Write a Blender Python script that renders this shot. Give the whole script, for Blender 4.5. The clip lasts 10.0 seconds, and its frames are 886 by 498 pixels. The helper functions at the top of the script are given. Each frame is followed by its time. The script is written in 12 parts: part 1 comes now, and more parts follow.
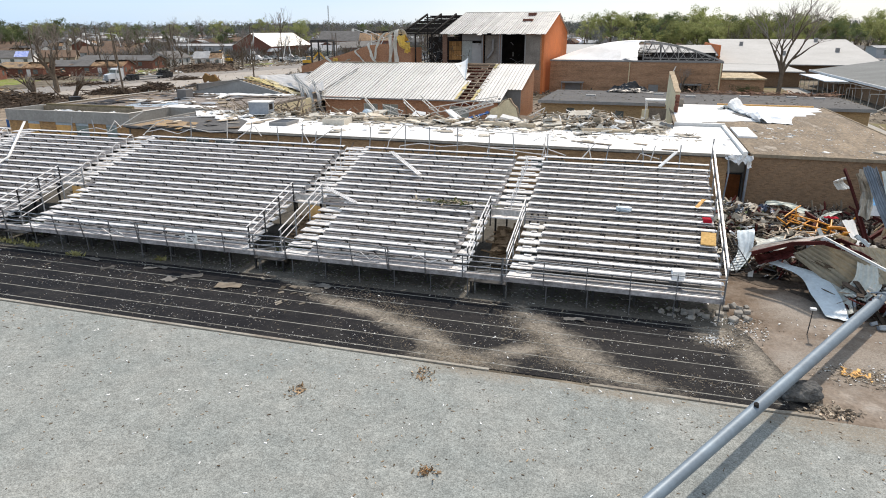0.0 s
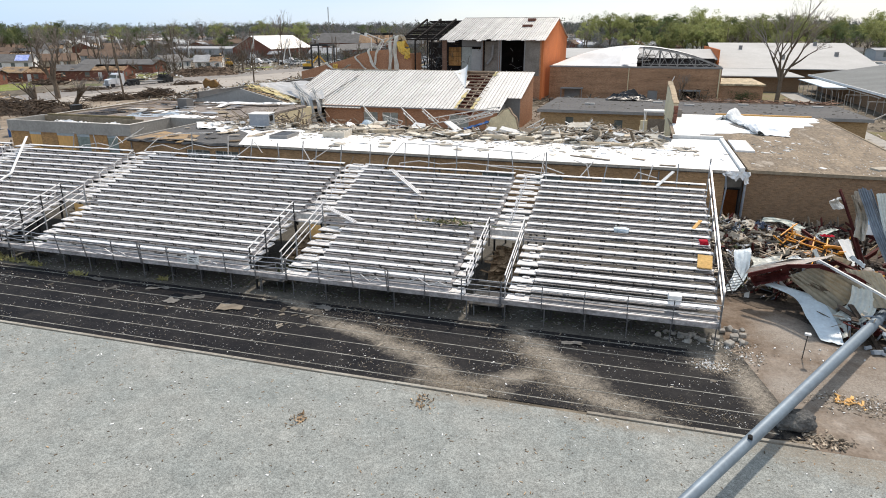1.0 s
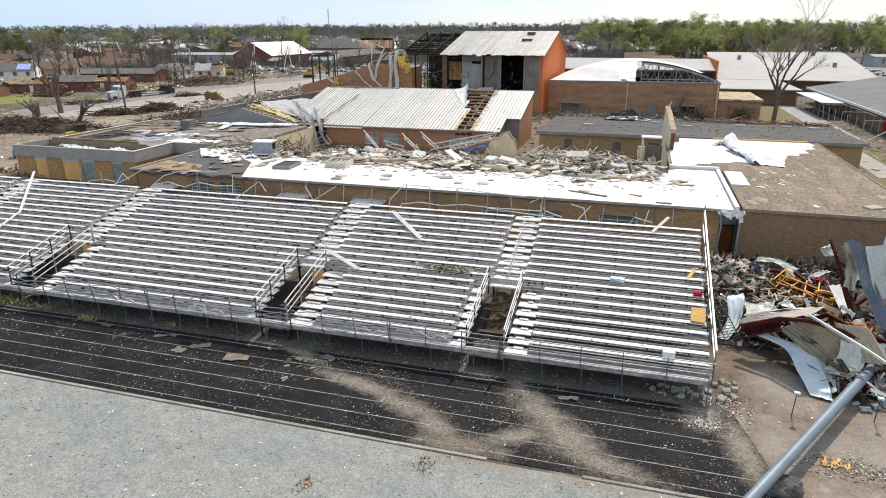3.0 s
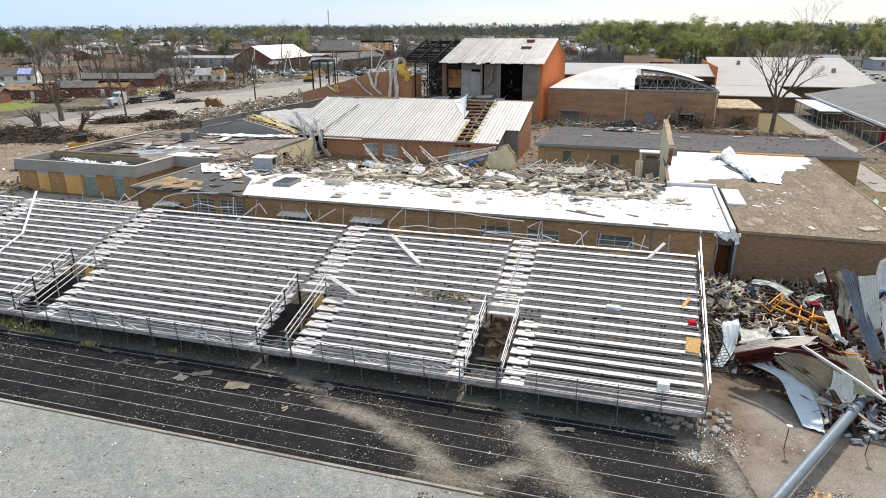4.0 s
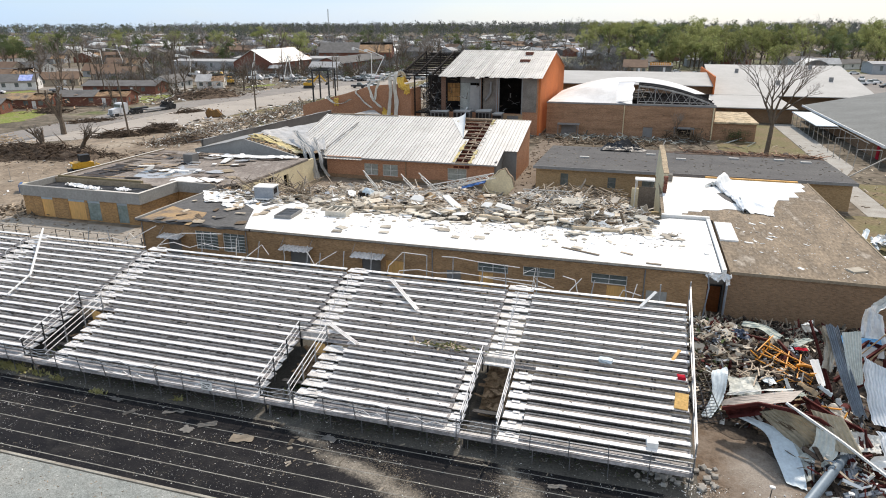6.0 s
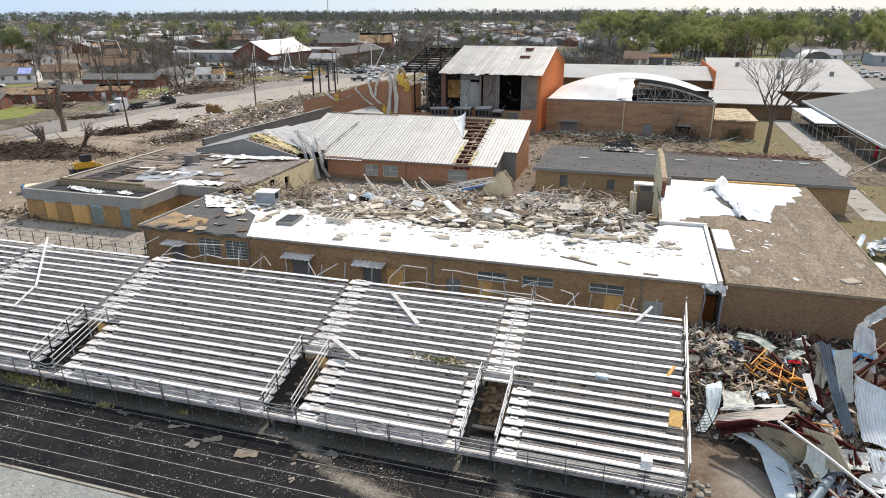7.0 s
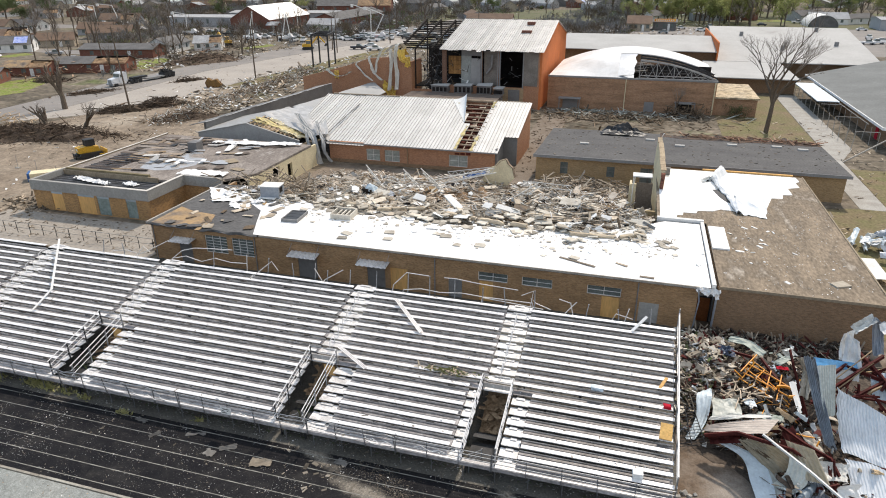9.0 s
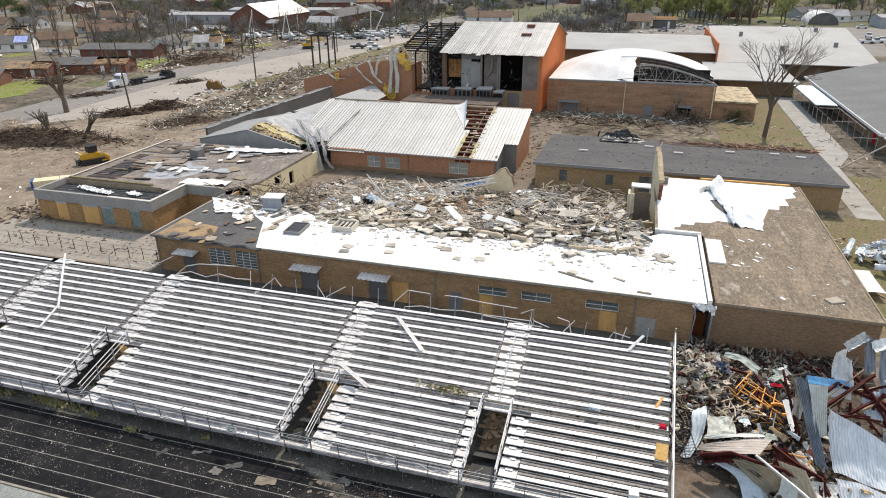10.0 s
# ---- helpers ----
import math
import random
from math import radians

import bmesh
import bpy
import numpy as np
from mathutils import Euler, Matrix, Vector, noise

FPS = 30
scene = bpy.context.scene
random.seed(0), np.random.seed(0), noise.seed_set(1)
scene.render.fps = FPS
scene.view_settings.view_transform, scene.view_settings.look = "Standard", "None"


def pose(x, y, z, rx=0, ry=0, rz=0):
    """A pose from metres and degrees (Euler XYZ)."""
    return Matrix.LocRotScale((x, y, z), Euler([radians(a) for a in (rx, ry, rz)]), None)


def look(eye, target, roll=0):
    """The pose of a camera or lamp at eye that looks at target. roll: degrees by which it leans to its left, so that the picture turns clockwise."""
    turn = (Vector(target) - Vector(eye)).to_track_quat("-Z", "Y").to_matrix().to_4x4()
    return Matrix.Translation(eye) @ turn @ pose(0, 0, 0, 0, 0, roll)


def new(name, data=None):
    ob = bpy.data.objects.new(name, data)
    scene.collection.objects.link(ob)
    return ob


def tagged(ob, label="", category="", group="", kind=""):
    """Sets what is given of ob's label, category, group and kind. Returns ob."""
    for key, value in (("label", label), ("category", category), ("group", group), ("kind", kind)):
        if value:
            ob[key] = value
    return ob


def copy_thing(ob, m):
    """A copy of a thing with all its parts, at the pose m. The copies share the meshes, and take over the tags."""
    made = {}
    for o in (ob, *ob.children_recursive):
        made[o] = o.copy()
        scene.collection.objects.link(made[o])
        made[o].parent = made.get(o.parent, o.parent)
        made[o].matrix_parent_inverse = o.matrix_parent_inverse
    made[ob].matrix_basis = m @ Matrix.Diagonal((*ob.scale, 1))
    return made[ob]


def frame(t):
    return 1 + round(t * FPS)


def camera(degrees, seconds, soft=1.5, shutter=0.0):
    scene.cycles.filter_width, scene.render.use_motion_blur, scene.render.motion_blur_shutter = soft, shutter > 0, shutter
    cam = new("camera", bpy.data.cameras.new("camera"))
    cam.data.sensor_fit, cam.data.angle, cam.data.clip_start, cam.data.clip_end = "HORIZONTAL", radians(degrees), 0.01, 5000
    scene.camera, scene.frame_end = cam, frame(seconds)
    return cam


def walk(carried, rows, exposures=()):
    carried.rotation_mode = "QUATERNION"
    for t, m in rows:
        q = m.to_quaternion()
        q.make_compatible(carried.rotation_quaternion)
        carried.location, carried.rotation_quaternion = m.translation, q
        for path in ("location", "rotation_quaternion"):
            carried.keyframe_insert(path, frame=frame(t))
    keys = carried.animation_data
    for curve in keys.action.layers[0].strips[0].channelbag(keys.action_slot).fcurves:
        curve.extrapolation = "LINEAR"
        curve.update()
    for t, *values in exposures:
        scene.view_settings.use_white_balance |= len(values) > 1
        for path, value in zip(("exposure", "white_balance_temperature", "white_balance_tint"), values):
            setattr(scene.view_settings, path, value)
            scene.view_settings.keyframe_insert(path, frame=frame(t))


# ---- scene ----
cam = camera(68.9, 10.0, 1.0)
PATH = [
    (0.0, (0.000, 0.000, 11.815), (-2.690, 9.082, 8.609), -0.00),
    (0.5, (0.011, 0.041, 12.340), (-2.679, 9.122, 9.133), -0.01),
    (1.0, (0.028, 0.053, 12.933), (-2.663, 9.135, 9.728), -0.04),
    (1.5, (0.039, 0.062, 13.570), (-2.653, 9.145, 10.368), -0.05),
    (2.0, (0.022, 0.046, 14.229), (-2.671, 9.129, 11.026), -0.05),
    (2.5, (-0.007, 0.028, 14.913), (-2.699, 9.112, 11.713), -0.07),
    (4.0, (0.083, 0.159, 17.259), (-2.612, 9.240, 14.055), -0.10),
    (4.5, (0.112, 0.208, 18.049), (-2.581, 9.287, 14.837), -0.10),
    (5.0, (0.133, 0.225, 18.867), (-2.560, 9.302, 15.649), -0.11),
    (5.5, (0.187, 0.203, 19.754), (-2.506, 9.277, 16.530), -0.12),
    (7.0, (0.260, 0.157, 22.440), (-2.416, 9.164, 19.018), -0.15),
    (7.5, (0.227, 0.136, 23.368), (-2.435, 9.092, 19.805), -0.18),
    (8.0, (0.185, 0.163, 24.232), (-2.465, 9.068, 20.534), -0.21),
    (8.5, (0.168, 0.158, 25.128), (-2.468, 9.009, 21.292), -0.24),
    (9.0, (0.166, 0.088, 26.036), (-2.458, 8.877, 22.053), -0.28),
    (9.5, (0.162, 0.075, 26.974), (-2.454, 8.833, 22.917), -0.31),
    (10.0, (0.138, 0.052, 27.942), (-2.475, 8.806, 23.875), -0.31),
]
walk(cam, [(t, look(eye, target, roll)) for t, eye, target, roll in PATH], [(0.0, 0.38), (5.0, 0.37), (7.0, 0.33), (10.0, 0.31)])

# ---- world and light ----
SUN_DIR = Vector((0.12, 0.66, 0.76)).normalized()      # towards the sun
world = bpy.data.worlds.new("world")
scene.world = world
world.use_nodes = True
wn = world.node_tree
sky = wn.nodes.new("ShaderNodeTexSky")
sky.sky_type = "NISHITA"
sky.sun_disc = False
sky.sun_elevation = math.asin(SUN_DIR.z)
sky.sun_rotation = math.atan2(SUN_DIR.x, SUN_DIR.y)
sky.air_density, sky.dust_density, sky.ozone_density = 1.0, 0.6, 1.5
# thin bright cloud veil over the whole sky
cn = wn.nodes.new("ShaderNodeTexNoise")
cn.inputs["Scale"].default_value, cn.inputs["Detail"].default_value = 2.2, 5
cm = wn.nodes.new("ShaderNodeMapping")
cm.inputs["Scale"].default_value = (1, 1, 4)
tc = wn.nodes.new("ShaderNodeTexCoord")
wn.links.new(tc.outputs["Generated"], cm.inputs[0])
wn.links.new(cm.outputs[0], cn.inputs["Vector"])
cr = wn.nodes.new("ShaderNodeMapRange")
cr.inputs[1].default_value, cr.inputs[2].default_value, cr.inputs[3].default_value, cr.inputs[4].default_value = 0.35, 0.65, 0.6, 0.92
wn.links.new(cn.outputs["Fac"], cr.inputs[0])
cx = wn.nodes.new("ShaderNodeMix")
cx.data_type = "RGBA"
sx = wn.nodes.new("ShaderNodeSeparateXYZ")
wn.links.new(tc.outputs["Generated"], sx.inputs[0])
sm = wn.nodes.new("ShaderNodeMapRange")
sm.inputs[1].default_value, sm.inputs[2].default_value = -0.75, 0.25
wn.links.new(sx.outputs[0], sm.inputs[0])
veil = wn.nodes.new("ShaderNodeMix")
veil.data_type = "RGBA"
veil.inputs[6].default_value, veil.inputs[7].default_value = (4.3, 6.0, 8.3, 1), (6.8, 7.0, 7.3, 1)
wn.links.new(sm.outputs[0], veil.inputs[0])
wn.links.new(veil.outputs[2], cx.inputs[7])
wn.links.new(cr.outputs[0], cx.inputs[0])
wn.links.new(sky.outputs[0], cx.inputs[6])
wn.links.new(cx.outputs[2], wn.nodes["Background"].inputs[0])
wn.nodes["Background"].inputs[1].default_value = 0.105
sun = new("sun", bpy.data.lights.new("sun", "SUN"))
sun.data.energy, sun.data.angle, sun.data.color = 3.2, radians(2.5), (1.0, 0.89, 0.77)
sun.matrix_world = look((0, 0, 60), Vector((0, 0, 60)) - SUN_DIR)

# ---- helpers of this scene ----
RND = random.Random(7)


def mat(name, c1, c2=None, c3=None, scale=1.0, fine=14.0, rough=0.85, metal=0.0, bump=0.0, spread=0.0, lo=0.35, hi=0.65, grain=0.25, stretch=None, spec=None):
    """Two-scale procedural material on world position; spread: lightness varied per object."""
    m = bpy.data.materials.new(name)
    m.use_nodes = True
    n, l = m.node_tree.nodes, m.node_tree.links
    b = n["Principled BSDF"]
    geo = n.new("ShaderNodeNewGeometry")
    src = geo.outputs["Position"]
    if stretch:
        mp = n.new("ShaderNodeMapping")
        mp.inputs["Scale"].default_value = stretch
        l.new(src, mp.inputs["Vector"])
        src = mp.outputs[0]
    big = n.new("ShaderNodeTexNoise")
    big.inputs["Scale"].default_value, big.inputs["Detail"].default_value, big.inputs["Roughness"].default_value = scale, 6, 0.65
    l.new(src, big.inputs["Vector"])
    ramp = n.new("ShaderNodeValToRGB")
    cr = ramp.color_ramp
    c2 = c2 or tuple(v * 0.8 for v in c1)
    cr.elements[0].position, cr.elements[1].position = lo, hi
    cr.elements[0].color, cr.elements[1].color = (*c1, 1), (*c2, 1)
    if c3:
        e = cr.elements.new(min(0.98, hi + 0.12))
        e.color = (*c3, 1)
    l.new(big.outputs["Fac"], ramp.inputs[0])
    small = n.new("ShaderNodeTexNoise")
    small.inputs["Scale"].default_value, small.inputs["Detail"].default_value = fine, 4
    l.new(src, small.inputs["Vector"])
    mr = n.new("ShaderNodeMapRange")
    mr.inputs[1].default_value, mr.inputs[2].default_value = 0.25, 0.75
    mr.inputs[3].default_value, mr.inputs[4].default_value = 1 - grain, 1 + grain
    l.new(small.outputs["Fac"], mr.inputs[0])
    mul = n.new("ShaderNodeVectorMath")
    mul.operation = "SCALE"
    l.new(ramp.outputs[0], mul.inputs[0])
    l.new(mr.outputs[0], mul.inputs["Scale"])
    col = mul.outputs[0]
    if spread:
        oi = n.new("ShaderNodeObjectInfo")
        mr2 = n.new("ShaderNodeMapRange")
        mr2.inputs[3].default_value, mr2.inputs[4].default_value = 1 - spread, 1 + spread
        l.new(oi.outputs["Random"], mr2.inputs[0])
        mu2 = n.new("ShaderNodeVectorMath")
        mu2.operation = "SCALE"
        l.new(col, mu2.inputs[0])
        l.new(mr2.outputs[0], mu2.inputs["Scale"])
        col = mu2.outputs[0]
    l.new(col, b.inputs["Base Color"])
    b.inputs["Roughness"].default_value, b.inputs["Metallic"].default_value = rough, metal
    b.inputs["Specular IOR Level"].default_value = spec if spec is not None else (0.4 if rough < 0.6 else 0.08)
    if bump:
        bp = n.new("ShaderNodeBump")
        bp.inputs["Strength"].default_value, bp.inputs["Distance"].default_value = 0.6, bump
        l.new(small.outputs["Fac"], bp.inputs["Height"])
        l.new(bp.outputs[0], b.inputs["Normal"])
    return m


def brick_mat(name, a, b_, mortar, stain=0.3):
    """Running-bond brick on upright walls along x or y, with weather stains."""
    m = mat(name, a, b_, scale=0.5, fine=9, rough=0.9)
    n, l = m.node_tree.nodes, m.node_tree.links
    p = n["Principled BSDF"]
    geo = n.new("ShaderNodeNewGeometry")
    sep = n.new("ShaderNodeSeparateXYZ")
    l.new(geo.outputs["Position"], sep.inputs[0])
    add = n.new("ShaderNodeMath")
    l.new(sep.outputs[0], add.inputs[0]), l.new(sep.outputs[1], add.inputs[1])
    com = n.new("ShaderNodeCombineXYZ")
    l.new(add.outputs[0], com.inputs[0]), l.new(sep.outputs[2], com.inputs[1])
    br = n.new("ShaderNodeTexBrick")
    br.inputs["Scale"].default_value = 1.0
    br.inputs["Brick Width"].default_value, br.inputs["Row Height"].default_value, br.inputs["Mortar Size"].default_value = 0.21, 0.075, 0.006
    br.inputs["Color1"].default_value, br.inputs["Color2"].default_value = (*[min(1, v * 1.25) for v in a], 1), (*[v * 0.75 for v in b_], 1)
    br.inputs["Mortar"].default_value = (*mortar, 1)
    l.new(com.outputs[0], br.inputs["Vector"])
    old = p.inputs["Base Color"].links[0].from_socket
    mx = n.new("ShaderNodeMix")
    mx.data_type = "RGBA"
    mx.inputs[0].default_value = 0.55
    l.new(old, mx.inputs[6]), l.new(br.outputs["Color"], mx.inputs[7])
    l.new(mx.outputs[2], p.inputs["Base Color"])
    return m


def mottle(m, scale, dark, light, lo=0.35, hi=0.65, detail=6, stretch=None, tint=None):
    """A further scale of blotches: scales the base colour from dark to light, or blends towards a tint."""
    n, l = m.node_tree.nodes, m.node_tree.links
    p = n["Principled BSDF"]
    src = n.new("ShaderNodeNewGeometry").outputs["Position"]
    if stretch:
        mp = n.new("ShaderNodeMapping")
        mp.inputs["Scale"].default_value = stretch
        l.new(src, mp.inputs["Vector"])
        src = mp.outputs[0]
    nz = n.new("ShaderNodeTexNoise")
    nz.inputs["Scale"].default_value, nz.inputs["Detail"].default_value, nz.inputs["Roughness"].default_value = scale, detail, 0.7
    l.new(src, nz.inputs["Vector"])
    mr = n.new("ShaderNodeMapRange")
    mr.inputs[1].default_value, mr.inputs[2].default_value, mr.inputs[3].default_value, mr.inputs[4].default_value = lo, hi, dark, light
    l.new(nz.outputs["Fac"], mr.inputs[0])
    old = p.inputs["Base Color"].links[0].from_socket
    if tint:
        mx = n.new("ShaderNodeMix")
        mx.data_type = "RGBA"
        mx.inputs[7].default_value = (*tint, 1)
        l.new(mr.outputs[0], mx.inputs[0]), l.new(old, mx.inputs[6])
        l.new(mx.outputs[2], p.inputs["Base Color"])
    else:
        mu = n.new("ShaderNodeVectorMath")
        mu.operation = "SCALE"
        l.new(old, mu.inputs[0]), l.new(mr.outputs[0], mu.inputs["Scale"])
        l.new(mu.outputs[0], p.inputs["Base Color"])
    return m


def thing(name, label, category, at=(0, 0, 0), group="", kind="", rz=0.0):
    ob = new(name)
    ob.matrix_world = pose(*at, 0, 0, rz)
    return tagged(ob, label, category, group, kind)


def mesh_of(name, bm):
    me = bpy.data.meshes.new(name)
    bm.normal_update()
    bm.to_mesh(me)
    bm.free()
    return me


def part(name, bm, material, parent=None, label="", kind=""):
    me = bm if isinstance(bm, bpy.types.Mesh) else mesh_of(name, bm)
    if material and not me.materials:
        me.materials.append(material)
    ob = new(name, me)
    ob.parent = parent
    if label or kind:
        tagged(ob, label, kind=kind)
    return ob


def solid(name, bm, material, label, category, kind="", group=""):
    """A top-level thing of one mesh."""
    return tagged(part(name, bm, material), label, category, group, kind)


def box(bm, x0, x1, y0, y1, z0, z1):
    v = [bm.verts.new((x, y, z)) for x in (x0, x1) for y in (y0, y1) for z in (z0, z1)]
    for f in ((0, 1, 3, 2), (4, 6, 7, 5), (0, 4, 5, 1), (2, 3, 7, 6), (0, 2, 6, 4), (1, 5, 7, 3)):
        bm.faces.new([v[i] for i in f])
    return v


def boxes(*spans):
    bm = bmesh.new()
    for s in spans:
        box(bm, *s)
    return bm


def beam(bm, p, q, w, h=None, up=(0, 0, 1)):
    """A straight bar from p to q, w wide and h deep."""
    p, q = Vector(p), Vector(q)
    h = h or w
    d = (q - p).normalized()
    s = d.cross(Vector(up))
    if s.length < 1e-3:
        s = d.cross(Vector((1, 0, 0)))
    s.normalize()
    u = s.cross(d)
    v = [bm.verts.new(e + s * a * w / 2 + u * b * h / 2) for e in (p, q) for a, b in ((-1, -1), (1, -1), (1, 1), (-1, 1))]
    for f in ((3, 2, 1, 0), (4, 5, 6, 7), (0, 1, 5, 4), (1, 2, 6, 5), (2, 3, 7, 6), (3, 0, 4, 7)):
        bm.faces.new([v[i] for i in f])


def tube(bm, pts, r, seg=8, r2=None):
    """A round bar through points."""
    pts = [Vector(p) for p in pts]
    rings = []
    for i, p in enumerate(pts):
        d = (pts[min(i + 1, len(pts) - 1)] - pts[max(i - 1, 0)]).normalized()
        s = d.cross(Vector((0, 0, 1)))
        s = s.normalized() if s.length > 1e-3 else Vector((1, 0, 0))
        u = s.cross(d)
        rr = r if r2 is None else r + (r2 - r) * i / (len(pts) - 1)
        rings.append([bm.verts.new(p + rr * (math.cos(2 * math.pi * k / seg) * s + math.sin(2 * math.pi * k / seg) * u)) for k in range(seg)])
    for a, b in zip(rings, rings[1:]):
        for k in range(seg):
            bm.faces.new((a[k], a[(k + 1) % seg], b[(k + 1) % seg], b[k]))
    bm.faces.new(rings[0][::-1]), bm.faces.new(rings[-1])


def sheet(bm, fn, nu, nv, thick=0.0):
    """A grid surface from fn(u, v), u and v from 0 to 1; thick: given a second skin below."""
    def skin(dz):
        return [[bm.verts.new(Vector(fn(i / nu, j / nv)) + Vector((0, 0, dz))) for j in range(nv + 1)] for i in range(nu + 1)]
    a = skin(0)
    for i in range(nu):
        for j in range(nv):
            bm.faces.new((a[i][j], a[i + 1][j], a[i + 1][j + 1], a[i][j + 1]))
    if thick:
        b = skin(-thick)
        for i in range(nu):
            for j in range(nv):
                bm.faces.new((b[i][j], b[i][j + 1], b[i + 1][j + 1], b[i + 1][j]))
        rim = [(i, 0) for i in range(nu)] + [(nu, j) for j in range(nv)] + [(i, nv) for i in range(nu, 0, -1)] + [(0, j) for j in range(nv, 0, -1)]
        for (i, j), (k, m) in zip(rim, rim[1:] + rim[:1]):
            bm.faces.new((a[k][m], a[i][j], b[i][j], b[k][m]))


def slab(poly, z0, z1):
    """An upright prism over a plan outline."""
    bm = bmesh.new()
    lo = [bm.verts.new((x, y, z0)) for x, y in poly]
    hi = [bm.verts.new((x, y, z1)) for x, y in poly]
    bm.faces.new(hi), bm.faces.new(lo[::-1])
    for i in range(len(poly)):
        j = (i + 1) % len(poly)
        bm.faces.new((lo[i], lo[j], hi[j], hi[i]))
    bmesh.ops.recalc_face_normals(bm, faces=bm.faces)
    return bm


def wall_x(bm, x0, x1, y0, y1, z0, z1, holes=()):
    """A wall along x, y0 to y1 thick, with holes (xa, xb, za, zb) right through it."""
    xs = sorted({x0, x1, *[h[0] for h in holes], *[h[1] for h in holes]})
    for a, b in zip(xs, xs[1:]):
        mid = (a + b) / 2
        cuts = sorted((h[2], h[3]) for h in holes if h[0] < mid < h[1])
        z = z0
        for c, d in cuts:
            if c > z + 1e-4:
                box(bm, a, b, y0, y1, z, c)
            z = d
        if z1 > z + 1e-4:
            box(bm, a, b, y0, y1, z, z1)


def wall_y(bm, x0, x1, y0, y1, z0, z1, holes=()):
    t = bmesh.new()
    wall_x(t, y0, y1, x0, x1, z0, z1, holes)
    for f in t.faces:
        bm.faces.new([bm.verts.new((v.co.y, v.co.x, v.co.z)) for v in reversed(f.verts)])
    t.free()


def leafy_mat(m, share=0.45):
    """Lets light through thin leaves."""
    n, l = m.node_tree.nodes, m.node_tree.links
    p = n["Principled BSDF"]
    tr = n.new("ShaderNodeBsdfTranslucent")
    l.new(p.inputs["Base Color"].links[0].from_socket, tr.inputs[0])
    mx = n.new("ShaderNodeMixShader")
    mx.inputs[0].default_value = share
    l.new(p.outputs[0], mx.inputs[1]), l.new(tr.outputs[0], mx.inputs[2])
    l.new(mx.outputs[0], n["Material Output"].inputs[0])
    return m


# ---- materials ----
M_TURF = mat("dormant_turf", (0.236, 0.252, 0.239), (0.293, 0.298, 0.276), (0.236, 0.246, 0.206), scale=0.3, fine=26, grain=0.5, bump=0.02)
mottle(M_TURF, 1.6, 0.86, 1.12)
mottle(M_TURF, 7.0, 0.84, 1.14, detail=4)
mottle(M_TURF, 4.5, 1.0, 0.62, 0.66, 0.76, 3)
M_TRACK = mat("black_track", (0.009, 0.009, 0.011), (0.019, 0.018, 0.019), (0.038, 0.036, 0.033), scale=0.45, fine=18, rough=0.75, grain=0.4, bump=0.006)
M_LINE = mat("lane_paint", (0.38, 0.37, 0.33), (0.13, 0.125, 0.11), scale=1.5, fine=12, grain=0.3)
M_CURB = mat("curb_concrete", (0.38, 0.36, 0.31), (0.22, 0.19, 0.155), scale=0.45, fine=10)
M_DIRT = mat("dry_dirt", (0.16, 0.125, 0.095), (0.235, 0.195, 0.155), (0.30, 0.265, 0.225), scale=0.3, fine=8, grain=0.3, bump=0.03)
M_APRON = mat("stained_concrete", (0.125, 0.088, 0.06), (0.24, 0.198, 0.16), (0.345, 0.31, 0.27), scale=0.33, fine=9, grain=0.22, lo=0.36, hi=0.58)
mottle(M_APRON, 1.8, 0.8, 1.16)
mottle(M_APRON, 9.0, 1.0, 0.6, 0.62, 0.72, 4)
M_SOIL = mat("town_soil", (0.105, 0.09, 0.066), (0.19, 0.158, 0.12), (0.115, 0.13, 0.055), scale=0.05, fine=0.9, grain=0.5, lo=0.36, hi=0.56)
mottle(M_SOIL, 0.35, 0.65, 1.3, 0.38, 0.62, 10)
M_ASPH = mat("worn_asphalt", (0.22, 0.205, 0.19), (0.285, 0.26, 0.235), scale=0.12, fine=5, grain=0.15)
M_LOT = mat("sandy_lot", (0.24, 0.19, 0.14), (0.33, 0.27, 0.205), (0.39, 0.335, 0.265), scale=0.09, fine=2.5, grain=0.28, lo=0.36, hi=0.6, stretch=(1, 0.5, 1))
mottle(M_LOT, 0.35, 0.72, 1.08, 0.38, 0.62, 8)
mottle(M_LOT, 3.0, 0.85, 1.05, 0.4, 0.6, 5)
M_GRASS = mat("lawn", (0.13, 0.185, 0.03), (0.21, 0.23, 0.065), (0.22, 0.18, 0.11), scale=0.4, fine=2.5, grain=0.55, lo=0.36, hi=0.5)
M_DRYGRASS = mat("dry_lawn", (0.20, 0.15, 0.095), (0.15, 0.145, 0.065), (0.26, 0.21, 0.15), scale=0.22, fine=3, grain=0.4)
M_STRAW = mat("straw", (0.28, 0.23, 0.165), (0.36, 0.30, 0.225), scale=1.5, fine=20, grain=0.4, bump=0.02, spread=0.25)
M_CONC = mat("concrete", (0.40, 0.385, 0.35), (0.31, 0.29, 0.26), scale=0.5, fine=9, grain=0.2)
M_ALU = mat("aluminium", (0.85, 0.83, 0.81), (0.70, 0.68, 0.665), scale=1.2, fine=6, rough=0.45, metal=0.12, grain=0.15)
M_ALUDULL = mat("dull_aluminium", (0.60, 0.57, 0.54), (0.40, 0.375, 0.355), scale=1.4, fine=9, rough=0.6, metal=0.05, grain=0.3)
mottle(M_ALUDULL, 5.0, 1.0, 0.6, 0.62, 0.75, 5, (0.35, 1, 1))
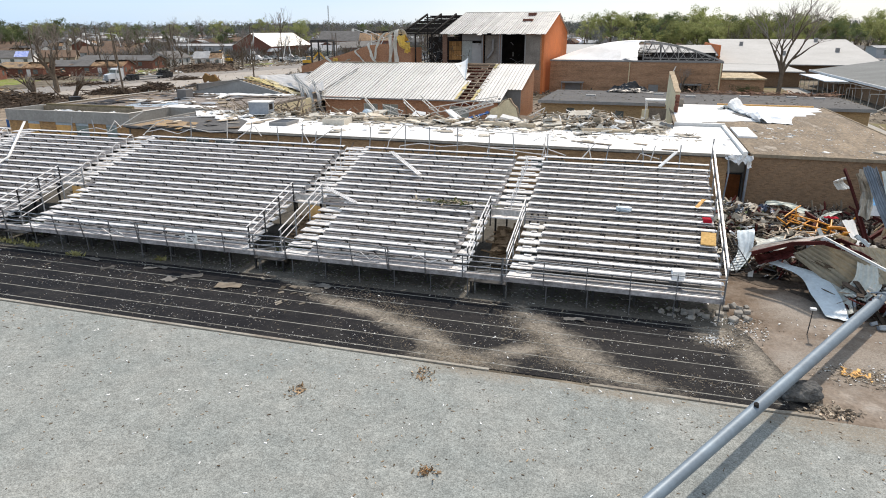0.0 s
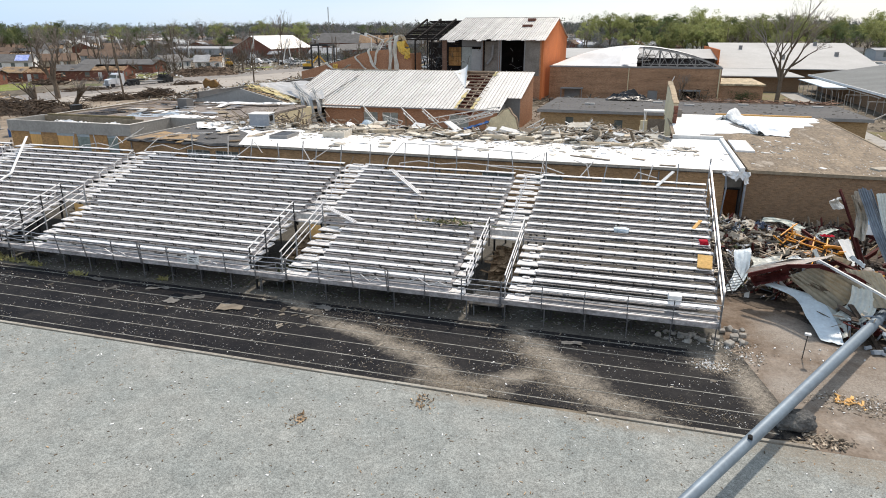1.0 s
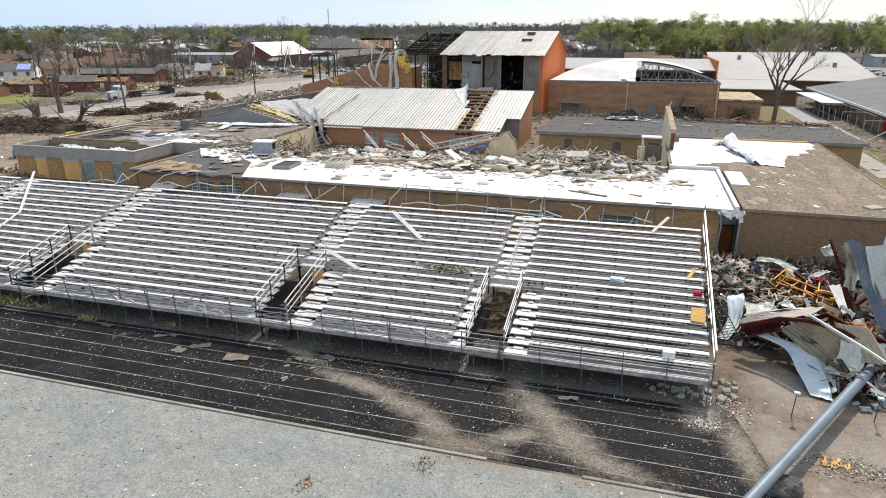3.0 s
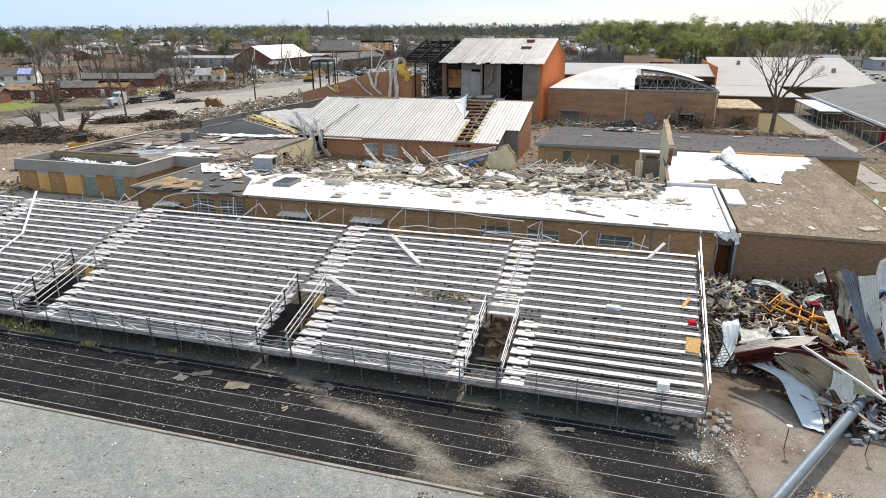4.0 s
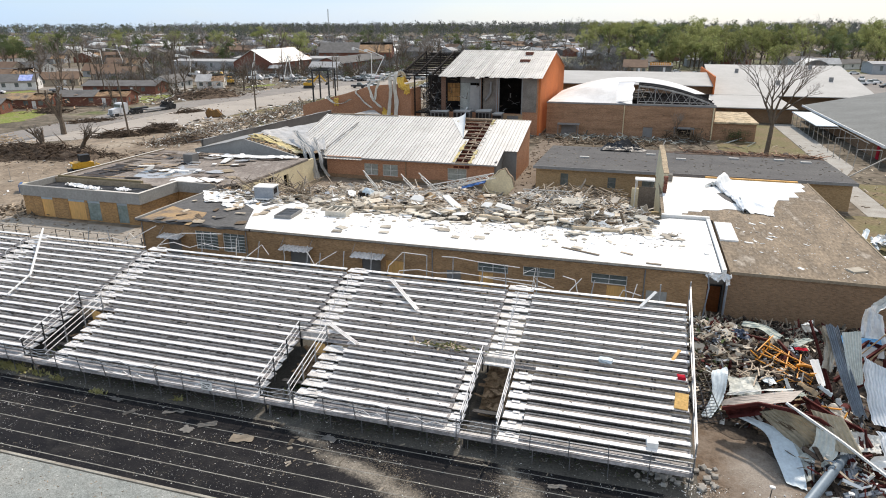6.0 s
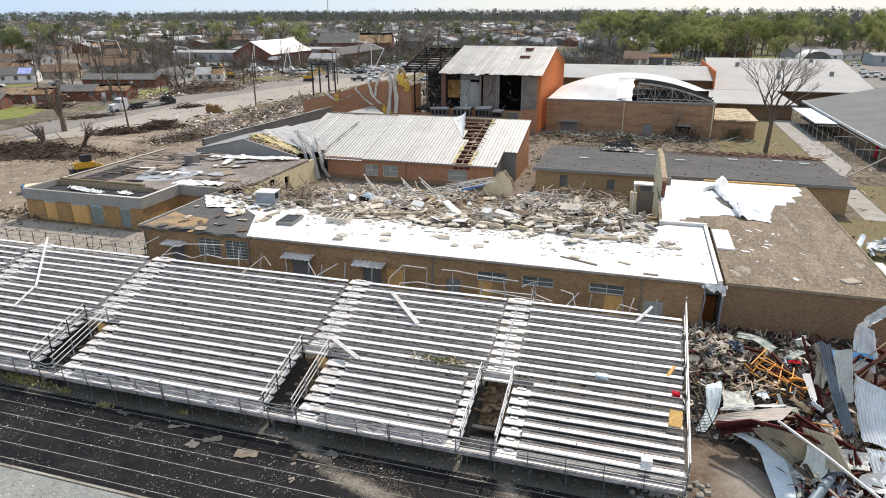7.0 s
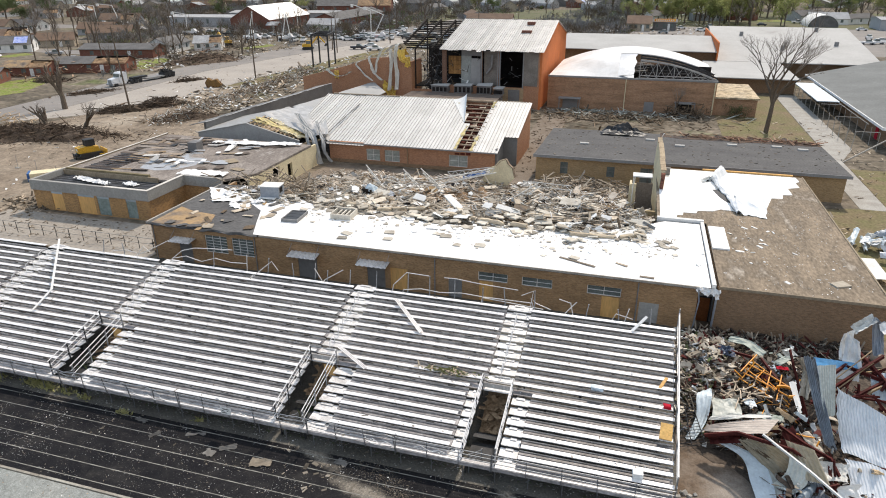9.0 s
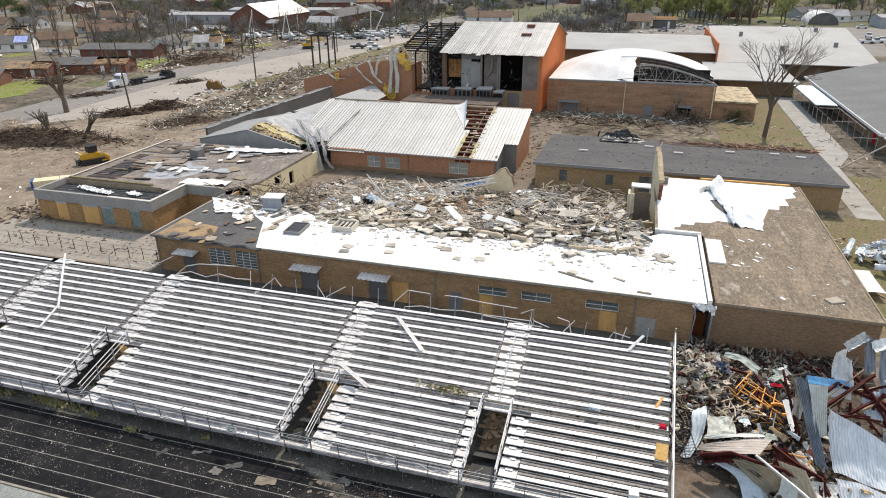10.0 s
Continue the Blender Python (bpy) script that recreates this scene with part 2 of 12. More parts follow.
M_ALUMID = mat("worn_aluminium", (0.78, 0.76, 0.74), (0.50, 0.48, 0.46), scale=1.3, fine=9, rough=0.5, metal=0.1, grain=0.3)
M_GALV = mat("galvanised_steel", (0.36, 0.37, 0.38), (0.24, 0.245, 0.25), scale=1.0, fine=12, rough=0.5, metal=0.6)
M_PALEROOF = mat("weathered_white_roofing", (0.42, 0.415, 0.40), (0.35, 0.345, 0.33), (0.28, 0.27, 0.25), scale=0.1, fine=2, rough=0.6, grain=0.08)
M_DARKST = mat("dark_steel", (0.07, 0.07, 0.072), (0.04, 0.04, 0.04), scale=1.0, fine=8, rough=0.6, metal=0.4)
M_BRICKBR = brick_mat("brown_brick", (0.298, 0.19, 0.112), (0.228, 0.145, 0.086), (0.30, 0.26, 0.21))
M_BRICKFR = brick_mat("warm_brown_brick", (0.46, 0.282, 0.145), (0.35, 0.212, 0.108), (0.34, 0.29, 0.22))
mottle(M_BRICKFR, 0.55, 0.8, 1.1, 0.38, 0.64, 7, (0.7, 0.7, 1.6))
M_BRICKYL = brick_mat("buff_brick", (0.40, 0.275, 0.145), (0.31, 0.21, 0.112), (0.36, 0.30, 0.22))
M_BRICKOR = brick_mat("orange_brick", (0.45, 0.235, 0.135), (0.35, 0.175, 0.10), (0.34, 0.24, 0.18))
M_BRICKRED = brick_mat("red_brick", (0.215, 0.09, 0.063), (0.155, 0.066, 0.047), (0.25, 0.2, 0.17))
M_ORANGE = mat("orange_paint", (0.58, 0.185, 0.065), (0.48, 0.155, 0.06), scale=0.3, fine=3, grain=0.12)
M_MEMB = mat("white_membrane", (0.85, 0.845, 0.83), (0.74, 0.72, 0.69), (0.55, 0.51, 0.45), scale=0.5, fine=6, rough=0.6, grain=0.08, lo=0.46, hi=0.66)
mottle(M_MEMB, 2.2, 1.0, 0.72, 0.6, 0.75, 8)
M_GRAVEL = mat("tan_gravel_roof", (0.275, 0.22, 0.16), (0.185, 0.15, 0.112), (0.36, 0.315, 0.26), scale=0.7, fine=5, grain=0.4, bump=0.03, stretch=(1, 0.35, 1), lo=0.4, hi=0.58)
M_ROOFDK = mat("dark_roofing", (0.10, 0.097, 0.097), (0.128, 0.125, 0.121), (0.19, 0.18, 0.168), scale=0.42, fine=6, grain=0.3, lo=0.36, hi=0.64, stretch=(0.6, 1, 1))
mottle(M_ROOFDK, 2.5, 0.0, 0.55, 0.66, 0.74, 4, tint=(0.34, 0.31, 0.27))
M_ROOFGR = mat("grey_roofing", (0.14, 0.125, 0.115), (0.26, 0.24, 0.22), (0.60, 0.58, 0.55), scale=0.32, fine=4, grain=0.35, lo=0.36, hi=0.55, stretch=(1, 0.6, 1))
M_DECK = mat("torn_deck", (0.37, 0.255, 0.14), (0.20, 0.16, 0.125), (0.1, 0.09, 0.085), scale=0.5, fine=5, grain=0.25, lo=0.42, hi=0.58)
M_FASCIA = mat("grey_fascia", (0.27, 0.27, 0.265), (0.22, 0.215, 0.21), scale=0.6, fine=6, grain=0.12)
M_GREYMET = mat("grey_metal_siding", (0.22, 0.215, 0.21), (0.17, 0.165, 0.16), scale=0.4, fine=4, rough=0.6, grain=0.1)
M_ROOFMET = mat("pale_metal_roofing", (0.67, 0.655, 0.625), (0.56, 0.545, 0.515), (0.40, 0.38, 0.35), scale=0.25, fine=3, rough=0.5, metal=0.15, grain=0.1, spread=0.07)
M_CREAM = mat("cream_paint", (0.74, 0.65, 0.44), (0.62, 0.53, 0.35), scale=0.4, fine=5, grain=0.15)
M_BOARD = mat("plywood", (0.78, 0.46, 0.17), (0.62, 0.37, 0.15), scale=0.9, fine=8, grain=0.15, stretch=(1, 1, 0.2))
# Near-black: the darkness of rooms, voids and openings is in this colour.
M_DARK = mat("interior_shade_black", (0.02, 0.018, 0.017), (0.035, 0.03, 0.027), scale=0.8, fine=5)
M_GLASS = mat("window_glass", (0.10, 0.12, 0.115), (0.16, 0.18, 0.17), scale=0.7, fine=3, rough=0.15)
M_WHITE = mat("white_paint", (0.78, 0.78, 0.76), (0.68, 0.67, 0.64), scale=0.6, fine=5, grain=0.08)
M_WOOD = mat("pale_lumber", (0.50, 0.38, 0.24), (0.36, 0.26, 0.16), scale=1.0, fine=8, grain=0.2, spread=0.35)
M_DOOR = mat("brown_door", (0.22, 0.085, 0.03), (0.17, 0.06, 0.025), scale=1, fine=8)
M_INSUL = mat("yellow_insulation", (0.64, 0.54, 0.26), (0.52, 0.44, 0.26), scale=1.2, fine=6, grain=0.2)
M_INSULY = mat("bright_yellow_insulation", (0.74, 0.50, 0.09), (0.60, 0.42, 0.13), scale=1.0, fine=6, grain=0.2)
M_RUST = mat("red_oxide_steel", (0.115, 0.028, 0.024), (0.06, 0.018, 0.016), scale=1, fine=8, rough=0.65)
M_ORST = mat("orange_steel", (0.82, 0.35, 0.02), (0.68, 0.26, 0.02), scale=1, fine=8, rough=0.5)
M_SHEETB = mat("pale_blue_sheet_metal", (0.45, 0.52, 0.57), (0.36, 0.42, 0.46), scale=0.6, fine=5, rough=0.5, metal=0.2, grain=0.12, spread=0.1)
M_SHEETT = mat("tan_sheet_metal", (0.46, 0.41, 0.33), (0.34, 0.30, 0.24), scale=0.6, fine=5, rough=0.6, grain=0.15, spread=0.15)
M_SHEETG = mat("grey_sheet_metal", (0.33, 0.36, 0.40), (0.24, 0.265, 0.30), scale=0.5, fine=5, rough=0.5, metal=0.3, grain=0.12, spread=0.1)
M_POLE = mat("painted_pole", (0.20, 0.255, 0.305), (0.155, 0.195, 0.235), scale=0.7, fine=5, rough=0.5, metal=0.2, grain=0.1)
M_CHUNK = mat("broken_concrete", (0.56, 0.487, 0.39), (0.31, 0.258, 0.195), scale=1.0, fine=8, grain=0.2, spread=0.4)
M_RUBBLE = mat("rubble_grit", (0.26, 0.195, 0.14), (0.39, 0.31, 0.225), (0.14, 0.115, 0.09), scale=0.7, fine=5, grain=0.4, bump=0.05)
M_BARK = mat("bark", (0.11, 0.085, 0.065), (0.16, 0.13, 0.10), scale=1.5, fine=8)
M_TWIG = mat("twigs", (0.21, 0.18, 0.155), (0.27, 0.235, 0.20), scale=0.6, fine=5)
M_LEAF = leafy_mat(mat("spring_leaves", (0.19, 0.225, 0.08), (0.285, 0.29, 0.13), scale=0.15, fine=1.5, spread=0.4, grain=0.3), 0.58)
M_LEAFD = leafy_mat(mat("evergreen_leaves", (0.09, 0.12, 0.055), (0.13, 0.155, 0.075), scale=0.15, fine=1.5, spread=0.3, grain=0.3))
M_BLACK = mat("black_plastic", (0.02, 0.02, 0.022), (0.035, 0.035, 0.037), scale=1.5, fine=9, rough=0.5)
M_RED = mat("red_cloth", (0.5, 0.02, 0.04), scale=2, fine=9)
M_TARP = mat("faded_blue_tarpaulin", (0.16, 0.24, 0.62), (0.50, 0.54, 0.75), scale=0.9, fine=3, rough=0.5)
M_BLUE = mat("blue_paint", (0.03, 0.11, 0.32), scale=1, fine=6, rough=0.5)
M_YELLOW = mat("machine_yellow", (0.65, 0.38, 0.03), (0.5, 0.28, 0.03), scale=1, fine=6, rough=0.5)
M_BRUSH = mat("cut_brush", (0.11, 0.085, 0.06), (0.17, 0.125, 0.085), scale=1, fine=8, grain=0.4)

# ---- ground ----
def dusted(base, spots, dust):
    """Lays a drift of dry dust and straw over a material in soft-edged patches (x, y, length, width, angle)."""
    n, l = base.node_tree.nodes, base.node_tree.links
    p = n["Principled BSDF"]
    geo = n.new("ShaderNodeNewGeometry")
    total = None
    for x, y, a, b, ang in spots:
        mp = n.new("ShaderNodeMapping")
        mp.vector_type = "TEXTURE"
        mp.inputs["Location"].default_value, mp.inputs["Rotation"].default_value, mp.inputs["Scale"].default_value = (x, y, 0), (0, 0, radians(ang)), (a, b, 1)
        l.new(geo.outputs["Position"], mp.inputs[0])
        ln = n.new("ShaderNodeVectorMath")
        ln.operation = "LENGTH"
        l.new(mp.outputs[0], ln.inputs[0])
        if total is None:
            total = ln.outputs["Value"]
        else:
            mn = n.new("ShaderNodeMath")
            mn.operation = "MINIMUM"
            l.new(total, mn.inputs[0]), l.new(ln.outputs["Value"], mn.inputs[1])
            total = mn.outputs[0]
    nz = n.new("ShaderNodeTexNoise")
    nz.inputs["Scale"].default_value, nz.inputs["Detail"].default_value, nz.inputs["Roughness"].default_value = 1.7, 14, 0.86
    l.new(geo.outputs["Position"], nz.inputs["Vector"])
    ad = n.new("ShaderNodeMath")
    ad.operation = "MULTIPLY_ADD"
    l.new(nz.outputs["Fac"], ad.inputs[0])
    ad.inputs[1].default_value = 4.6
    l.new(total, ad.inputs[2])
    mr = n.new("ShaderNodeMapRange")
    mr.inputs[1].default_value, mr.inputs[2].default_value, mr.inputs[3].default_value, mr.inputs[4].default_value = 2.7, 4.0, 1.0, 0.0
    l.new(ad.outputs[0], mr.inputs[0])
    gr = n.new("ShaderNodeTexNoise")
    gr.inputs["Scale"].default_value, gr.inputs["Detail"].default_value, gr.inputs["Roughness"].default_value = 11, 9, 0.8
    l.new(geo.outputs["Position"], gr.inputs["Vector"])
    gm = n.new("ShaderNodeMapRange")
    gm.inputs[1].default_value, gm.inputs[2].default_value, gm.inputs[3].default_value, gm.inputs[4].default_value = 0.34, 0.66, 0.12, 1.0
    l.new(gr.outputs["Fac"], gm.inputs[0])
    gp = n.new("ShaderNodeMath")
    gp.operation = "MULTIPLY"
    l.new(mr.outputs[0], gp.inputs[0]), l.new(gm.outputs[0], gp.inputs[1])
    n2 = n.new("ShaderNodeTexNoise")
    n2.inputs["Scale"].default_value = 25
    l.new(geo.outputs["Position"], n2.inputs["Vector"])
    rp = n.new("ShaderNodeValToRGB")
    rp.color_ramp.elements[0].color, rp.color_ramp.elements[1].color = (*[v * 0.5 for v in dust], 1), (*[v * 1.4 for v in dust], 1)
    l.new(n2.outputs["Fac"], rp.inputs[0])
    mx = n.new("ShaderNodeMix")
    mx.data_type = "RGBA"
    l.new(gp.outputs[0], mx.inputs[0])
    l.new(p.inputs["Base Color"].links[0].from_socket, mx.inputs[6])
    l.new(rp.outputs[0], mx.inputs[7])
    l.new(mx.outputs[2], p.inputs["Base Color"])


mottle(M_TRACK, 0.8, 0.0, 0.12, 0.5, 0.72, 12, tint=(0.16, 0.15, 0.125))
mottle(M_TRACK, 14.0, 0.0, 0.5, 0.63, 0.7, 3, tint=(0.22, 0.205, 0.18))
dusted(M_TRACK, ((-11.2, 24.4, 2.2, 0.42, -16), (-8.6, 23.3, 1.9, 0.48, -24), (-6.9, 22.2, 1.3, 0.5, -42), (-5.6, 21.2, 1.4, 0.5, 0), (-3.9, 26.0, 1.5, 0.34, -58), (-2.9, 24.6, 1.7, 0.62, -50), (-1.6, 23.0, 1.8, 0.78, -45), (-0.2, 21.7, 1.8, 0.45, -18), (-3.6, 22.4, 1.3, 0.4, 35), (-15.5, 26.5, 1.4, 0.35, -25), (3.9, 26.1, 0.9, 0.7, 80), (5.2, 24.0, 0.5, 2.0, 10)), (0.39, 0.345, 0.28))
dusted(M_TURF, ((-5.2, 20.5, 1.9, 0.45, -4), (0.5, 20.3, 2.0, 0.3, 0), (8.0, 20.0, 4.0, 0.7, -6)), (0.26, 0.215, 0.16))

dusted(M_APRON, ((9.6, 25.2, 3.2, 1.6, 15), (13.0, 27.2, 3.5, 1.5, 20), (7.4, 29.4, 1.1, 1.3, 0), (6.4, 24.6, 1.0, 0.6, 60)), (0.36, 0.33, 0.29))
solid("ground", slab([(-3000, -1500), (3000, -1500), (3000, 4200), (-3000, 4200)], -0.6, 0.0), M_SOIL, "bare soil and patchy grass of the town", "ground", "structure")
solid("field", slab([(-160, -90), (90, -90), (90, 20.5), (-160, 20.5)], -0.3, 0.02), M_TURF, "grey-green dormant turf of the sports field", "field", "structure")
solid("running_track", slab([(-160, 20.7), (4.8, 20.7), (6.4, 21.0), (5.9, 23.6), (5.2, 26.4), (5.0, 26.8), (-160, 26.8)], -0.3, 0.03), M_TRACK, "black running track littered with dust and straw", "track", "structure")
solid("dirt_apron", slab([(4.6, 27.3), (5.0, 26.8), (5.2, 26.4), (5.9, 23.6), (6.4, 21.0), (6.6, 20.5), (60, 20.5), (60, 48.0), (4.6, 48.0)], -0.3, 0.012), M_APRON, "sandy concrete and dirt beside the bleachers", "ground", "structure")
# Concrete darkened in its colour for the shade beneath the seats.
M_UNDER = mat("shade_dark_slab", (0.135, 0.128, 0.112), (0.088, 0.083, 0.073), (0.185, 0.172, 0.148), scale=0.6, fine=9, grain=0.35)
solid("bleacher_slab", slab([(-160, 26.8), (5.0, 26.8), (4.6, 27.3), (4.6, 47.9), (-43.6, 47.9), (-43.6, 47.0), (-90, 47.0), (-90, 30), (-160, 30)], -0.3, 0.02), M_UNDER, "concrete slab coloured dark for the shade under the bleachers", "pavement", "structure")
bm = bmesh.new()
for i in range(46):
    x0 = -160 + 3.62 * i
    j = RND.uniform(-0.015, 0.015)
    if not -7.2 < x0 < -4.0:
        box(bm, x0, x0 + 3.6, 20.56 + j, 20.7 + j, -0.2, 0.06)
solid("track_curb", bm, M_CURB, "low rust-stained concrete curb between field and track", "curb", "structure")
lines = thing("lane_lines", "thin worn white lane lines on the black track", "lane marking", kind="structure")
for i, yl in enumerate((21.12, 22.19, 23.26, 24.33, 25.4, 26.47)):
    part("lane_line", boxes((-160, 5.6 - 0.25 * i, yl - 0.025, yl + 0.025, 0.031, 0.036)), M_LINE, lines)

# ---- bleachers ----
ROWS_N = 17


def seat_y(k):
    return 27.8 + 0.695 * k


def seat_z(k):
    return 1.65 + 0.186 * k


def plank(bm, x0, x1, y0, y1, z0, z1, bow=0.0):
    """An extruded plank with a rounded front lip, sagging or bent a little along its length."""
    n = max(2, int((x1 - x0) / 1.8))
    prof = [(y0, z0), (y1, z0), (y1, z1 - 0.008), (y1 - 0.012, z1), (y0 + 0.012, z1), (y0, z1 - 0.008)]
    rings = []
    for i in range(n + 1):
        t = i / n
        d = bow * math.sin(t * math.pi * 2.3)
        rings.append([bm.verts.new((x0 + (x1 - x0) * t, y, z + d)) for y, z in prof])
    m = len(prof)
    for a, b in zip(rings, rings[1:]):
        for k in range(m):
            bm.faces.new((a[k], a[(k + 1) % m], b[(k + 1) % m], b[k]))
    bm.faces.new(rings[0]), bm.faces.new(rings[-1][::-1])
    bmesh.ops.recalc_face_normals(bm, faces=bm.faces)


M_RISER = mat("scuffed_riser", (0.70, 0.67, 0.645), (0.45, 0.425, 0.405), scale=1.2, fine=8, rough=0.5, metal=0.05, grain=0.25)
mottle(M_RISER, 3.0, 1.0, 0.45, 0.58, 0.68, 6, (0.25, 1, 1))


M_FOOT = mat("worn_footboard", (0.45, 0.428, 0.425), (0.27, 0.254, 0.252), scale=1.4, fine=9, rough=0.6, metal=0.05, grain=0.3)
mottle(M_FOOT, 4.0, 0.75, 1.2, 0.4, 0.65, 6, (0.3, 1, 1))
M_ALUDK = mat("dark_footboard", (0.27, 0.254, 0.252), (0.16, 0.15, 0.147), scale=1.4, fine=9, rough=0.55, metal=0.1, grain=0.3)
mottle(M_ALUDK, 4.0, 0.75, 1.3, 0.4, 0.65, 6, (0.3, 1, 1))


def bleacher_section(ux0, ux1, lx0, lx1, foot=None, riser=None, open_rows=False):
    sec = thing("bleacher_section", "aluminium bleacher section with long bench planks on stepped footboards", "bleachers", ((ux0 + ux1) / 2, 33, 0), "sections of the grandstand")
    ox = (ux0 + ux1) / 2
    br, tabs = bmesh.new(), bmesh.new()
    for k in range(ROWS_N):
        x0, x1 = (lx0, lx1) if k < 7 else (ux0, ux1)
        y, z = seat_y(k) - 33, seat_z(k)
        e0, e1 = RND.uniform(-0.05, 0.12), RND.uniform(-0.12, 0.05)
        bm = bmesh.new()
        plank(bm, x0 - ox + e0, x1 - ox + e1, y - 0.14, y + 0.14, z - 0.045, z, RND.uniform(-0.012, 0.012))
        part("seat_plank", bm, M_ALU, sec)
        part("seat_rail", boxes((x0 - ox + 0.2, x1 - ox - 0.2, y - 0.115, y - 0.06, z - 0.10, z - 0.046)), M_DARKST, sec)
        bm = bmesh.new()
        plank(bm, x0 - ox, x1 - ox, y - 0.57, y + 0.02, z - 0.47, z - 0.43)
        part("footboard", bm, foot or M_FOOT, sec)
        bm = bmesh.new()
        plank(bm, x0 - ox, x1 - ox, y + 0.03, y + 0.055, z - 0.428, z - (0.285 if not open_rows else 0.345 if k < 8 else 0.285), RND.uniform(-0.012, 0.012))
        part("riser", bm, riser or M_RISER, sec)
        x = math.ceil((x0 - ox) / 1.83) * 1.83 + 0.1
        while x < x1 - ox - 0.1:
            box(br, x - 0.03, x + 0.03, y - 0.12, y + 0.10, z - 0.15, z - 0.046)
            if not open_rows:
                box(br, x - 0.02, x + 0.02, y + 0.06, y + 0.10, z - 0.47, z - 0.15)
            box(tabs, x - 0.045, x + 0.045, y - 0.155, y - 0.141, z - 0.07, z - 0.025)
            # Thin dark strips on the riser stand in for shaded gaps below the plank.
            xs = x + RND.uniform(0.1, 1.0)
            if RND.random() < 0.7 and xs < x1 - ox - 0.9 and not open_rows:
                box(tabs, xs, xs + RND.uniform(0.15, 0.8), y + 0.02, y + 0.0295, z - 0.36 + RND.uniform(0, 0.05), z - 0.29)
            x += 1.83
    part("bracket_set", br, M_DARKST, sec, "dark seat brackets", "stuff")
    part("clamp_and_gap_set", tabs, M_DARKST, sec, "small dark plank clamps and dark strips drawn as shaded gaps", "stuff")
    bm = bmesh.new()
    x = ux0 - ox + 0.3
    while x < ux1 - ox:
        lo = 1.0 if lx0 - ox - 0.1 < x < lx1 - ox + 0.1 else seat_z(7) - 0.6
        ys = 27.3 if lo == 1.0 else seat_y(7) - 0.4
        beam(bm, (x, ys - 33, lo), (x, seat_y(16) - 33 + 0.2, seat_z(16) - 0.6), 0.08, 0.2)
        for yy in (28.2, 31.8, 35.4, 38.9):
            if yy > ys:
                beam(bm, (x, yy - 33, 0.02), (x, yy - 33, 0.9 + (yy - 27.5) * 0.268), 0.1, 0.1, (0, 1, 0))
        x += 1.83
    part("understructure", bm, M_DARKST, sec, "dull steel frames under the seats", "stuff")
    return sec


AISLES = (-6.0, -17.55, -34.3, -45.8)
SECTIONS = ((-5.15, 4.15, -3.95, 4.15), (-16.75, -6.85, -15.2, -7.75), (-33.4, -18.35, -32.3, -18.9), (-44.95, -35.2, -44.4, -35.7), (-62.0, -46.65, -62.0, -47.3))
for s in SECTIONS:
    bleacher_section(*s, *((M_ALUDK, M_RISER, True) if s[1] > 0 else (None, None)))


def aisle(x0, x1, k0, k1, label):
    st = thing("aisle_steps", label, "steps", ((x0 + x1) / 2, 33, 0), "aisles of the grandstand")
    w = (x1 - x0) / 2
    for k in range(k0, k1 + (k1 == ROWS_N)):
        y, z = seat_y(k) - 33, seat_z(k) - 0.43
        bm = bmesh.new()
        plank(bm, -w, w, y - 0.60, y + 0.085, z - 0.045, z)
        part("tread", bm, M_ALUMID, st)
        bm = bmesh.new()
        plank(bm, -w * 0.7 + RND.uniform(0, 0.3), w * 0.7 - RND.uniform(0, 0.3), y - 0.13, y + 0.08, z + 0.03, z + 0.06)
        part("half_step", bm, M_ALU if k % 3 == 0 else M_ALUMID, st)
    return st


for (a, b) in ((SECTIONS[0], SECTIONS[1]), (SECTIONS[1], SECTIONS[2]), (SECTIONS[2], SECTIONS[3]), (SECTIONS[3], SECTIONS[4])):
    aisle(b[1] + 0.03, a[0] - 0.03, 7, 17, "dull aluminium aisle steps between bench sections")
    c = AISLES[SECTIONS.index(a)]
    aisle(c + 0.98, a[2] - 0.03, 0, 7, "aluminium steps beside the stairwell opening")
    if b[3] < c - 1.3:
        aisle(b[3] + 0.03, c - 0.98, 0, 7, "aluminium steps beside the stairwell opening")

# front walkway, fascia and guard rail
walk_deck = thing("front_walkway", "narrow aluminium walkway along the bleacher front", "walkway")
for x0, x1 in ((-62, -46.8), (-46.75, -44.85), (-44.8, -35.3), (-35.25, -33.35), (-33.3, -18.6), (-18.55, -16.65), (-16.6, -7.0), (-6.95, -5.1), (-5.05, 4.2)):
    wide = x1 - x0 > 3
    part("deck_plank", boxes((x0, x1, 27.12, 27.5 if wide else 27.34, 1.17, 1.21)), M_ALU if wide else M_ALUDULL, walk_deck)
part("front_fascia", boxes((-62, 4.22, 27.05, 27.1, 0.98, 1.2)), M_FOOT, walk_deck)
M_POSTGR = mat("grey_steel_post", (0.15, 0.15, 0.155), (0.095, 0.093, 0.095), scale=2, fine=9, rough=0.5)
x = 4.1
while x > -62:
    part("post", boxes((x - 0.022, x + 0.022, 27.278, 27.322, 0.0, 1.17)), M_POSTGR, walk_deck)
    x -= 1.83


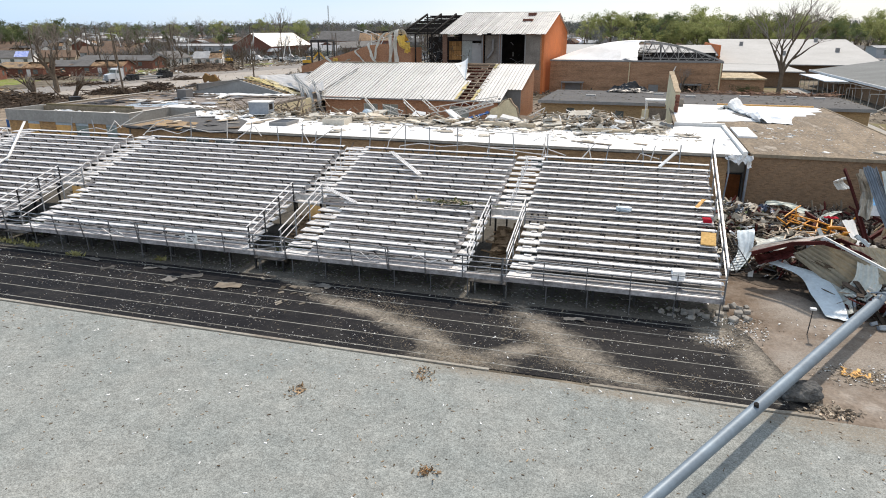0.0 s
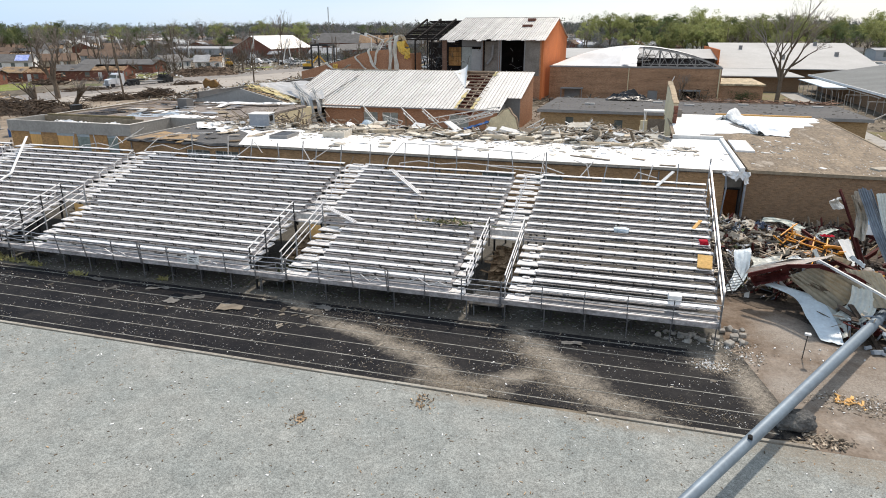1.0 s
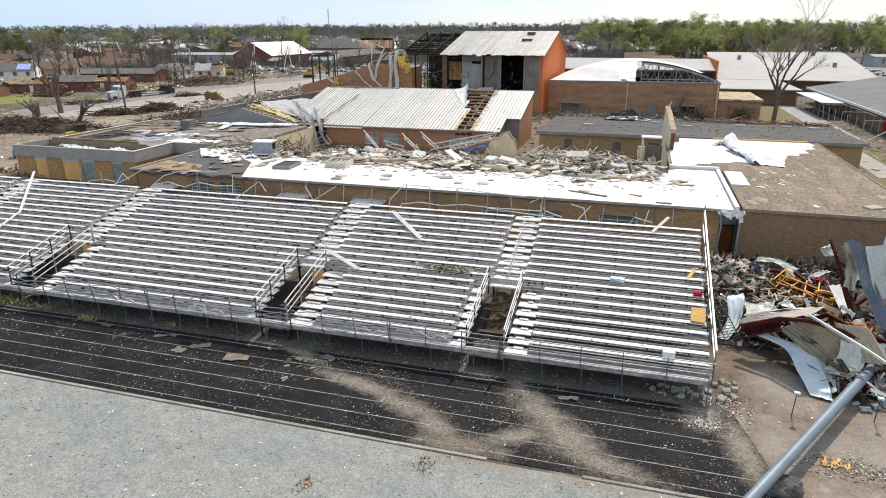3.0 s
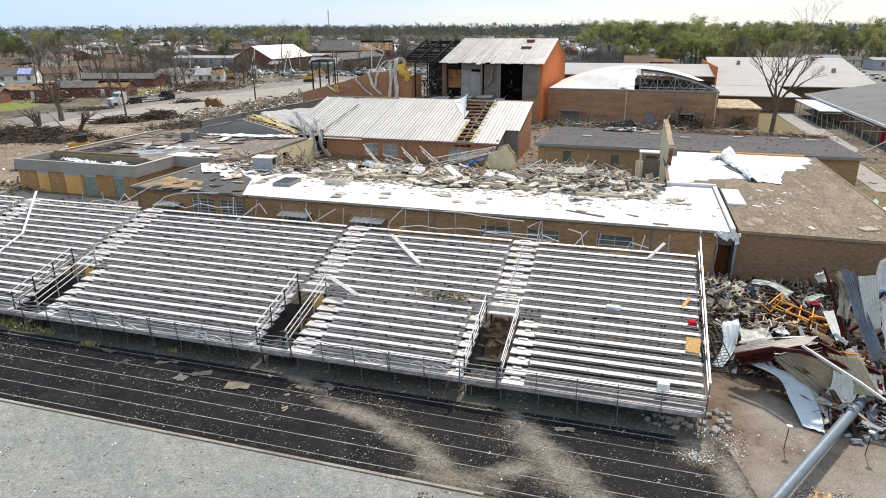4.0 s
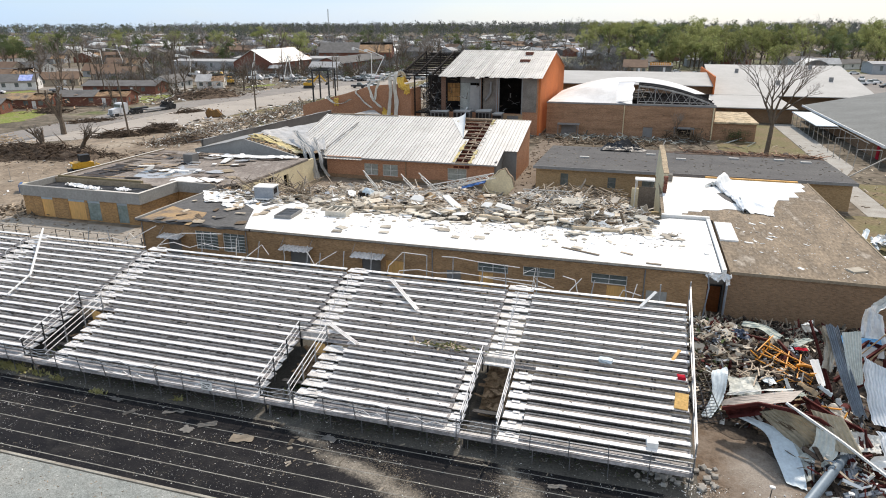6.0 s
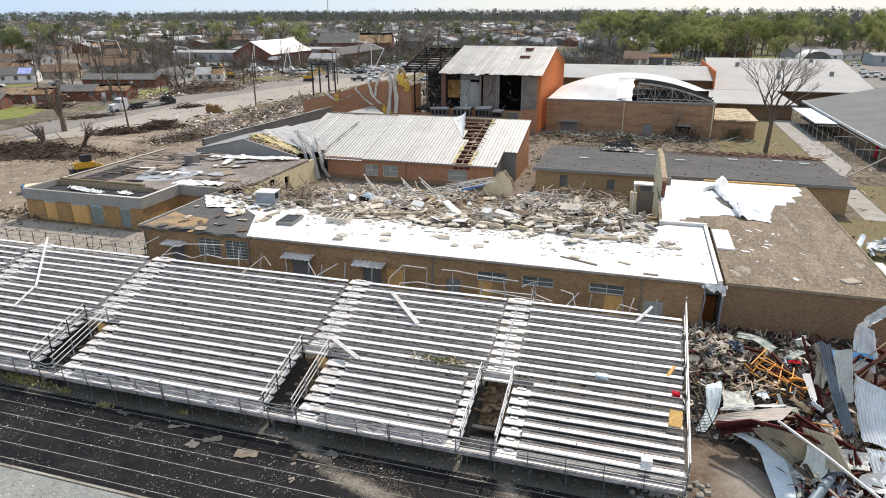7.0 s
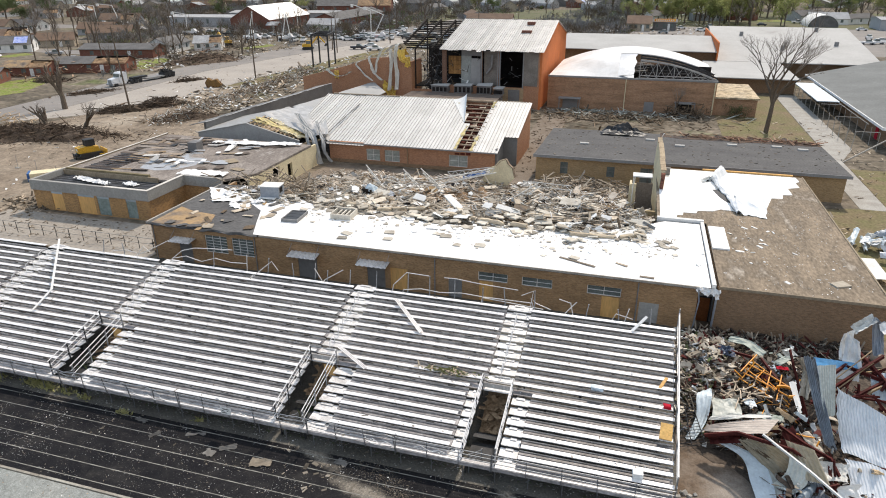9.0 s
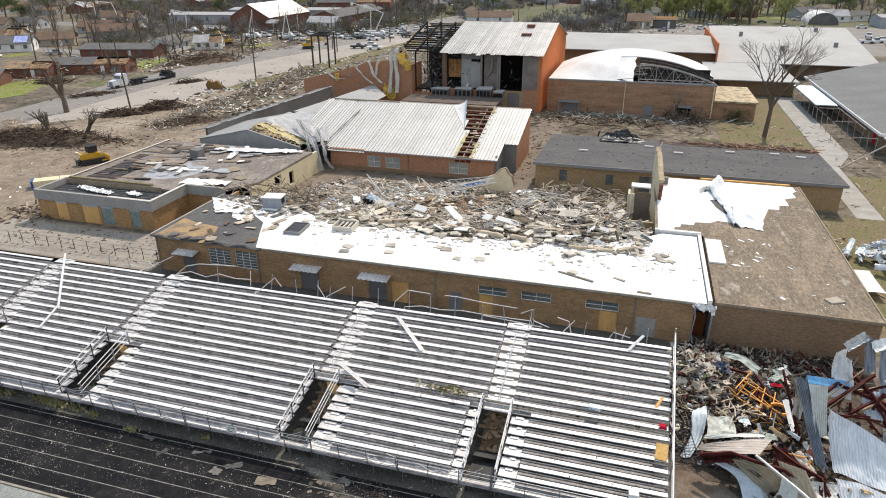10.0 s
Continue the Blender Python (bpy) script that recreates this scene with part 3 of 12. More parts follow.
def guard_rail(x0, x1, tilt=0.0, bent=0.0):
    g = thing("guard_rail", "galvanised pipe guard rail along the bleacher front", "railing", (x0, 27.02, 0.95), "guard rail panels")
    L = x1 - x0
    n = max(1, round(L / 1.83))
    for i in range(n + 1):
        bm = bmesh.new()
        x = L * i / n
        beam(bm, (x, 0, 0), (x + tilt * RND.uniform(-1, 1), 0.0 - abs(tilt) * 0.6, 1.18), 0.045, 0.045, (0, 1, 0))
        part("post", bm, M_POSTGR, g)
    for z in (0.38, 0.64, 0.9, 1.15):
        bm = bmesh.new()
        pts = []
        for i in range(n * 3 + 1):
            x = L * i / (n * 3)
            pts.append((x, -0.05 - bent * math.sin(i * 1.7 + z * 5) * 0.3, z + bent * 0.25 * math.sin(i * 2.1 + z * 3)))
        tube(bm, pts, 0.024, 6)
        part("rail", bm, M_GALV, g)
    return g


for i, (x0, x1) in enumerate(((-5.2, 4.15), (-10.7, -5.25), (-16.2, -10.75), (-25.0, -16.25), (-34.2, -25.05), (-44.0, -34.25), (-53.0, -44.05), (-62.0, -53.05))):
    guard_rail(x0, x1, 0.05 + 0.08 * (i in (2, 4)), (0.0, 0.02, 0.25, 0.05, 0.22, 0.05, 0.03, 0.0)[i])

# Drift dirt brightened in its colour so that it looks sunlit.
M_DRIFT = mat("sunlit_brown_drift", (0.42, 0.31, 0.20), (0.26, 0.18, 0.115), (0.07, 0.055, 0.04), scale=1.6, fine=7, grain=0.35)
# sloping hand rails round each stairwell opening
for c in AISLES:
    for s in (-1, 1):
        r = thing("stairwell_rail", "aluminium handrail on dark posts beside a stairwell", "railing", (c + s * 0.92, 27.4, 0), "stairwell rails")
        for t in (0.0, 0.33, 0.66, 1.0):
            bm = bmesh.new()
            y = 4.75 * t
            beam(bm, (0, y, 0.75 + 1.26 * t if s < 0 else 0.9 + 1.26 * t), (0, y, 2.36 + 1.26 * t), 0.06, 0.06, (0, 1, 0))
            part("post", bm, M_DARKST if s < 0 else M_GALV, r)
        for dz in (0.0, -0.35, -0.7):
            bm = bmesh.new()
            tube(bm, [(0, -0.15, 2.36 + dz), (0, 4.75, 3.62 + dz)], 0.032 if dz == 0 else 0.024, 6)
            part("rail", bm, M_ALU, r)
    r = thing("stairwell_end_rail", "galvanised cross rail closing a stairwell opening", "railing", (c, 32.15, 0), "stairwell rails")
    for z in (3.55, 3.2):
        bm = bmesh.new()
        tube(bm, [(-0.92, 0, z), (0.92, 0, z)], 0.028, 6)
        part("rail", bm, M_GALV, r)
    bm = boxes((-0.95, 0.95, 0.05, 0.09, 2.62, 2.95))
    part("kick_panel", bm, M_ALUDULL, r)
    g = thing("stairwell_gate", "bent galvanised gate of thin bars at a stairwell", "gate", (c - 0.6, 27.6, 0.02), "stairwell gates", rz=50)
    for z in (0.5, 0.7, 0.9, 1.1, 1.3):
        bm = bmesh.new()
        tube(bm, [(0, 0, z), (0.9, 0, z - 0.1)], 0.02, 5)
        part("bar", bm, M_GALV, g)
    for x in (0.0, 0.9):
        bm = bmesh.new()
        tube(bm, [(x, 0, 0), (x, 0, 1.35 - x * 0.1)], 0.028, 5)
        part("upright", bm, M_GALV, g)
    # Added deck and treads: they block the sun patch on the slab below.
    ld = thing("stairwell_landing", "dark deck added to keep the sun off the stairwell floor", "landing", (c, 27.5, 0), "stairwell landings")
    part("shade_plate", boxes((-0.85, 0.85, 0.0, 2.0, 0.6, 0.64)), M_DARKST, ld)
    for j in range(4):
        part("tread", boxes((-0.85, 0.85, 2.02 + 0.28 * j, 2.3 + 0.28 * j, 0.44 - 0.17 * j + 0.51, 0.48 - 0.17 * j + 0.51)), M_DARKST, ld)
    for x in (-0.8, 0.8):
        for y in (0.1, 1.9):
            part("leg", boxes((x - 0.04, x + 0.04, y - 0.04, y + 0.04, 0.0, 0.6)), M_DARKST, ld)
    bm = bmesh.new()
    sheet(bm, lambda u, v: (c - 0.8 + 1.6 * u, 30.6 + 3.0 * v, 0.1 + 1.5 * v + 0.25 * noise.noise((u * 3 + c, v * 6, 0))), 6, 14, 0.02)
    for i in range(70):
        p = Vector((c + RND.uniform(-0.75, 0.75), RND.uniform(30.6, 33.4), 0))
        p.z = 0.25 + 1.5 * (p.y - 30.6) / 3.0 + RND.uniform(0, 0.2)
        s = RND.uniform(0.08, 0.34)
        beam(bm, p, p + Vector((RND.gauss(0, 0.35), RND.gauss(0, 0.35), RND.gauss(0, 0.12))), s, 0.04)
    solid("dirt_drift", bm, M_DRIFT, "brown dirt and plywood scraps in the stairwell", "dirt", "stuff")

# plywood leaning in two stairwells, weeds at their feet
for c in (-17.55, -34.3):
    pw = thing("plywood_panel", "tan plywood panel jammed at the head of a stairwell", "plywood", (c + 0.35, 32.0, 1.55), rz=-8)
    part("sheet", boxes((-0.35, 0.5, 0, 0.02, 0, 0.85)), M_BOARD, pw)
    part("batten", boxes((-0.3, 0.45, -0.04, -0.003, 0.1, 0.17)), M_WOOD, pw)
    bm = bmesh.new()
    for i in range(140):
        p = Vector((RND.gauss(c + 0.2, 0.35), RND.gauss(29.8, 0.45), 0.65 if RND.random() < 0.5 else 0.1))
        a = RND.uniform(0, 6.28)
        beam(bm, p, p + Vector((0.16 * math.cos(a), 0.16 * math.sin(a), RND.uniform(0.08, 0.35))), 0.07, 0.01)
    solid("stairwell_weeds", bm, M_LEAFD, "dark green weeds at the foot of a stairwell", "weeds", "stuff")
# loose pale strips tangled along the front rail
for x, w, z in ((-22.4, 2.2, 1.55), (-9.6, 1.8, 1.75), (-27.6, 1.6, 1.5), (-12.4, 1.4, 1.6)):
    bm = bmesh.new()
    tube(bm, [(x, 26.98, z - 0.1), (x + 0.25 * w, 26.85, z + 0.18), (x + 0.55 * w, 26.9, z - 0.16), (x + 0.8 * w, 26.92, z + 0.06), (x + w, 26.98, z - 0.12)], 0.022, 6)
    solid("bent_strip", bm, M_ALU, "bent pale aluminium strip caught on the front rail", "metal strip", group="bent strips")
# side rail at the open end
sr = thing("side_rail", "long bright aluminium side rail at the end of the bleachers", "railing")
bm = bmesh.new()
beam(bm, (4.28, 27.75, 2.35), (4.28, 39.2, 5.75), 0.07, 0.16)
part("top_rail", bm, M_ALU, sr)
bm = bmesh.new()
beam(bm, (4.28, 27.6, 1.75), (4.28, 39.2, 5.0), 0.05, 0.06)
part("mid_rail", bm, M_GALV, sr)
for t in (0, 0.2, 0.4, 0.6, 0.8, 1.0):
    bm = bmesh.new()
    y = 27.8 + 11.3 * t
    beam(bm, (4.28, y, 0.9 + 3.05 * t), (4.28, y, 2.36 + 3.36 * t + (0.35 if t == 1 else 0)), 0.07, 0.07, (0, 1, 0))
    part("post", bm, M_GALV, sr)

# clutter under and on the bleachers
ul = thing("under_bleacher_litter", "leaves, boards and grey debris under the bleachers", "litter", kind="stuff")
for nm, cnt, size, lg, m in (("board_litter", 90, 0.06, 7, M_DIRT), ("grey_litter", 900, 0.05, 2, M_GALV), ("leaf_litter", 1100, 0.07, 1.6, M_LEAFD), ("pale_litter", 420, 0.06, 2.2, M_CONC)):
    bm = bmesh.new()
    for i in range(cnt):
        x, y = RND.uniform(-60, 4.3), 27.5 + abs(RND.gauss(0, 1.1))
        s, a = size * RND.uniform(0.4, 1.4), RND.uniform(0, 3.14)
        beam(bm, (x, y, 0.05), (x + s * lg * math.cos(a), y + s * lg * 0.6 * math.sin(a), 0.05 + RND.uniform(0, 0.03)), s * 0.6, s * 0.15)
    part(nm, bm, m, ul, "", "stuff")
sg = thing("rail_notice", "small pale notice board on the front guard rail", "sign", (-21.6, 26.93, 1.32))
part("board", boxes((-0.36, 0.36, -0.02, 0.0, -0.02, 0.5)), M_WHITE, sg)
for i in range(3):
    part("text_bar", boxes((-0.26, 0.26 - 0.1 * i, -0.026, -0.021, 0.34 - 0.13 * i, 0.39 - 0.13 * i)), M_DARKST, sg)
gh = thing("branch_heap", "small heap of green twigs caught on a bench", "branches", (-9.25, 32.7, 2.98), kind="stuff")
for nm, n, m in (("leaf_sprays", 60, M_LEAF), ("pale_bits", 60, M_STRAW), ("sticks", 20, M_BRUSH)):
    bm = bmesh.new()
    for i in range(n):
        p = Vector((RND.gauss(0, 0.8), RND.gauss(0, 0.12), abs(RND.gauss(0, 0.05))))
        beam(bm, p, p + Vector((RND.gauss(0, 0.2), RND.gauss(0, 0.15), RND.gauss(0, 0.08))), 0.03 if nm == "sticks" else 0.09, 0.012)
    part(nm, bm, m, gh, "", "stuff")

wd = thing("weed_tufts", "yellow-green weed tufts along the front of the bleachers", "weeds", kind="stuff")
bm = bmesh.new()
for cx, cy, s, n in ((-36.2, 27.5, 0.5, 160), (-37.4, 27.6, 0.5, 140), (-32.7, 27.2, 0.25, 60), (-29.1, 26.6, 0.25, 50), (-34.4, 27.4, 0.4, 60), (-40.5, 27.4, 0.5, 80), (-24.0, 27.3, 0.2, 30)):
    for i in range(n):
        p = Vector((RND.gauss(cx, s), RND.gauss(cy, s * 0.4), 0.03))
        a = RND.uniform(0, 6.28)
        beam(bm, p, p + Vector((0.14 * math.cos(a), 0.14 * math.sin(a), RND.uniform(0.05, 0.2))), 0.07, 0.01)
part("blade_mass", bm, mat("yellow_green_weeds", (0.27, 0.26, 0.10), (0.36, 0.34, 0.17), scale=2, fine=9), wd, "", "stuff")

# ---- buildings ----
def window(parent, x0, x1, y, z0, z1, cols=2, rows=2, frame_mat=None, glass=None, axis="x"):
    """A window set into a wall opening, with frame bars and panes; axis: the direction of its wall."""
    frame_mat, glass = frame_mat or M_GREYMET, glass or M_GLASS
    w = thing("window", "", "", (0, 0, 0))
    w.parent = parent
    bm = bmesh.new()
    t = 0.05
    spans = [(x0, x1, z0, z0 + t), (x0, x1, z1 - t, z1), (x0, x0 + t, z0 + t, z1 - t), (x1 - t, x1, z0 + t, z1 - t)]
    spans += [(x0 + (x1 - x0) * i / cols - t / 2, x0 + (x1 - x0) * i / cols + t / 2, z0 + t, z1 - t) for i in range(1, cols)]
    spans += [(x0 + t, x1 - t, z0 + (z1 - z0) * i / rows - 0.02, z0 + (z1 - z0) * i / rows + 0.02) for i in range(1, rows)]
    for n, (a, b, c, d) in enumerate(spans):
        off = 0.003 * (n > 3) + 0.003 * (n >= 4 + cols - 1)
        if axis == "x":
            box(bm, a, b, y - 0.03 + off, y + 0.05, c, d)
        else:
            box(bm, y - 0.05, y + 0.03 - off, a, b, c, d)
    part("frame", bm, frame_mat, w)
    for i in range(cols):
        a, b = x0 + (x1 - x0) * i / cols + t, x0 + (x1 - x0) * (i + 1) / cols - t
        s = (a, b, y + 0.005, y + 0.015, z0 + t, z1 - t) if axis == "x" else (y - 0.015, y - 0.005, a, b, z0 + t, z1 - t)
        part("pane", boxes(s), glass, w)
    return w


def holes_of(wins):
    return [(a, b, c, d) for a, b, c, d, *_ in wins]


def ribbon(pts, w, side=(1, 0.2, 0.1)):
    """A strip of sheet metal bent along a line of points, with upturned edges."""
    bm = bmesh.new()
    pts = [Vector(p) for p in pts]
    n = (len(pts) - 1) * 4

    def at(t):
        f = t * (len(pts) - 1)
        k = min(int(f), len(pts) - 2)
        a, b = pts[max(k - 1, 0)], pts[min(k + 2, len(pts) - 1)]
        p, q, f = pts[k], pts[k + 1], f - k
        return 0.5 * (2 * p + (q - a) * f + (2 * a - 5 * p + 4 * q - b) * f * f + (3 * p - a - 3 * q + b) * f ** 3)
    s = Vector(side).normalized()
    k = w * 37 + pts[0].x
    sheet(bm, lambda u, v: at(v) + (s + Vector((0, 0.9 * noise.noise((v * 2.5, k, 1)), 0))).normalized() * w * (u - 0.5) * (1 + 0.35 * noise.noise((v * 6, k, 2))) + Vector((0, -0.10 * ((u * 3) % 1 < 0.3) + 0.25 * noise.noise((u * 2, v * 9, k)), 0.12 * noise.noise((u * 3, v * 14, k)))), 9, n * 2, 0.02)
    return bm


def broken_outline(seed, sx, sy):
    """A rectangle with torn corners and notches."""
    r = random.Random(seed)
    x, y = sx / 2, sy / 2
    pts = []
    for cx, cy in ((-1, -1), (1, -1), (1, 1), (-1, 1)):
        px, py = cx * x * r.uniform(0.75, 1.0), cy * y * r.uniform(0.7, 1.0)
        if r.random() < 0.4:
            k = r.uniform(0.2, 0.5)
            a, b = (px - cx * x * k, py), (px, py - cy * y * k)
            pts += [a, b] if cx * cy > 0 else [b, a]
            if cx * cy > 0:
                pts[-2:] = [b, a] if cx < 0 and cy < 0 else pts[-2:]
        else:
            pts.append((px, py))
    pts.sort(key=lambda p: math.atan2(p[1] / y, p[0] / x))
    return pts


def shard_slab(seed, sx, sy, sz):
    """A flat piece with a broken outline."""
    return slab(broken_outline(seed, sx, sy), -sz / 2, sz / 2)


# low classroom block behind the bleachers
FY, FZ = 47.78, 3.75
M_PALEDOOR = mat("pale_grey_door", (0.46, 0.45, 0.42), (0.36, 0.35, 0.33), scale=0.8, fine=5, grain=0.15)
blk = thing("classroom_block", "single-storey brown brick classroom block, roof half collapsed", "school building")
wins = [(-37.6, -35.2, 1.35, 3.1, 2, 4), (-34.7, -32.4, 1.35, 3.1, 2, 4), (-11.0, -8.5, 1.95, 2.75, 2, 2), (-7.3, -4.8, 1.95, 2.75, 2, 2), (-2.0, 0.65, 1.95, 2.75, 2, 2)]
doors = [(-40.6, -39.2, 0.02, 2.1, M_GREYMET), (-27.9, -26.0, 0.02, 2.1, M_GREYMET), (-21.1, -19.4, 0.02, 2.1, M_GREYMET), (-18.9, -17.3, 0.02, 2.1, M_BOARD), (-10.9, -9.7, 0.02, 1.9, M_BOARD), (-0.8, 0.6, 0.02, 1.9, M_BOARD), (2.1, 3.6, 0.02, 1.8, M_PALEDOOR), (-13.6, -12.4, 0.02, 1.8, M_FASCIA)]
bm = bmesh.new()
wall_x(bm, -43.5, 6.3, FY, FY + 0.3, 0, FZ - 0.22, holes_of(wins) + [d[:4] for d in doors])
wall_y(bm, -43.5, -43.2, FY + 0.3, 62.0, 0, FZ - 0.22)
wall_y(bm, 6.0, 6.3, FY + 0.3, 61.7, 0, FZ - 0.22)
part("wall", bm, M_BRICKFR, blk)
for a, b, c, d, nc, nr in wins:
    window(blk, a, b, FY + 0.12, c, d, nc + (nr == 4), 6 if nr == 4 else nr, M_WHITE, M_GLASS)
for a, b, c, d, m in doors:
    part("door", boxes((a, b, FY + 0.06, FY + 0.11, c, d)), m, blk, "boarded with plywood" if m is M_BOARD else "grey painted steel door")
# Black sheet in place of the room's own shade.
part("inner_dark_wall", boxes((-43.1, 5.9, FY + 1.6, FY + 1.7, 0, FZ - 0.25)), M_DARK, blk, "black wall standing in for the unlit room")
part("roof_edge", boxes((-31.6, 6.5, FY - 0.22, FY - 0.125, FZ - 0.14, FZ + 0.045)), mat("tan_roof_edge", (0.46, 0.42, 0.36), (0.30, 0.265, 0.22), scale=0.8, fine=6, grain=0.2), blk, "weathered tan metal roof edge")
bm = bmesh.new()
sheet(bm, lambda u, v: (-43.8 + 12.1 * u, FY - 0.12 - 0.35 * v * (0.6 + noise.noise((u * 9, 1, 2))), FZ + 0.03 - v * v * (0.10 + 0.25 * max(0, noise.noise((u * 7, 3, 1)))) + 0.10 * noise.noise((u * 16, v * 2, 5))), 60, 4, 0.03)
part("torn_edge", bm, M_ROOFDK, blk, "torn drooping roof edge")
part("side_edge", boxes((-43.95, -43.75, FY - 0.1, 60, FZ - 0.1, FZ + 0.08)), M_CONC, blk, "pale side edge strip")

# the roof deck: torn on the far part
RB = [(-43.7, 60), (-40, 60.5), (-37.5, 58.2), (-34, 58.6), (-30, 56.4), (-26, 55.2), (-21, 55.8), (-17, 55.0), (-12, 55.6), (-7, 56.4), (-2, 57.0), (1.5, 59.5), (4, 61.6), (7.15, 61.6)]
part("roof_deck", slab([(-43.7, FY - 0.1)] + [(7.15, FY - 0.1)] + RB[::-1], FZ - 0.22, FZ), M_ROOFDK, blk)
part("roof_membrane", slab([(-32.2, FY - 0.12), (7.12, FY - 0.12)] + [(min(x, 7.12), y - 0.2) for x, y in RB[::-1] if x > -36] + [(-36.6, 58.4), (-37.6, 55.6), (-34.9, 53.5), (-33.6, 50.6)], FZ, FZ + 0.03), M_MEMB, blk, "bright white roofing membrane strewn with rubble")
part("torn_decking", slab([(-43.4, FY - 0.05), (-39.0, FY - 0.03), (-37.8, 49.2), (-38.6, 51.2), (-41.5, 51.6), (-43.4, 52.4)], FZ, FZ + 0.025), M_DECK, blk, "bare orange-brown roof decking")
bm = bmesh.new()
for i, (x, y) in enumerate(((-14.8, FY), (-32.2, FY), (1.9, FY), (-43.3, FY))):
    tube(bm, [(x, y - 0.06, 0), (x, y - 0.06, FZ - 0.3)], 0.05, 6)
part("downspout_set", bm, M_FASCIA, blk, "", "stuff")
for x0, x1 in ((-40.9, -38.6), (-28.4, -25.6), (-21.7, -18.9)):
    a = thing("door_awning", "", "")
    a.parent = blk
    bm = bmesh.new()
    sheet(bm, lambda u, v: (x0 + (x1 - x0) * u, FY - 0.05 - 1.15 * v, 2.62 - 0.12 * v + 0.03 * math.cos(u * 40)), 40, 2, 0.03)
    part("awning_sheet", bm, M_ALUMID, a, "corrugated grey metal awning")
    for x in (x0 + 0.05, x1 - 0.05):
        bm = bmesh.new()
        tube(bm, [(x, FY - 1.1, 2.48), (x, FY - 0.02, 3.3)], 0.02, 5)
        part("stay", bm, M_GALV, a)

# recess with a wooden door and torn membrane
rec = thing("entry_recess", "dark recessed entry with a brown wooden door and torn white membrane", "entry")
part("back_wall", boxes((6.3, 7.7, 49.4, 49.6, 0, 3.5)), M_FASCIA, rec)
part("transom_panel", boxes((6.32, 7.6, 49.3, 49.38, 2.3, 3.45)), M_PALEDOOR, rec, "pale grey panel over the door")
part("door", boxes((6.45, 7.45, 49.3, 49.36, 0.02, 2.1)), M_DOOR, rec, "brown wooden door")
part("door_frame", boxes((6.35, 6.44, 49.25, 49.38, 0.02, 2.2), (7.46, 7.55, 49.25, 49.38, 0.02, 2.2), (6.44, 7.46, 49.25, 49.38, 2.11, 2.2)), M_DARKST, rec)
bm = bmesh.new()
sheet(bm, lambda u, v: (6.05 + 1.75 * u + 0.2 * noise.noise((u * 5, v * 3, 2)), FY - 0.25 + 0.3 * noise.noise((u * 6, v * 2, 4)) - 0.1 * v, FZ + 0.05 - (0.25 + 0.55 * u + 0.7 * noise.noise((u * 7, 2, 1))) * v), 26, 8, 0.015)
part("torn_flap", bm, M_MEMB, rec, "torn white membrane hanging over the edge")
bm = bmesh.new()
tube(bm, [(6.25, 47.6, 0.0), (6.4, 47.5, 2.6), (6.25, 47.4, 3.6)], 0.06, 6)
tube(bm, [(7.6, 47.8, 0.0), (7.62, 47.7, 3.4)], 0.09, 6)
part("pipe", bm, M_SHEETG, rec)

M_PALEBL_ = mat("pale_blue_plastic", (0.62, 0.71, 0.76), (0.48, 0.56, 0.61), scale=1.5, fine=6, rough=0.4)
island_deck = mat("broken_ceiling", (0.13, 0.035, 0.025), (0.07, 0.03, 0.022), (0.3, 0.2, 0.15), scale=1.6, fine=5, lo=0.4, hi=0.62)
M_TANDUST = mat("dusty_roof_edge", (0.34, 0.28, 0.2), (0.26, 0.21, 0.15), scale=0.7, fine=6)
M_MEMBW = mat("clean_loose_membrane", (0.80, 0.81, 0.81), (0.70, 0.72, 0.73), scale=0.9, fine=6, grain=0.1)
# The dark second tone puts the shade of the creases into the colour.
M_PEEL = mat("shade_blotched_membrane", (0.62, 0.645, 0.64), (0.27, 0.285, 0.28), (0.55, 0.59, 0.60), scale=0.8, fine=6, grain=0.15, lo=0.45, hi=0.58)
# wing with the gravel roof
wing = thing("gravel_roof_wing", "brown brick wing with a tan gravel roof and torn white membrane", "school building")
bm = bmesh.new()
wall_x(bm, 7.7, 19.2, FY + 0.3, FY + 0.6, 0, FZ - 0.05)
wall_y(bm, 7.7, 8.0, FY + 0.6, 62, 0, FZ - 0.25)
wall_y(bm, 18.9, 19.2, FY + 0.6, 80, 0, FZ - 0.05)
wall_x(bm, 3.0, 18.9, 79.7, 80, 0, FZ - 0.05)
part("wall", bm, M_BRICKBR, wing)
part("roof", slab([(7.75, FY + 0.25), (19.3, FY + 0.25), (19.3, 80.1), (3.3, 80.1), (3.3, 61.8), (7.75, 61.8)], FZ - 0.05, FZ + 0.06), M_GRAVEL, wing)
part("roof_edge", boxes((19.3, 19.42, FY + 0.2, 80.2, FZ - 0.2, FZ + 0.12), (7.75, 19.3, FY + 0.16, FY + 0.245, FZ - 0.12, FZ + 0.10)), M_TANDUST, wing, "pale dusty roof edge")
poly = [(3.6, 62.2), (5.0, 62.1), (5.2, 63.4), (5.7, 63.5), (5.8, 64.3), (7.0, 64.4), (7.2, 65.2), (8.6, 65.4), (9.4, 66.2), (10.8, 66.0), (12.4, 65.6), (13.4, 66.0), (14.2, 69.0), (14.8, 71.2), (15.9, 71.4), (16.1, 72.7), (17.1, 73.0), (17.0, 75.2), (18.3, 75.9), (18.2, 77.6), (18.7, 78.2), (18.6, 79.8), (3.6, 79.8)]
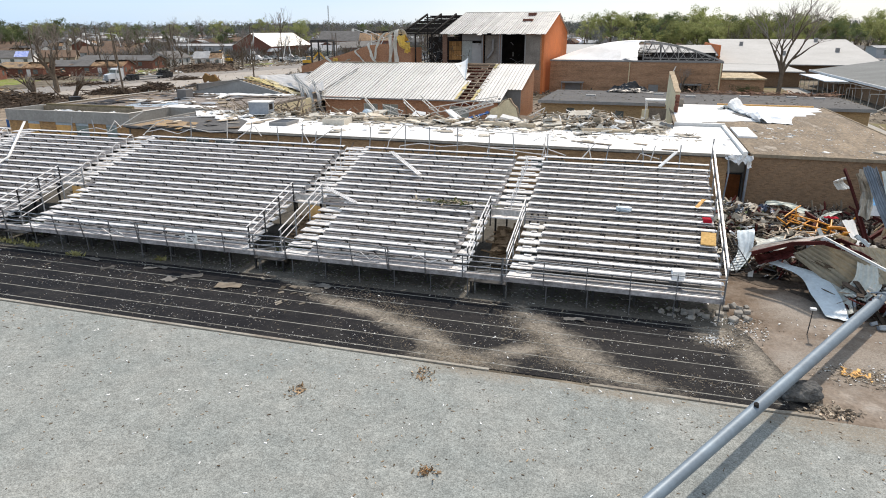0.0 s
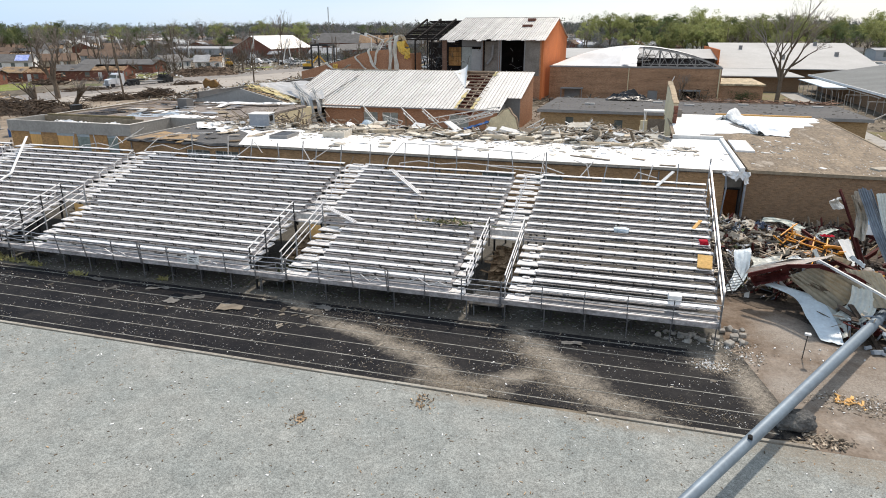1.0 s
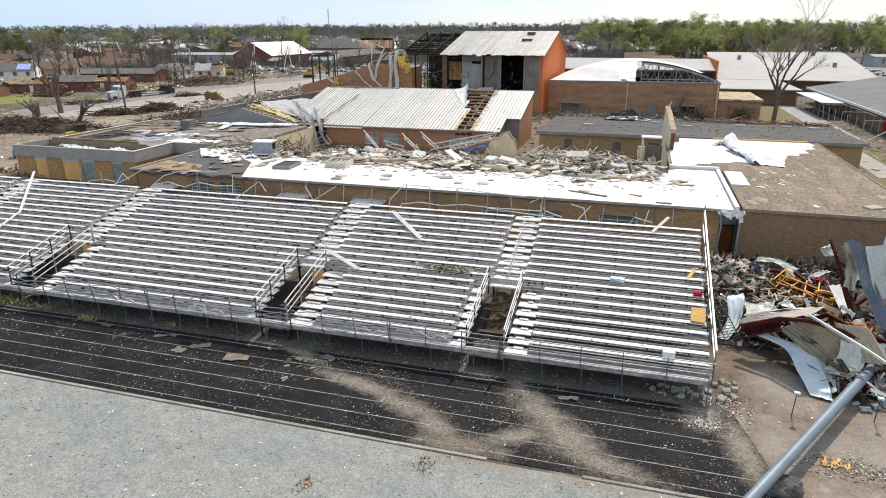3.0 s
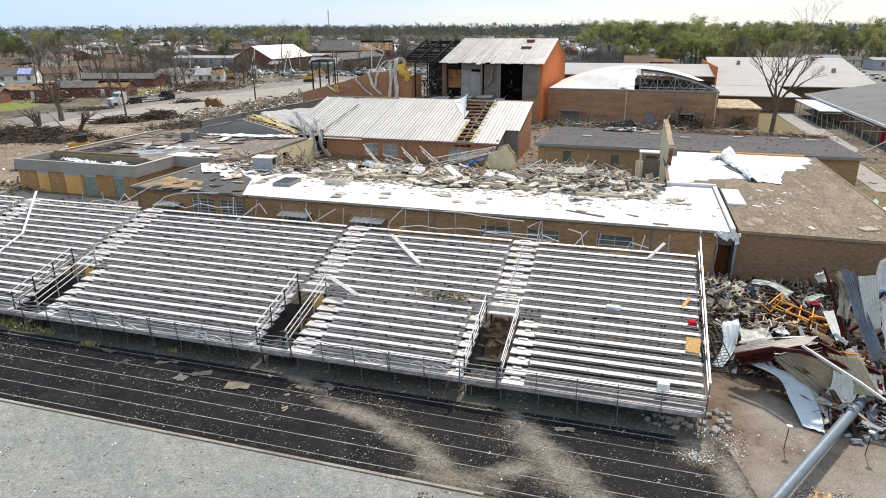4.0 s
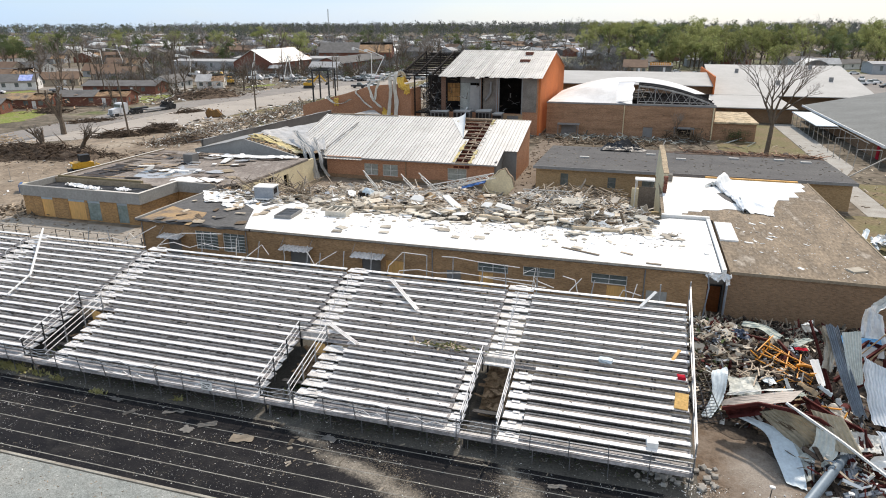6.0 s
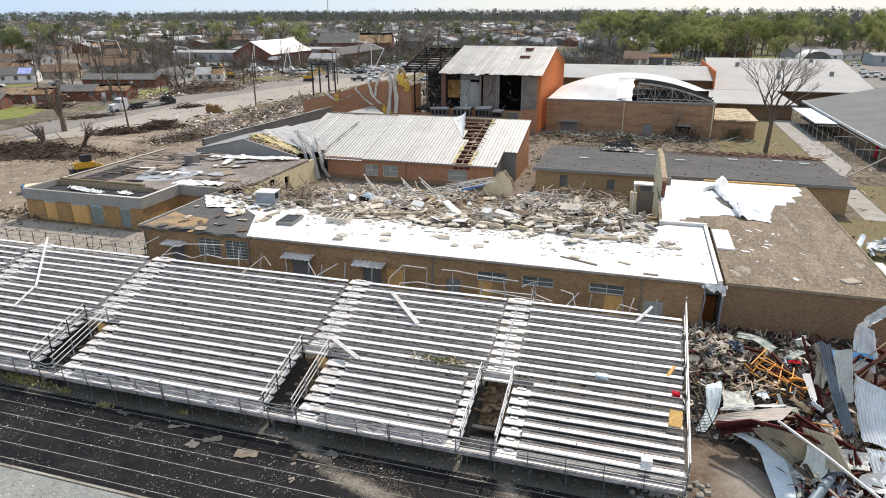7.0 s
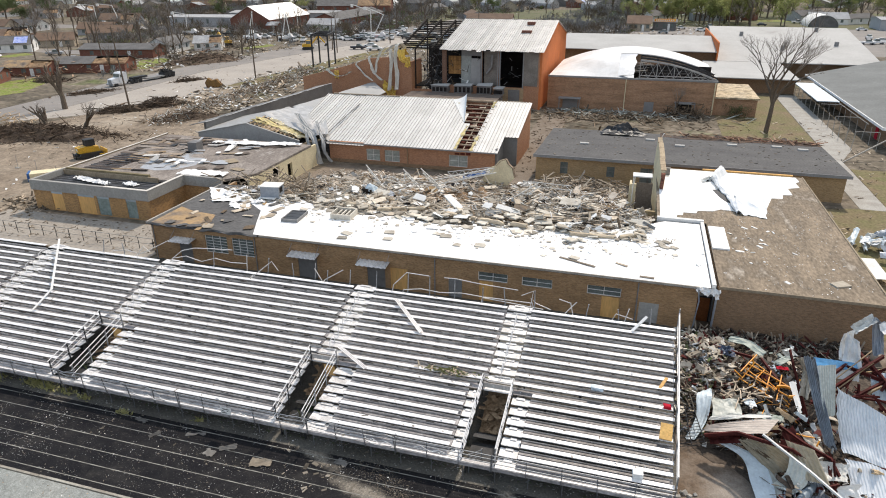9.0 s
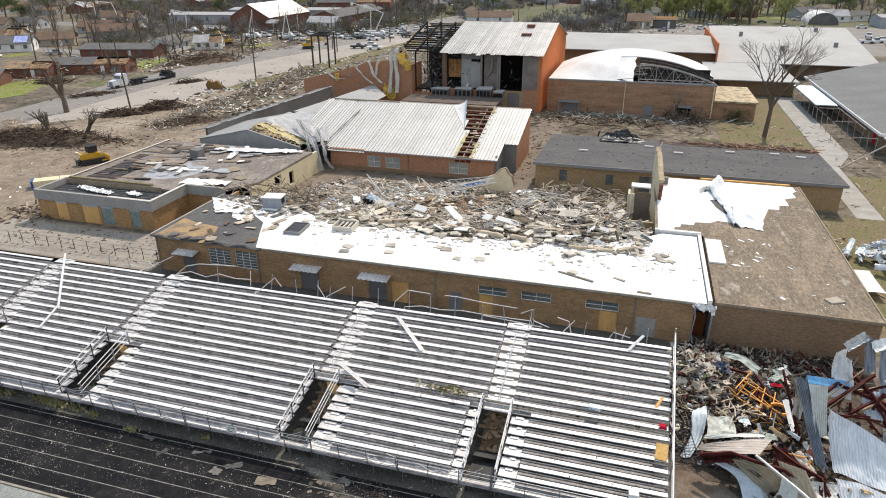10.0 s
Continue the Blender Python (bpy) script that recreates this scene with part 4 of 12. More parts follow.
part("roof_membrane", slab(poly, FZ + 0.06, FZ + 0.10), M_MEMB, wing, "ragged white roofing membrane")
part("parapet_cap", boxes((7.2, 7.5, FY + 0.1, 61.6, FZ - 0.2, FZ + 0.22), (3.3, 7.5, 61.7, 62.1, FZ - 0.2, FZ + 0.3)), M_WHITE, wing, "white capped roof curb")
part("roof_hatch", boxes((7.8, 9.2, 55.5, 60.8, FZ + 0.06, FZ + 0.2)), M_MEMB, wing, "white patch of membrane")
part("edge_timber", boxes((8.6, 18.4, 80.12, 80.4, FZ - 0.1, FZ + 0.22)), M_BOARD, wing, "bare timber edge")
part("vent_box", boxes((4.2, 4.8, 77.0, 77.6, FZ + 0.1, FZ + 0.9)), M_GREYMET, wing)
bm = bmesh.new()


RIDGE = [Vector(p) for p in ((10.6, 79.4, 0), (9.6, 75.8, 0), (9.9, 73.2, 0), (10.5, 70.2, 0), (10.75, 67.4, 0), (10.95, 65.0, 0))]
TENT = ((1.1, 0.0), (0.5, 0.12), (0.12, 0.75), (-0.08, 1.0), (-0.3, 0.82), (-0.36, 0.45), (-0.22, 0.12))


def fold(u, v):
    """The membrane pinched up into one standing fold that leans over."""
    k = min(int(v * 5), 4)
    p = RIDGE[k].lerp(RIDGE[k + 1], v * 5 - k)
    q = u * 6
    a = min(int(q), 5)
    tx, tz = (TENT[a][n] + (TENT[a + 1][n] - TENT[a][n]) * (q - a) for n in (0, 1))
    w = (0.55 + 0.45 * math.sin(v * 7 + 0.8)) * min(1.0, (1.04 - v) * 5)
    p.x += tx * (0.6 + 0.5 * w) + 0.22 * noise.noise((v * 9, u * 2, 3))
    p.y += 0.3 * noise.noise((u * 3, v * 11, 5))
    p.z = FZ + 0.112 + max(0.0, tz * (0.25 + 0.75 * w) + 0.16 * noise.noise((u * 4, v * 18, 7)) * tz)
    return p


def flap(u, v):
    """The loose sheet lying in soft folds beside it."""
    a = Vector((11.2, 73.2, 0)).lerp(Vector((14.3, 72.0, 0)), u)
    b = Vector((11.1, 65.4, 0)).lerp(Vector((13.4, 64.4, 0)), u)
    p = a.lerp(b, v)
    r1 = 1 - abs(2 * ((u * 2.1 - v * 1.2 + 0.25 * noise.noise((u * 3, v * 3, 1))) % 1) - 1)
    p.x += 0.25 * noise.noise((v * 5, u * 2, 1))
    p.y += 0.35 * noise.noise((u * 6, v * 3, 2))
    p.z = FZ + 0.118 + (0.26 * r1 ** 2 + 0.08 * abs(noise.noise((u * 7, v * 9, 3)))) * math.sin(math.pi * (0.06 + 0.88 * v))
    return p


def knob(u, v):
    """The wadded end of the fold."""
    return Vector((8.2 + 2.0 * u + 0.2 * noise.noise((v * 5, u, 2)), 74.8 + 1.6 * v + 1.8 * u, FZ + 0.12 + 0.75 * abs(noise.noise((u * 4, v * 4, 6))) * math.sin(math.pi * u) + 0.3 * math.sin(math.pi * v) * u))


sheet(bm, fold, 24, 70, 0.02)
sheet(bm, flap, 30, 44, 0.02)
part("peeled_membrane", bm, M_MEMBW, wing, "white membrane peeled up into a leaning fold")
# Dark slab laid flat as the shadow on the left of the fold.
part("fold_shade_patch", slab([(9.1, 72.6), (9.9, 72.9), (10.4, 70.4), (10.7, 68.4), (10.2, 68.6), (9.6, 70.2)], FZ + 0.104, FZ + 0.112), M_ROOFDK, wing, "dark patch standing in for the shadow beside the fold")
bm = bmesh.new()
sheet(bm, knob, 16, 14, 0.02)
part("wadded_membrane", bm, M_PEEL, wing, "wadded grey-white end of the fold")

M_COPE = mat("broken_brick_edge", (0.50, 0.40, 0.27), (0.32, 0.25, 0.18), scale=1.2, fine=8)
M_CLOSET = mat("stained_door", (0.16, 0.135, 0.11), (0.22, 0.18, 0.14), scale=0.8, fine=6)
M_CLOSET2 = mat("stained_plaster", (0.42, 0.33, 0.19), (0.28, 0.22, 0.14), scale=0.8, fine=6)
# cream gable wall left standing
fin = thing("standing_wall", "jagged cream plastered wall left standing in the rubble", "wall")
bm = bmesh.new()
prof = [(71.4, 0.3), (71.6, 3.4), (71.5, 4.6), (71.8, 5.75), (73.2, 5.95), (74.8, 6.2), (76.3, 6.45), (77.9, 6.7), (79.3, 6.95), (80.4, 7.3), (80.9, 7.1), (80.9, 0.3)]


def fin_x(y, z):
    return 3.78 - 0.055 * (y - 71.4) + 0.03 * (z - 3)


a = [bm.verts.new((fin_x(y, z) - 0.24, y, z)) for y, z in prof]
b = [bm.verts.new((fin_x(y, z) + 0.16, y, z)) for y, z in prof]
bm.faces.new(a[::-1]), bm.faces.new(b)
for i in range(len(prof)):
    j = (i + 1) % len(prof)
    bm.faces.new((a[i], a[j], b[j], b[i]))
bmesh.ops.recalc_face_normals(bm, faces=bm.faces)
part("plaster_wall", bm, M_CREAM, fin)
for (y0, z0), (y1, z1) in zip(prof[3:9], prof[4:10]):
    bm = bmesh.new()
    k = RND.uniform(-0.05, 0.05)
    beam(bm, (fin_x(y0, z0) - 0.02 + k, y0 + 0.06, z0 + 0.07), (fin_x(y1, z1) - 0.02 + k, y1, z1 + 0.07), 0.56, 0.13)
    part("coping_stone", bm, M_COPE, fin, "pale coping stone")
bm = bmesh.new()
course_z = 2.0
while course_z < 5.6:
    box(bm, fin_x(71.4, course_z) - 0.2 + RND.uniform(-0.05, 0.05), fin_x(71.4, course_z) + 0.17, 71.3 - RND.uniform(0.0, 0.3), 71.75, course_z, course_z + 0.17)
    course_z += 0.19
part("broken_brick_edge", bm, M_BRICKRED, fin, "ragged broken brick edge")
bm = bmesh.new()
beam(bm, (3.45, 80.6, 7.2), (3.75, 80.4, 7.95), 0.06, 0.06)
part("bent_rod", bm, M_WHITE, fin)
part("closet_door", boxes((1.2, 2.9, 72.2, 72.35, 0, 4.1)), M_CLOSET, fin, "grey-brown closet door")
part("closet_wall", boxes((0.45, 1.15, 72.2, 72.5, 0, 3.9), (0.45, 0.7, 72.5, 78, 0, 2.6)), M_CREAM, fin)
part("low_wall", boxes((-0.9, 3.3, 65.8, 66.1, 0, 3.1)), M_CLOSET2, fin, "low yellow-brown wall stub")
part("white_board", boxes((0.7, 2.75, 71.6, 73.0, 4.9, 5.03), (0.75, 0.85, 71.7, 71.8, 1, 4.9), (0.9, 1.0, 72.8, 72.9, 1, 4.9)), M_WHITE, fin, "white board on thin posts")

M_RUBBLE_ROOF2 = mat("brown_torn_felt", (0.15, 0.10, 0.07), (0.07, 0.065, 0.065), (0.25, 0.17, 0.11), scale=0.5, fine=5, grain=0.3)
# low block with the dark roof and skylights
low = thing("dark_roof_block", "low buff brick block with a dark flat roof and skylights", "school building")
lw = [(-8.6, -7.6, 1.0, 2.6, 1, 2), (-2.6, -1.6, 1.0, 2.4, 1, 2), (1.6, 3.6, 0.4, 2.5, 2, 2)]
bm = bmesh.new()
wall_x(bm, -11.8, 25.0, 83.8, 84.1, 0, 3.2, holes_of(lw))
wall_y(bm, 24.7, 25.0, 84.1, 99, 0, 3.2)
wall_y(bm, -11.8, -11.5, 84.1, 99, 0, 3.2)
wall_x(bm, -11.5, 24.7, 98.7, 99, 0, 3.2)
part("wall", bm, M_BRICKYL, low)
for a, b, c, d, nc, nr in lw:
    window(low, a, b, 83.95, c, d, nc, nr)
part("roof", slab([(-12.1, 83.4), (25.4, 83.4), (25.0, 99.6), (18, 99.2), (9, 98.6), (2, 99.5), (-11.6, 99.3)], 3.2, 3.5), M_ROOFDK, low)
part("roof_edge", boxes((-12.15, 25.45, 83.28, 83.39, 3.15, 3.52)), M_FASCIA, low)
for x, y in ((-6.8, 90.3), (2.0, 94.8), (5.9, 92.4), (12.8, 94.7), (18.5, 95.2), (21.6, 94.4)):
    sk = part("skylight", boxes((x, x + 1.25, y, y + 0.6, 3.5, 3.68)), M_PALEROOF, low, "pale skylight curb")
bm = bmesh.new()
sheet(bm, lambda u, v: (-4.4 + 6.2 * u + 0.8 * noise.noise((u * 3, v * 5, 9)), 96.6 + 3.0 * v + 0.8 * noise.noise((u * 5, v * 2, 1)), 3.54 + (0.25 + 1.5 * abs(noise.noise((u * 3, v * 2, 3))) + 0.5 * abs(noise.noise((u * 9, v * 8, 5)))) * math.sin(math.pi * u) * (0.35 + v)), 40, 22, 0.02)
part("tar_paper", bm, mat("black_felt", (0.012, 0.012, 0.013), (0.03, 0.03, 0.032), scale=1.0, fine=9, rough=0.42), low, "crumpled black roofing felt")
bm = bmesh.new()
sheet(bm, lambda u, v: (4.0 + 21 * u, 97.2 + (2.2 + 2.0 * noise.noise((u * 7, 0.2, 8))) * v + 1.2 * noise.noise((u * 9, v, 3)), 3.53 + 0.9 * v * max(0, noise.noise((u * 17, 0.3, 5)) + 0.05) + 0.22 * v * noise.noise((u * 40, v * 3, 6))), 70, 5, 0.03)
part("peeled_edge", bm, M_RUBBLE_ROOF2, low, "curled torn roofing felt along the edge")

# orange brick building with the pale ribbed metal roof
M_BLIND = mat("dusty_window_blind", (0.36, 0.38, 0.345), (0.27, 0.285, 0.26), scale=0.6, fine=3, rough=0.3)
M_OLDRIDGE = mat("tan_ridge_flashing", (0.40, 0.33, 0.25), (0.28, 0.23, 0.17), scale=0.6, fine=6, grain=0.2)
M_BATTEN = mat("dusty_batten", (0.48, 0.38, 0.28), (0.30, 0.22, 0.16), scale=0.8, fine=6, grain=0.25)
mb = thing("metal_roof_building", "orange brick building with a pale ribbed metal roof, panels torn off", "school building")
EY, EZ, RY, RZ = 83.9, 3.05, 99.9, 7.0
mw = [(-36.5, -34.4, 0.6, 2.25, 2, 2), (-33.7, -31.4, 0.6, 2.25, 2, 2), (-24.1, -21.4, 0.6, 2.25, 2, 2)]
bm = bmesh.new()
wall_x(bm, -42.3, -17.6, EY + 0.5, EY + 0.8, 0, EZ, holes_of(mw))
part("wall", bm, M_BRICKOR, mb)
part("band_course", boxes((-42.3, -17.6, EY + 0.44, EY + 0.5, 0, 0.5), (-30.3, -30.1, EY + 0.4, EY + 0.5, 0.5, EZ)), M_BRICKBR, mb)
for a, b, c, d, nc, nr in mw:
    window(mb, a, b, EY + 0.65, c, d, nc, nr, M_WHITE, M_BLIND)
bm = bmesh.new()
wall_x(bm, -17.6, -15.4, 89, 89.3, 0, 4.1)
wall_y(bm, -17.6, -17.3, EY + 0.8, 89, 0, 3.4)
part("side_wall", bm, M_GREYMET, mb, "grey metal siding")
bm = bmesh.new()
end = [(89.3, 0), (89.3, EZ + 5.4 * 0.247 - 0.06), (RY + 0.35, RZ - 0.06), (RY + 0.35, 0)]
va, vb = ([bm.verts.new((x, y, z)) for y, z in end] for x in (-15.7, -15.4))
bm.faces.new(va), bm.faces.new(vb[::-1])
for k in range(4):
    bm.faces.new((va[k], va[(k + 1) % 4], vb[(k + 1) % 4], vb[k]))
bmesh.ops.recalc_face_normals(bm, faces=bm.faces)
part("end_wall", bm, M_BRICKOR, mb)


M_SEAM_ = mat("shadowed_lap_metal", (0.17, 0.165, 0.16), (0.26, 0.25, 0.24), scale=0.8, fine=5, rough=0.6)
M_SEAM = mat("dirty_roof_seam", (0.25, 0.24, 0.225), (0.36, 0.345, 0.32), scale=0.5, fine=3, rough=0.6)


def seamed(ob):
    """Gives the upper faces of the raised seams their dirty finish."""
    ob.data.materials.append(M_SEAM)
    for f in ob.data.polygons:
        f.material_index = 1 if f.index % 16 in SEAMS else 0
    return ob


SEAMS = (0, 1, 4, 5, 8, 9, 12, 13)


def roof_panel(x0, x1, y0, z0, y1, z1, wave=0.0):
    bm = bmesh.new()
    s = (z1 - z0) / (y1 - y0)
    for ya, yb in ((y0, y1),):
        v = []
        mid = (x0 + x1) / 2
        for x, h in ((x0, 0.0), (x0, 0.09), (x0 + 0.09, 0.09), (x0 + 0.12, 0.0), (mid, 0.0), (mid + 0.01, 0.07), (mid + 0.09, 0.07), (mid + 0.11, 0.0), (x1, 0.0)) if x1 - x0 < 2 else ((x0, 0.0), (x0, 0.08), (x1, 0.08), (x1, 0.0)):
            v.append([bm.verts.new((x, y, z0 + s * (y - y0) + h + wave * math.sin(x * 3 + y))) for y in (ya, (ya + yb) / 2, yb)])
        for p, q in zip(v, v[1:]):
            for i in range(2):
                bm.faces.new((p[i], q[i], q[i + 1], p[i + 1]))
        lo = [[bm.verts.new((x, y, z0 + s * (y - y0) - 0.03)) for y in (ya, yb)] for x in (x0, x1)]
        bm.faces.new((lo[0][0], lo[0][1], lo[1][1], lo[1][0]))
        bm.faces.new((lo[0][0], lo[1][0], v[-1][0], v[0][0]))
    return bm


x = -42.6
while x < -15.4:
    if not -23.3 < x + 0.4 < -20.9:
        y0 = EY if x < -17.4 else 88.6
        y1 = 92.0 if -24.2 < x < -23.5 else 95.2 if -25.2 < x < -24.5 else 97.8 if -26.2 < x < -25.5 else RY
        seamed(part("roof_panel", roof_panel(x, x + 0.98, y0, EZ + (y0 - EY) * 0.247 - (0.3 if x < -37.4 else 0), y1, EZ + (y1 - EY) * 0.247 - (0.12 if x < -37.4 else 0)), M_ROOFMET, mb))
    x += 0.98
x = -43.6
while x > -49.8:
    y0 = 84.0 + (-42.6 - x) * 0.92
    dz = 0.1 * math.sin((x + 42) * 0.8) - 0.2
    bm = roof_panel(x, x + 0.98, y0, EZ + (y0 - EY) * 0.247 + dz, RY, RZ - 0.1 + 0.3 * dz, 0.03)
    seamed(part("buckled_panel", bm, M_ROOFMET, mb, "buckled pale roof panel"))
    x -= 0.98
bm = bmesh.new()
for i in range(12):
    y = EY + 0.4 + i * 1.4
    beam(bm, (-22.95 if y < 91.8 else -23.9 if y < 95 else -24.9 if y < 97.6 else -25.9, y, EZ - 0.02 + (y - EY) * 0.247), (-20.6, y + RND.uniform(-0.1, 0.1), EZ - 0.02 + (y - EY) * 0.247), 0.16, 0.16)
for x in (-22.1,):
    beam(bm, (x, EY + 0.4, EZ - 0.06), (x, EY + 15.6, EZ - 0.06 + 15.2 * 0.247), 0.1, 0.12)
part("purlin_grid", bm, M_BATTEN, mb, "bare dusty timber battens", "stuff")
bm = bmesh.new()
for i in range(17):
    y = EY + 0.7 + i * 0.95
    z = EZ - 0.35 + (y - EY) * 0.247
    for x in (-22.9, -22.1, -21.3) if y < 91 else (-25.3, -24.5, -23.7, -22.9, -22.1, -21.3):
        box(bm, x - 0.32, x + 0.32, y - 0.3, y + 0.3, z - 0.5, z - 0.25 + RND.uniform(-0.05, 0.12))
part("ceiling_debris", bm, island_deck, mb, "broken ceiling boards", "stuff")
# Black slab gives the roof hole its darkness.
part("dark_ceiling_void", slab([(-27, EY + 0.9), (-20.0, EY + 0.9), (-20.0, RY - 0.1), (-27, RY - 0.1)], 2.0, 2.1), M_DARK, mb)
part("ridge_cap", boxes((-48.6, -15.4, RY + 0.01, RY + 0.25, RZ - 0.35, RZ + 0.06)), M_OLDRIDGE, mb, "weathered tan ridge flashing")
part("back_wall", boxes((-48.6, -15.72, RY + 0.05, RY + 0.35, 0, RZ - 0.36)), M_BRICKOR, mb)
# Thin dark bars draw the shaded crack between the roof sheets.
bm = bmesh.new()
for (xa, ya), (xb, yb) in (((-42.3, 96.4), (-43.0, 89.5)), ((-43.0, 89.5), (-43.4, 84.9))):
    beam(bm, (xa, ya, EZ + 0.14 + (ya - EY) * 0.247), (xb, yb, EZ + 0.14 + (yb - EY) * 0.247), 0.16, 0.06)
part("open_lap", bm, M_SEAM_, mb, "dark strip laid as the shade of a lifted roof lap")
part("front_gutter", boxes((-42.7, -17.2, EY - 0.12, EY, EZ - 0.12, EZ + 0.04)), M_FASCIA, mb)
CA, CB = Vector((-27.7, 99.7, 6.98)), Vector((-24.0, 92.2, 5.12))


def curl(u, v):
    """A roof sheet rolled back from the hole."""
    r = 0.65 * (1 - u) ** 0.8 + 0.12
    a = 2.5 * v
    p = CA.lerp(CB, u)
    return p + Vector((r * math.sin(a) + 1.7 * (1 - u) * v, 0.4 * r * math.sin(a), r * (1 - math.cos(a)) * 0.8 + 0.05))


bm = bmesh.new()
sheet(bm, curl, 12, 12, 0.02)
part("curled_panel", bm, M_WHITE, mb, "curled roof panel")
bm = bmesh.new()
for i in range(14):
    y = EY + RND.uniform(0.5, 15)
    x = RND.uniform(-23.2, -21.2)
    beam(bm, (x, y, EZ + 0.02 + (y - EY) * 0.247), (x + RND.uniform(0.4, 1.2), y + RND.uniform(-0.4, 0.4), EZ + 0.05 + (y - EY) * 0.247), 0.25, 0.03)
part("deck_scrap", bm, M_CHUNK, mb, "", "stuff")
for k, (xa, ya, yb) in enumerate(((-20.9, 84.0, 88.2), (-23.2, 84.2, 91.0), (-20.9, 97.5, 99.4), (-26.2, 98.0, 99.6))):
    bm = bmesh.new()
    sheet(bm, lambda u, v: (xa + (0.15 + 0.4 * noise.noise((v * 7, k, 3))) * (u - 0.5) * 2, ya + (yb - ya) * v, EZ + 0.12 + (ya + (yb - ya) * v - EY) * 0.247 + 0.12 * noise.noise((u * 3, v * 9, k))), 4, 18, 0.06)
    part("insulation_strip", bm, M_INSUL, mb, "ragged yellow insulation")

M_GABLE = mat("pale_grey_siding", (0.36, 0.36, 0.35), (0.29, 0.285, 0.275), scale=0.4, fine=4, rough=0.6, grain=0.1)
# collapsed grey gable beside it
gb = thing("collapsed_gable_roof", "collapsed grey metal gable roof with yellow insulation showing", "school building")
bm = bmesh.new()
prof = [(-64.0, 0.0), (-64.0, 3.1), (-55.3, 5.0), (-46.8, 2.9), (-46.8, 0.0)]
a = [bm.verts.new((x, 83.6, z)) for x, z in prof]
b = [bm.verts.new((x, 83.9, z)) for x, z in prof]
bm.faces.new(a), bm.faces.new(b[::-1])
for i in range(5):
    bm.faces.new((a[i], a[(i + 1) % 5], b[(i + 1) % 5], b[i]))
bmesh.ops.recalc_face_normals(bm, faces=bm.faces)
part("gable_wall", bm, M_GABLE, gb)
bm = bmesh.new()
sheet(bm, lambda u, v: (-64.3 + 9.0 * u, 83.5 + 12.0 * v, 3.1 + 1.95 * u + 0.1 * noise.noise((u * 4, v * 4, 2))), 6, 6, 0.08)
sheet(bm, lambda u, v: (-55.3 + 9.5 * u, 88.6 - 1.6 * u + (8.0 - 3.0 * u) * v, 5.05 - 1.75 * u + 0.2 * noise.noise((u * 3, v * 3, 1))), 8, 8, 0.08)
part("roof_skin", bm, M_GABLE, gb)
bm = bmesh.new()
pw0, pw1 = Vector((-64.2, 86.0, 0)), Vector((-61.4, 125.6, 0))
sheet(bm, lambda u, v: pw0.lerp(pw1, u) + Vector((0.12 * noise.noise((u * 9, v, 4)), 0, 4.15 * v + 0.16 * v * noise.noise((u * 14, 0.5, 2)))), 26, 4, 0)
sheet(bm, lambda u, v: pw0.lerp(pw1, u) + Vector((-0.3 - 2.6 * v, 0, 4.1 - 0.55 * v + 0.14 * noise.noise((u * 12, v, 3)))), 26, 2, 0.1)
sheet(bm, lambda u, v: pw0.lerp(pw1, u) + Vector((-0.35, 0, 4.0 * v)), 2, 1, 0)
part("rear_parapet", bm, M_GREYMET, gb, "long bent grey metal parapet")
bm = bmesh.new()
for i in range(24):
    p = pw0.lerp(pw1, i / 24) + Vector((0.02, 0, 4.18 + 0.08 * noise.noise((i * 0.6, 1, 1))))
    if i % 5 != 2:
        beam(bm, p, pw0.lerp(pw1, (i + 0.9) / 24) + Vector((0.02, 0, 4.18 + 0.08 * noise.noise((i * 0.6 + 0.6, 1, 1)))), 0.3, 0.06)
part("parapet_flashing", bm, M_PALEROOF, gb, "torn pale flashing")
part("open_floor", slab([(-62, 95.6), (-50, 95.6), (-47, 113.5), (-60, 125)], 0.9, 1.0), M_RUBBLE, gb)
bm = bmesh.new()
sheet(bm, lambda u, v: (-57.5 + 10.5 * u + 3.5 * v * (1 - u), 101.5 + 29 * v - (1 - u) * 0.0 - 11 * u * v, 4.0 + 0.12 * noise.noise((u * 4, v * 7, 3))), 8, 14, 0.1)
part("rear_deck", bm, M_PALEROOF, gb, "bare pale roof deck")
cs = [Vector(c) for c in ((-56.0, 89.6, 5.05), (-53.6, 97.5, 5.0), (-46.0, 85.0, 3.2), (-42.8, 85.4, 3.6))]
bm = bmesh.new()


def crumple(u, v):
    p = cs[0].lerp(cs[1], v).lerp(cs[2].lerp(cs[3], v), u)
    p.y += 2.6 * math.sin(math.pi * u) * v
    p.z += 0.15 + 0.22 * noise.noise((u * 3, v * 2, 7)) + 0.3 * abs(noise.noise((u * 3 + v * 3, v * 3 - u, 3))) + 0.06 * noise.noise((u * 13, v * 12, 3)) + 0.5 * v * math.sin(math.pi * u)
    return p


sheet(bm, crumple, 34, 20, 0.04)
part("crumpled_skin", bm, mat("crumpled_grey_roofing", (0.47, 0.46, 0.445), (0.37, 0.36, 0.345), scale=0.8, fine=5, rough=0.5, grain=0.15), gb, "crumpled grey roofing sheet")
def slope_z(x):
    return 5.05 - 2.1 * min(1.0, (x + 55.3) / 8.2)


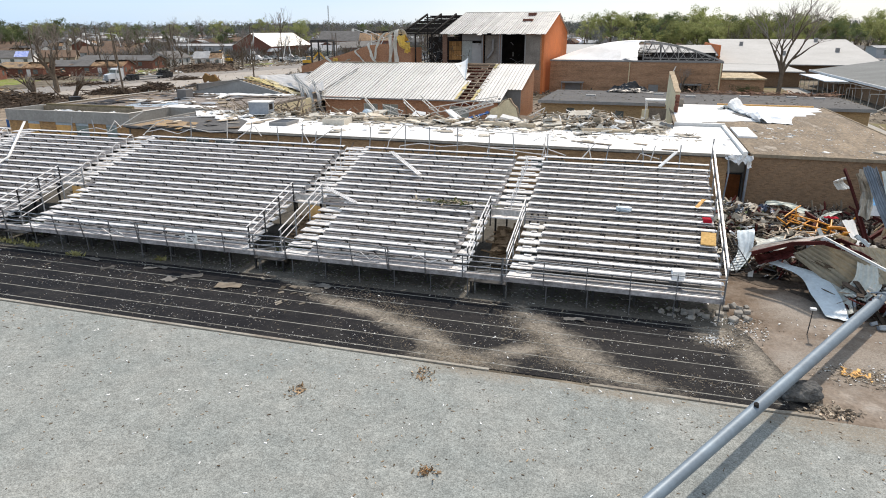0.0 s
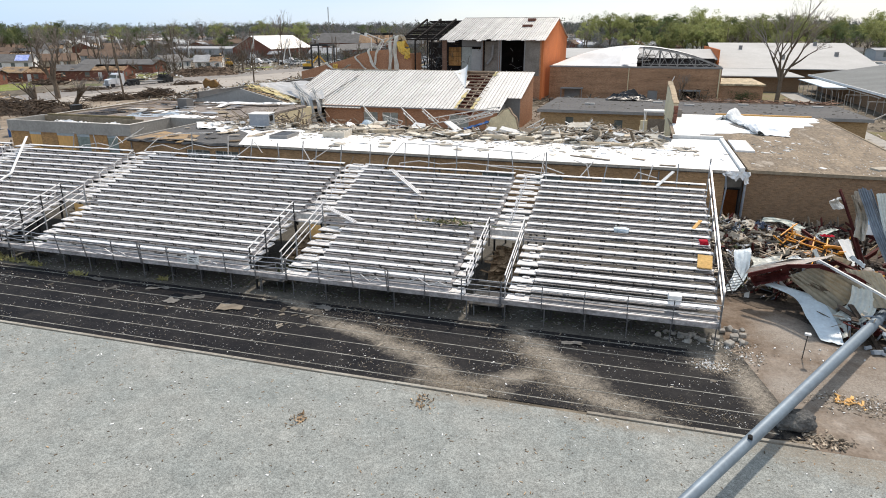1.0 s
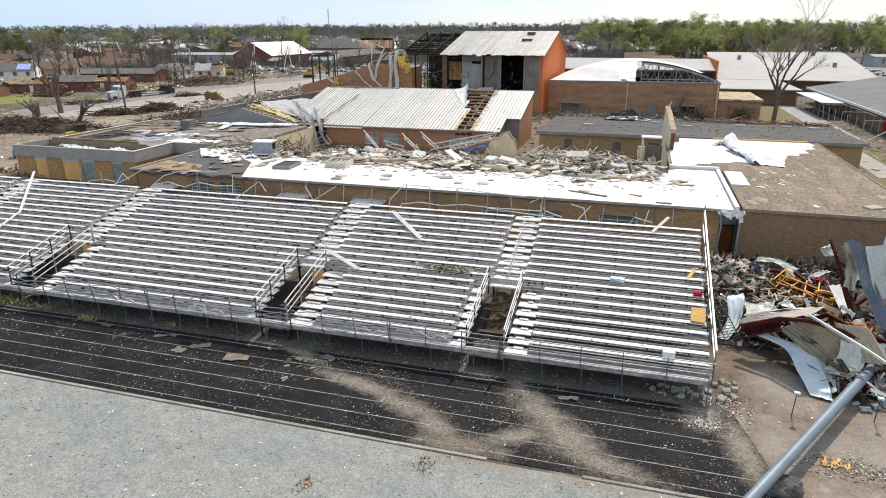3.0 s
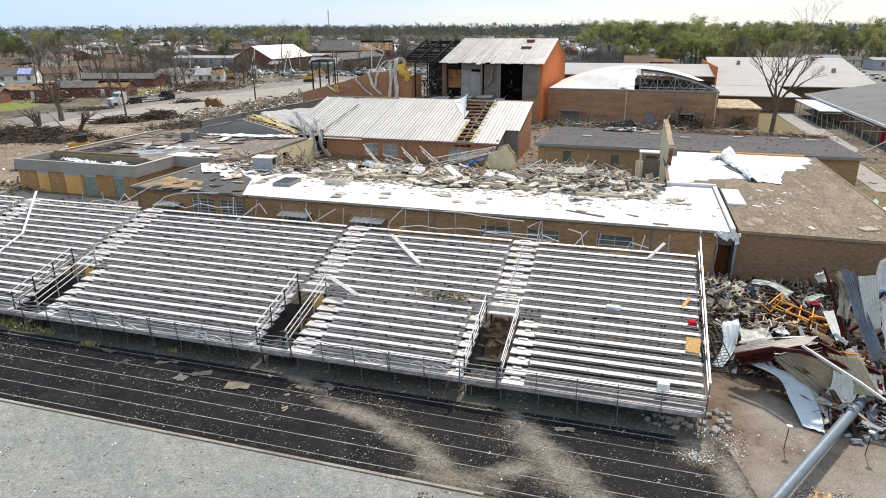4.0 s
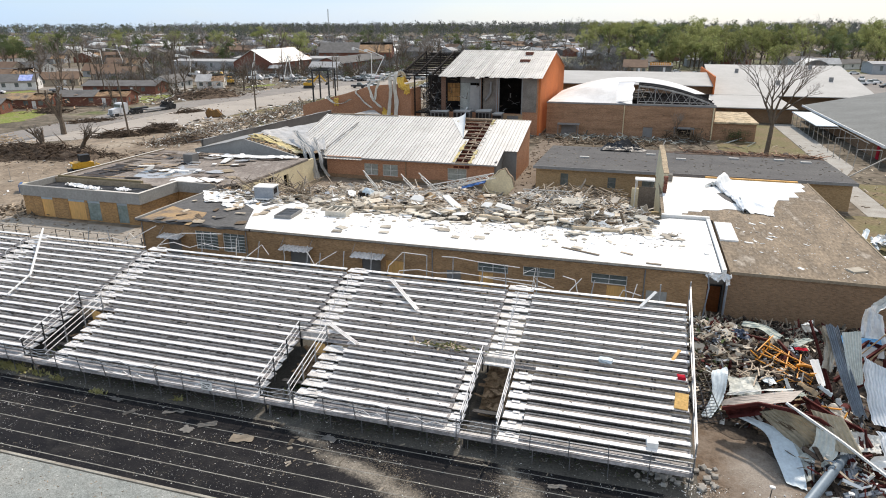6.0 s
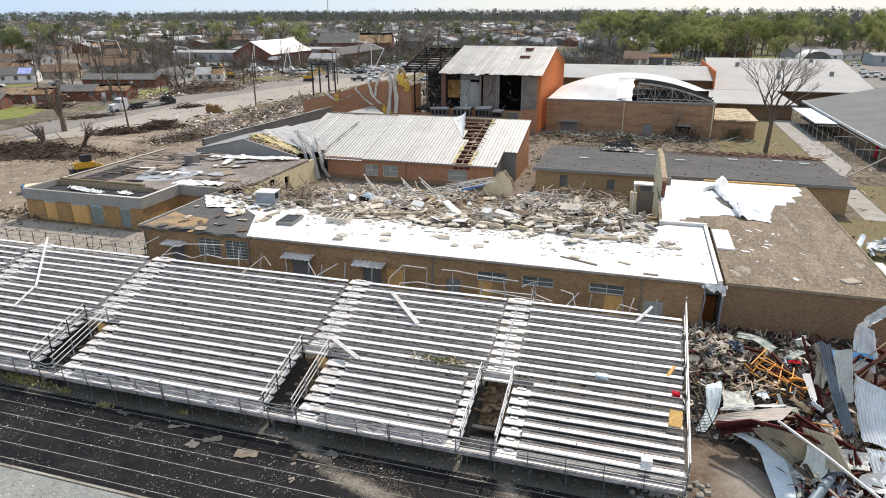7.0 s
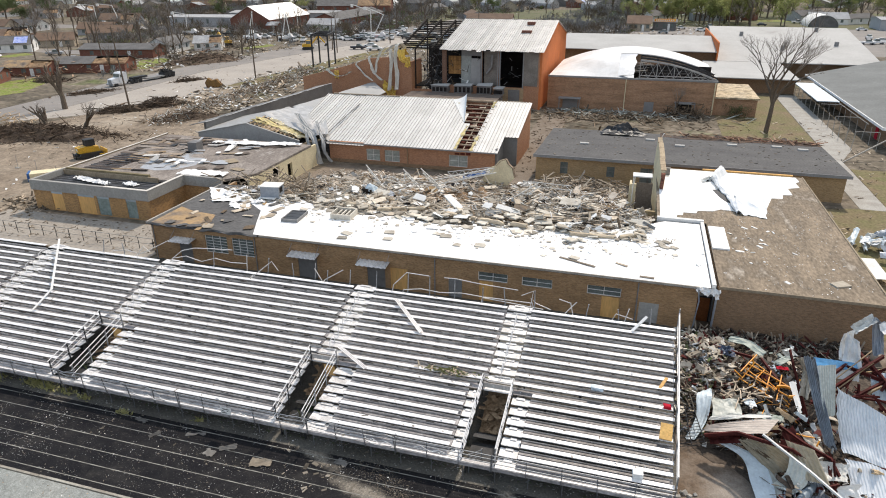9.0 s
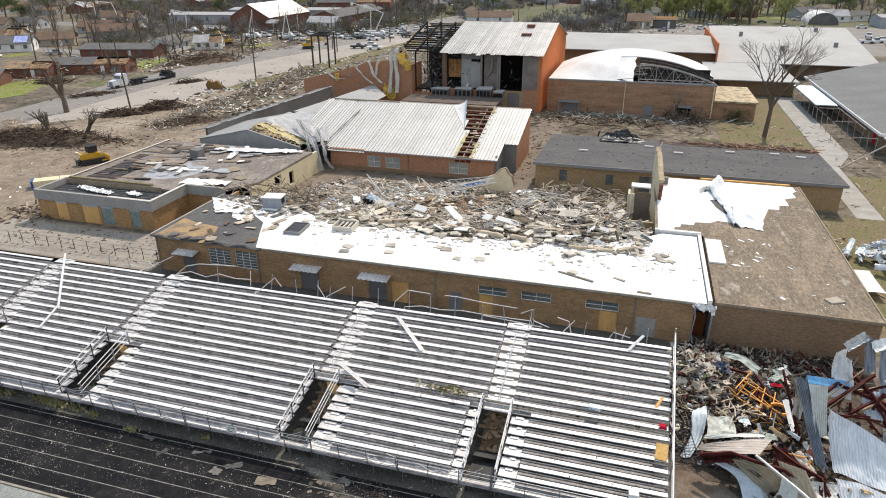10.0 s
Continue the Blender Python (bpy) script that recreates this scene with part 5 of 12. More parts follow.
for k, (xa, xb, ya, yb, w, m) in enumerate(((-55.3, -46.2, 86.6, 85.4, 1.5, M_INSUL), (-53.8, -48.6, 88.0, 86.8, 0.9, M_CREAM), (-50.4, -45.6, 84.9, 84.5, 0.55, M_CREAM), (-55.1, -52.6, 84.7, 85.0, 0.5, M_INSUL))):
    bm = bmesh.new()
    sheet(bm, lambda u, v: (xa + (xb - xa) * u + 0.3 * noise.noise((v * 3, u * 4, k)), ya + (yb - ya) * u + w * (v - 0.5) * (1 + 0.9 * noise.noise((u * 6, k, 2))) + 0.5 * noise.noise((u * 4, v, k)), slope_z(xa + (xb - xa) * u) + 0.16 + 0.05 * k + 0.4 * abs(noise.noise((u * 7, v * 3, k)))), 36, 10, 0.06)
    part("insulation", bm, m, gb, "torn sheet of yellowish insulation draped down the slope")
# Black slab gives the gap under the purlins its darkness.
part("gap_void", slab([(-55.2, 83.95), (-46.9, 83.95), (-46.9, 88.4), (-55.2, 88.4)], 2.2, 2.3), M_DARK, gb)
bm = bmesh.new()
for i in range(12):
    x = -54.9 + 0.7 * i
    beam(bm, (x, 83.95, slope_z(x)), (x - 0.2, 88.6, slope_z(x) + 0.1), 0.12, 0.16)
for y in (84.6, 86.4):
    beam(bm, (-55.2, y, 5.0), (-47.0, y, 2.95), 0.1, 0.14)
part("purlin_row", bm, M_WOOD, gb, "", "stuff")
for pts, w in (
    (((-50.0, 89.5, 5.6), (-47.0, 86.4, 4.6), (-44.4, 83.6, 3.7), (-43.0, 82.0, 1.9), (-42.2, 81.0, 0.5)), 0.9),
    (((-46.0, 88.0, 5.0), (-43.8, 84.8, 4.0), (-42.6, 83.0, 3.4), (-41.9, 82.2, 1.8), (-41.0, 82.2, 0.6)), 0.5),
    (((-47.5, 86.5, 4.6), (-45.6, 84.0, 3.9), (-44.6, 82.6, 2.6), (-43.5, 81.4, 0.8)), 0.6),
):
    part("hanging_strip", ribbon(pts, w), M_PALEROOF, gb, "torn strip of metal roofing hanging down")

M_RUBBLE_ROOF = mat("brown_gravel_roof", (0.17, 0.14, 0.115), (0.11, 0.09, 0.08), (0.24, 0.2, 0.17), scale=0.6, fine=7, grain=0.3)
M_OLDWOOD_ = mat("bare_grey_decking", (0.33, 0.27, 0.21), (0.22, 0.175, 0.135), scale=0.8, fine=6, grain=0.25, spread=0.2)
# annex with the grey parapet and boarded windows
M_SLABPALE = mat("pale_coping", (0.66, 0.63, 0.58), (0.52, 0.49, 0.44), scale=0.8, fine=6, grain=0.2)
M_GALVDK = mat("grimy_galvanised_deck", (0.20, 0.20, 0.21), (0.12, 0.115, 0.115), scale=0.8, fine=5, rough=0.5, grain=0.25)
M_FELTBR = mat("weathered_brown_felt", (0.30, 0.265, 0.235), (0.19, 0.163, 0.143), (0.44, 0.41, 0.375), scale=0.4, fine=4, grain=0.35, lo=0.36, hi=0.6, stretch=(1, 0.6, 1))
# Rain film whose base is lightened to imitate a whitish sky reflection.
M_PUDDLE = mat("rain_film_pale_sheen", (0.30, 0.285, 0.27), (0.42, 0.40, 0.38), scale=0.5, fine=4, rough=0.12, grain=0.15)
an = thing("annex", "buff brick annex with a grey parapet and boarded-up windows", "school building")
AX0, AX1, AY = -67.0, -50.75, 56.05
M_TEAL = mat("dirty_teal_glazing", (0.17, 0.22, 0.20), (0.28, 0.33, 0.31), (0.4, 0.42, 0.4), scale=1.2, fine=5, rough=0.3)
aw = [(-64.4, -62.8, 0.1, 2.7, M_BOARD), (-60.6, -58.3, 0.05, 2.7, M_BOARD), (-57.9, -56.2, 0.1, 2.7, M_TEAL), (-53.9, -52.5, 0.1, 2.7, M_TEAL)]
bm = bmesh.new()
wall_x(bm, AX0, AX1, AY, AY + 0.3, 0, 2.75, [w[:4] for w in aw])
wall_y(bm, AX1 - 0.3, AX1, AY + 0.3, 62.4, 0, 2.75)
wall_x(bm, AX1 - 0.3, -45.6, 62.4, 62.7, 0, 2.75)
wall_y(bm, AX0, AX0 + 0.3, AY + 0.3, 80.5, 0, 2.75)
part("wall", bm, brick_mat("blotchy_orange_brick", (0.50, 0.29, 0.12), (0.27, 0.165, 0.085), (0.34, 0.27, 0.19)), an)
part("parapet", boxes((AX0 - 0.15, AX1 + 0.15, AY - 0.15, AY + 0.2, 2.4, 3.6), (AX1 - 0.2, AX1 + 0.15, AY + 0.2, 62.4, 2.4, 3.6), (AX1 - 0.2, -45.5, 62.25, 62.6, 2.403, 3.603), (AX0 - 0.15, AX0 + 0.2, AY + 0.2, 60.9, 2.4, 3.603)), mat("beige_grey_parapet", (0.36, 0.35, 0.325), (0.29, 0.28, 0.26), scale=0.5, fine=5, grain=0.15), an, "grey parapet band")
for i, (a, b, c, d, m) in enumerate(aw):
    part("window_board" if m is M_BOARD else "window_glazing", boxes((a, b, AY + 0.05, AY + 0.1, c, d)), m, an)
    part("upper_panel", boxes((a, b, AY + 0.02, AY + 0.048, d - 0.6, d)), M_SHEETB, an)
part("roof", slab([(AX0, AY + 0.2), (AX1 - 0.2, AY + 0.2), (AX1 - 0.2, 60.8), (AX0, 60.8)], 2.7, 2.9), M_DARKST, an, "stripped steel roof deck")
part("rear_roof", slab([(-67.1, 60.8), (AX1, 60.8), (AX1, 62.6), (-45.8, 62.6), (-43.2, 66), (-43.2, 80.5), (-67.1, 80.5)], 3.0, 3.3), M_FELTBR, an, "wet grey roof with torn felt")
part("rear_roof_edge", boxes((-67.3, -67.11, 60.8, 80.7, 2.9, 3.45), (-67.11, -53, 60.6, 60.79, 2.9, 3.5)), M_TANDUST, an)
part("edge_cap", boxes((-67.34, -67.08, 60.8, 80.7, 3.454, 3.5)), M_SLABPALE, an, "pale worn roof edge strip")
part("coping_strip", boxes((AX1 - 0.22, AX1 + 0.17, AY - 0.17, 62.4, 3.604, 3.65), (-56.5, AX1 - 0.22, AY - 0.17, AY + 0.22, 3.604, 3.65)), M_SLABPALE, an, "pale coping strip")
# Colour of flat sheets that imitate the darkness of open bays.
M_DARKBAY = mat("open_bay_shade", (0.05, 0.043, 0.04), (0.10, 0.08, 0.07), scale=0.8, fine=5, grain=0.4)
for i in range(8):
    bm = bmesh.new()
    y = AY + 0.6 + i * 0.6 + RND.uniform(-0.15, 0.15)
    beam(bm, (AX0 + 0.5, y, 2.93), (AX1 - 0.8 - RND.choice((0, 0, 4, 7)), y + RND.uniform(-0.2, 0.2), 2.93), RND.uniform(0.03, 0.09), 0.05)
    part("joist", bm, M_GALVDK, an)
part("roof_vent", boxes((-57.9, -56.5, 73.0, 74.4, 3.3, 4.5)), M_GREYMET, an, "dark metal roof vent box")
cw = [(69.9, 71.6, 1.5, 2.75), (73.6, 74.8, 0.6, 2.35)]
bm = bmesh.new()
wall_y(bm, -43.5, -43.2, 64.5, 82, 0, 3.05, cw)
part("room_void", boxes((-45.5, -45.3, 66, 80, 0, 2.9)), M_DARK, an)
part("cream_wall", bm, M_CREAM, an, "cream painted inner wall, now open to the sky")
def roof_scrap(x, y, l, w, m, rz, lift=0.0, tilt=2.0):
    r = random.Random(int(x * 77 + y * 13))
    bm = slab([(-l / 2, -w / 2 + r.uniform(0, 0.2 * w)), (0, -w / 2 - r.uniform(0, 0.1 * w)), (l / 2, -w / 2 + r.uniform(0, 0.3 * w)), (l / 2 - r.uniform(0, 0.3 * w), w / 2), (-l / 2 + r.uniform(0, 0.3 * w), w / 2)], -0.02, 0.02)
    ob = part("roof_scrap", bm, m, an)
    ob.matrix_world = pose(x, y, 3.33 + lift, RND.gauss(0, tilt), RND.gauss(0, tilt), rz)


for k, (x0, x1, y0, y1) in enumerate(((-65.6, -61.2, 62.4, 69.4), (-66.1, -61.9, 70.9, 73.0), (-60.8, -57.6, 75.2, 77.6))):
    part("open_bay", boxes((x0, x1, y0, y1, 3.304, 3.31)), M_DARKBAY, an, "dark sheet laid as a shaded opening in the stripped roof")
    y = y0 + 0.3
    while y < y1:
        bm = bmesh.new()
        beam(bm, (x0, y, 3.36), (x1, y + RND.uniform(-0.15, 0.15), 3.36 + RND.uniform(-0.04, 0.04)), RND.uniform(0.03, 0.08), 0.06)
        part("joist", bm, (M_GALVDK, M_TANDUST, M_OLDWOOD_)[k], an)
        y += RND.uniform(0.4, 1.1)
for i in range(34):
    x, y = RND.uniform(-65.8, -58), RND.uniform(69.6, 79.6)
    roof_scrap(x, y, RND.uniform(1.6, 3.4), RND.uniform(0.6, 1.5), RND.choice((M_FELTBR, M_OLDWOOD_, M_FELTBR, M_RUBBLE_ROOF)), RND.gauss(6, 5), 0.012 + 0.003 * i, 1.0)
M_WET = mat("wet_grey_felt", (0.44, 0.45, 0.46), (0.30, 0.30, 0.305), (0.2, 0.185, 0.17), scale=0.5, fine=4, rough=0.4, grain=0.15)
for i in range(36):       # stripped corner: flat dark scraps in place of holes, loose planks and decking
    x, y = RND.uniform(-65.5, -56.5), RND.uniform(62, 79.5)
    roof_scrap(x, y, RND.uniform(0.8, 3.0), RND.uniform(0.15, 0.8), RND.choice((M_DARKST, M_DARK, M_DECK, M_BRUSH, M_ROOFGR, M_DARK, M_RUBBLE_ROOF)), RND.gauss(8, 8) + RND.choice((0, 0, 90)), 0.01 * (i % 12), 2.5)
part("rain_puddle", slab([(-58.6, 64.3), (-56.0, 63.9), (-53.9, 64.9), (-52.6, 67.2), (-53.6, 70.2), (-55.2, 69.8), (-56.4, 72.2), (-58.8, 71.8), (-58.3, 74.2), (-60.2, 75.4), (-60.6, 72.4), (-58.9, 69.3), (-59.6, 66.8)], 3.296, 3.306), M_PUDDLE, an, "shallow rainwater on the felt")
for i in range(26):
    roof_scrap(RND.uniform(-62, -50), RND.uniform(66, 79.8), RND.uniform(0.8, 2.4), RND.uniform(0.3, 0.9), RND.choice((M_WHITE, M_PALEROOF, M_MEMB, M_WET)), RND.gauss(10, 20) + RND.choice((0, 90)), 0.14 + 0.004 * i, 3)
for i in range(5):
    roof_scrap(RND.uniform(-58, -50), RND.uniform(62.5, 76), RND.uniform(1.0, 2.4), RND.uniform(0.6, 1.4), M_WET, RND.gauss(10, 15), 0.004 * i, 0.3)
for i in range(9):
    roof_scrap(RND.uniform(-51, -44.5), RND.uniform(64, 79), RND.uniform(1.2, 3.0), RND.uniform(0.6, 1.6), RND.choice((M_FELTBR, M_TANDUST, M_RUBBLE_ROOF, M_WET)), RND.gauss(10, 25), 0.07 + 0.004 * i, 0.6)
for x, y, l, w, k in ((-50.5, 78.4, 9.0, 1.6, 1), (-46.4, 79.2, 4.5, 1.1, 2), (-49.0, 63.8, 6.0, 2.0, 3), (-55.0, 77.8, 4.0, 1.0, 4)):
    bm = bmesh.new()
    sheet(bm, lambda u, v: (l * (u - 0.5), w * (v - 0.5) * (1 + 0.5 * noise.noise((u * 5, k, 1))) + 0.5 * noise.noise((u * 4, v, k)), 0.06 + 0.28 * abs(noise.noise((u * 6, v * 3, k)))), 22, 6, 0.02)
    ob = part("membrane_strip", bm, M_MEMB, an, "crumpled white roofing membrane")
    ob.matrix_world = pose(x, y, 3.5, 0, 0, 8)
for x, y, l, k in ((-61.4, 58.9, 3.2, 1), (-59.2, 58.5, 2.4, 2), (-55.4, 58.9, 2.0, 3), (-63.0, 59.3, 1.6, 4)):
    bm = bmesh.new()
    sheet(bm, lambda u, v: (l * (u - 0.5), 0.9 * (v - 0.5) + 0.3 * noise.noise((u * 4, v, k)), 0.1 + 0.4 * abs(noise.noise((u * 5, v * 3, k)))), 14, 6, 0.02)
    ob = part("roof_wrap", bm, M_MEMB, an, "crumpled white wrap on the stripped deck")
    ob.matrix_world = pose(x, y, 3.0, 0, 0, -12)
part("timber_curb", boxes((-66.6, -54.4, 60.8, 61.15, 3.3, 3.72)), mat("olive_timber", (0.24, 0.20, 0.12), (0.16, 0.13, 0.08), scale=0.8, fine=6, grain=0.2), an, "olive-brown timber curb")


def chunk_block(x0, x1, y0, y1, z0, z1):
    """A box knocked out of square."""
    bm = boxes((x0, x1, y0, y1, z0, z1))
    for v in bm.verts:
        if v.co.z > z0 + 0.01:
            v.co += Vector((0.4 * noise.noise(v.co), 0.2 * noise.noise(v.co * 1.3), 0.4 * noise.noise(v.co * 0.7)))
    return bm


M_OLDTAN = mat("tan_timber", (0.42, 0.30, 0.18), (0.30, 0.22, 0.14), scale=0.8, fine=6, grain=0.2)
M_OLDPLY = mat("brown_plywood", (0.36, 0.20, 0.075), (0.24, 0.13, 0.055), scale=0.8, fine=6, grain=0.25, spread=0.25)
M_GREENG = mat("dull_green_grey_board", (0.44, 0.46, 0.43), (0.33, 0.35, 0.33), scale=0.7, fine=6, grain=0.2)
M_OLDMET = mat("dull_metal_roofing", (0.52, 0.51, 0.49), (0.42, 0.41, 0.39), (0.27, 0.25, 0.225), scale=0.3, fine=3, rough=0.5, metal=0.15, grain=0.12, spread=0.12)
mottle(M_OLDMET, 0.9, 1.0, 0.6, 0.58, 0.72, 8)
# tall stage house with the orange gable
M_BRICKDK = brick_mat("dark_brick", (0.22, 0.125, 0.085), (0.14, 0.085, 0.062), (0.2, 0.16, 0.13))
st = thing("stage_house", "tall orange brick stage house, front torn open, pale metal roof", "school building")
SX0, SX1, SY0, SY1, SE, SP = -39.0, -18.3, 130.0, 170.0, 11.3, 15.5
bm = bmesh.new()
prof = [(SY0, 0), (SY0, SE), (150, SP), (SY1, SE), (SY1, 0)]
a = [bm.verts.new((SX1, y, z)) for y, z in prof]
b = [bm.verts.new((SX1 - 0.4, y, z)) for y, z in prof]
bm.faces.new(a), bm.faces.new(b[::-1])
for i in range(5):
    bm.faces.new((a[i], a[(i + 1) % 5], b[(i + 1) % 5], b[i]))
bmesh.ops.recalc_face_normals(bm, faces=bm.faces)
part("gable_wall", bm, M_ORANGE, st, "bright orange painted gable wall")
part("front_wall", boxes((SX0, SX1 - 0.4, SY0, SY0 + 0.4, 0, 4.1)), M_BRICKOR, st)
for a, b in ((-38.6, -37.7), (-30.6, -30.2), (-27.2, -26.8), (-21.9, SX1 - 0.4)):
    part("front_pier", boxes((a, b, SY0, SY0 + 0.4, 4.1, SE - 0.2)), M_BRICKOR if a > -30 else M_BRICKDK, st)
part("side_front_wall", boxes((-45.0, SX0, SY0 + 0.2, SY0 + 0.5, 0, 3.0)), M_BRICKOR, st)
M_DKPAN = mat("brown_grey_panel", (0.25, 0.228, 0.20), (0.17, 0.152, 0.132), (0.31, 0.285, 0.25), scale=0.5, fine=5, rough=0.6, grain=0.2)
part("grey_panel", boxes((-21.8, -19.0, SY0 - 0.06, SY0 - 0.01, 4.5, SE - 0.3)), M_DKPAN, st, "stained brown-grey panel")
part("mesh_panel", boxes((-30.0, -26.9, SY0 + 0.7, SY0 + 0.8, 4.2, SE - 0.4)), M_DKPAN, st, "dark mesh panel behind a duct")
part("stage_door", boxes((-24.8, -22.5, SY0 - 0.08, SY0 - 0.012, 1.0, 3.7)), M_GREYMET, st, "grey double door")
part("door_frame", boxes((-25.9, -24.85, SY0 - 0.12, SY0 - 0.012, 0.9, 4.0), (-22.45, -21.7, SY0 - 0.12, SY0 - 0.012, 0.9, 4.0), (-24.85, -22.45, SY0 - 0.12, SY0 - 0.012, 3.72, 4.0)), M_OLDTAN, st, "broad tan door frame")
part("back_wall", boxes((-45.0, SX1 - 0.4, 169.6, 170, 0, SE)), M_BRICKOR, st)
part("stage_dark", boxes((-39, SX1 - 0.41, 141, 141.2, 0, SE + 1)), M_DARK, st)
part("stage_floor", boxes((-44.5, SX1 - 0.41, 130.5, 141, 3.5, 3.8)), M_DARK, st)
part("white_panel", boxes((-35.0, -32.9, 131.6, 131.8, 3.8, 9.8)), M_GREENG, st, "dull green-grey wall panel")
part("upper_white_panel", boxes((-34.8, -30.6, 131.0, 131.2, 9.9, 11.1)), M_FASCIA, st)
bm = bmesh.new()
tube(bm, [(-29.4, 130.4, 6.6), (-28.9, 130.4, 7.2), (-28.4, 130.4, 8), (-28.3, 130.4, 10.2)], 0.22, 8)
part("duct", bm, M_FASCIA, st)
bm = bmesh.new()
for x in (-30.4, -27.0, -26.6, -21.9):
    beam(bm, (x, SY0 - 0.05, 4), (x, SY0 - 0.05, SE), 0.25, 0.25, (0, 1, 0))
part("white_trim", bm, M_FASCIA, st)
for nm, cnt, x0, x1, z0, z1, m in (("fallen_framing", 130, -44.0, -39.2, 2.5, 10.5, M_DARKST), ("pale_wreckage", 34, -44.0, -39.2, 2.5, 9.0, M_FASCIA), ("stage_wreckage", 60, -38.5, -27, 3.9, 10.8, M_BRUSH), ("pale_stage_scrap", 10, -38.5, -27, 3.9, 8.0, M_WHITE), ("stage_rigging", 7, -26.6, -22.0, 4.4, 10.5, M_FASCIA)):
    bm = bmesh.new()
    for i in range(cnt):
        p = Vector((RND.uniform(x0, x1), RND.uniform(130.6, 137), z0 + (z1 - z0) * RND.random() ** 1.5))
        q = p + Vector((RND.gauss(0, 1.3), RND.gauss(0, 0.6), RND.gauss(0, 0.9)))
        q.x = min(max(q.x, x0), x1)
        beam(bm, p, q, RND.uniform(0.06, 0.3), 0.05)
    part(nm, bm, m, st, "", "stuff")
for i in range(5):
    for j in range(4):
        part("wood_panel", boxes((-37.6 + 0.52 * i, -37.12 + 0.52 * i, 131.3, 131.4, 6.2 + 0.9 * j, 7.05 + 0.9 * j)), M_OLDPLY, st)
part("crumpled_panel", chunk_block(-32.9, -30.6, 131.0, 131.2, 4.2, 9.4), M_PALEROOF, st, "dented pale wall panel")
x = SX0
i = 0
while x < SX1 + 0.3:
    w = 0.05 * math.sin(i * 2.1) + 0.35 * noise.noise((i * 0.55, 3, 1)) * (i < 11)
    y0 = SY0 - 0.7 - 0.5 * abs(math.sin(i * 1.3)) + (0.9 * noise.noise((i * 0.9, 7, 2)) if i < 11 else 0)
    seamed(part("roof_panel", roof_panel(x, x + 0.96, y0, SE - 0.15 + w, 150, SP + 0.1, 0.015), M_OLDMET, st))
    x += 0.96
    i += 1
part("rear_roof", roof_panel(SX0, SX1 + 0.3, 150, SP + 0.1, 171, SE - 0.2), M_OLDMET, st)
part("roof_vent", boxes((-24.2, -22.6, 146.0, 147.4, 14.2, 15.4), (-24.4, -22.4, 140.5, 142, 13.2, 14.1)), M_BRICKRED, st)
bm = bmesh.new()
for i in range(15):
    y = 130.5 + i * 1.35
    z = SE - 0.2 + (y - 130) * 0.2
    beam(bm, (-48.6 - 0.5 * math.sin(i * 2.3) + 0.12 * i, y, z + 0.1 * math.sin(i * 1.7)), (SX0, y, z), 0.14 + 0.08 * (i % 3), 0.25)
for x in (-47.8, -44.5, -41.0):
    beam(bm, (x, 130.5, SE - 0.3), (x, 149, SP - 0.2), 0.25, 0.4)
    beam(bm, (x, 130.5, 0), (x, 130.5, SE - 0.3), 0.25, 0.25, (0, 1, 0))
    beam(bm, (x, 149, 0), (x, 149, SP - 0.2), 0.25, 0.25, (0, 1, 0))
part("charred_frame", bm, M_DARK, st, "near-black bare roof framing", "stuff")
# Black sheet standing in for the unlit depth behind the framing.
part("charred_backdrop", boxes((-45.6, -39.2, 143.0, 143.2, 0, 10.5)), M_DARK, st)

M_CREAMW = mat("creamy_white_sheet", (0.76, 0.74, 0.68), (0.56, 0.54, 0.48), scale=0.5, fine=4, rough=0.5, grain=0.12)
# brick side block with twisted metal
sb = thing("brick_side_block", "red brick side block with twisted pale roofing on top", "school building")
bm = bmesh.new()
prof = [(-70.0, 0), (-70.0, 4.6), (-59.8, 7.2), (-54.2, 8.9), (-51.0, 9.2), (-47.2, 9.5), (-45.0, 8.5), (-45.0, 0)]
a = [bm.verts.new((x, 129.3, z)) for x, z in prof]
b = [bm.verts.new((x, 129.7, z)) for x, z in prof]
bm.faces.new(a), bm.faces.new(b[::-1])
for i in range(len(prof)):
    j = (i + 1) % len(prof)
    bm.faces.new((a[i], a[j], b[j], b[i]))
box(bm, -45.4, -45.0, 129.7, 136, 0, 8.5)
bmesh.ops.recalc_face_normals(bm, faces=bm.faces)
part("brick_wall", bm, M_BRICKOR, sb)

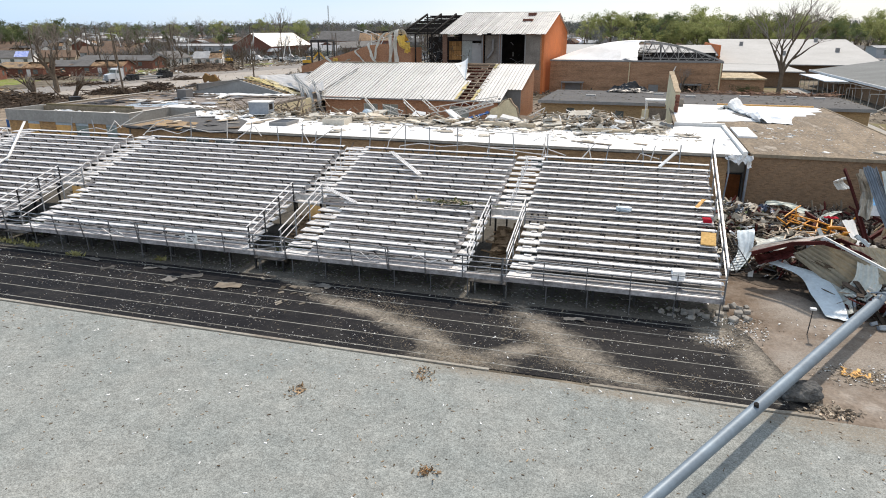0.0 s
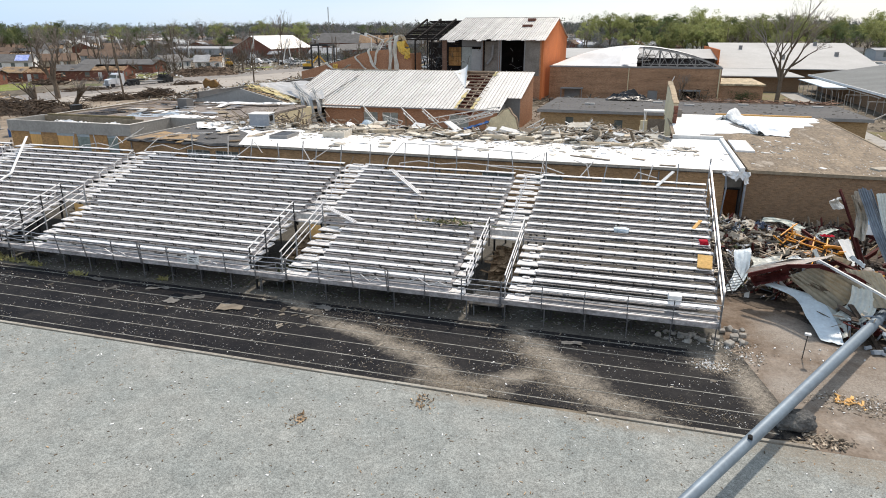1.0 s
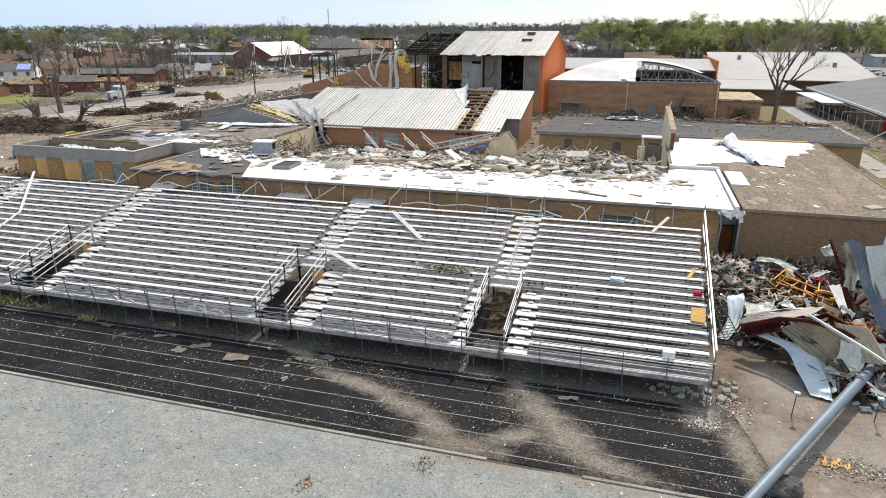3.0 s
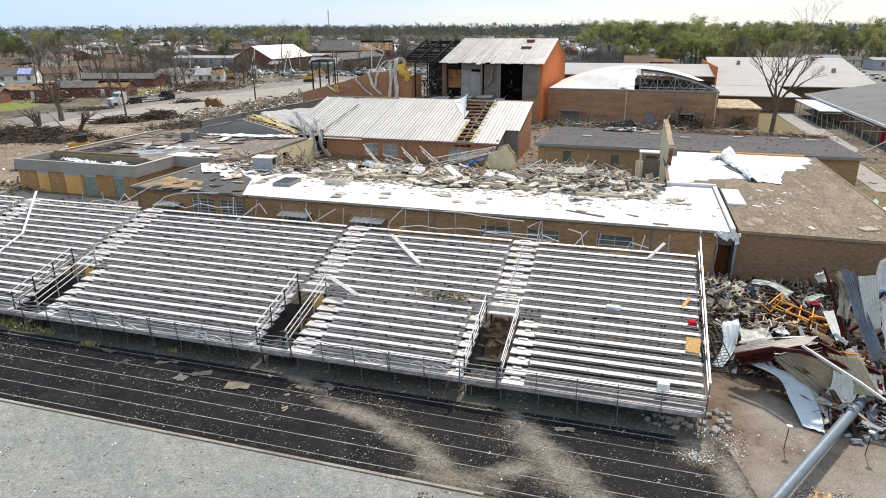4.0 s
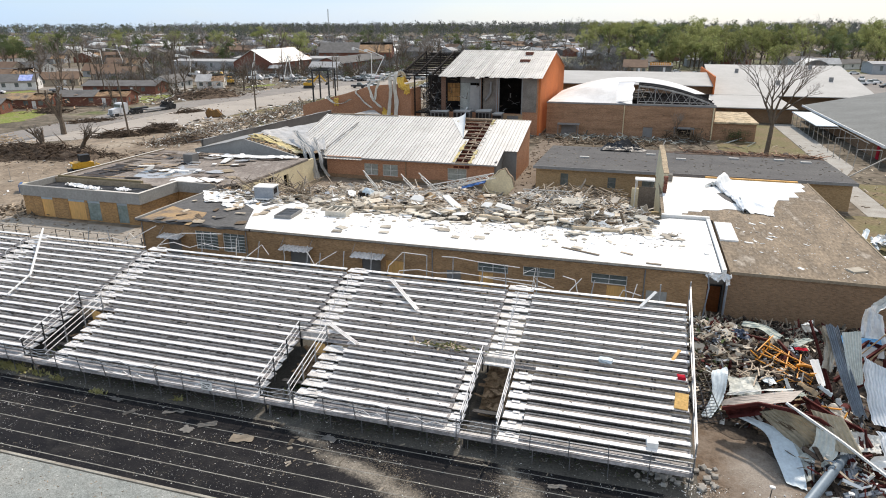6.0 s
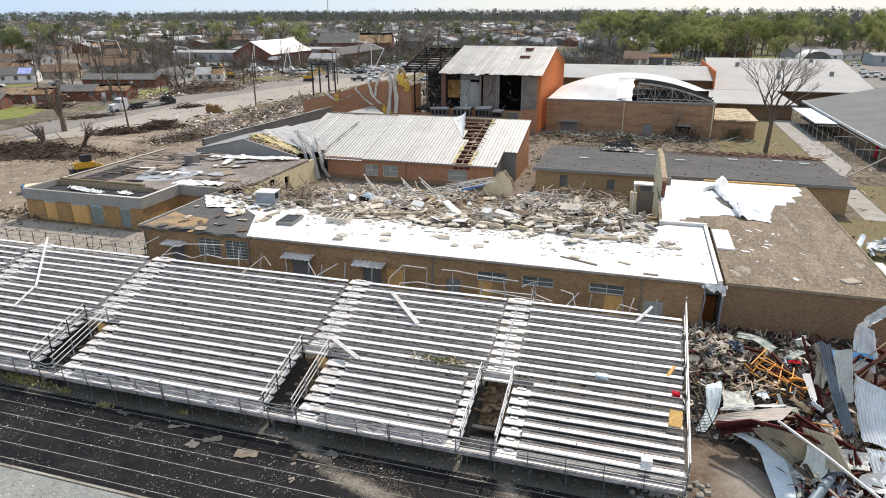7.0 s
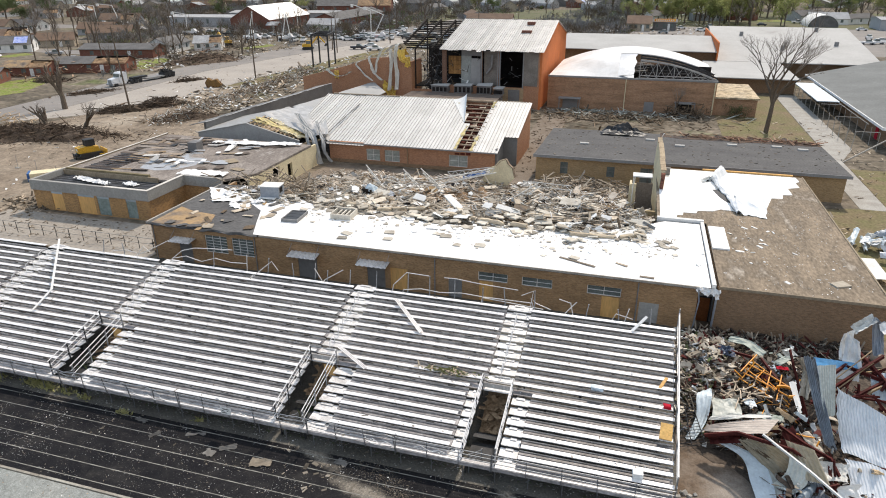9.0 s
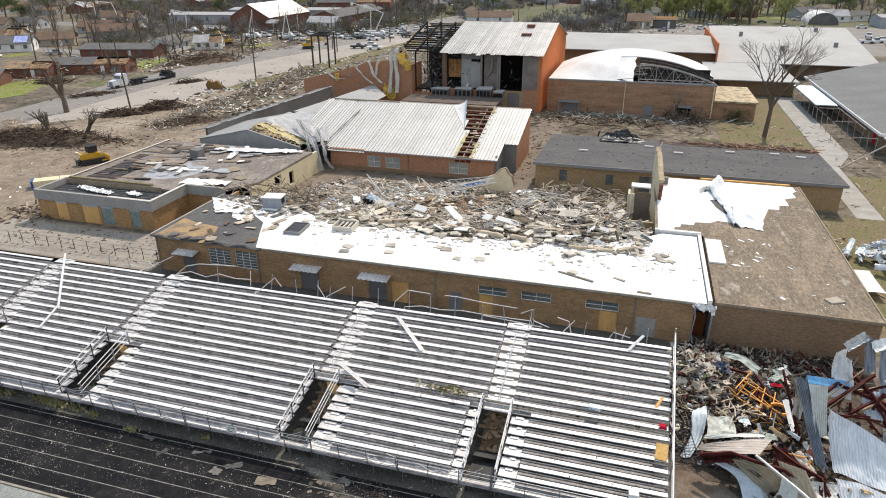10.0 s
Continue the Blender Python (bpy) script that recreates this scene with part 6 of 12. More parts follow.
for pts, w in (
    (((-47.7, 130.5, 11.1), (-47.9, 129.1, 11.8), (-48.2, 128.6, 9.1), (-47.9, 128.6, 6.0), (-48.1, 128.5, 2.9)), 1.3),
    (((-48.5, 130.5, 10.5), (-49.3, 129.1, 10.8), (-49.1, 128.6, 8.2), (-49.4, 128.6, 5.6), (-49.7, 128.5, 2.7)), 1.1),
    (((-47.9, 130.5, 11.5), (-50.7, 129.1, 11.2), (-52.2, 128.6, 8.6), (-52.6, 128.6, 6.2)), 0.8),
    (((-49.5, 130.7, 10.3), (-53.9, 129.3, 9.5), (-53.6, 128.8, 7.6), (-53.0, 128.6, 6.2), (-51.3, 128.6, 4.7)), 0.9),
    (((-53.6, 130.3, 8.8), (-57.1, 129.1, 7.9), (-55.8, 128.7, 6.4), (-55.1, 128.6, 5.7), (-53.4, 128.6, 4.5)), 0.6),
    (((-62.6, 129.5, 6.8), (-63.7, 128.8, 6.5), (-62.2, 128.6, 5.4), (-60.1, 128.6, 5.3), (-58.3, 128.6, 6.2)), 1.0),
    (((-46.7, 130.7, 10.7), (-47.1, 129.7, 12.0), (-48.7, 129.3, 11.7), (-50.5, 129.5, 10.3)), 1.3),
):
    part("twisted_sheet", ribbon(pts, w * 0.62), M_CREAMW, sb, "twisted pale sheet metal")
part("torn_insulation", ribbon(((-46.4, 130.3, 9.8), (-47.1, 129.3, 10.9), (-46.7, 128.8, 9.2), (-46.0, 128.8, 8.4)), 1.4), M_INSULY, sb, "torn yellow insulation")
bm = bmesh.new()
sheet(bm, lambda u, v: (-51.2 + 2.2 * u + 0.5 * noise.noise((v * 4, u, 2)), 128.6 + 0.5 * v + 0.4 * noise.noise((u * 5, v * 5, 8)), 2.4 + 2.0 * v - 0.8 * u + 0.9 * noise.noise((u * 4, v * 4, 4))), 12, 9, 0.2)
part("insulation", bm, M_INSULY, sb, "yellow insulation")
for k, (ix, iz, iw, ih) in enumerate(((-61.6, 5.6, 1.0, 1.5), (-53.2, 2.9, 2.6, 0.9), (-45.6, 8.6, 1.2, 1.8), (-49.2, 2.2, 1.6, 1.2))):
    bm = bmesh.new()
    sheet(bm, lambda u, v: (ix + iw * (u - 0.5) + 0.3 * noise.noise((v * 4, k, 2)), 128.6 + 0.4 * noise.noise((u * 4, v * 4, k)), iz + ih * (v - 0.5) + 0.4 * noise.noise((u * 3, v * 3, k + 4))), 9, 9, 0.15)
    part("torn_insulation", bm, M_INSULY, sb, "torn yellow insulation")
for a, b, h in ((-39.6, -36.4, 4.5), (-35.0, -31.6, 4.7), (-30.4, -27.6, 4.8), (-26.9, -25.2, 4.4)):
    pu = thing("plant_unit", "", "")
    pu.parent = sb
    part("casing", chunk_block(a, b, 126, 128.2, 3.2, h), M_GREYMET, pu, "battered grey air plant unit")
    part("top_cover", chunk_block(a - 0.15, b + 0.1, 125.9, 128.2, h + 0.004, h + 0.16), M_PALEROOF, pu, "bent pale cover")
    for j in range(4):
        x = a + (b - a) * (j + 0.5) / 4
        part("louvre", boxes((x - 0.28, x + 0.28, 125.93, 125.99, 3.45, h - 0.25)), M_DARK, pu)
    part("plant_stand", boxes((a + 0.3, b - 0.3, 126.3, 127.9, 0, 3.3)), M_GREYMET, pu)
part("entry_canopy", boxes((-43.8, -25, 119, 126, 3.0, 3.3)), M_RUBBLE_ROOF, sb)

M_BRICKGY = brick_mat("orange_brown_brick", (0.40, 0.235, 0.14), (0.28, 0.165, 0.098), (0.36, 0.29, 0.22))
mottle(M_BRICKGY, 0.5, 1.1, 0.72, 0.42, 0.68, 6, (0.4, 0.4, 2.5))
M_TANROOF = mat("stripped_tan_roof", (0.50, 0.40, 0.26), (0.38, 0.32, 0.23), (0.2, 0.17, 0.14), scale=0.3, fine=4, grain=0.25)
mottle(M_TANROOF, 0.8, 1.25, 0.6, 0.45, 0.6, 6)
# gymnasium with the barrel roof
gy = thing("gymnasium", "brown brick gymnasium, white barrel roof torn open at one corner", "school building")
GX0, GX1, GY0, GY1, GZ = -17.3, 14.4, 133.2, 158.0, 6.1
gw = [(-14.2, -11.2, 0.02, 2.0, M_FASCIA), (1.6, 3.4, 0.02, 2.0, M_FASCIA), (7.8, 10.4, 0.02, 2.0, M_DARK)]
bm = bmesh.new()
wall_x(bm, GX0, GX1, GY0, GY0 + 0.4, 0, GZ, [w[:4] for w in gw])
wall_y(bm, GX1 - 0.4, GX1, GY0 + 0.4, GY1, 0, GZ)
wall_y(bm, GX0, GX0 + 0.4, GY0 + 0.4, GY1, 0, GZ)
wall_x(bm, GX0 + 0.4, GX1 - 0.4, GY1 - 0.4, GY1, 0, GZ)
part("wall", bm, M_BRICKGY, gy)
for a, b, c, d, m in gw:
    part("door", boxes((a, b, GY0 + 0.1, GY0 + 0.16, c, d)), m, gy)
for a, b in ((-14.9, -10.6), (7.2, 11.0)):
    part("entry_canopy", boxes((a, b, GY0 - 1.6, GY0 - 0.01, 2.1, 2.3), (a + 0.1, a + 0.25, GY0 - 1.5, GY0 - 1.35, 0, 2.1), (b - 0.25, b - 0.1, GY0 - 1.5, GY0 - 1.35, 0, 2.1)), M_FASCIA, gy, "small grey entry canopy")
part("wall_cap", boxes((GX0 - 0.1, GX1 + 0.1, GY0 - 0.08, GY0 + 0.3, GZ, GZ + 0.3)), M_FASCIA, gy)
bm = bmesh.new()
tube(bm, [(-2.2, GY0 - 0.1, 0), (-2.2, GY0 - 0.1, GZ)], 0.09, 6)
tube(bm, [(GX1 - 0.3, GY0 - 0.1, 0), (GX1 - 0.3, GY0 - 0.1, GZ)], 0.12, 6)
part("downspout", bm, M_CREAM, gy)


def vault(u, v):
    # arch along x from wall to wall, running in y
    x = GX0 + (GX1 - GX0) * u
    return (x, GY0 + 0.3 + (GY1 - GY0 - 0.3) * v, GZ + 0.25 + 3.4 * (1 - (2 * u - 1) ** 2))


bm = bmesh.new()
sheet(bm, lambda u, v: vault(u * 0.42, 0.42 + 0.58 * v), 20, 6, 0.15)
sheet(bm, lambda u, v: (vault(u * 0.42, 0)[0], GY0 + 0.3 + 0.42 * (GY1 - GY0 - 0.3) * v, GZ + 0.25 + (vault(u * 0.42, 0)[2] - GZ - 0.25) * math.sin(v * 1.5708)), 20, 10, 0.1)
sheet(bm, lambda u, v: vault(0.42 + 0.58 * u, 0.45 + 0.55 * v), 24, 5, 0.15)
part("barrel_roof", bm, mottle(mat("barrel_membrane", (0.84, 0.84, 0.83), (0.74, 0.72, 0.69), scale=0.25, fine=4, rough=0.6, grain=0.08), 0.12, 0.8, 1.05), gy, "white barrel roof")
bm = bmesh.new()
sheet(bm, lambda u, v: (vault(0.42 + 0.1 * u, 0)[0] + 0.5 * noise.noise((u, v * 5, 3)) * u, GY0 + 0.4 + 0.42 * (GY1 - GY0) * v, GZ + 0.27 + (vault(0.42 + 0.1 * u, 0)[2] - GZ - 0.3) * math.sin(v * 1.5708)), 8, 10, 0.06)
part("grey_roof_patch", bm, M_SHEETG, gy, "grey torn roof patch")
M_TRUSS = mat("pale_truss_steel", (0.40, 0.39, 0.37), (0.26, 0.25, 0.24), scale=1, fine=6, rough=0.5)
for r in range(3):
    bm = bmesh.new()
    v = 0.01 + 0.16 * r
    pts = [vault(0.55 + 0.45 * i / 9, v) for i in range(10)]
    for p, q in zip(pts, pts[1:]):
        beam(bm, p, q, 0.2, 0.3)
    for zz in (0.3, 0.75):
        beam(bm, (pts[0][0], pts[0][1], GZ + zz), (pts[-1][0] - (2.2 if zz > 0.5 else 0), pts[-1][1], GZ + zz), 0.12, 0.12)
    for i, p in enumerate(pts[:-1]):
        if i % 2 == 0:
            beam(bm, (p[0], p[1], GZ + 0.3), p, 0.15, 0.12, (0, 1, 0))
        q = pts[i + 1]
        beam(bm, (p[0], p[1], GZ + 0.3), q, 0.07, 0.07)
        beam(bm, p, (q[0], q[1], GZ + 0.3), 0.07, 0.07)
    part("bow_truss", bm, M_TRUSS if r == 0 else M_DARKST, gy, "exposed steel bow truss")
part("dark_inside", boxes((-3.5, GX1 - 0.5, GY0 + 0.6, GY0 + 12, 3.0, 3.2), (-3.5, GX1 - 0.5, 143.6, 143.8, 3.2, 7.6)), M_DARK, gy)
M_SPLINT = mat("grey_tan_decking", (0.36, 0.32, 0.27), (0.21, 0.185, 0.155), scale=0.8, fine=5, grain=0.3, spread=0.4)
for i in range(44):
    bm = bmesh.new()
    x, z = RND.uniform(-5.6, -1.0), GZ + 0.35 + 2.1 * RND.random()
    x += 0.9 * (z - GZ)
    l = RND.uniform(1.0, 3.4)
    yy = GY0 + 0.3 + 2.4 * (z - GZ) + RND.uniform(-0.4, 0.6)
    beam(bm, (x, yy, z), (x + l, yy + RND.gauss(0, 0.5), z + RND.gauss(0.12, 0.2)), RND.uniform(0.15, 0.4), 0.05)
    part("splintered_board", bm, (M_SPLINT, M_DARK, M_SPLINT, M_FASCIA)[i % 4], gy)
bm = bmesh.new()
for i in range(70):
    p = Vector((RND.uniform(-2, GX1 - 1), GY0 + RND.uniform(1, 10), 3.3 + RND.uniform(0, 3.2)))
    beam(bm, p, p + Vector((RND.gauss(0, 1.6), RND.gauss(0, 1.0), RND.gauss(0, 0.6))), RND.uniform(0.1, 0.5), 0.05)
part("fallen_roof", bm, M_DARK, gy, "dark fallen roof wreckage", "stuff")
part("side_room_wall", boxes((14.41, 21.9, 133.6, 150, 0, 3.2)), M_BRICKGY, gy)
part("side_room_roof", boxes((14.41, 22.2, 133.2, 150.3, 3.2, 3.5)), M_TANROOF, gy, "tan stripped roof of the side room")

# long pale-roofed blocks behind
bk = thing("rear_hall", "long hall behind the gymnasium with a pale metal roof", "school building")
part("wall", boxes((-26, 18.8, 190, 232, 0, 5.8)), M_BRICKBR, bk)
bm = bmesh.new()
sheet(bm, lambda u, v: (-27 + 46 * u, 187.5 + 46 * v, 5.8 + 2.0 * (1 - abs(2 * v - 1))), 1, 2, 0.2)
part("roof", bm, M_PALEROOF, bk)
part("orange_end", slab([(18.82, 187.4), (19.2, 187.4), (19.2, 233.5), (18.82, 233.5)], 0, 8.2), M_ORANGE, bk)
pw = thing("pale_roof_hall", "large hall with a wide pale low-pitched metal roof", "school building")
part("wall", boxes((19.3, 56.5, 190, 226, 0, 3.6), (19.3, 33.5, 162, 189.9, 0, 3.2)), M_BRICKBR, pw)
bm = bmesh.new()
sheet(bm, lambda u, v: (19.21 + 38.2 * u, 187 + 40 * v, 3.7 + 5.6 * v), 6, 1, 0.2)
part("roof", bm, M_PALEROOF, pw, "wide pale metal roof")
bm = bmesh.new()
sheet(bm, lambda u, v: (15.5 + 18.5 * u, 160 + 27 * v, 3.4 + 0.25 * v), 1, 1, 0.2)
part("low_roof", bm, M_PALEROOF, pw)
for x, y in ((27, 215), (48, 222), (50, 205), (36, 200)):
    part("roof_vent", boxes((x, x + 0.9, y, y + 0.9, 3.7 + 5.6 * (y - 187) / 40, 4.8 + 5.6 * (y - 187) / 40)), M_FASCIA, pw)

# grey-roofed classroom row with the covered walkway
gr = thing("grey_roof_row", "classroom row with a dark grey roof and white covered walkway", "school building")
part("wall", boxes((38.5, 62, 114.5, 168, 0, 3.1)), M_BRICKBR, gr)
bm = bmesh.new()
sheet(bm, lambda u, v: (36.9 + 26 * u, 113.2 + 57 * v + 20 * u * v, 3.3 + 2.4 * u), 3, 3, 0.25)
part("roof", bm, mat("grey_green_roofing", (0.205, 0.212, 0.205), (0.165, 0.17, 0.165), scale=0.2, fine=3, grain=0.15), gr)
part("roof_edge", boxes((36.7, 36.89, 113, 170, 3.0, 3.4), (36.89, 62, 112.9, 113.19, 3.0, 3.4)), M_WHITE, gr, "white roof edge")
part("roof_units", boxes((47, 47.9, 140, 141, 4.4, 5.3), (44, 44.8, 134, 135, 4.0, 4.7), (48.5, 49.2, 131, 132, 4.6, 5.2)), M_WHITE, gr)
part("red_door", boxes((38.38, 38.49, 120, 121.2, 0.02, 2.1)), M_RED, gr)
cp = thing("covered_walkway", "wrecked covered walkway with thin white posts and a pale roof", "walkway cover")
part("canopy_roof", boxes((32.6, 36.4, 137, 159, 2.85, 3.0)), M_SHEETB, cp, "pale blue-grey canopy roof")
part("end_canopy", boxes((37.2, 44, 107.5, 112.8, 2.8, 3.0)), M_WHITE, cp)
for i in range(13):
    for x in (32.8, 36.2):
        bm = bmesh.new()
        lean = RND.uniform(-0.4, 0.4) if i < 7 else 0
        beam(bm, (x, 112 + i * 3.8, 0), (x + lean, 112 + i * 3.8 + lean, 2.85), 0.08, 0.08, (0, 1, 0))
        part("post", bm, M_CONC, cp)
bm = bmesh.new()
for i in range(7):
    y = 112 + i * 3.8
    if i in (0, 3, 6):
        beam(bm, (32.8, y, 2.85), (36.2, y, 2.85), 0.07, 0.1)
beam(bm, (36.2, 118, 2.85), (36.2, 137, 2.85), 0.07, 0.1)
beam(bm, (29.8, 103.5, 0.1), (37.4, 109, 3.2), 0.15, 0.15)
part("bare_frame", bm, M_CONC, cp)
solid("walkway_path", slab([(26.6, 82), (29.6, 82), (29.8, 104), (33, 112), (33.5, 160), (29.2, 160), (28.6, 112), (26.6, 100)], -0.2, 0.03), M_CONC, "pale concrete path beside the classroom row", "path", "structure")
solid("courtyard_lawn", slab([(14.5, 99.8), (26.4, 99.8), (28.4, 112), (29.0, 158), (15, 158)], -0.2, 0.02), M_DRYGRASS, "dry patchy courtyard lawn", "lawn", "structure")
solid("side_lawn", slab([(19.6, 50), (60, 50), (60, 100), (29.9, 100), (29.7, 82), (25.6, 82), (19.6, 80)], -0.2, 0.02), M_DRYGRASS, "patchy dry grass with bare soil", "lawn", "structure")
solid("courtyard_ground", slab([(-42, 62.3), (2.9, 62.3), (2.9, 83.7), (-12, 83.7), (-12, 132), (-17, 132), (-17, 83), (-42, 83)], -0.2, 0.015), M_DIRT, "brown dusty yard under the rubble", "pavement", "structure")

# ---- rubble ----
def place(name, me, material, parent, m, label=""):
    ob = part(name, me, material, parent, label)
    ob.matrix_world = m
    return ob


def chunk_mesh(seed, sx, sy, sz, jag=0.25):
    """A broken block with knocked-off corners."""
    r = random.Random(seed)
    bm = bmesh.new()
    bmesh.ops.create_cube(bm, size=1)
    bmesh.ops.bevel(bm, geom=bm.edges[:], offset=0.12, segments=1, affect="EDGES")
    for v in bm.verts:
        v.co = Vector((v.co.x * sx * (1 + r.uniform(-jag, jag)), v.co.y * sy * (1 + r.uniform(-jag, jag)), v.co.z * sz * (1 + r.uniform(-jag, jag) * 0.6)))
    return mesh_of("chunk", bm)


def shard_mesh(seed, sx, sy, sz):
    """A broken flat slab with an irregular outline."""
    r = random.Random(seed * 7 + 1)
    x, y = sx / 2, sy / 2
    pts = [(-x * r.uniform(0.8, 1), -y * r.uniform(0.85, 1)), (x * r.uniform(0.75, 1), -y * r.uniform(0.7, 1)), (x * r.uniform(0.8, 1), y * r.uniform(0.1, 0.4)), (x * r.uniform(0.45, 0.9), y * r.uniform(0.85, 1)), (-x * r.uniform(0.7, 1), y * r.uniform(0.7, 1))]
    if seed % 3 == 0:
        del pts[2]
    bm = slab(pts, -sz / 2, sz / 2)
    for v in bm.verts:
        if v.co.z > 0:
            v.co.x, v.co.y = v.co.x * r.uniform(0.93, 1.0), v.co.y * r.uniform(0.93, 1.0)
    return mesh_of("slab_piece", bm)


def with_mat(me, m):
    me = me.copy()
    me.materials.clear()
    me.materials.append(m)
    return me


def board_mesh(l, w, h):
    bm = boxes((-l / 2, l / 2, -w / 2, w / 2, -h / 2, h / 2))
    return mesh_of("board", bm)


def truss(name, p, q, h, material, parent, label=""):
    """An open-web joist between two points."""
    bm = bmesh.new()
    p, q = Vector(p), Vector(q)
    up = Vector((0, 0.25, 1)).normalized() * h
    beam(bm, p, q, 0.08), beam(bm, p + up, q + up, 0.08)
    n = max(3, int((q - p).length / 0.7))
    for i in range(n):
        a, b = p.lerp(q, i / n), p.lerp(q, (i + 1) / n)
        beam(bm, a if i % 2 else a + up, b + up if i % 2 else b, 0.05)
    return part(name, bm, material, parent, label)


M_SLABW = mat("pale_broken_slab", (0.66, 0.62, 0.54), (0.52, 0.47, 0.39), scale=1.0, fine=6, grain=0.15, spread=0.25)
M_PLANKC = mat("precast_plank", (0.62, 0.565, 0.475), (0.40, 0.355, 0.29), scale=1.0, fine=6, grain=0.2, spread=0.35)
SL = [with_mat(shard_mesh(i, 1.1, 0.75, 0.10), m) for i, m in enumerate((M_CHUNK, M_PLANKC, M_CONC, M_SHEETT, M_PLANKC))]


def broken_plank(seed, l, w, h):
    r = random.Random(seed)
    return mesh_of("plank_piece", slab([(-l / 2 + r.uniform(0, 0.3), -w / 2), (l / 2 - r.uniform(0, 0.4), -w / 2), (l / 2 - r.uniform(0, 0.4), 0.1 * w), (l / 2 - r.uniform(0, 0.3), w / 2), (-l / 2 + r.uniform(0, 0.4), w / 2), (-l / 2 + r.uniform(0, 0.4), 0)], -h / 2, h / 2))


PK = [with_mat(broken_plank(40 + i, l, w, h), m) for i, (l, w, h, m) in enumerate(((2.2, 0.45, 0.08, M_PLANKC), (1.4, 0.6, 0.06, M_PLANKC), (2.6, 0.3, 0.09, M_CHUNK), (1.1, 0.8, 0.05, M_SLABW), (1.7, 0.8, 0.04, M_WHITE)))]
# Concrete blocks tinted blue-grey; the shade on them is in the colour.
M_CHUNKB = mat("shade_blue_concrete", (0.36, 0.39, 0.42), (0.27, 0.29, 0.31), scale=1.5, fine=9, grain=0.2)
CHB = [with_mat(chunk_mesh(60 + i, 0.9, 0.6, 0.5, 0.12), M_CHUNKB) for i in range(3)]
CH = [with_mat(chunk_mesh(20 + i, 0.7, 0.5, 0.35), M_CHUNK) for i in range(3)]
M_OLDWOOD = mat("weathered_boards", (0.46, 0.385, 0.295), (0.255, 0.208, 0.16), scale=1.0, fine=8, grain=0.25, spread=0.5)
BD = [with_mat(board_mesh(l, w, h), m) for l, w, h, m in ((3.2, 0.14, 0.05, M_OLDWOOD), (2.4, 0.1, 0.06, M_WOOD), (2.0, 0.4, 0.03, M_OLDWOOD), (3.6, 0.08, 0.08, M_SHEETT), (2.6, 0.22, 0.04, M_WHITE), (1.4, 0.8, 0.04, M_DECK), (2.2, 0.14, 0.08, M_BRUSH))]


def rub_z(x, y):
    """Height of the rubble behind the white roof."""
    a = min(1, max(0, (y - 56) / 24))
    z = 3.6 - 2.6 * a ** 1.4 + 0.55 * math.exp(-((y - 63) / 5) ** 2) * min(1, max(0.3, (x + 40) / 8))
    z += 0.7 * math.exp(-((x + 4) / 4) ** 2 - ((y - 64) / 4) ** 2) - 1.1 * math.exp(-((x + 17) / 3.5) ** 2 - ((y - 67.5) / 4) ** 2) + 0.5 * math.exp(-((x + 10.5) / 3) ** 2 - ((y - 71) / 4) ** 2)
    z -= 2.0 * math.exp(-((x - 2.4) / 2.2) ** 2) * min(1, max(0, (y - 63) / 4))
    z -= 1.9 * math.exp(-((x + 42) / 3.5) ** 2) * min(1, max(0, (y - 62) / 5))
    z -= 0.75 * min(1, max(0, (y - 58.5) / 3)) * min(1, max(0.35, (-6 - x) / 5))
    z += 0.55 * noise.noise((x * 0.45, y * 0.45, 1)) + 0.3 * noise.noise((x * 1.3, y * 1.3, 4))
    return z


M_JOIST = mat("chalky_white_steel", (0.66, 0.65, 0.61), (0.48, 0.47, 0.44), scale=1, fine=6, rough=0.5)
M_RUBBLED = mat("rubble_dust", (0.36, 0.30, 0.235), (0.47, 0.41, 0.335), (0.2, 0.155, 0.115), scale=0.7, fine=5, grain=0.4, bump=0.05)
M_HEAPW = mat("dusty_pale_boards", (0.60, 0.54, 0.46), (0.40, 0.335, 0.265), scale=1.0, fine=8, grain=0.25, spread=0.4)
BDH = [with_mat(m, M_HEAPW) if m.materials[0] is M_OLDWOOD else m for m in BD]
heap = thing("rubble_field", "wide heap of broken roof slabs, boards and steel joists", "rubble")
bm = bmesh.new()
sheet(bm, lambda u, v: (-42.9 + 45.8 * u, 55.0 + 24.8 * v + (1.6 - 3.4 * abs(u - 0.42)) * (1 - v), rub_z(-42.9 + 45.8 * u, 55.0 + 24.8 * v) - 0.15 - 0.35 * (v < 0.03)), 110, 60, 0)
part("grit_bed", bm, M_RUBBLED, heap, "grey-brown grit and dust", "stuff")
for i in range(300):
    front = i < 175
    x, y = RND.uniform(-36, 2.4) if front else RND.uniform(-41.5, 2.4), 55.8 + abs(RND.gauss(0, 3.6)) if front else RND.uniform(58, 79.2)
    me = RND.choice(PK + SL[:2]) if front else RND.choice(BDH + BDH + PK + SL[1:2])
    s = RND.choice((0.55, 0.8, 1.05, 1.3)) * RND.uniform(0.85, 1.15) if front else RND.uniform(0.7, 1.4)
    yaw = RND.gauss(-4, 26 if front else 34) + (90 if RND.random() < 0.15 else 0)
    place("rubble_piece", me, None, heap, pose(x, y, rub_z(x, y) + RND.uniform(0.0, 0.35), RND.gauss(0, 16 if front else 18), RND.gauss(0, 13 if front else 18), yaw) @ Matrix.Scale(s, 4))


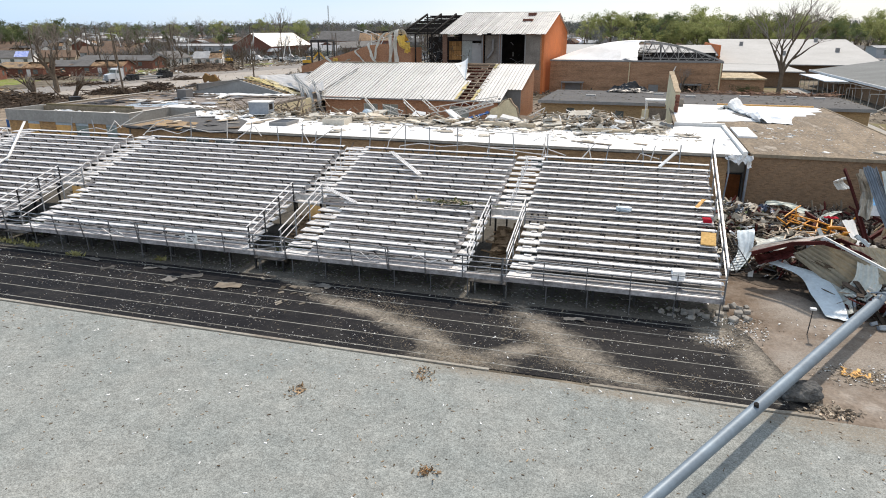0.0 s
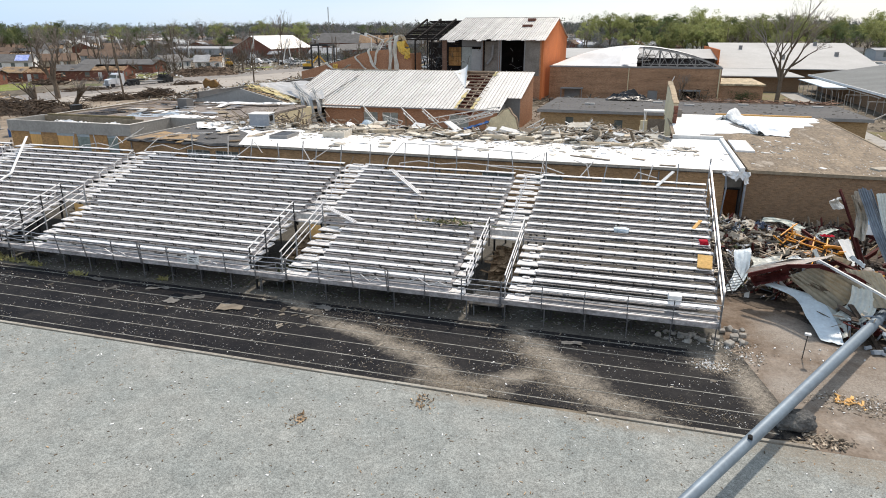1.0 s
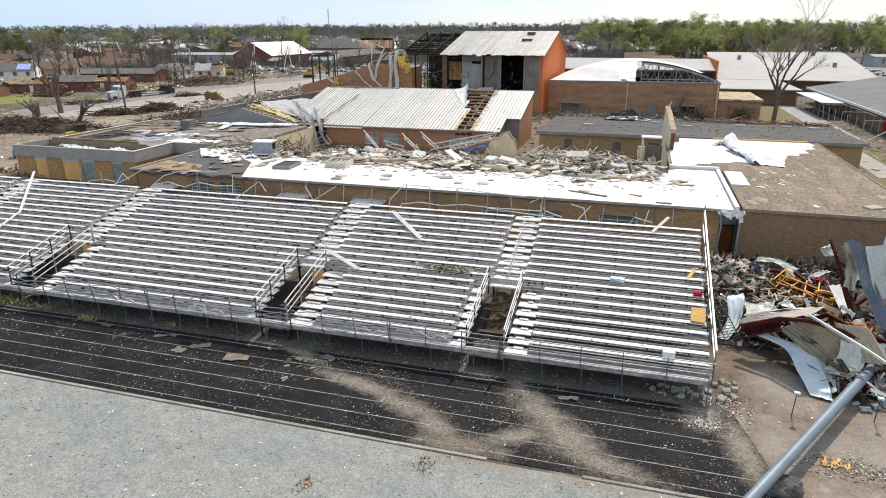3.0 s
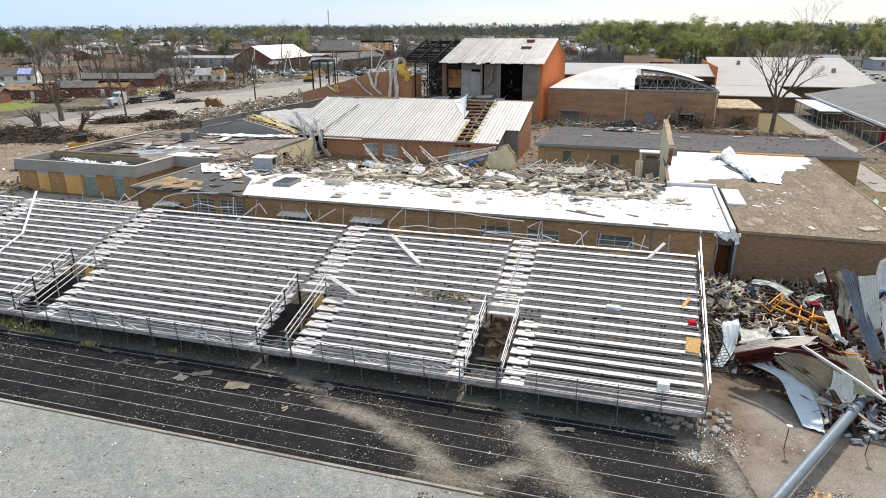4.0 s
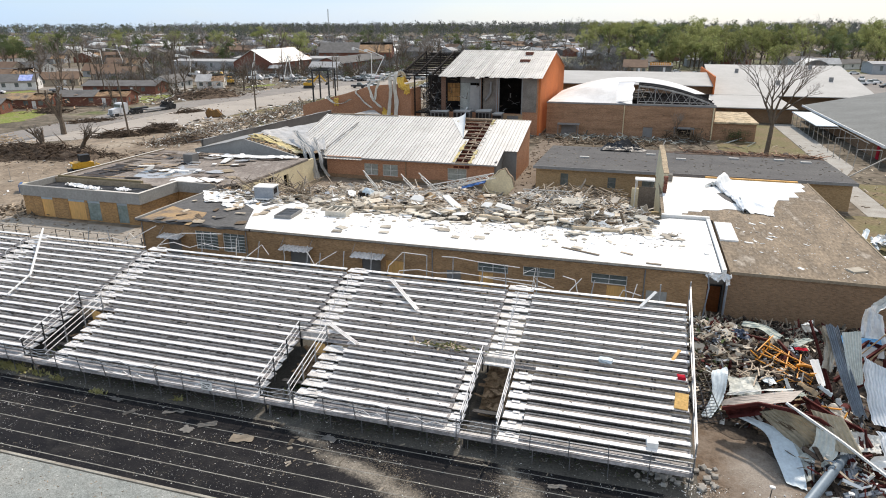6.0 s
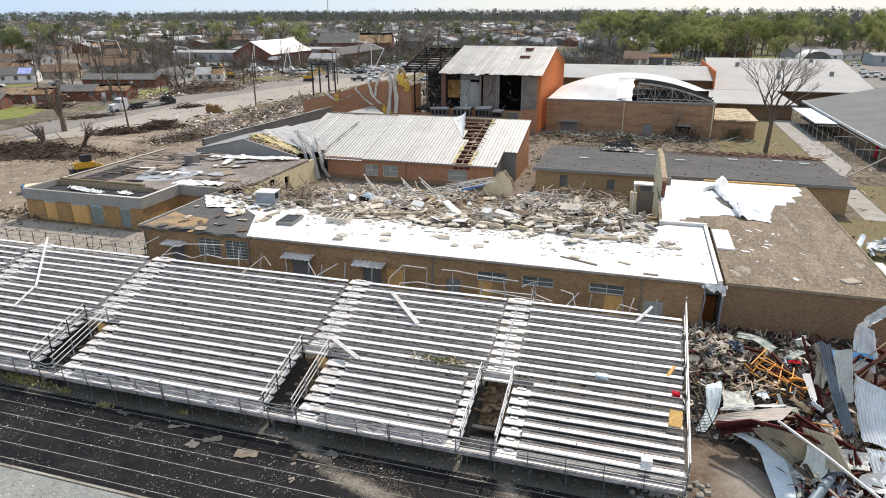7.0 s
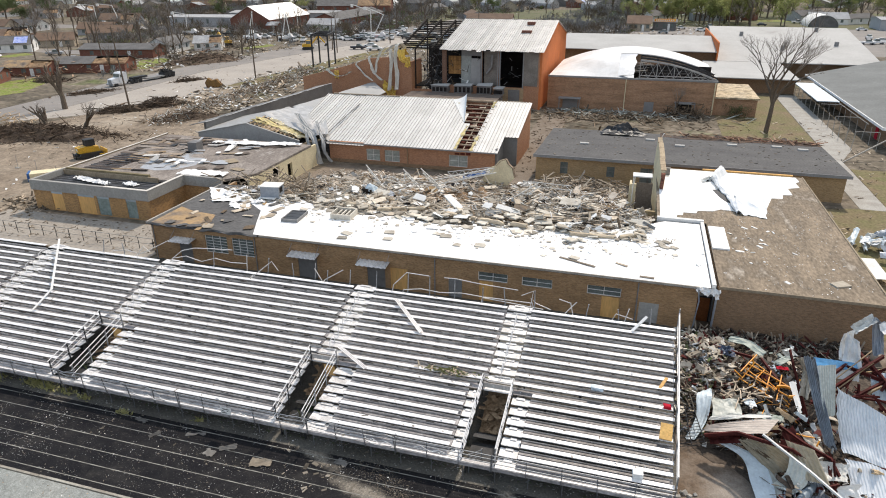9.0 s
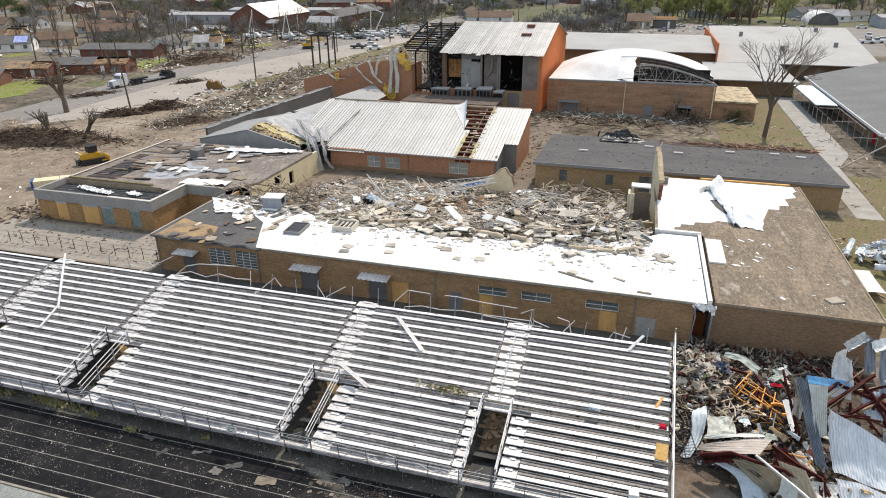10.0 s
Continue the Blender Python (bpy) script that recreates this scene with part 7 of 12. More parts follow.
def scatter(bm, count, where, size, flat=0.3, tilt=0.3, long=1.0, along=None):
    """Many small broken bits joined into one mesh: where() gives x, y, z."""
    for i in range(count):
        x, y, z = where()
        s = size * RND.uniform(0.4, 1.5)
        m = pose(x, y, z, RND.gauss(0, 40) * tilt, RND.gauss(0, 40) * tilt, RND.uniform(0, 360) if along is None else RND.gauss(0, along) + (90 if RND.random() < 0.15 else 0))
        l, w, h = s * long * RND.uniform(0.7, 1.4), s * RND.uniform(0.4, 0.9), s * flat
        v = [bm.verts.new(m @ Vector((a * l / 2 * RND.uniform(0.7, 1), b * w / 2 * RND.uniform(0.7, 1), c * h / 2))) for c in (-1, 1) for a, b in ((-1, -1), (1, -1), (1, 1), (-1, 1))]
        for f in ((3, 2, 1, 0), (4, 5, 6, 7), (0, 1, 5, 4), (1, 2, 6, 5), (2, 3, 7, 6), (3, 0, 4, 7)):
            bm.faces.new([v[k] for k in f])


def island(m, amount=0.5):
    """Lets every loose bit of a joined mesh have its own lightness."""
    m = m.copy()
    n, l = m.node_tree.nodes, m.node_tree.links
    p = n["Principled BSDF"]
    geo = n.new("ShaderNodeNewGeometry")
    mr = n.new("ShaderNodeMapRange")
    mr.inputs[3].default_value, mr.inputs[4].default_value = 1 - amount, 1 + amount
    l.new(geo.outputs["Random Per Island"], mr.inputs[0])
    mu = n.new("ShaderNodeVectorMath")
    mu.operation = "SCALE"
    l.new(p.inputs["Base Color"].links[0].from_socket, mu.inputs[0])
    l.new(mr.outputs[0], mu.inputs["Scale"])
    l.new(mu.outputs[0], p.inputs["Base Color"])
    return m


I_CHUNK, I_WOOD, I_WHITE, I_GREY, I_STRAW, I_BRUSH = island(M_CHUNK, 0.6), island(M_OLDWOOD, 0.6), island(M_WHITE, 0.25), island(M_SHEETG, 0.5), island(M_STRAW, 0.5), island(M_BRUSH, 0.5)


I_WOOD_ = island(M_OLDWOOD, 0.75)


def in_heap(y0=55.4, y1=79.4, x0=-42.4, x1=2.6):
    def f():
        x, y = RND.uniform(x0, x1), RND.uniform(y0, y1)
        return x, y, rub_z(x, y) + RND.uniform(-0.1, 0.3)
    return f


M_STRIP = mat("warm_grey_strip", (0.52, 0.50, 0.46), (0.36, 0.34, 0.31), scale=0.9, fine=6, rough=0.55)
for nm, cnt, fn, sz, fl, ti, lo, m in (
        ("slab_rubble", 800, in_heap(55.4, 64), 0.42, 0.14, 0.25, 1.7, island(M_PLANKC, 0.45)),
        ("white_slab_rubble", 700, in_heap(55.6, 72), 0.42, 0.09, 0.3, 1.7, island(M_SLABW, 0.35)),
        ("board_rubble", 1500, in_heap(58, 79.6), 0.11, 0.4, 0.3, 15.0, island(M_HEAPW, 0.5)),
        ("lath_rubble", 2200, in_heap(56.5, 79.4), 0.055, 0.6, 0.35, 18.0, island(M_HEAPW, 0.7)),
        ("metal_scrap", 620, in_heap(60, 79), 0.10, 0.4, 0.4, 18.0, island(M_STRIP, 0.6)),
        ("white_scrap", 1000, in_heap(57, 79), 0.16, 0.2, 0.6, 6.0, I_WHITE),
        ("dark_scrap", 480, in_heap(57, 79), 0.25, 0.3, 0.5, 5.0, I_BRUSH),
        # Black bits strewn to pass for shaded hollows between the pieces.
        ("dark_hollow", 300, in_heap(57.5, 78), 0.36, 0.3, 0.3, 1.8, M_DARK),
        ("torn_sheet_scrap", 260, in_heap(58, 78), 0.6, 0.04, 0.8, 1.6, island(M_PALEROOF, 0.5)),
        ("rust_scrap", 160, in_heap(58, 78), 0.09, 0.5, 0.5, 14, island(M_DECK, 0.5)),
        ("grit_rubble", 6000, in_heap(), 0.1, 0.5, 1, 1.4, I_CHUNK)):
    bm = bmesh.new()
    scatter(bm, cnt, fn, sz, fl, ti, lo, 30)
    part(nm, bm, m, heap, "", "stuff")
UP = [with_mat(shard_mesh(60 + i, l, w, 0.06), m) for i, (l, w, m) in enumerate(((2.4, 1.2, M_HEAPW), (1.8, 1.0, M_WHITE), (2.6, 0.9, M_PLANKC), (2.2, 1.2, M_SLABW), (1.6, 1.2, M_SHEETG), (3.0, 0.5, M_OLDWOOD)))]
for i in range(70):
    x, y = (RND.gauss(-24, 6), RND.uniform(62, 76)) if i % 3 else (RND.gauss(-5, 4.5), RND.uniform(58, 74))
    if -41 < x < 2:
        place("leaning_panel", UP[(i * 5) % 6 if i % 4 else 0], None, heap, pose(x, y, rub_z(x, y) + 0.35, RND.gauss(10, 20), RND.gauss(0, 18), RND.uniform(0, 360)) @ Matrix.Scale(RND.uniform(0.4, 0.85), 4))
bm = bmesh.new()
for i in range(170):
    x, y = RND.uniform(-41, 2), RND.uniform(58, 78)
    p = Vector((x, y, rub_z(x, y)))
    beam(bm, p, p + Vector((RND.gauss(0, 1.2), RND.gauss(0, 0.8), RND.uniform(0.1, 0.8))), RND.uniform(0.03, 0.09), RND.uniform(0.03, 0.06))
part("standing_splinters", bm, I_WOOD_, heap, "", "stuff")
M_COPING = mat("tan_coping", (0.60, 0.51, 0.38), (0.45, 0.37, 0.27), scale=0.9, fine=7, grain=0.15, spread=0.15)
FR = [with_mat(shard_mesh(80 + i, 1.1, 0.8, 0.09), M_SLABW) for i in range(4)]
for i in range(30):
    x = -27 + 30 * i / 29 + RND.uniform(-0.4, 0.4)
    y = 57.0 + 1.2 * math.sin(x * 0.5) + RND.gauss(0, 0.8) + (2.0 if x > -2 else 0)
    place("edge_slab", FR[i % 4], None, heap, pose(x, y, max(FZ + 0.1, rub_z(x, y)) + 0.12, RND.gauss(0, 7), RND.gauss(0, 6), RND.gauss(0, 22)) @ Matrix.Scale(RND.uniform(0.6, 1.25), 4))
for k, (xa, ya, xb, yb) in enumerate(((-27.4, 57.3, -24.7, 57.2), (-23.6, 56.4, -22.1, 56.9), (-22.0, 57.0, -20.9, 57.4), (-20.6, 57.7, -19.0, 57.9), (-16.9, 57.4, -15.4, 57.2), (-15.0, 57.3, -13.5, 56.7), (-12.7, 56.4, -10.6, 56.0), (-9.8, 56.2, -8.4, 55.9), (-8.8, 58.9, -5.4, 59.3), (-4.3, 55.4, -0.4, 55.5), (0.1, 55.7, 2.0, 56.9))):
    bm = bmesh.new()
    za = FZ + 0.22 + RND.uniform(0, 0.12)
    n = max(3, int(abs(xb - xa) / 0.5))
    q = [Vector((xa, ya, za)).lerp(Vector((xb, yb, za + RND.uniform(-0.05, 0.1))), j / n) for j in range(n + 1)]
    rings = [[bm.verts.new(c + Vector((RND.gauss(0, 0.05) * (j in (0, n)) * 2, dy + RND.gauss(0, 0.02), dz + RND.gauss(0, 0.02)))) for dy, dz in ((-0.2, -0.18), (0.2, -0.18), (0.22, 0.06), (0.15, 0.13), (-0.15, 0.13), (-0.22, 0.06))] for j, c in enumerate(q)]
    for r0, r1 in zip(rings, rings[1:]):
        for j in range(6):
            bm.faces.new((r0[j], r0[(j + 1) % 6], r1[(j + 1) % 6], r1[j]))
    bm.faces.new(rings[0][::-1]), bm.faces.new(rings[-1])
    part("coping_block", bm, M_COPING, heap, "long broken tan coping block")
for k, (x, y, l, w) in enumerate(((-16.6, 60.4, 2.8, 1.1), (-6.9, 57.2, 1.9, 0.9), (-10.9, 59.9, 3.0, 0.8), (-5.1, 62.7, 2.4, 1.4), (-1.4, 60.0, 1.3, 0.7), (1.7, 59.2, 2.2, 1.2), (-13.1, 60.4, 1.2, 0.9), (-6.9, 59.8, 2.6, 0.6), (-20.5, 61.0, 1.8, 1.0), (-25.0, 61.5, 2.2, 0.9))):
    place("pale_slab", with_mat(shard_mesh(140 + k, l, w, 0.1), M_WHITE if k % 2 == 0 else M_SLABW), None, heap, pose(x, y, max(FZ, rub_z(x, y)) + 0.3, RND.gauss(18, 12), RND.gauss(0, 10), RND.gauss(-8, 16)))
bm = bmesh.new()
scatter(bm, 420, lambda: (RND.uniform(-10, -0.6), RND.uniform(72, 79.4), 1.0 + 1.1 * RND.random()), 0.24, 0.25, 0.5, 8.0, 40)
part("lumber_heap", bm, island(M_OLDWOOD, 0.7), heap, "splintered lumber", "stuff")
bm2 = bmesh.new()
sheet(bm2, lambda u, v: (-24.5 + 9 * u, 66.0 + 7 * v, rub_z(-24.5 + 9 * u, 66 + 7 * v) + 0.12 + 0.3 * noise.noise((u * 5, v * 5, 2))), 26, 20, 0)
part("earth_patch", bm2, mat("brown_earth", (0.30, 0.20, 0.12), (0.20, 0.14, 0.09), (0.38, 0.30, 0.2), scale=0.8, fine=6, grain=0.35, bump=0.05), heap, "brown earth and splinters", "stuff")
for p, q in (((-22, 76.5, 1.7), (-15.6, 72.6, 3.9)), ((-12, 75, 1.8), (-6, 72, 2.6)), ((-20.5, 72.4, 2.4), (-15.4, 71.4, 4.1))):
    truss("steel_joist", p, q, 0.5, M_JOIST, heap, "bent white open-web steel joist")
fr = thing("leaning_wall_piece", "leaning cream plaster wall fragment standing in the rubble", "wall fragment")
bm = bmesh.new()
prof = [(-18.4, 0.0), (-17.9, 1.4), (-17.6, 2.9), (-16.9, 3.2), (-16.5, 3.9), (-15.9, 4.15), (-15.3, 3.5), (-14.7, 3.1), (-14.0, 1.9), (-14.6, 0.8), (-15.2, 0.0)]
a = [bm.verts.new((x + 0.25 * z, 77.0 + 0.12 * z, z)) for x, z in prof]
b = [bm.verts.new((x + 0.1 + 0.25 * z, 77.3 + 0.12 * z, z)) for x, z in prof]
bm.faces.new(a), bm.faces.new(b[::-1])
for i in range(len(prof)):
    j = (i + 1) % len(prof)
    bm.faces.new((a[i], a[j], b[j], b[i]))
bmesh.ops.recalc_face_normals(bm, faces=bm.faces)
part("plaster_slab", bm, M_CREAM, fr)
bm = bmesh.new()
for (x0, z0), (x1, z1) in zip(prof[3:8], prof[4:9]):
    beam(bm, (x0 + 0.3 * z0, 77.15 + 0.12 * z0, z0), (x1 + 0.3 * z1, 77.15 + 0.12 * z1, z1), 0.36, 0.1)
part("broken_edge", bm, M_RUBBLE, fr, "ragged brown broken edge")
for p, q, h, w in (((-21.2, 67.0, 3.4), (-14.4, 70.4, 4.5), 0.6, 0.09), ((-29.0, 67.4, 4.6), (-27.0, 66.8, 2.8), 0.6, 0.08), ((-24.5, 67.6, 4.4), (-22.6, 67.0, 3.0), 0.6, 0.08), ((-22.3, 67.4, 4.7), (-20.0, 66.8, 3.1), 0.6, 0.08), ((-26.6, 67.2, 3.6), (-24.4, 67.8, 2.9), 0.6, 0.08), ((-11.8, 67.0, 2.2), (-9.1, 69.0, 3.7), 0.5, 0.09), ((-24.8, 70.5, 1.7), (-19.2, 71.3, 1.3), 0.7, 0.08)):
    bm = bmesh.new()
    p, q = Vector(p), Vector(q)
    up = Vector((-0.35, -0.2, 1)).normalized() * h
    beam(bm, p, q, w), beam(bm, p + up, q + up, w)
    n = max(4, int((q - p).length / 0.6))
    for i in range(n):
        a, b = p.lerp(q, i / n), p.lerp(q, (i + 1) / n)
        beam(bm, a if i % 2 else a + up, b + up if i % 2 else b, w * 0.6)
    part("steel_joist", bm, M_JOIST, heap, "bent white open-web steel joist")
cl = thing("pale_cloth_heap", "pale blue-white plastic draped over dark wreckage", "plastic sheet", (-27.3, 64.0, 3.3))
bm = bmesh.new()
sheet(bm, lambda u, v: (1.7 * (u - 0.5), 1.1 * (v - 0.5), 0.7 * math.sin(math.pi * u) * math.sin(math.pi * v) + 0.3 * noise.noise((u * 4, v * 4, 2))), 14, 10, 0.02)
part("plastic", bm, M_PALEBL_, cl)
part("dark_core", boxes((-0.9, -0.1, -0.6, -0.1, -0.5, 0.25), (0.1, 0.3, -0.7, -0.5, -0.8, 0.2)), M_DARK, cl)
fs = thing("fallen_louvre_frame", "fallen pale louvre frame with dark openings on the roof", "louvre frame", (-26.1, 54.3, FZ + 0.03), rz=2)
part("rim", boxes((-1.05, 1.05, -1.0, -0.85, 0, 0.5), (-1.05, 1.05, 0.75, 0.9, 0.1, 0.6), (-1.05, -0.92, -0.85, 0.75, 0, 0.55), (0.92, 1.05, -0.85, 0.75, 0, 0.55)), M_SLABW, fs)
for j in range(3):
    part("bar", boxes((-0.45 + 0.45 * j - 0.06, -0.45 + 0.45 * j + 0.06, -0.84, 0.74, 0.3, 0.45)), M_SLABW, fs)
part("dark_back", boxes((-0.9, 0.9, -0.84, 0.74, 0.02, 0.08)), M_DARK, fs)
tp = thing("blue_tarp_scrap", "crumpled blue tarpaulin in the rubble", "tarpaulin")
bm = bmesh.new()
sheet(bm, lambda u, v: (-20.0 + 3.0 * u, 76.0 + 1.4 * v, 1.6 + 0.9 * u + 0.35 * noise.noise((u * 5, v * 5, 1))), 8, 6, 0.02)
part("tarp", bm, M_BLUE, tp)
# scattered slabs on the white roof
M_SLATE = mat("grey_tan_slab", (0.48, 0.44, 0.375), (0.32, 0.285, 0.235), scale=1.0, fine=8, grain=0.2, spread=0.4)
SR = [with_mat(shard_mesh(110 + i, 1.15, 0.9, 0.07), (M_SLATE, M_SLATE, M_SLABW, M_MEMB)[i % 4]) for i in range(8)]
sc = thing("roof_litter", "flat tan slab pieces scattered on the white roof", "rubble")
for x, y, sz, m in ((-23.9, 49.1, 0.85, 0), (-24.0, 50.2, 0.9, 2), (-20.3, 51.5, 1.0, 1), (-19.9, 50.0, 0.8, 2), (-16.8, 53.7, 1.1, 3), (-15.0, 52.0, 1.0, 0), (-15.6, 52.3, 0.8, 1), (-11.6, 50.8, 0.9, 2), (-22.2, 51.2, 0.7, 3), (-3.4, 50.4, 0.8, 2), (-13.5, 50.3, 0.7, 4)):
    place("slab_piece", SR[m], None, sc, pose(x, y, FZ + 0.09, RND.gauss(0, 3), RND.gauss(0, 3), RND.uniform(-20, 20)) @ Matrix.Scale(sz, 4))
for x0, y0, x1, y1 in ((-4.6, 50.2, -1.6, 49.0), (0.0, 50.3, 0.9, 49.8), (1.9, 48.2, 3.0, 48.1)):
    bm = bmesh.new()
    beam(bm, (x0, y0, FZ + 0.07), (x1, y1, FZ + 0.09), 0.22, 0.06)
    part("splintered_board", bm, M_OLDWOOD, sc)
for i in range(230):
    x = RND.uniform(-31, 4.8)
    y = 56.6 - abs(RND.gauss(0, 2.5))
    if y < 48.4:
        continue
    near = y > 54.5
    sz = RND.uniform(0.3, 0.95) if near else RND.uniform(0.12, 0.5)
    place("slab_piece", RND.choice(SR), None, sc, pose(x, y, FZ + 0.08, RND.gauss(0, 3), RND.gauss(0, 3), RND.uniform(0, 360)) @ Matrix.Scale(sz, 4))
bm = bmesh.new()
scatter(bm, 900, lambda: (RND.uniform(-31, 5), 57.0 - abs(RND.gauss(0, 2.2)), FZ + 0.045), 0.075, 0.3, 0.3, 1.6)
part("roof_grit", bm, I_CHUNK, sc, "", "stuff")
bm = bmesh.new()
scatter(bm, 420, lambda: (RND.uniform(9.3, 18.8), RND.uniform(48.2, 68), FZ + 0.07), 0.06, 0.25, 0.2, 1.5)
scatter(bm, 26, lambda: (RND.gauss(11.0, 1.8), RND.uniform(48.2, 62), FZ + 0.075), 0.3, 0.12, 0.15, 1.5)
part("white_crumbs", bm, I_WHITE, sc, "", "stuff")
place("slab_piece", SL[3], None, sc, pose(16.6, 50.8, FZ + 0.11, 0, 0, 30) @ Matrix.Scale(1.3, 4))
# membrane scraps near the torn corner
for i in range(7):
    bm = bmesh.new()
    k = i * 1.7
    l, w = RND.uniform(0.8, 2.2), RND.uniform(0.3, 0.9)
    sheet(bm, lambda u, v: (l * (u - 0.5), w * (v - 0.5), 0.25 * noise.noise((u * 3 + k, v * 3, k)) + 0.12), 7, 5, 0.015)
    o = part("membrane_scrap", bm, M_MEMB, sc)
    o.matrix_world = pose(RND.uniform(-41, -33), RND.uniform(54, 61), FZ + 0.06 + 0.02 * i, 0, 0, RND.uniform(0, 360))
for i in range(34):
    x, y = RND.uniform(-43, -33), RND.uniform(47.8, 60)
    place("felt_scrap", with_mat(mesh_of("felt", shard_slab(i + 300, RND.uniform(0.4, 2.2), RND.uniform(0.3, 1.2), 0.04)), RND.choice((M_ROOFDK, M_DECK, M_ROOFDK, M_BRUSH, M_CHUNK, M_BRUSH))), None, sc, pose(x, y, FZ + 0.06 + 0.002 * i, RND.gauss(0, 4), RND.gauss(0, 4), RND.uniform(0, 360)))
bm = bmesh.new()
for i in range(230):
    x, y = RND.gauss(-37, 3.0), RND.gauss(62.0, 2.0)
    p = Vector((x, y, FZ - 0.1 if y < 59 else FZ - 0.6))
    p.z += RND.uniform(0, 0.9)
    beam(bm, p, p + Vector((RND.gauss(0, 1.1), RND.gauss(0, 0.9), RND.gauss(0.3, 0.5))), RND.uniform(0.04, 0.16), RND.uniform(0.03, 0.08))
solid("stick_heap", bm, I_WOOD, "heap of splintered lumber behind the air handler", "rubble", "stuff")
for k, (a, b, c, d) in enumerate((((-44.4, 58.6), (-38.6, 57.4), (-36.9, 55.6), (-41.2, 54.5)), ((-39.2, 54.6), (-37.0, 54.9), (-36.0, 53.0), (-38.6, 53.6)))):
    bm = bmesh.new()
    q = [Vector((*p, 0)) for p in (a, b, c, d)]
    sheet(bm, lambda u, v: q[0].lerp(q[1], u).lerp(q[3].lerp(q[2], u), v) + Vector((0.35 * noise.noise((v * 4, u * 2, 1 + k)), 0.35 * noise.noise((u * 5, v * 2, 4 + k)), FZ + 0.07 + 0.14 * abs(noise.noise((u * 4, v * 3, 9 + k))) + 0.05 * abs(noise.noise((u * 13, v * 9, 2))))), 36, 22, 0.015)
    part("membrane_scrap", bm, M_MEMB, sc, "large loose sheet of white membrane")
# roof plant
ac = thing("roof_air_handler", "grey metal rooftop air handler with a dark fan opening", "air conditioner", (-35.9, 57.6, FZ + 0.05), rz=8)
part("casing", boxes((-1.0, 1.0, -0.75, 0.75, 0.1, 1.3)), M_SHEETG, ac)
part("lid", boxes((-1.07, 1.07, -0.82, 0.82, 1.3, 1.38)), M_WHITE, ac, "white top")
part("fan_opening", boxes((1.001, 1.02, -0.45, 0.35, 0.6, 1.15)), M_DARK, ac)
part("kerb", boxes((-1.0, 1.0, -0.7, 0.7, -0.1, 0.1)), M_FASCIA, ac)
ht = thing("roof_skylight", "low grey skylight with dark glazing on the white roof", "skylight", (-30.6, 52.6, FZ + 0.03), rz=4)
part("curb", boxes((-0.85, 0.85, -1.3, -1.2, 0, 0.3), (-0.85, 0.85, 1.2, 1.3, 0, 0.3), (-0.85, -0.75, -1.2, 1.2, 0, 0.3), (0.75, 0.85, -1.2, 1.2, 0, 0.3)), M_FASCIA, ht)
for j in range(3):
    part("pane", boxes((-0.74, 0.74, -1.18 + 0.8 * j, -0.43 + 0.8 * j, 0.2, 0.24)), M_BLACK, ht)

# ---- collapsed metal building beside the bleachers ----
M_CHUNKD = mat("dirty_broken_concrete", (0.40, 0.35, 0.285), (0.20, 0.17, 0.13), scale=1.0, fine=8, grain=0.25, spread=0.45)
I_CHUNKD = island(M_CHUNKD, 0.6)
M_GREENP = mat("pale_green_sheet_metal", (0.33, 0.38, 0.335), (0.24, 0.265, 0.24), (0.14, 0.14, 0.125), scale=0.9, fine=6, rough=0.5, grain=0.15)
M_FELTT = mat("dirty_pale_lining", (0.60, 0.54, 0.45), (0.40, 0.35, 0.28), (0.25, 0.21, 0.17), scale=1.4, fine=6, grain=0.2)
# Scraps coloured near-black to read as shaded gaps in the wreckage.
I_DARKW = island(mat("gap_dark_scrap", (0.045, 0.036, 0.03), (0.10, 0.078, 0.062), scale=1, fine=8, grain=0.4), 0.6)
M_SKYB = mat("pale_blue_panel", (0.13, 0.38, 0.66), (0.24, 0.48, 0.70), scale=0.8, fine=5, rough=0.5)
M_TANDK = mat("dirty_tan_sheet_metal", (0.36, 0.32, 0.25), (0.20, 0.17, 0.125), (0.45, 0.42, 0.36), scale=1.0, fine=6, rough=0.6, grain=0.2, spread=0.2)
wr = thing("collapsed_metal_shed", "collapsed metal shed of torn corrugated sheets and red steel", "wreckage")


M_PALEG = mat("pale_grey_sheet_metal", (0.62, 0.62, 0.58), (0.46, 0.45, 0.42), (0.30, 0.27, 0.23), scale=1.1, fine=7, rough=0.5, grain=0.15, spread=0.15)
M_PALEGR = mat("pale_grey_green_sheet", (0.52, 0.535, 0.485), (0.40, 0.41, 0.37), (0.33, 0.32, 0.28), scale=1.1, fine=7, rough=0.5, grain=0.15, spread=0.15)
M_PALEBL = mat("whitish_blue_sheet", (0.66, 0.74, 0.78), (0.54, 0.62, 0.67), (0.33, 0.35, 0.36), scale=0.9, fine=6, rough=0.45, grain=0.12, spread=0.1)
M_PALEBW = mat("weathered_blue_grey_sheet", (0.72, 0.75, 0.775), (0.60, 0.635, 0.665), (0.80, 0.82, 0.83), scale=0.8, fine=5, rough=0.4, metal=0.05, grain=0.12, stretch=(2.5, 0.4, 1))
M_FIBRE = leafy_mat(mat("tan_fibreglass_panel", (0.60, 0.53, 0.40), (0.46, 0.40, 0.29), (0.32, 0.27, 0.2), scale=1.0, fine=6, rough=0.5, grain=0.12, spread=0.12), 0.45)
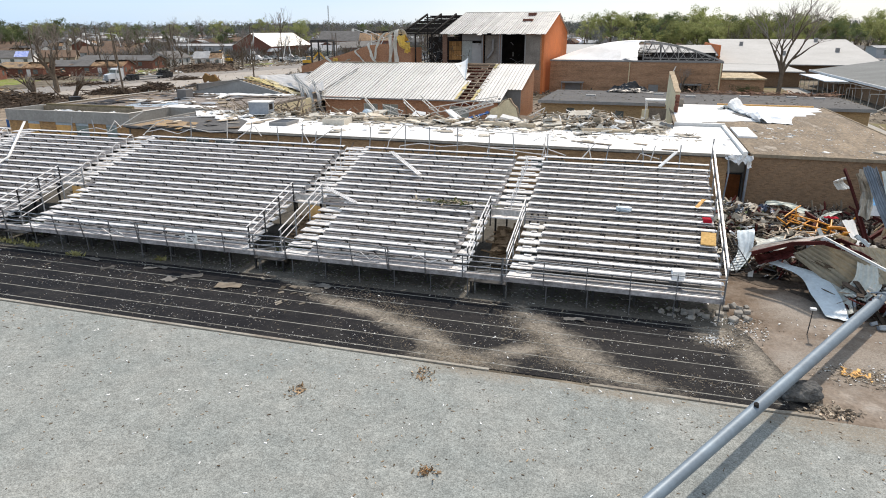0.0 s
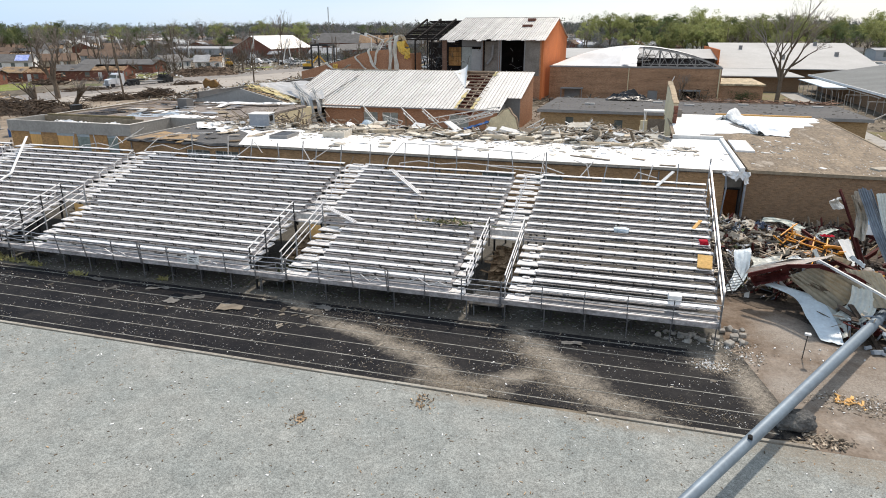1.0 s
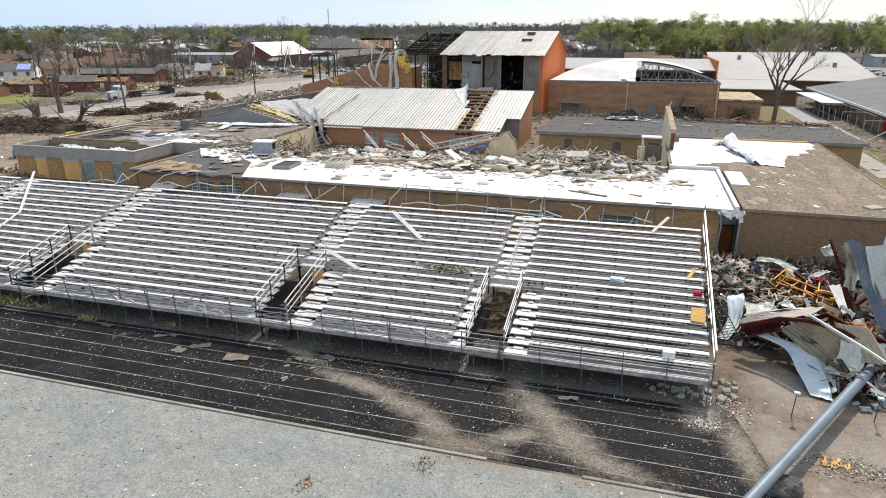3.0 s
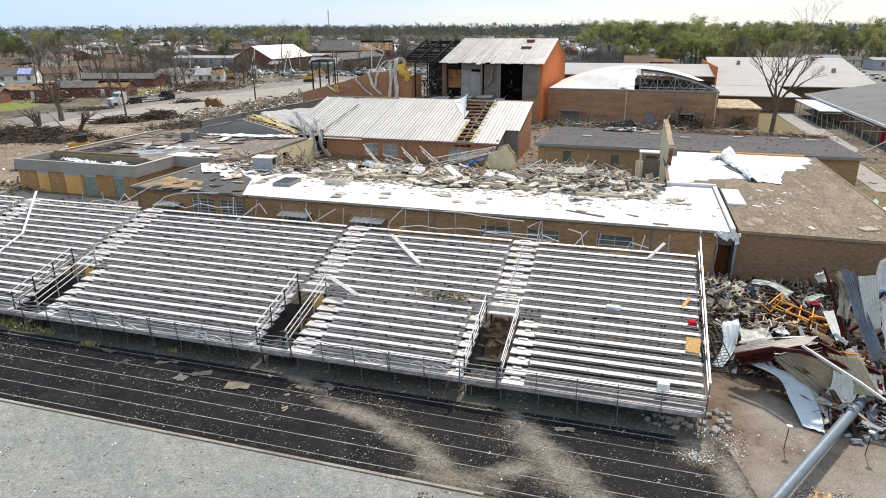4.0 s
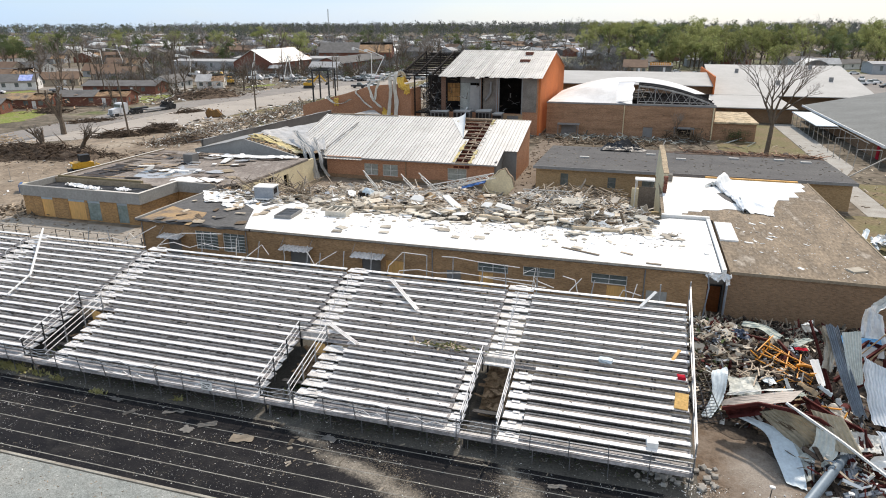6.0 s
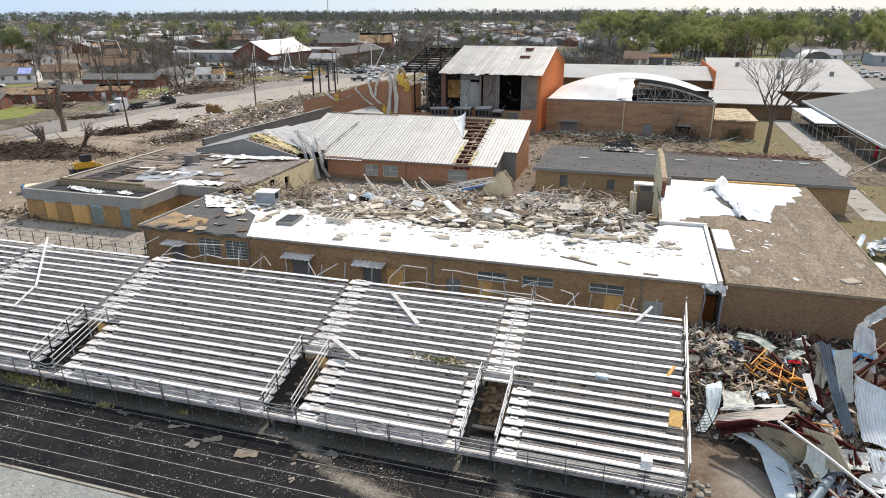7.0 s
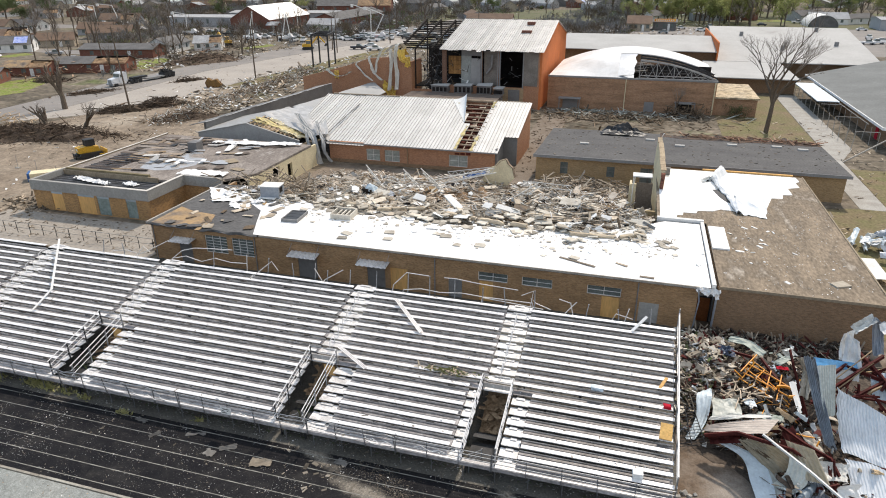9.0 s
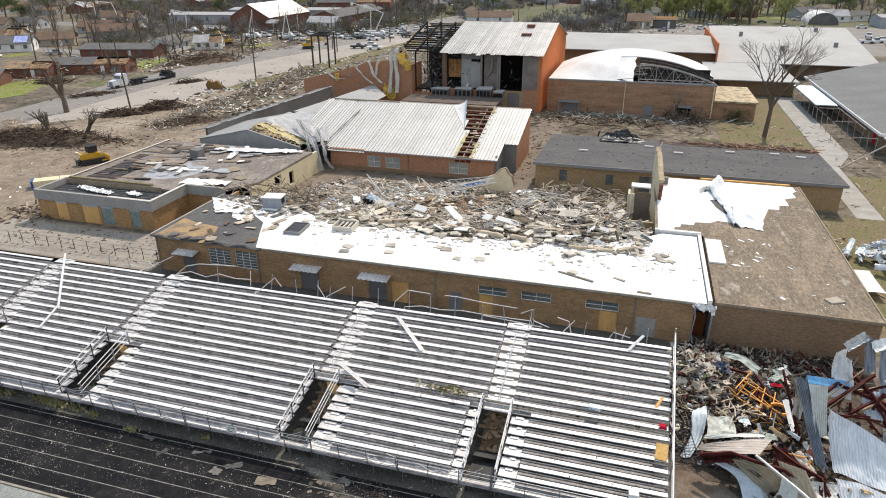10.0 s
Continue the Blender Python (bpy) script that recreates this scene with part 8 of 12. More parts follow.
M_STRIA = mat("chalky_pink_sheet", (0.56, 0.50, 0.44), (0.40, 0.345, 0.30), (0.24, 0.2, 0.17), scale=1.0, fine=6, rough=0.6, grain=0.15)
M_SHEETDK = mat("blue_grey_corrugated_metal", (0.30, 0.325, 0.35), (0.20, 0.215, 0.235), scale=0.6, fine=6, rough=0.45, metal=0.3, grain=0.15)


def ribbed(corners, ribs, amp, nv=10, curl=0.0, seed=0):
    """A corrugated sheet hung between four corners, crumpled, with torn ends."""
    a, b, c, d = [Vector(p) for p in corners]
    nrm = (b - a).cross(d - a).normalized()
    bm = bmesh.new()
    nu = ribs * 4
    torn = 0.05 if curl > 0.1 else 0.015

    def fn(u, v):
        v2 = v + torn * (1.6 * noise.noise((u * 2.2 + seed, 3.1, seed)) + 0.3 * noise.noise((u * 9, seed, 1.7))) * (2 * v - 1)
        u2 = u + torn * noise.noise((v * 6, seed * 1.3, 5)) * (2 * u - 1)
        p = a.lerp(b, u2).lerp(d.lerp(c, u2), v2)
        h = amp * (1 if (u * ribs) % 1 < 0.3 else -1) + curl * math.sin(math.pi * v) + 0.8 * curl * noise.noise((u * 2.5 + seed, v * 3, seed)) + 0.35 * curl * abs(noise.noise((u * 7, v * 8 + seed, 4)))
        return p + nrm * h
    sheet(bm, fn, nu, nv, 0.012)
    return bm


for k_, (crn, ribs, amp, curl, m, nm) in enumerate((
    (((11.03, 36.46, 5.4), (11.64, 36.4, 5.4), (12.46, 32.2, 2.4), (12.01, 32.79, 2.2)), 7, 0.035, 0.15, M_SHEETDK, "dark_sheet"),
    (((11.66, 35.72, 5.3), (12.61, 35.93, 5.4), (12.55, 34.0, 3.4), (12.0, 33.9, 3.2)), 7, 0.02, 0.03, M_PALEGR, "pale_sheet"),
    (((11.2, 31.66, 1.9), (13.27, 32.22, 1.6), (13.0, 31.24, 1.2), (11.22, 30.79, 1.3)), 7, 0.03, 0.12, M_PALEG, "pale_sheet"),
    (((12.54, 30.72, 1.3), (13.68, 31.28, 1.2), (13.7, 30.27, 0.8), (12.7, 30.16, 0.8)), 2, 0.02, 0.35, M_WHITE, "white_scrap_sheet"),
    (((11.09, 30.98, 1.0), (11.77, 30.98, 1.0), (12.47, 30.08, 0.2), (11.26, 29.64, 0.2)), 6, 0.03, 0.1, M_SHEETG, "grey_sheet"),
    (((11.37, 39.08, 1.9), (12.07, 39.4, 1.9), (12.08, 37.33, 1.1), (11.76, 36.98, 1.0)), 2, 0.015, 0.05, M_WHITE, "white_panel"),
    (((10.85, 36.85, 5.0), (11.3, 36.6, 5.2), (11.75, 36.0, 2.8), (11.2, 36.15, 2.9)), 4, 0.03, 0.5, M_FELTT, "torn_insulation"),
    (((9.98, 33.38, 2.1), (10.81, 34.39, 2.0), (12.16, 32.58, 1.6), (11.41, 32.28, 1.5)), 3, 0.04, 0.25, M_RUST, "maroon_sheet"),
    (((6.11, 32.93, 1.4), (7.66, 32.74, 2.0), (7.77, 32.1, 1.9), (6.32, 32.62, 1.0)), 3, 0.05, 0.25, M_RUST, "maroon_sheet"),
    (((11.5, 31.82, 1.7), (12.3, 31.77, 1.6), (12.27, 30.67, 1.2), (11.82, 31.34, 1.2)), 2, 0.04, 0.2, M_RUST, "maroon_sheet"),
    (((10.81, 38.9, 4.2), (11.4, 39.48, 4.2), (11.61, 39.63, 3.6), (11.01, 39.31, 3.5)), 4, 0.02, 0.3, M_PALEG, "pale_sheet"),
    (((7.6, 32.5, 1.75), (8.75, 31.6, 2.75), (10.9, 31.3, 1.75), (9.4, 31.5, 0.55)), 8, 0.02, 0.05, M_FIBRE, "tan_panel"),
    (((9.9, 32.2, 2.5), (11.2, 31.6, 2.6), (11.9, 30.4, 1.5), (10.6, 30.8, 1.2)), 6, 0.02, 0.05, M_FIBRE, "tan_panel"),
    (((12.75, 35.56, 4.37), (16.4, 34.6, 2.7), (16.6, 32.6, 1.2), (13.15, 33.1, 1.5)), 22, 0.018, 0.25, M_PALEBW, "wide_sheet"),
    (((13.2, 33.0, 1.45), (16.7, 32.5, 1.1), (17.0, 29.4, 0.15), (13.5, 30.3, 0.25)), 20, 0.018, 0.12, M_PALEBW, "wide_sheet"),
    (((14.6, 41.4, 4.6), (15.3, 41.0, 4.3), (15.6, 40.2, 2.6), (14.5, 40.6, 2.6)), 3, 0.03, 0.3, M_WHITE, "white_sheet"),
    (((17.3, 44.4, 4.1), (18.3, 44.6, 4.6), (18.6, 43.6, 4.4), (17.5, 43.6, 3.8)), 3, 0.03, 0.2, M_WHITE, "white_sheet"),
    (((18.0, 44.5, 4.2), (18.9, 44.4, 4.0), (19.2, 42.5, 1.0), (18.1, 42.5, 1.0)), 3, 0.05, 0.3, M_SHEETG, "grey_sheet"),
    (((15.2, 37.6, 1.2), (18.2, 37.2, 0.9), (18.6, 33.9, 0.5), (16.4, 34.6, 0.9)), 10, 0.035, 0.4, M_SHEETG, "grey_sheet"),
)):
    part(nm, ribbed(crn, ribs, amp, 14, curl, k_ * 0.7), m, wr)


def along(pts, t):
    """A point on the smooth curve through a few points."""
    n = len(pts) - 1
    i = min(int(t * n), n - 1)
    p = [Vector(pts[max(0, min(n, i + k))]) for k in (-1, 0, 1, 2)]
    w = t * n - i
    return p[1] + 0.5 * w * (p[2] - p[0] + w * (2 * p[0] - 5 * p[1] + 4 * p[2] - p[3] + w * (3 * (p[1] - p[2]) + p[3] - p[0])))


def bent_sheet(left, right, ribs=0, amp=0.015, crease=0.04, seed=0, nv=22):
    """A thin metal sheet bent between two edge curves, with ribs along its length."""
    bm = bmesh.new()
    nu = max(8, ribs * 4)

    def fn(u, v):
        v2 = min(1, max(0, v + 0.03 * noise.noise((u * 6 + seed, seed, 2.2)) * (2 * v - 1)))
        p = along(left, v2).lerp(along(right, v2), u)
        h = crease * (noise.noise((u * 2 + seed, v * 3, seed)) + 0.5 * noise.noise((u * 5, v * 7 + seed, 1)))
        if ribs:
            h += amp * (1 if (u * ribs) % 1 < 0.3 else -1)
        return p + Vector((0, -0.35 * h, h))
    sheet(bm, fn, nu, nv, 0.012)
    return bm


for k_, (nm, m, left, right, ribs, crease) in enumerate((
    ("pale_blue_sheet", M_PALEBL, ((6.78, 32.7, 1.15), (8.0, 32.1, 0.88), (8.35, 30.6, 0.45), (8.62, 29.15, 0.12)), ((7.0, 32.95, 1.2), (8.9, 32.2, 0.98), (9.45, 30.6, 0.55), (9.45, 28.8, 0.12)), 0, 0.05),
    ("pale_blue_sheet", M_PALEGR, ((9.0, 31.7, 0.75), (9.45, 30.6, 0.5), (9.5, 29.4, 0.12)), ((9.35, 31.6, 0.8), (9.8, 30.6, 0.6), (9.75, 29.5, 0.3)), 0, 0.05),
    ("bent_flap", M_PALEGR, ((10.1, 31.55, 2.05), (9.95, 30.95, 1.35), (9.3, 30.5, 0.74)), ((11.0, 31.2, 1.8), (10.95, 30.6, 1.15), (10.35, 30.2, 0.62)), 5, 0.04),
    ("striated_sheet", M_STRIA, ((5.9, 33.1, 1.5), (7.6, 32.45, 2.2), (8.85, 31.8, 2.98)), ((6.15, 33.45, 1.7), (8.6, 34.0, 2.2), (9.85, 33.8, 2.6)), 6, 0.06),
    ("striated_sheet", M_PALEG, ((6.3, 34.4, 1.4), (8.0, 34.2, 2.0), (9.7, 34.4, 2.3)), ((6.5, 34.9, 1.3), (8.1, 35.0, 1.7), (9.4, 35.2, 1.9)), 4, 0.12),
    ("crumpled_sheet", M_PALEBL, ((5.93, 37.2, 1.3), (5.75, 36.4, 1.45), (5.75, 35.3, 0.75), (5.1, 33.6, 0.35)), ((6.7, 37.95, 1.28), (6.7, 36.9, 1.5), (6.45, 35.5, 0.65), (5.7, 33.8, 0.3)), 3, 0.14),
    ("grey_green_sheet", M_PALEGR, ((6.7, 37.2, 1.05), (6.75, 36.2, 1.1), (6.6, 35.0, 1.0)), ((8.1, 37.5, 1.1), (8.4, 36.5, 1.2), (8.3, 35.4, 1.2)), 3, 0.22),
    ("pale_blue_sheet", M_PALEBL, ((8.6, 37.5, 1.15), (8.65, 36.9, 1.2)), ((9.2, 37.6, 1.25), (9.35, 36.8, 1.2)), 0, 0.06),
    ("grey_sheet", M_GREENP, ((9.2, 35.7, 1.25), (9.9, 35.3, 1.4), (10.6, 35.6, 1.3)), ((9.3, 36.4, 1.1), (10.1, 36.3, 1.2), (10.8, 36.4, 1.1)), 2, 0.12),
    ("torn_insulation", M_FELTT, ((10.9, 33.6, 2.1), (11.4, 33.0, 1.75), (12.1, 32.6, 1.35)), ((11.5, 34.0, 2.0), (12.0, 33.5, 1.7), (12.3, 33.1, 1.3)), 0, 0.2),
    ("pale_green_sheet", M_GREENP, ((8.4, 44.6, 1.2), (9.4, 44.0, 1.3), (10.5, 43.2, 1.1)), ((8.6, 45.1, 1.3), (9.9, 44.7, 1.35), (10.9, 43.7, 1.2)), 2, 0.12),
    ("pale_green_sheet", M_GREENP, ((11.1, 42.6, 1.05), (11.6, 43.0, 1.25), (12.1, 43.5, 1.3)), ((11.5, 42.2, 1.1), (12.1, 42.6, 1.4), (12.6, 43.1, 1.4)), 2, 0.1),
)):
    part(nm, bent_sheet(left, right, ribs, 0.015, crease, 3.1 + k_ * 1.7), m, wr)


def bent_bar(pts, w, h, flange=True):
    """A steel section bent through points: one swept I-shape, or a plain flat."""
    bm = bmesh.new()
    pts = [Vector(p) for p in pts]
    a, b, c, d = w / 2, w * 0.125, h / 2, h / 2 - w * 0.18
    prof = ((-a, c), (-a, d), (-b, d), (-b, -d), (-a, -d), (-a, -c), (a, -c), (a, -d), (b, -d), (b, d), (a, d), (a, c)) if flange and d > 0.01 else ((-b, -c), (b, -c), (b, c), (-b, c))
    rings = []
    for i, p in enumerate(pts):
        t = (pts[min(i + 1, len(pts) - 1)] - pts[max(i - 1, 0)]).normalized()
        s = t.cross(Vector((0, 0, 1)))
        s = s.normalized() if s.length > 1e-3 else Vector((1, 0, 0))
        u = s.cross(t)
        rings.append([bm.verts.new(p + s * x + u * y) for x, y in prof])
    for r0, r1 in zip(rings, rings[1:]):
        for i in range(len(prof)):
            j = (i + 1) % len(prof)
            bm.faces.new((r0[i], r0[j], r1[j], r1[i]))
    bm.faces.new(rings[0][::-1]), bm.faces.new(rings[-1])
    bmesh.ops.recalc_face_normals(bm, faces=bm.faces)
    return bm


for nm, pts in (
    ("red_column", ((10.6, 37.7, 5.0), (10.75, 37.1, 4.5), (11.2, 36.5, 3.3), (11.9, 36.3, 1.6), (12.3, 36.2, 0.3))),
    ("red_strut", ((11.3, 37.2, 3.0), (11.75, 36.7, 1.8), (12.0, 36.2, 0.6))),
    ("red_beam", ((5.95, 32.59, 1.6), (7.56, 32.38, 2.3), (8.68, 31.42, 2.75))),
    ("dark_purlin", ((7.82, 32.46, 1.9), (9.06, 31.81, 1.5), (10.5, 31.65, 0.9))),
    ("red_beam", ((8.7, 31.5, 2.7), (10.2, 31.68, 2.3), (11.39, 31.36, 1.7))),
    ("red_beam", ((9.87, 33.66, 2.3), (10.98, 32.89, 2.0), (12.3, 32.26, 1.7), (12.61, 31.44, 1.3))),
    ("red_strut", ((12.19, 31.54, 2.2), (12.49, 31.32, 0.9), (12.31, 30.24, 0.2))),
    ("red_strut", ((11.85, 30.43, 1.3), (12.44, 30.79, 1.3))),
    ("white_rafter", ((8.66, 31.8, 2.9), (10.92, 30.52, 2.0), (12.97, 29.37, 1.0))),
    ("red_beam", ((10.28, 42.37, 1.4), (11.0, 40.25, 1.2), (12.0, 39.33, 1.0))),
    ("red_beam", ((7.02, 43.47, 1.3), (8.68, 43.01, 1.2), (9.93, 42.83, 1.1))),
    ("dark_purlin", ((7.86, 32.62, 0.5), (9.02, 32.15, 0.6), (10.3, 31.73, 0.4))),
):
    m = M_WHITE if "white" in nm else (M_BRUSH if "dark" in nm else M_RUST)
    part(nm, bent_bar(pts, 0.09 if "strut" in nm else (0.10 if "column" in nm else 0.12), 0.10 if "strut" in nm or "white" in nm else (0.13 if "column" in nm else 0.18)), m, wr)
for p, q, w, h, m, nm in (
    ((12.6, 38.2, 1.2), (16.8, 41.0, 3.6), 0.14, 0.22, M_RUST, "red_beam"),
    ((13.3, 37.6, 1.0), (17.6, 40.2, 2.9), 0.14, 0.22, M_RUST, "red_beam"),
    ((14.8, 40.6, 2.7), (18.6, 38.6, 2.2), 0.14, 0.22, M_RUST, "red_beam"),
    ((15.6, 41.5, 3.3), (18.4, 36.2, 1.2), 0.18, 0.26, M_RUST, "red_beam"),
    ((16.4, 41.6, 2.6), (17.6, 36.2, 0.8), 0.18, 0.26, M_RUST, "red_beam"),
    ((12.9, 38.7, 1.5), (16.2, 41.3, 3.7), 0.1, 0.1, M_WOOD, "stud"),
    ((13.2, 38.3, 1.4), (16.6, 40.9, 3.5), 0.1, 0.1, M_WOOD, "stud"),
):
    part(nm, bent_bar((p, Vector(p).lerp(Vector(q), 0.55) + Vector((0.1, 0.05, 0.12)), q), w, h, m is M_RUST), m, wr)
for i in range(150):
    x, y = RND.uniform(6.4, 17.5), RND.uniform(29.5, 42)
    if (x < 8 and y > 37) or (x < 9.0 and y < 33.2):
        continue
    z = max(0.15, 2.2 - 0.28 * abs(x - 10.5) - 0.12 * abs(y - 33)) * RND.uniform(0.2, 1.15)
    if y < 32.5:
        z = RND.uniform(0.1, 0.5)
    l, w = RND.uniform(0.3, 1.4), RND.uniform(0.08, 0.4)
    bm = ribbed(((-l / 2, -w / 2, 0), (l / 2, -w / 2, 0), (l / 2, w / 2, 0.1), (-l / 2, w / 2, 0)), 2, 0.01, 5, RND.uniform(0.05, 0.25), i)
    o = part("torn_scrap", bm, RND.choice((M_RUST, M_TANDK, M_PALEBL, M_WHITE, M_RUST, M_RUST, M_SHEETG, M_PALEG, M_SHEETT, M_WOOD)), wr)
    o.matrix_world = pose(x, y, z, RND.gauss(0, 30), RND.gauss(0, 30), RND.uniform(0, 360))
for i in range(26):
    p = Vector((RND.uniform(13.0, 17.5), RND.uniform(36.5, 41.5), RND.uniform(0.5, 2.6)))
    q = p + Vector((RND.gauss(1.2, 1.2), RND.gauss(0.6, 1.2), RND.gauss(0.5, 0.6)))
    q.z = max(0.15, q.z)
    part("red_purlin", bent_bar((p, p.lerp(q, 0.5) + Vector((0, 0, RND.uniform(-0.1, 0.15))), q), RND.uniform(0.06, 0.13), RND.uniform(0.1, 0.2), i % 2 == 0), M_RUST if i % 5 else M_WOOD, wr)
for k_, (crn, m, nm) in enumerate((
    (((15.8, 44.6, 3.6), (16.9, 44.9, 4.6), (17.2, 44.2, 4.4), (16.0, 43.9, 3.4)), M_PALEG, "pale_cap_sheet"),
    (((17.0, 44.6, 4.4), (17.7, 44.5, 4.3), (17.9, 43.6, 2.2), (17.2, 43.6, 2.2)), M_SHEETG, "grey_sheet"),
    (((14.6, 41.8, 4.4), (15.2, 42.0, 4.7), (15.4, 41.4, 2.9), (14.5, 41.2, 2.8)), M_WHITE, "white_sheet"),
    (((16.0, 40.0, 2.6), (17.0, 40.2, 2.9), (17.2, 38.8, 1.8), (16.2, 38.6, 1.6)), M_PALEBL, "pale_sheet"),
    (((16.8, 38.0, 1.8), (18.2, 38.4, 1.6), (18.6, 36.6, 0.9), (17.0, 36.2, 1.0)), M_SHEETDK, "dark_sheet"),
    (((14.2, 38.8, 1.9), (15.4, 38.6, 1.8), (15.6, 37.4, 1.0), (14.4, 37.2, 1.0)), M_TANDK, "tan_sheet"),
    (((17.6, 41.6, 3.0), (19.0, 41.4, 3.2), (19.2, 40.0, 3.0), (17.8, 39.8, 2.8)), M_PALEG, "pale_sheet"),
    (((16.9, 36.6, 1.6), (18.8, 35.4, 1.2), (18.6, 34.8, 1.0), (16.8, 36.0, 1.3)), M_WHITE, "white_strip"),
)):
    part(nm, ribbed(crn, 4, 0.02, 10, 0.25, 40 + k_), m, wr)
part("blue_panel", ribbed(((13.0, 41.0, 2.85), (15.4, 40.8, 2.95), (15.5, 40.4, 2.6), (12.9, 40.6, 2.5)), 2, 0.01, 4, 0.02), M_SKYB, wr, "bright blue painted panel")
part("white_band", ribbed(((12.9, 40.55, 2.5), (15.5, 40.35, 2.6), (15.5, 40.0, 2.1), (12.9, 40.2, 2.0)), 2, 0.01, 4, 0.02), M_WHITE, wr)
of = thing("orange_steel_frame", "crushed orange tubular steel frame lying in the debris", "steel frame")
OA, OB, OCC, OD = Vector((8.7, 39.8, 1.2)), Vector((9.7, 41.9, 1.35)), Vector((12.1, 39.8, 1.15)), Vector((11.2, 37.4, 0.95))
segs = [(OA, OB), (OB, OCC), (OCC, OD), (OD, OA)]
for k in range(1, 4):
    t = k / 4
    a, b = OA.lerp(OD, t), OB.lerp(OCC, t)
    segs.append((a + Vector((0, 0, RND.uniform(-0.1, 0.2))), b + Vector((0, 0, RND.uniform(-0.1, 0.2)))))
for k in range(1, 4):
    t = k / 4
    segs.append((OA.lerp(OB, t) + Vector((0, 0, 0.12)), OD.lerp(OCC, t) + Vector((0, 0, 0.1))))
for c in (OA, OB, OCC, OD, OA.lerp(OB, 0.5)):
    segs.append((c, c + Vector((RND.uniform(-0.4, 0.5), RND.uniform(-0.5, 0.2), -0.45))))
    segs.append((c, c + Vector((RND.uniform(-0.3, 0.3), RND.uniform(-0.3, 0.3), 0.45))))
segs += [(OA + Vector((0, 0, 0.45)), OB + Vector((-0.1, 0, 0.45))), (Vector((10.8, 33.6, 2.05)), Vector((11.85, 33.4, 1.95))), (Vector((11.85, 33.4, 1.95)), Vector((11.8, 33.1, 1.6)))]
for p, q in segs:
    bm = bmesh.new()
    p = p + Vector((RND.gauss(0, 0.07), RND.gauss(0, 0.07), RND.gauss(0, 0.06)))
    q = q + Vector((RND.gauss(0, 0.2), RND.gauss(0, 0.2), RND.gauss(0, 0.14)))
    tube(bm, [p, p.lerp(q, 0.5) + Vector((0, 0, RND.uniform(-0.06, 0.08))), q], 0.042, 6)
    part("tube", bm, M_ORST, of)
bm = bmesh.new()
tube(bm, [(11.2 + 0.6 * math.cos(a), 38.7 + 0.55 * math.sin(a), 1.4) for a in [math.pi * (-0.45 + 0.1 * i) for i in range(13)]], 0.10, 6)
part("hoop", bm, M_ORST, of)
bm = bmesh.new()
for i in range(24):
    p = Vector((RND.uniform(9.0, 12.2), RND.uniform(36.0, 41.5), RND.uniform(0.8, 1.4)))
    tube(bm, [p, p + Vector((RND.uniform(-1.0, 1.0), RND.uniform(-1.0, 1.0), RND.uniform(-0.1, 0.3)))], 0.022, 5)
part("rod_tangle", bm, island(M_ORST, 0.6), of, "thin rusty orange rods", "stuff")
gt = thing("black_grate", "black steel fence panel bent against the bleacher end", "fence panel")
GA, GB, GC, GD = Vector((4.6, 35.6, 1.1)), Vector((5.5, 35.9, 1.3)), Vector((6.2, 33.2, 0.5)), Vector((4.75, 33.0, 0.15))
for i in range(15):
    t = i / 14
    bm = bmesh.new()
    tube(bm, [GA.lerp(GD, t), GB.lerp(GC, t)], 0.018, 5)
    part("bar", bm, M_BLACK, gt)
for t in (0.0, 0.5, 1.0):
    bm = bmesh.new()
    tube(bm, [GA.lerp(GB, t), GD.lerp(GC, t)], 0.03, 5)
    part("stringer", bm, M_BLACK, gt)


def pile_z(x, y):
    return max(0.03, 1.2 * math.exp(-((x - 6.4) / 2.4) ** 2 - ((y - 42.0) / 4.0) ** 2) + 0.45 * math.exp(-((x - 10) / 3) ** 2 - ((y - 40) / 4) ** 2) + 0.75 * math.exp(-((x - 14) / 4.5) ** 2 - ((y - 37) / 5) ** 2) + 0.25 * noise.noise((x * 0.9, y * 0.9, 2)))


# Bed of the debris pile, and the painted shade under the wreck.
M_GRITSHADE = mat("debris_soil_and_shade", (0.06, 0.048, 0.04), (0.13, 0.105, 0.083), (0.04, 0.032, 0.027), scale=0.9, fine=7, grain=0.4, bump=0.04)
pl = thing("debris_pile", "mixed pile of concrete chunks, boards and scrap against the wall", "rubble")
bm = bmesh.new()
sheet(bm, lambda u, v: (4.7 + 14.2 * u, 33.5 + 13.2 * v, pile_z(4.7 + 14.2 * u, 33.5 + 13.2 * v)), 44, 40, 0)
part("grit_bed", bm, M_GRITSHADE, pl, "", "stuff")
PLS = [with_mat(shard_mesh(170 + k, 0.9 + 0.1 * k, 0.75, 0.05), m) for k, m in enumerate((M_CHUNKD, M_FELTT, M_SLABW, M_PALEG, M_TANDK, M_FELTT))]
for i in range(290):
    x, y = 4.8 + abs(RND.gauss(0, 3.4)), RND.uniform(36.2, 46.5)
    if x > 18.5 or (x > 12.5 and RND.random() < 0.5) or (x > 8.2 and y < 43 and RND.random() < 0.8):
        continue
    t = RND.random()
    me = RND.choice(CH if t < 0.07 else (PLS if t < 0.78 else BD))
    place("debris_piece", me, None, pl, pose(x, y, pile_z(x, y) + RND.uniform(0, 0.2), RND.gauss(0, 22), RND.gauss(0, 22), RND.uniform(0, 360)) @ Matrix.Scale(RND.uniform(0.45, 1.2) if me in PLS else RND.uniform(0.3, 0.7), 4))


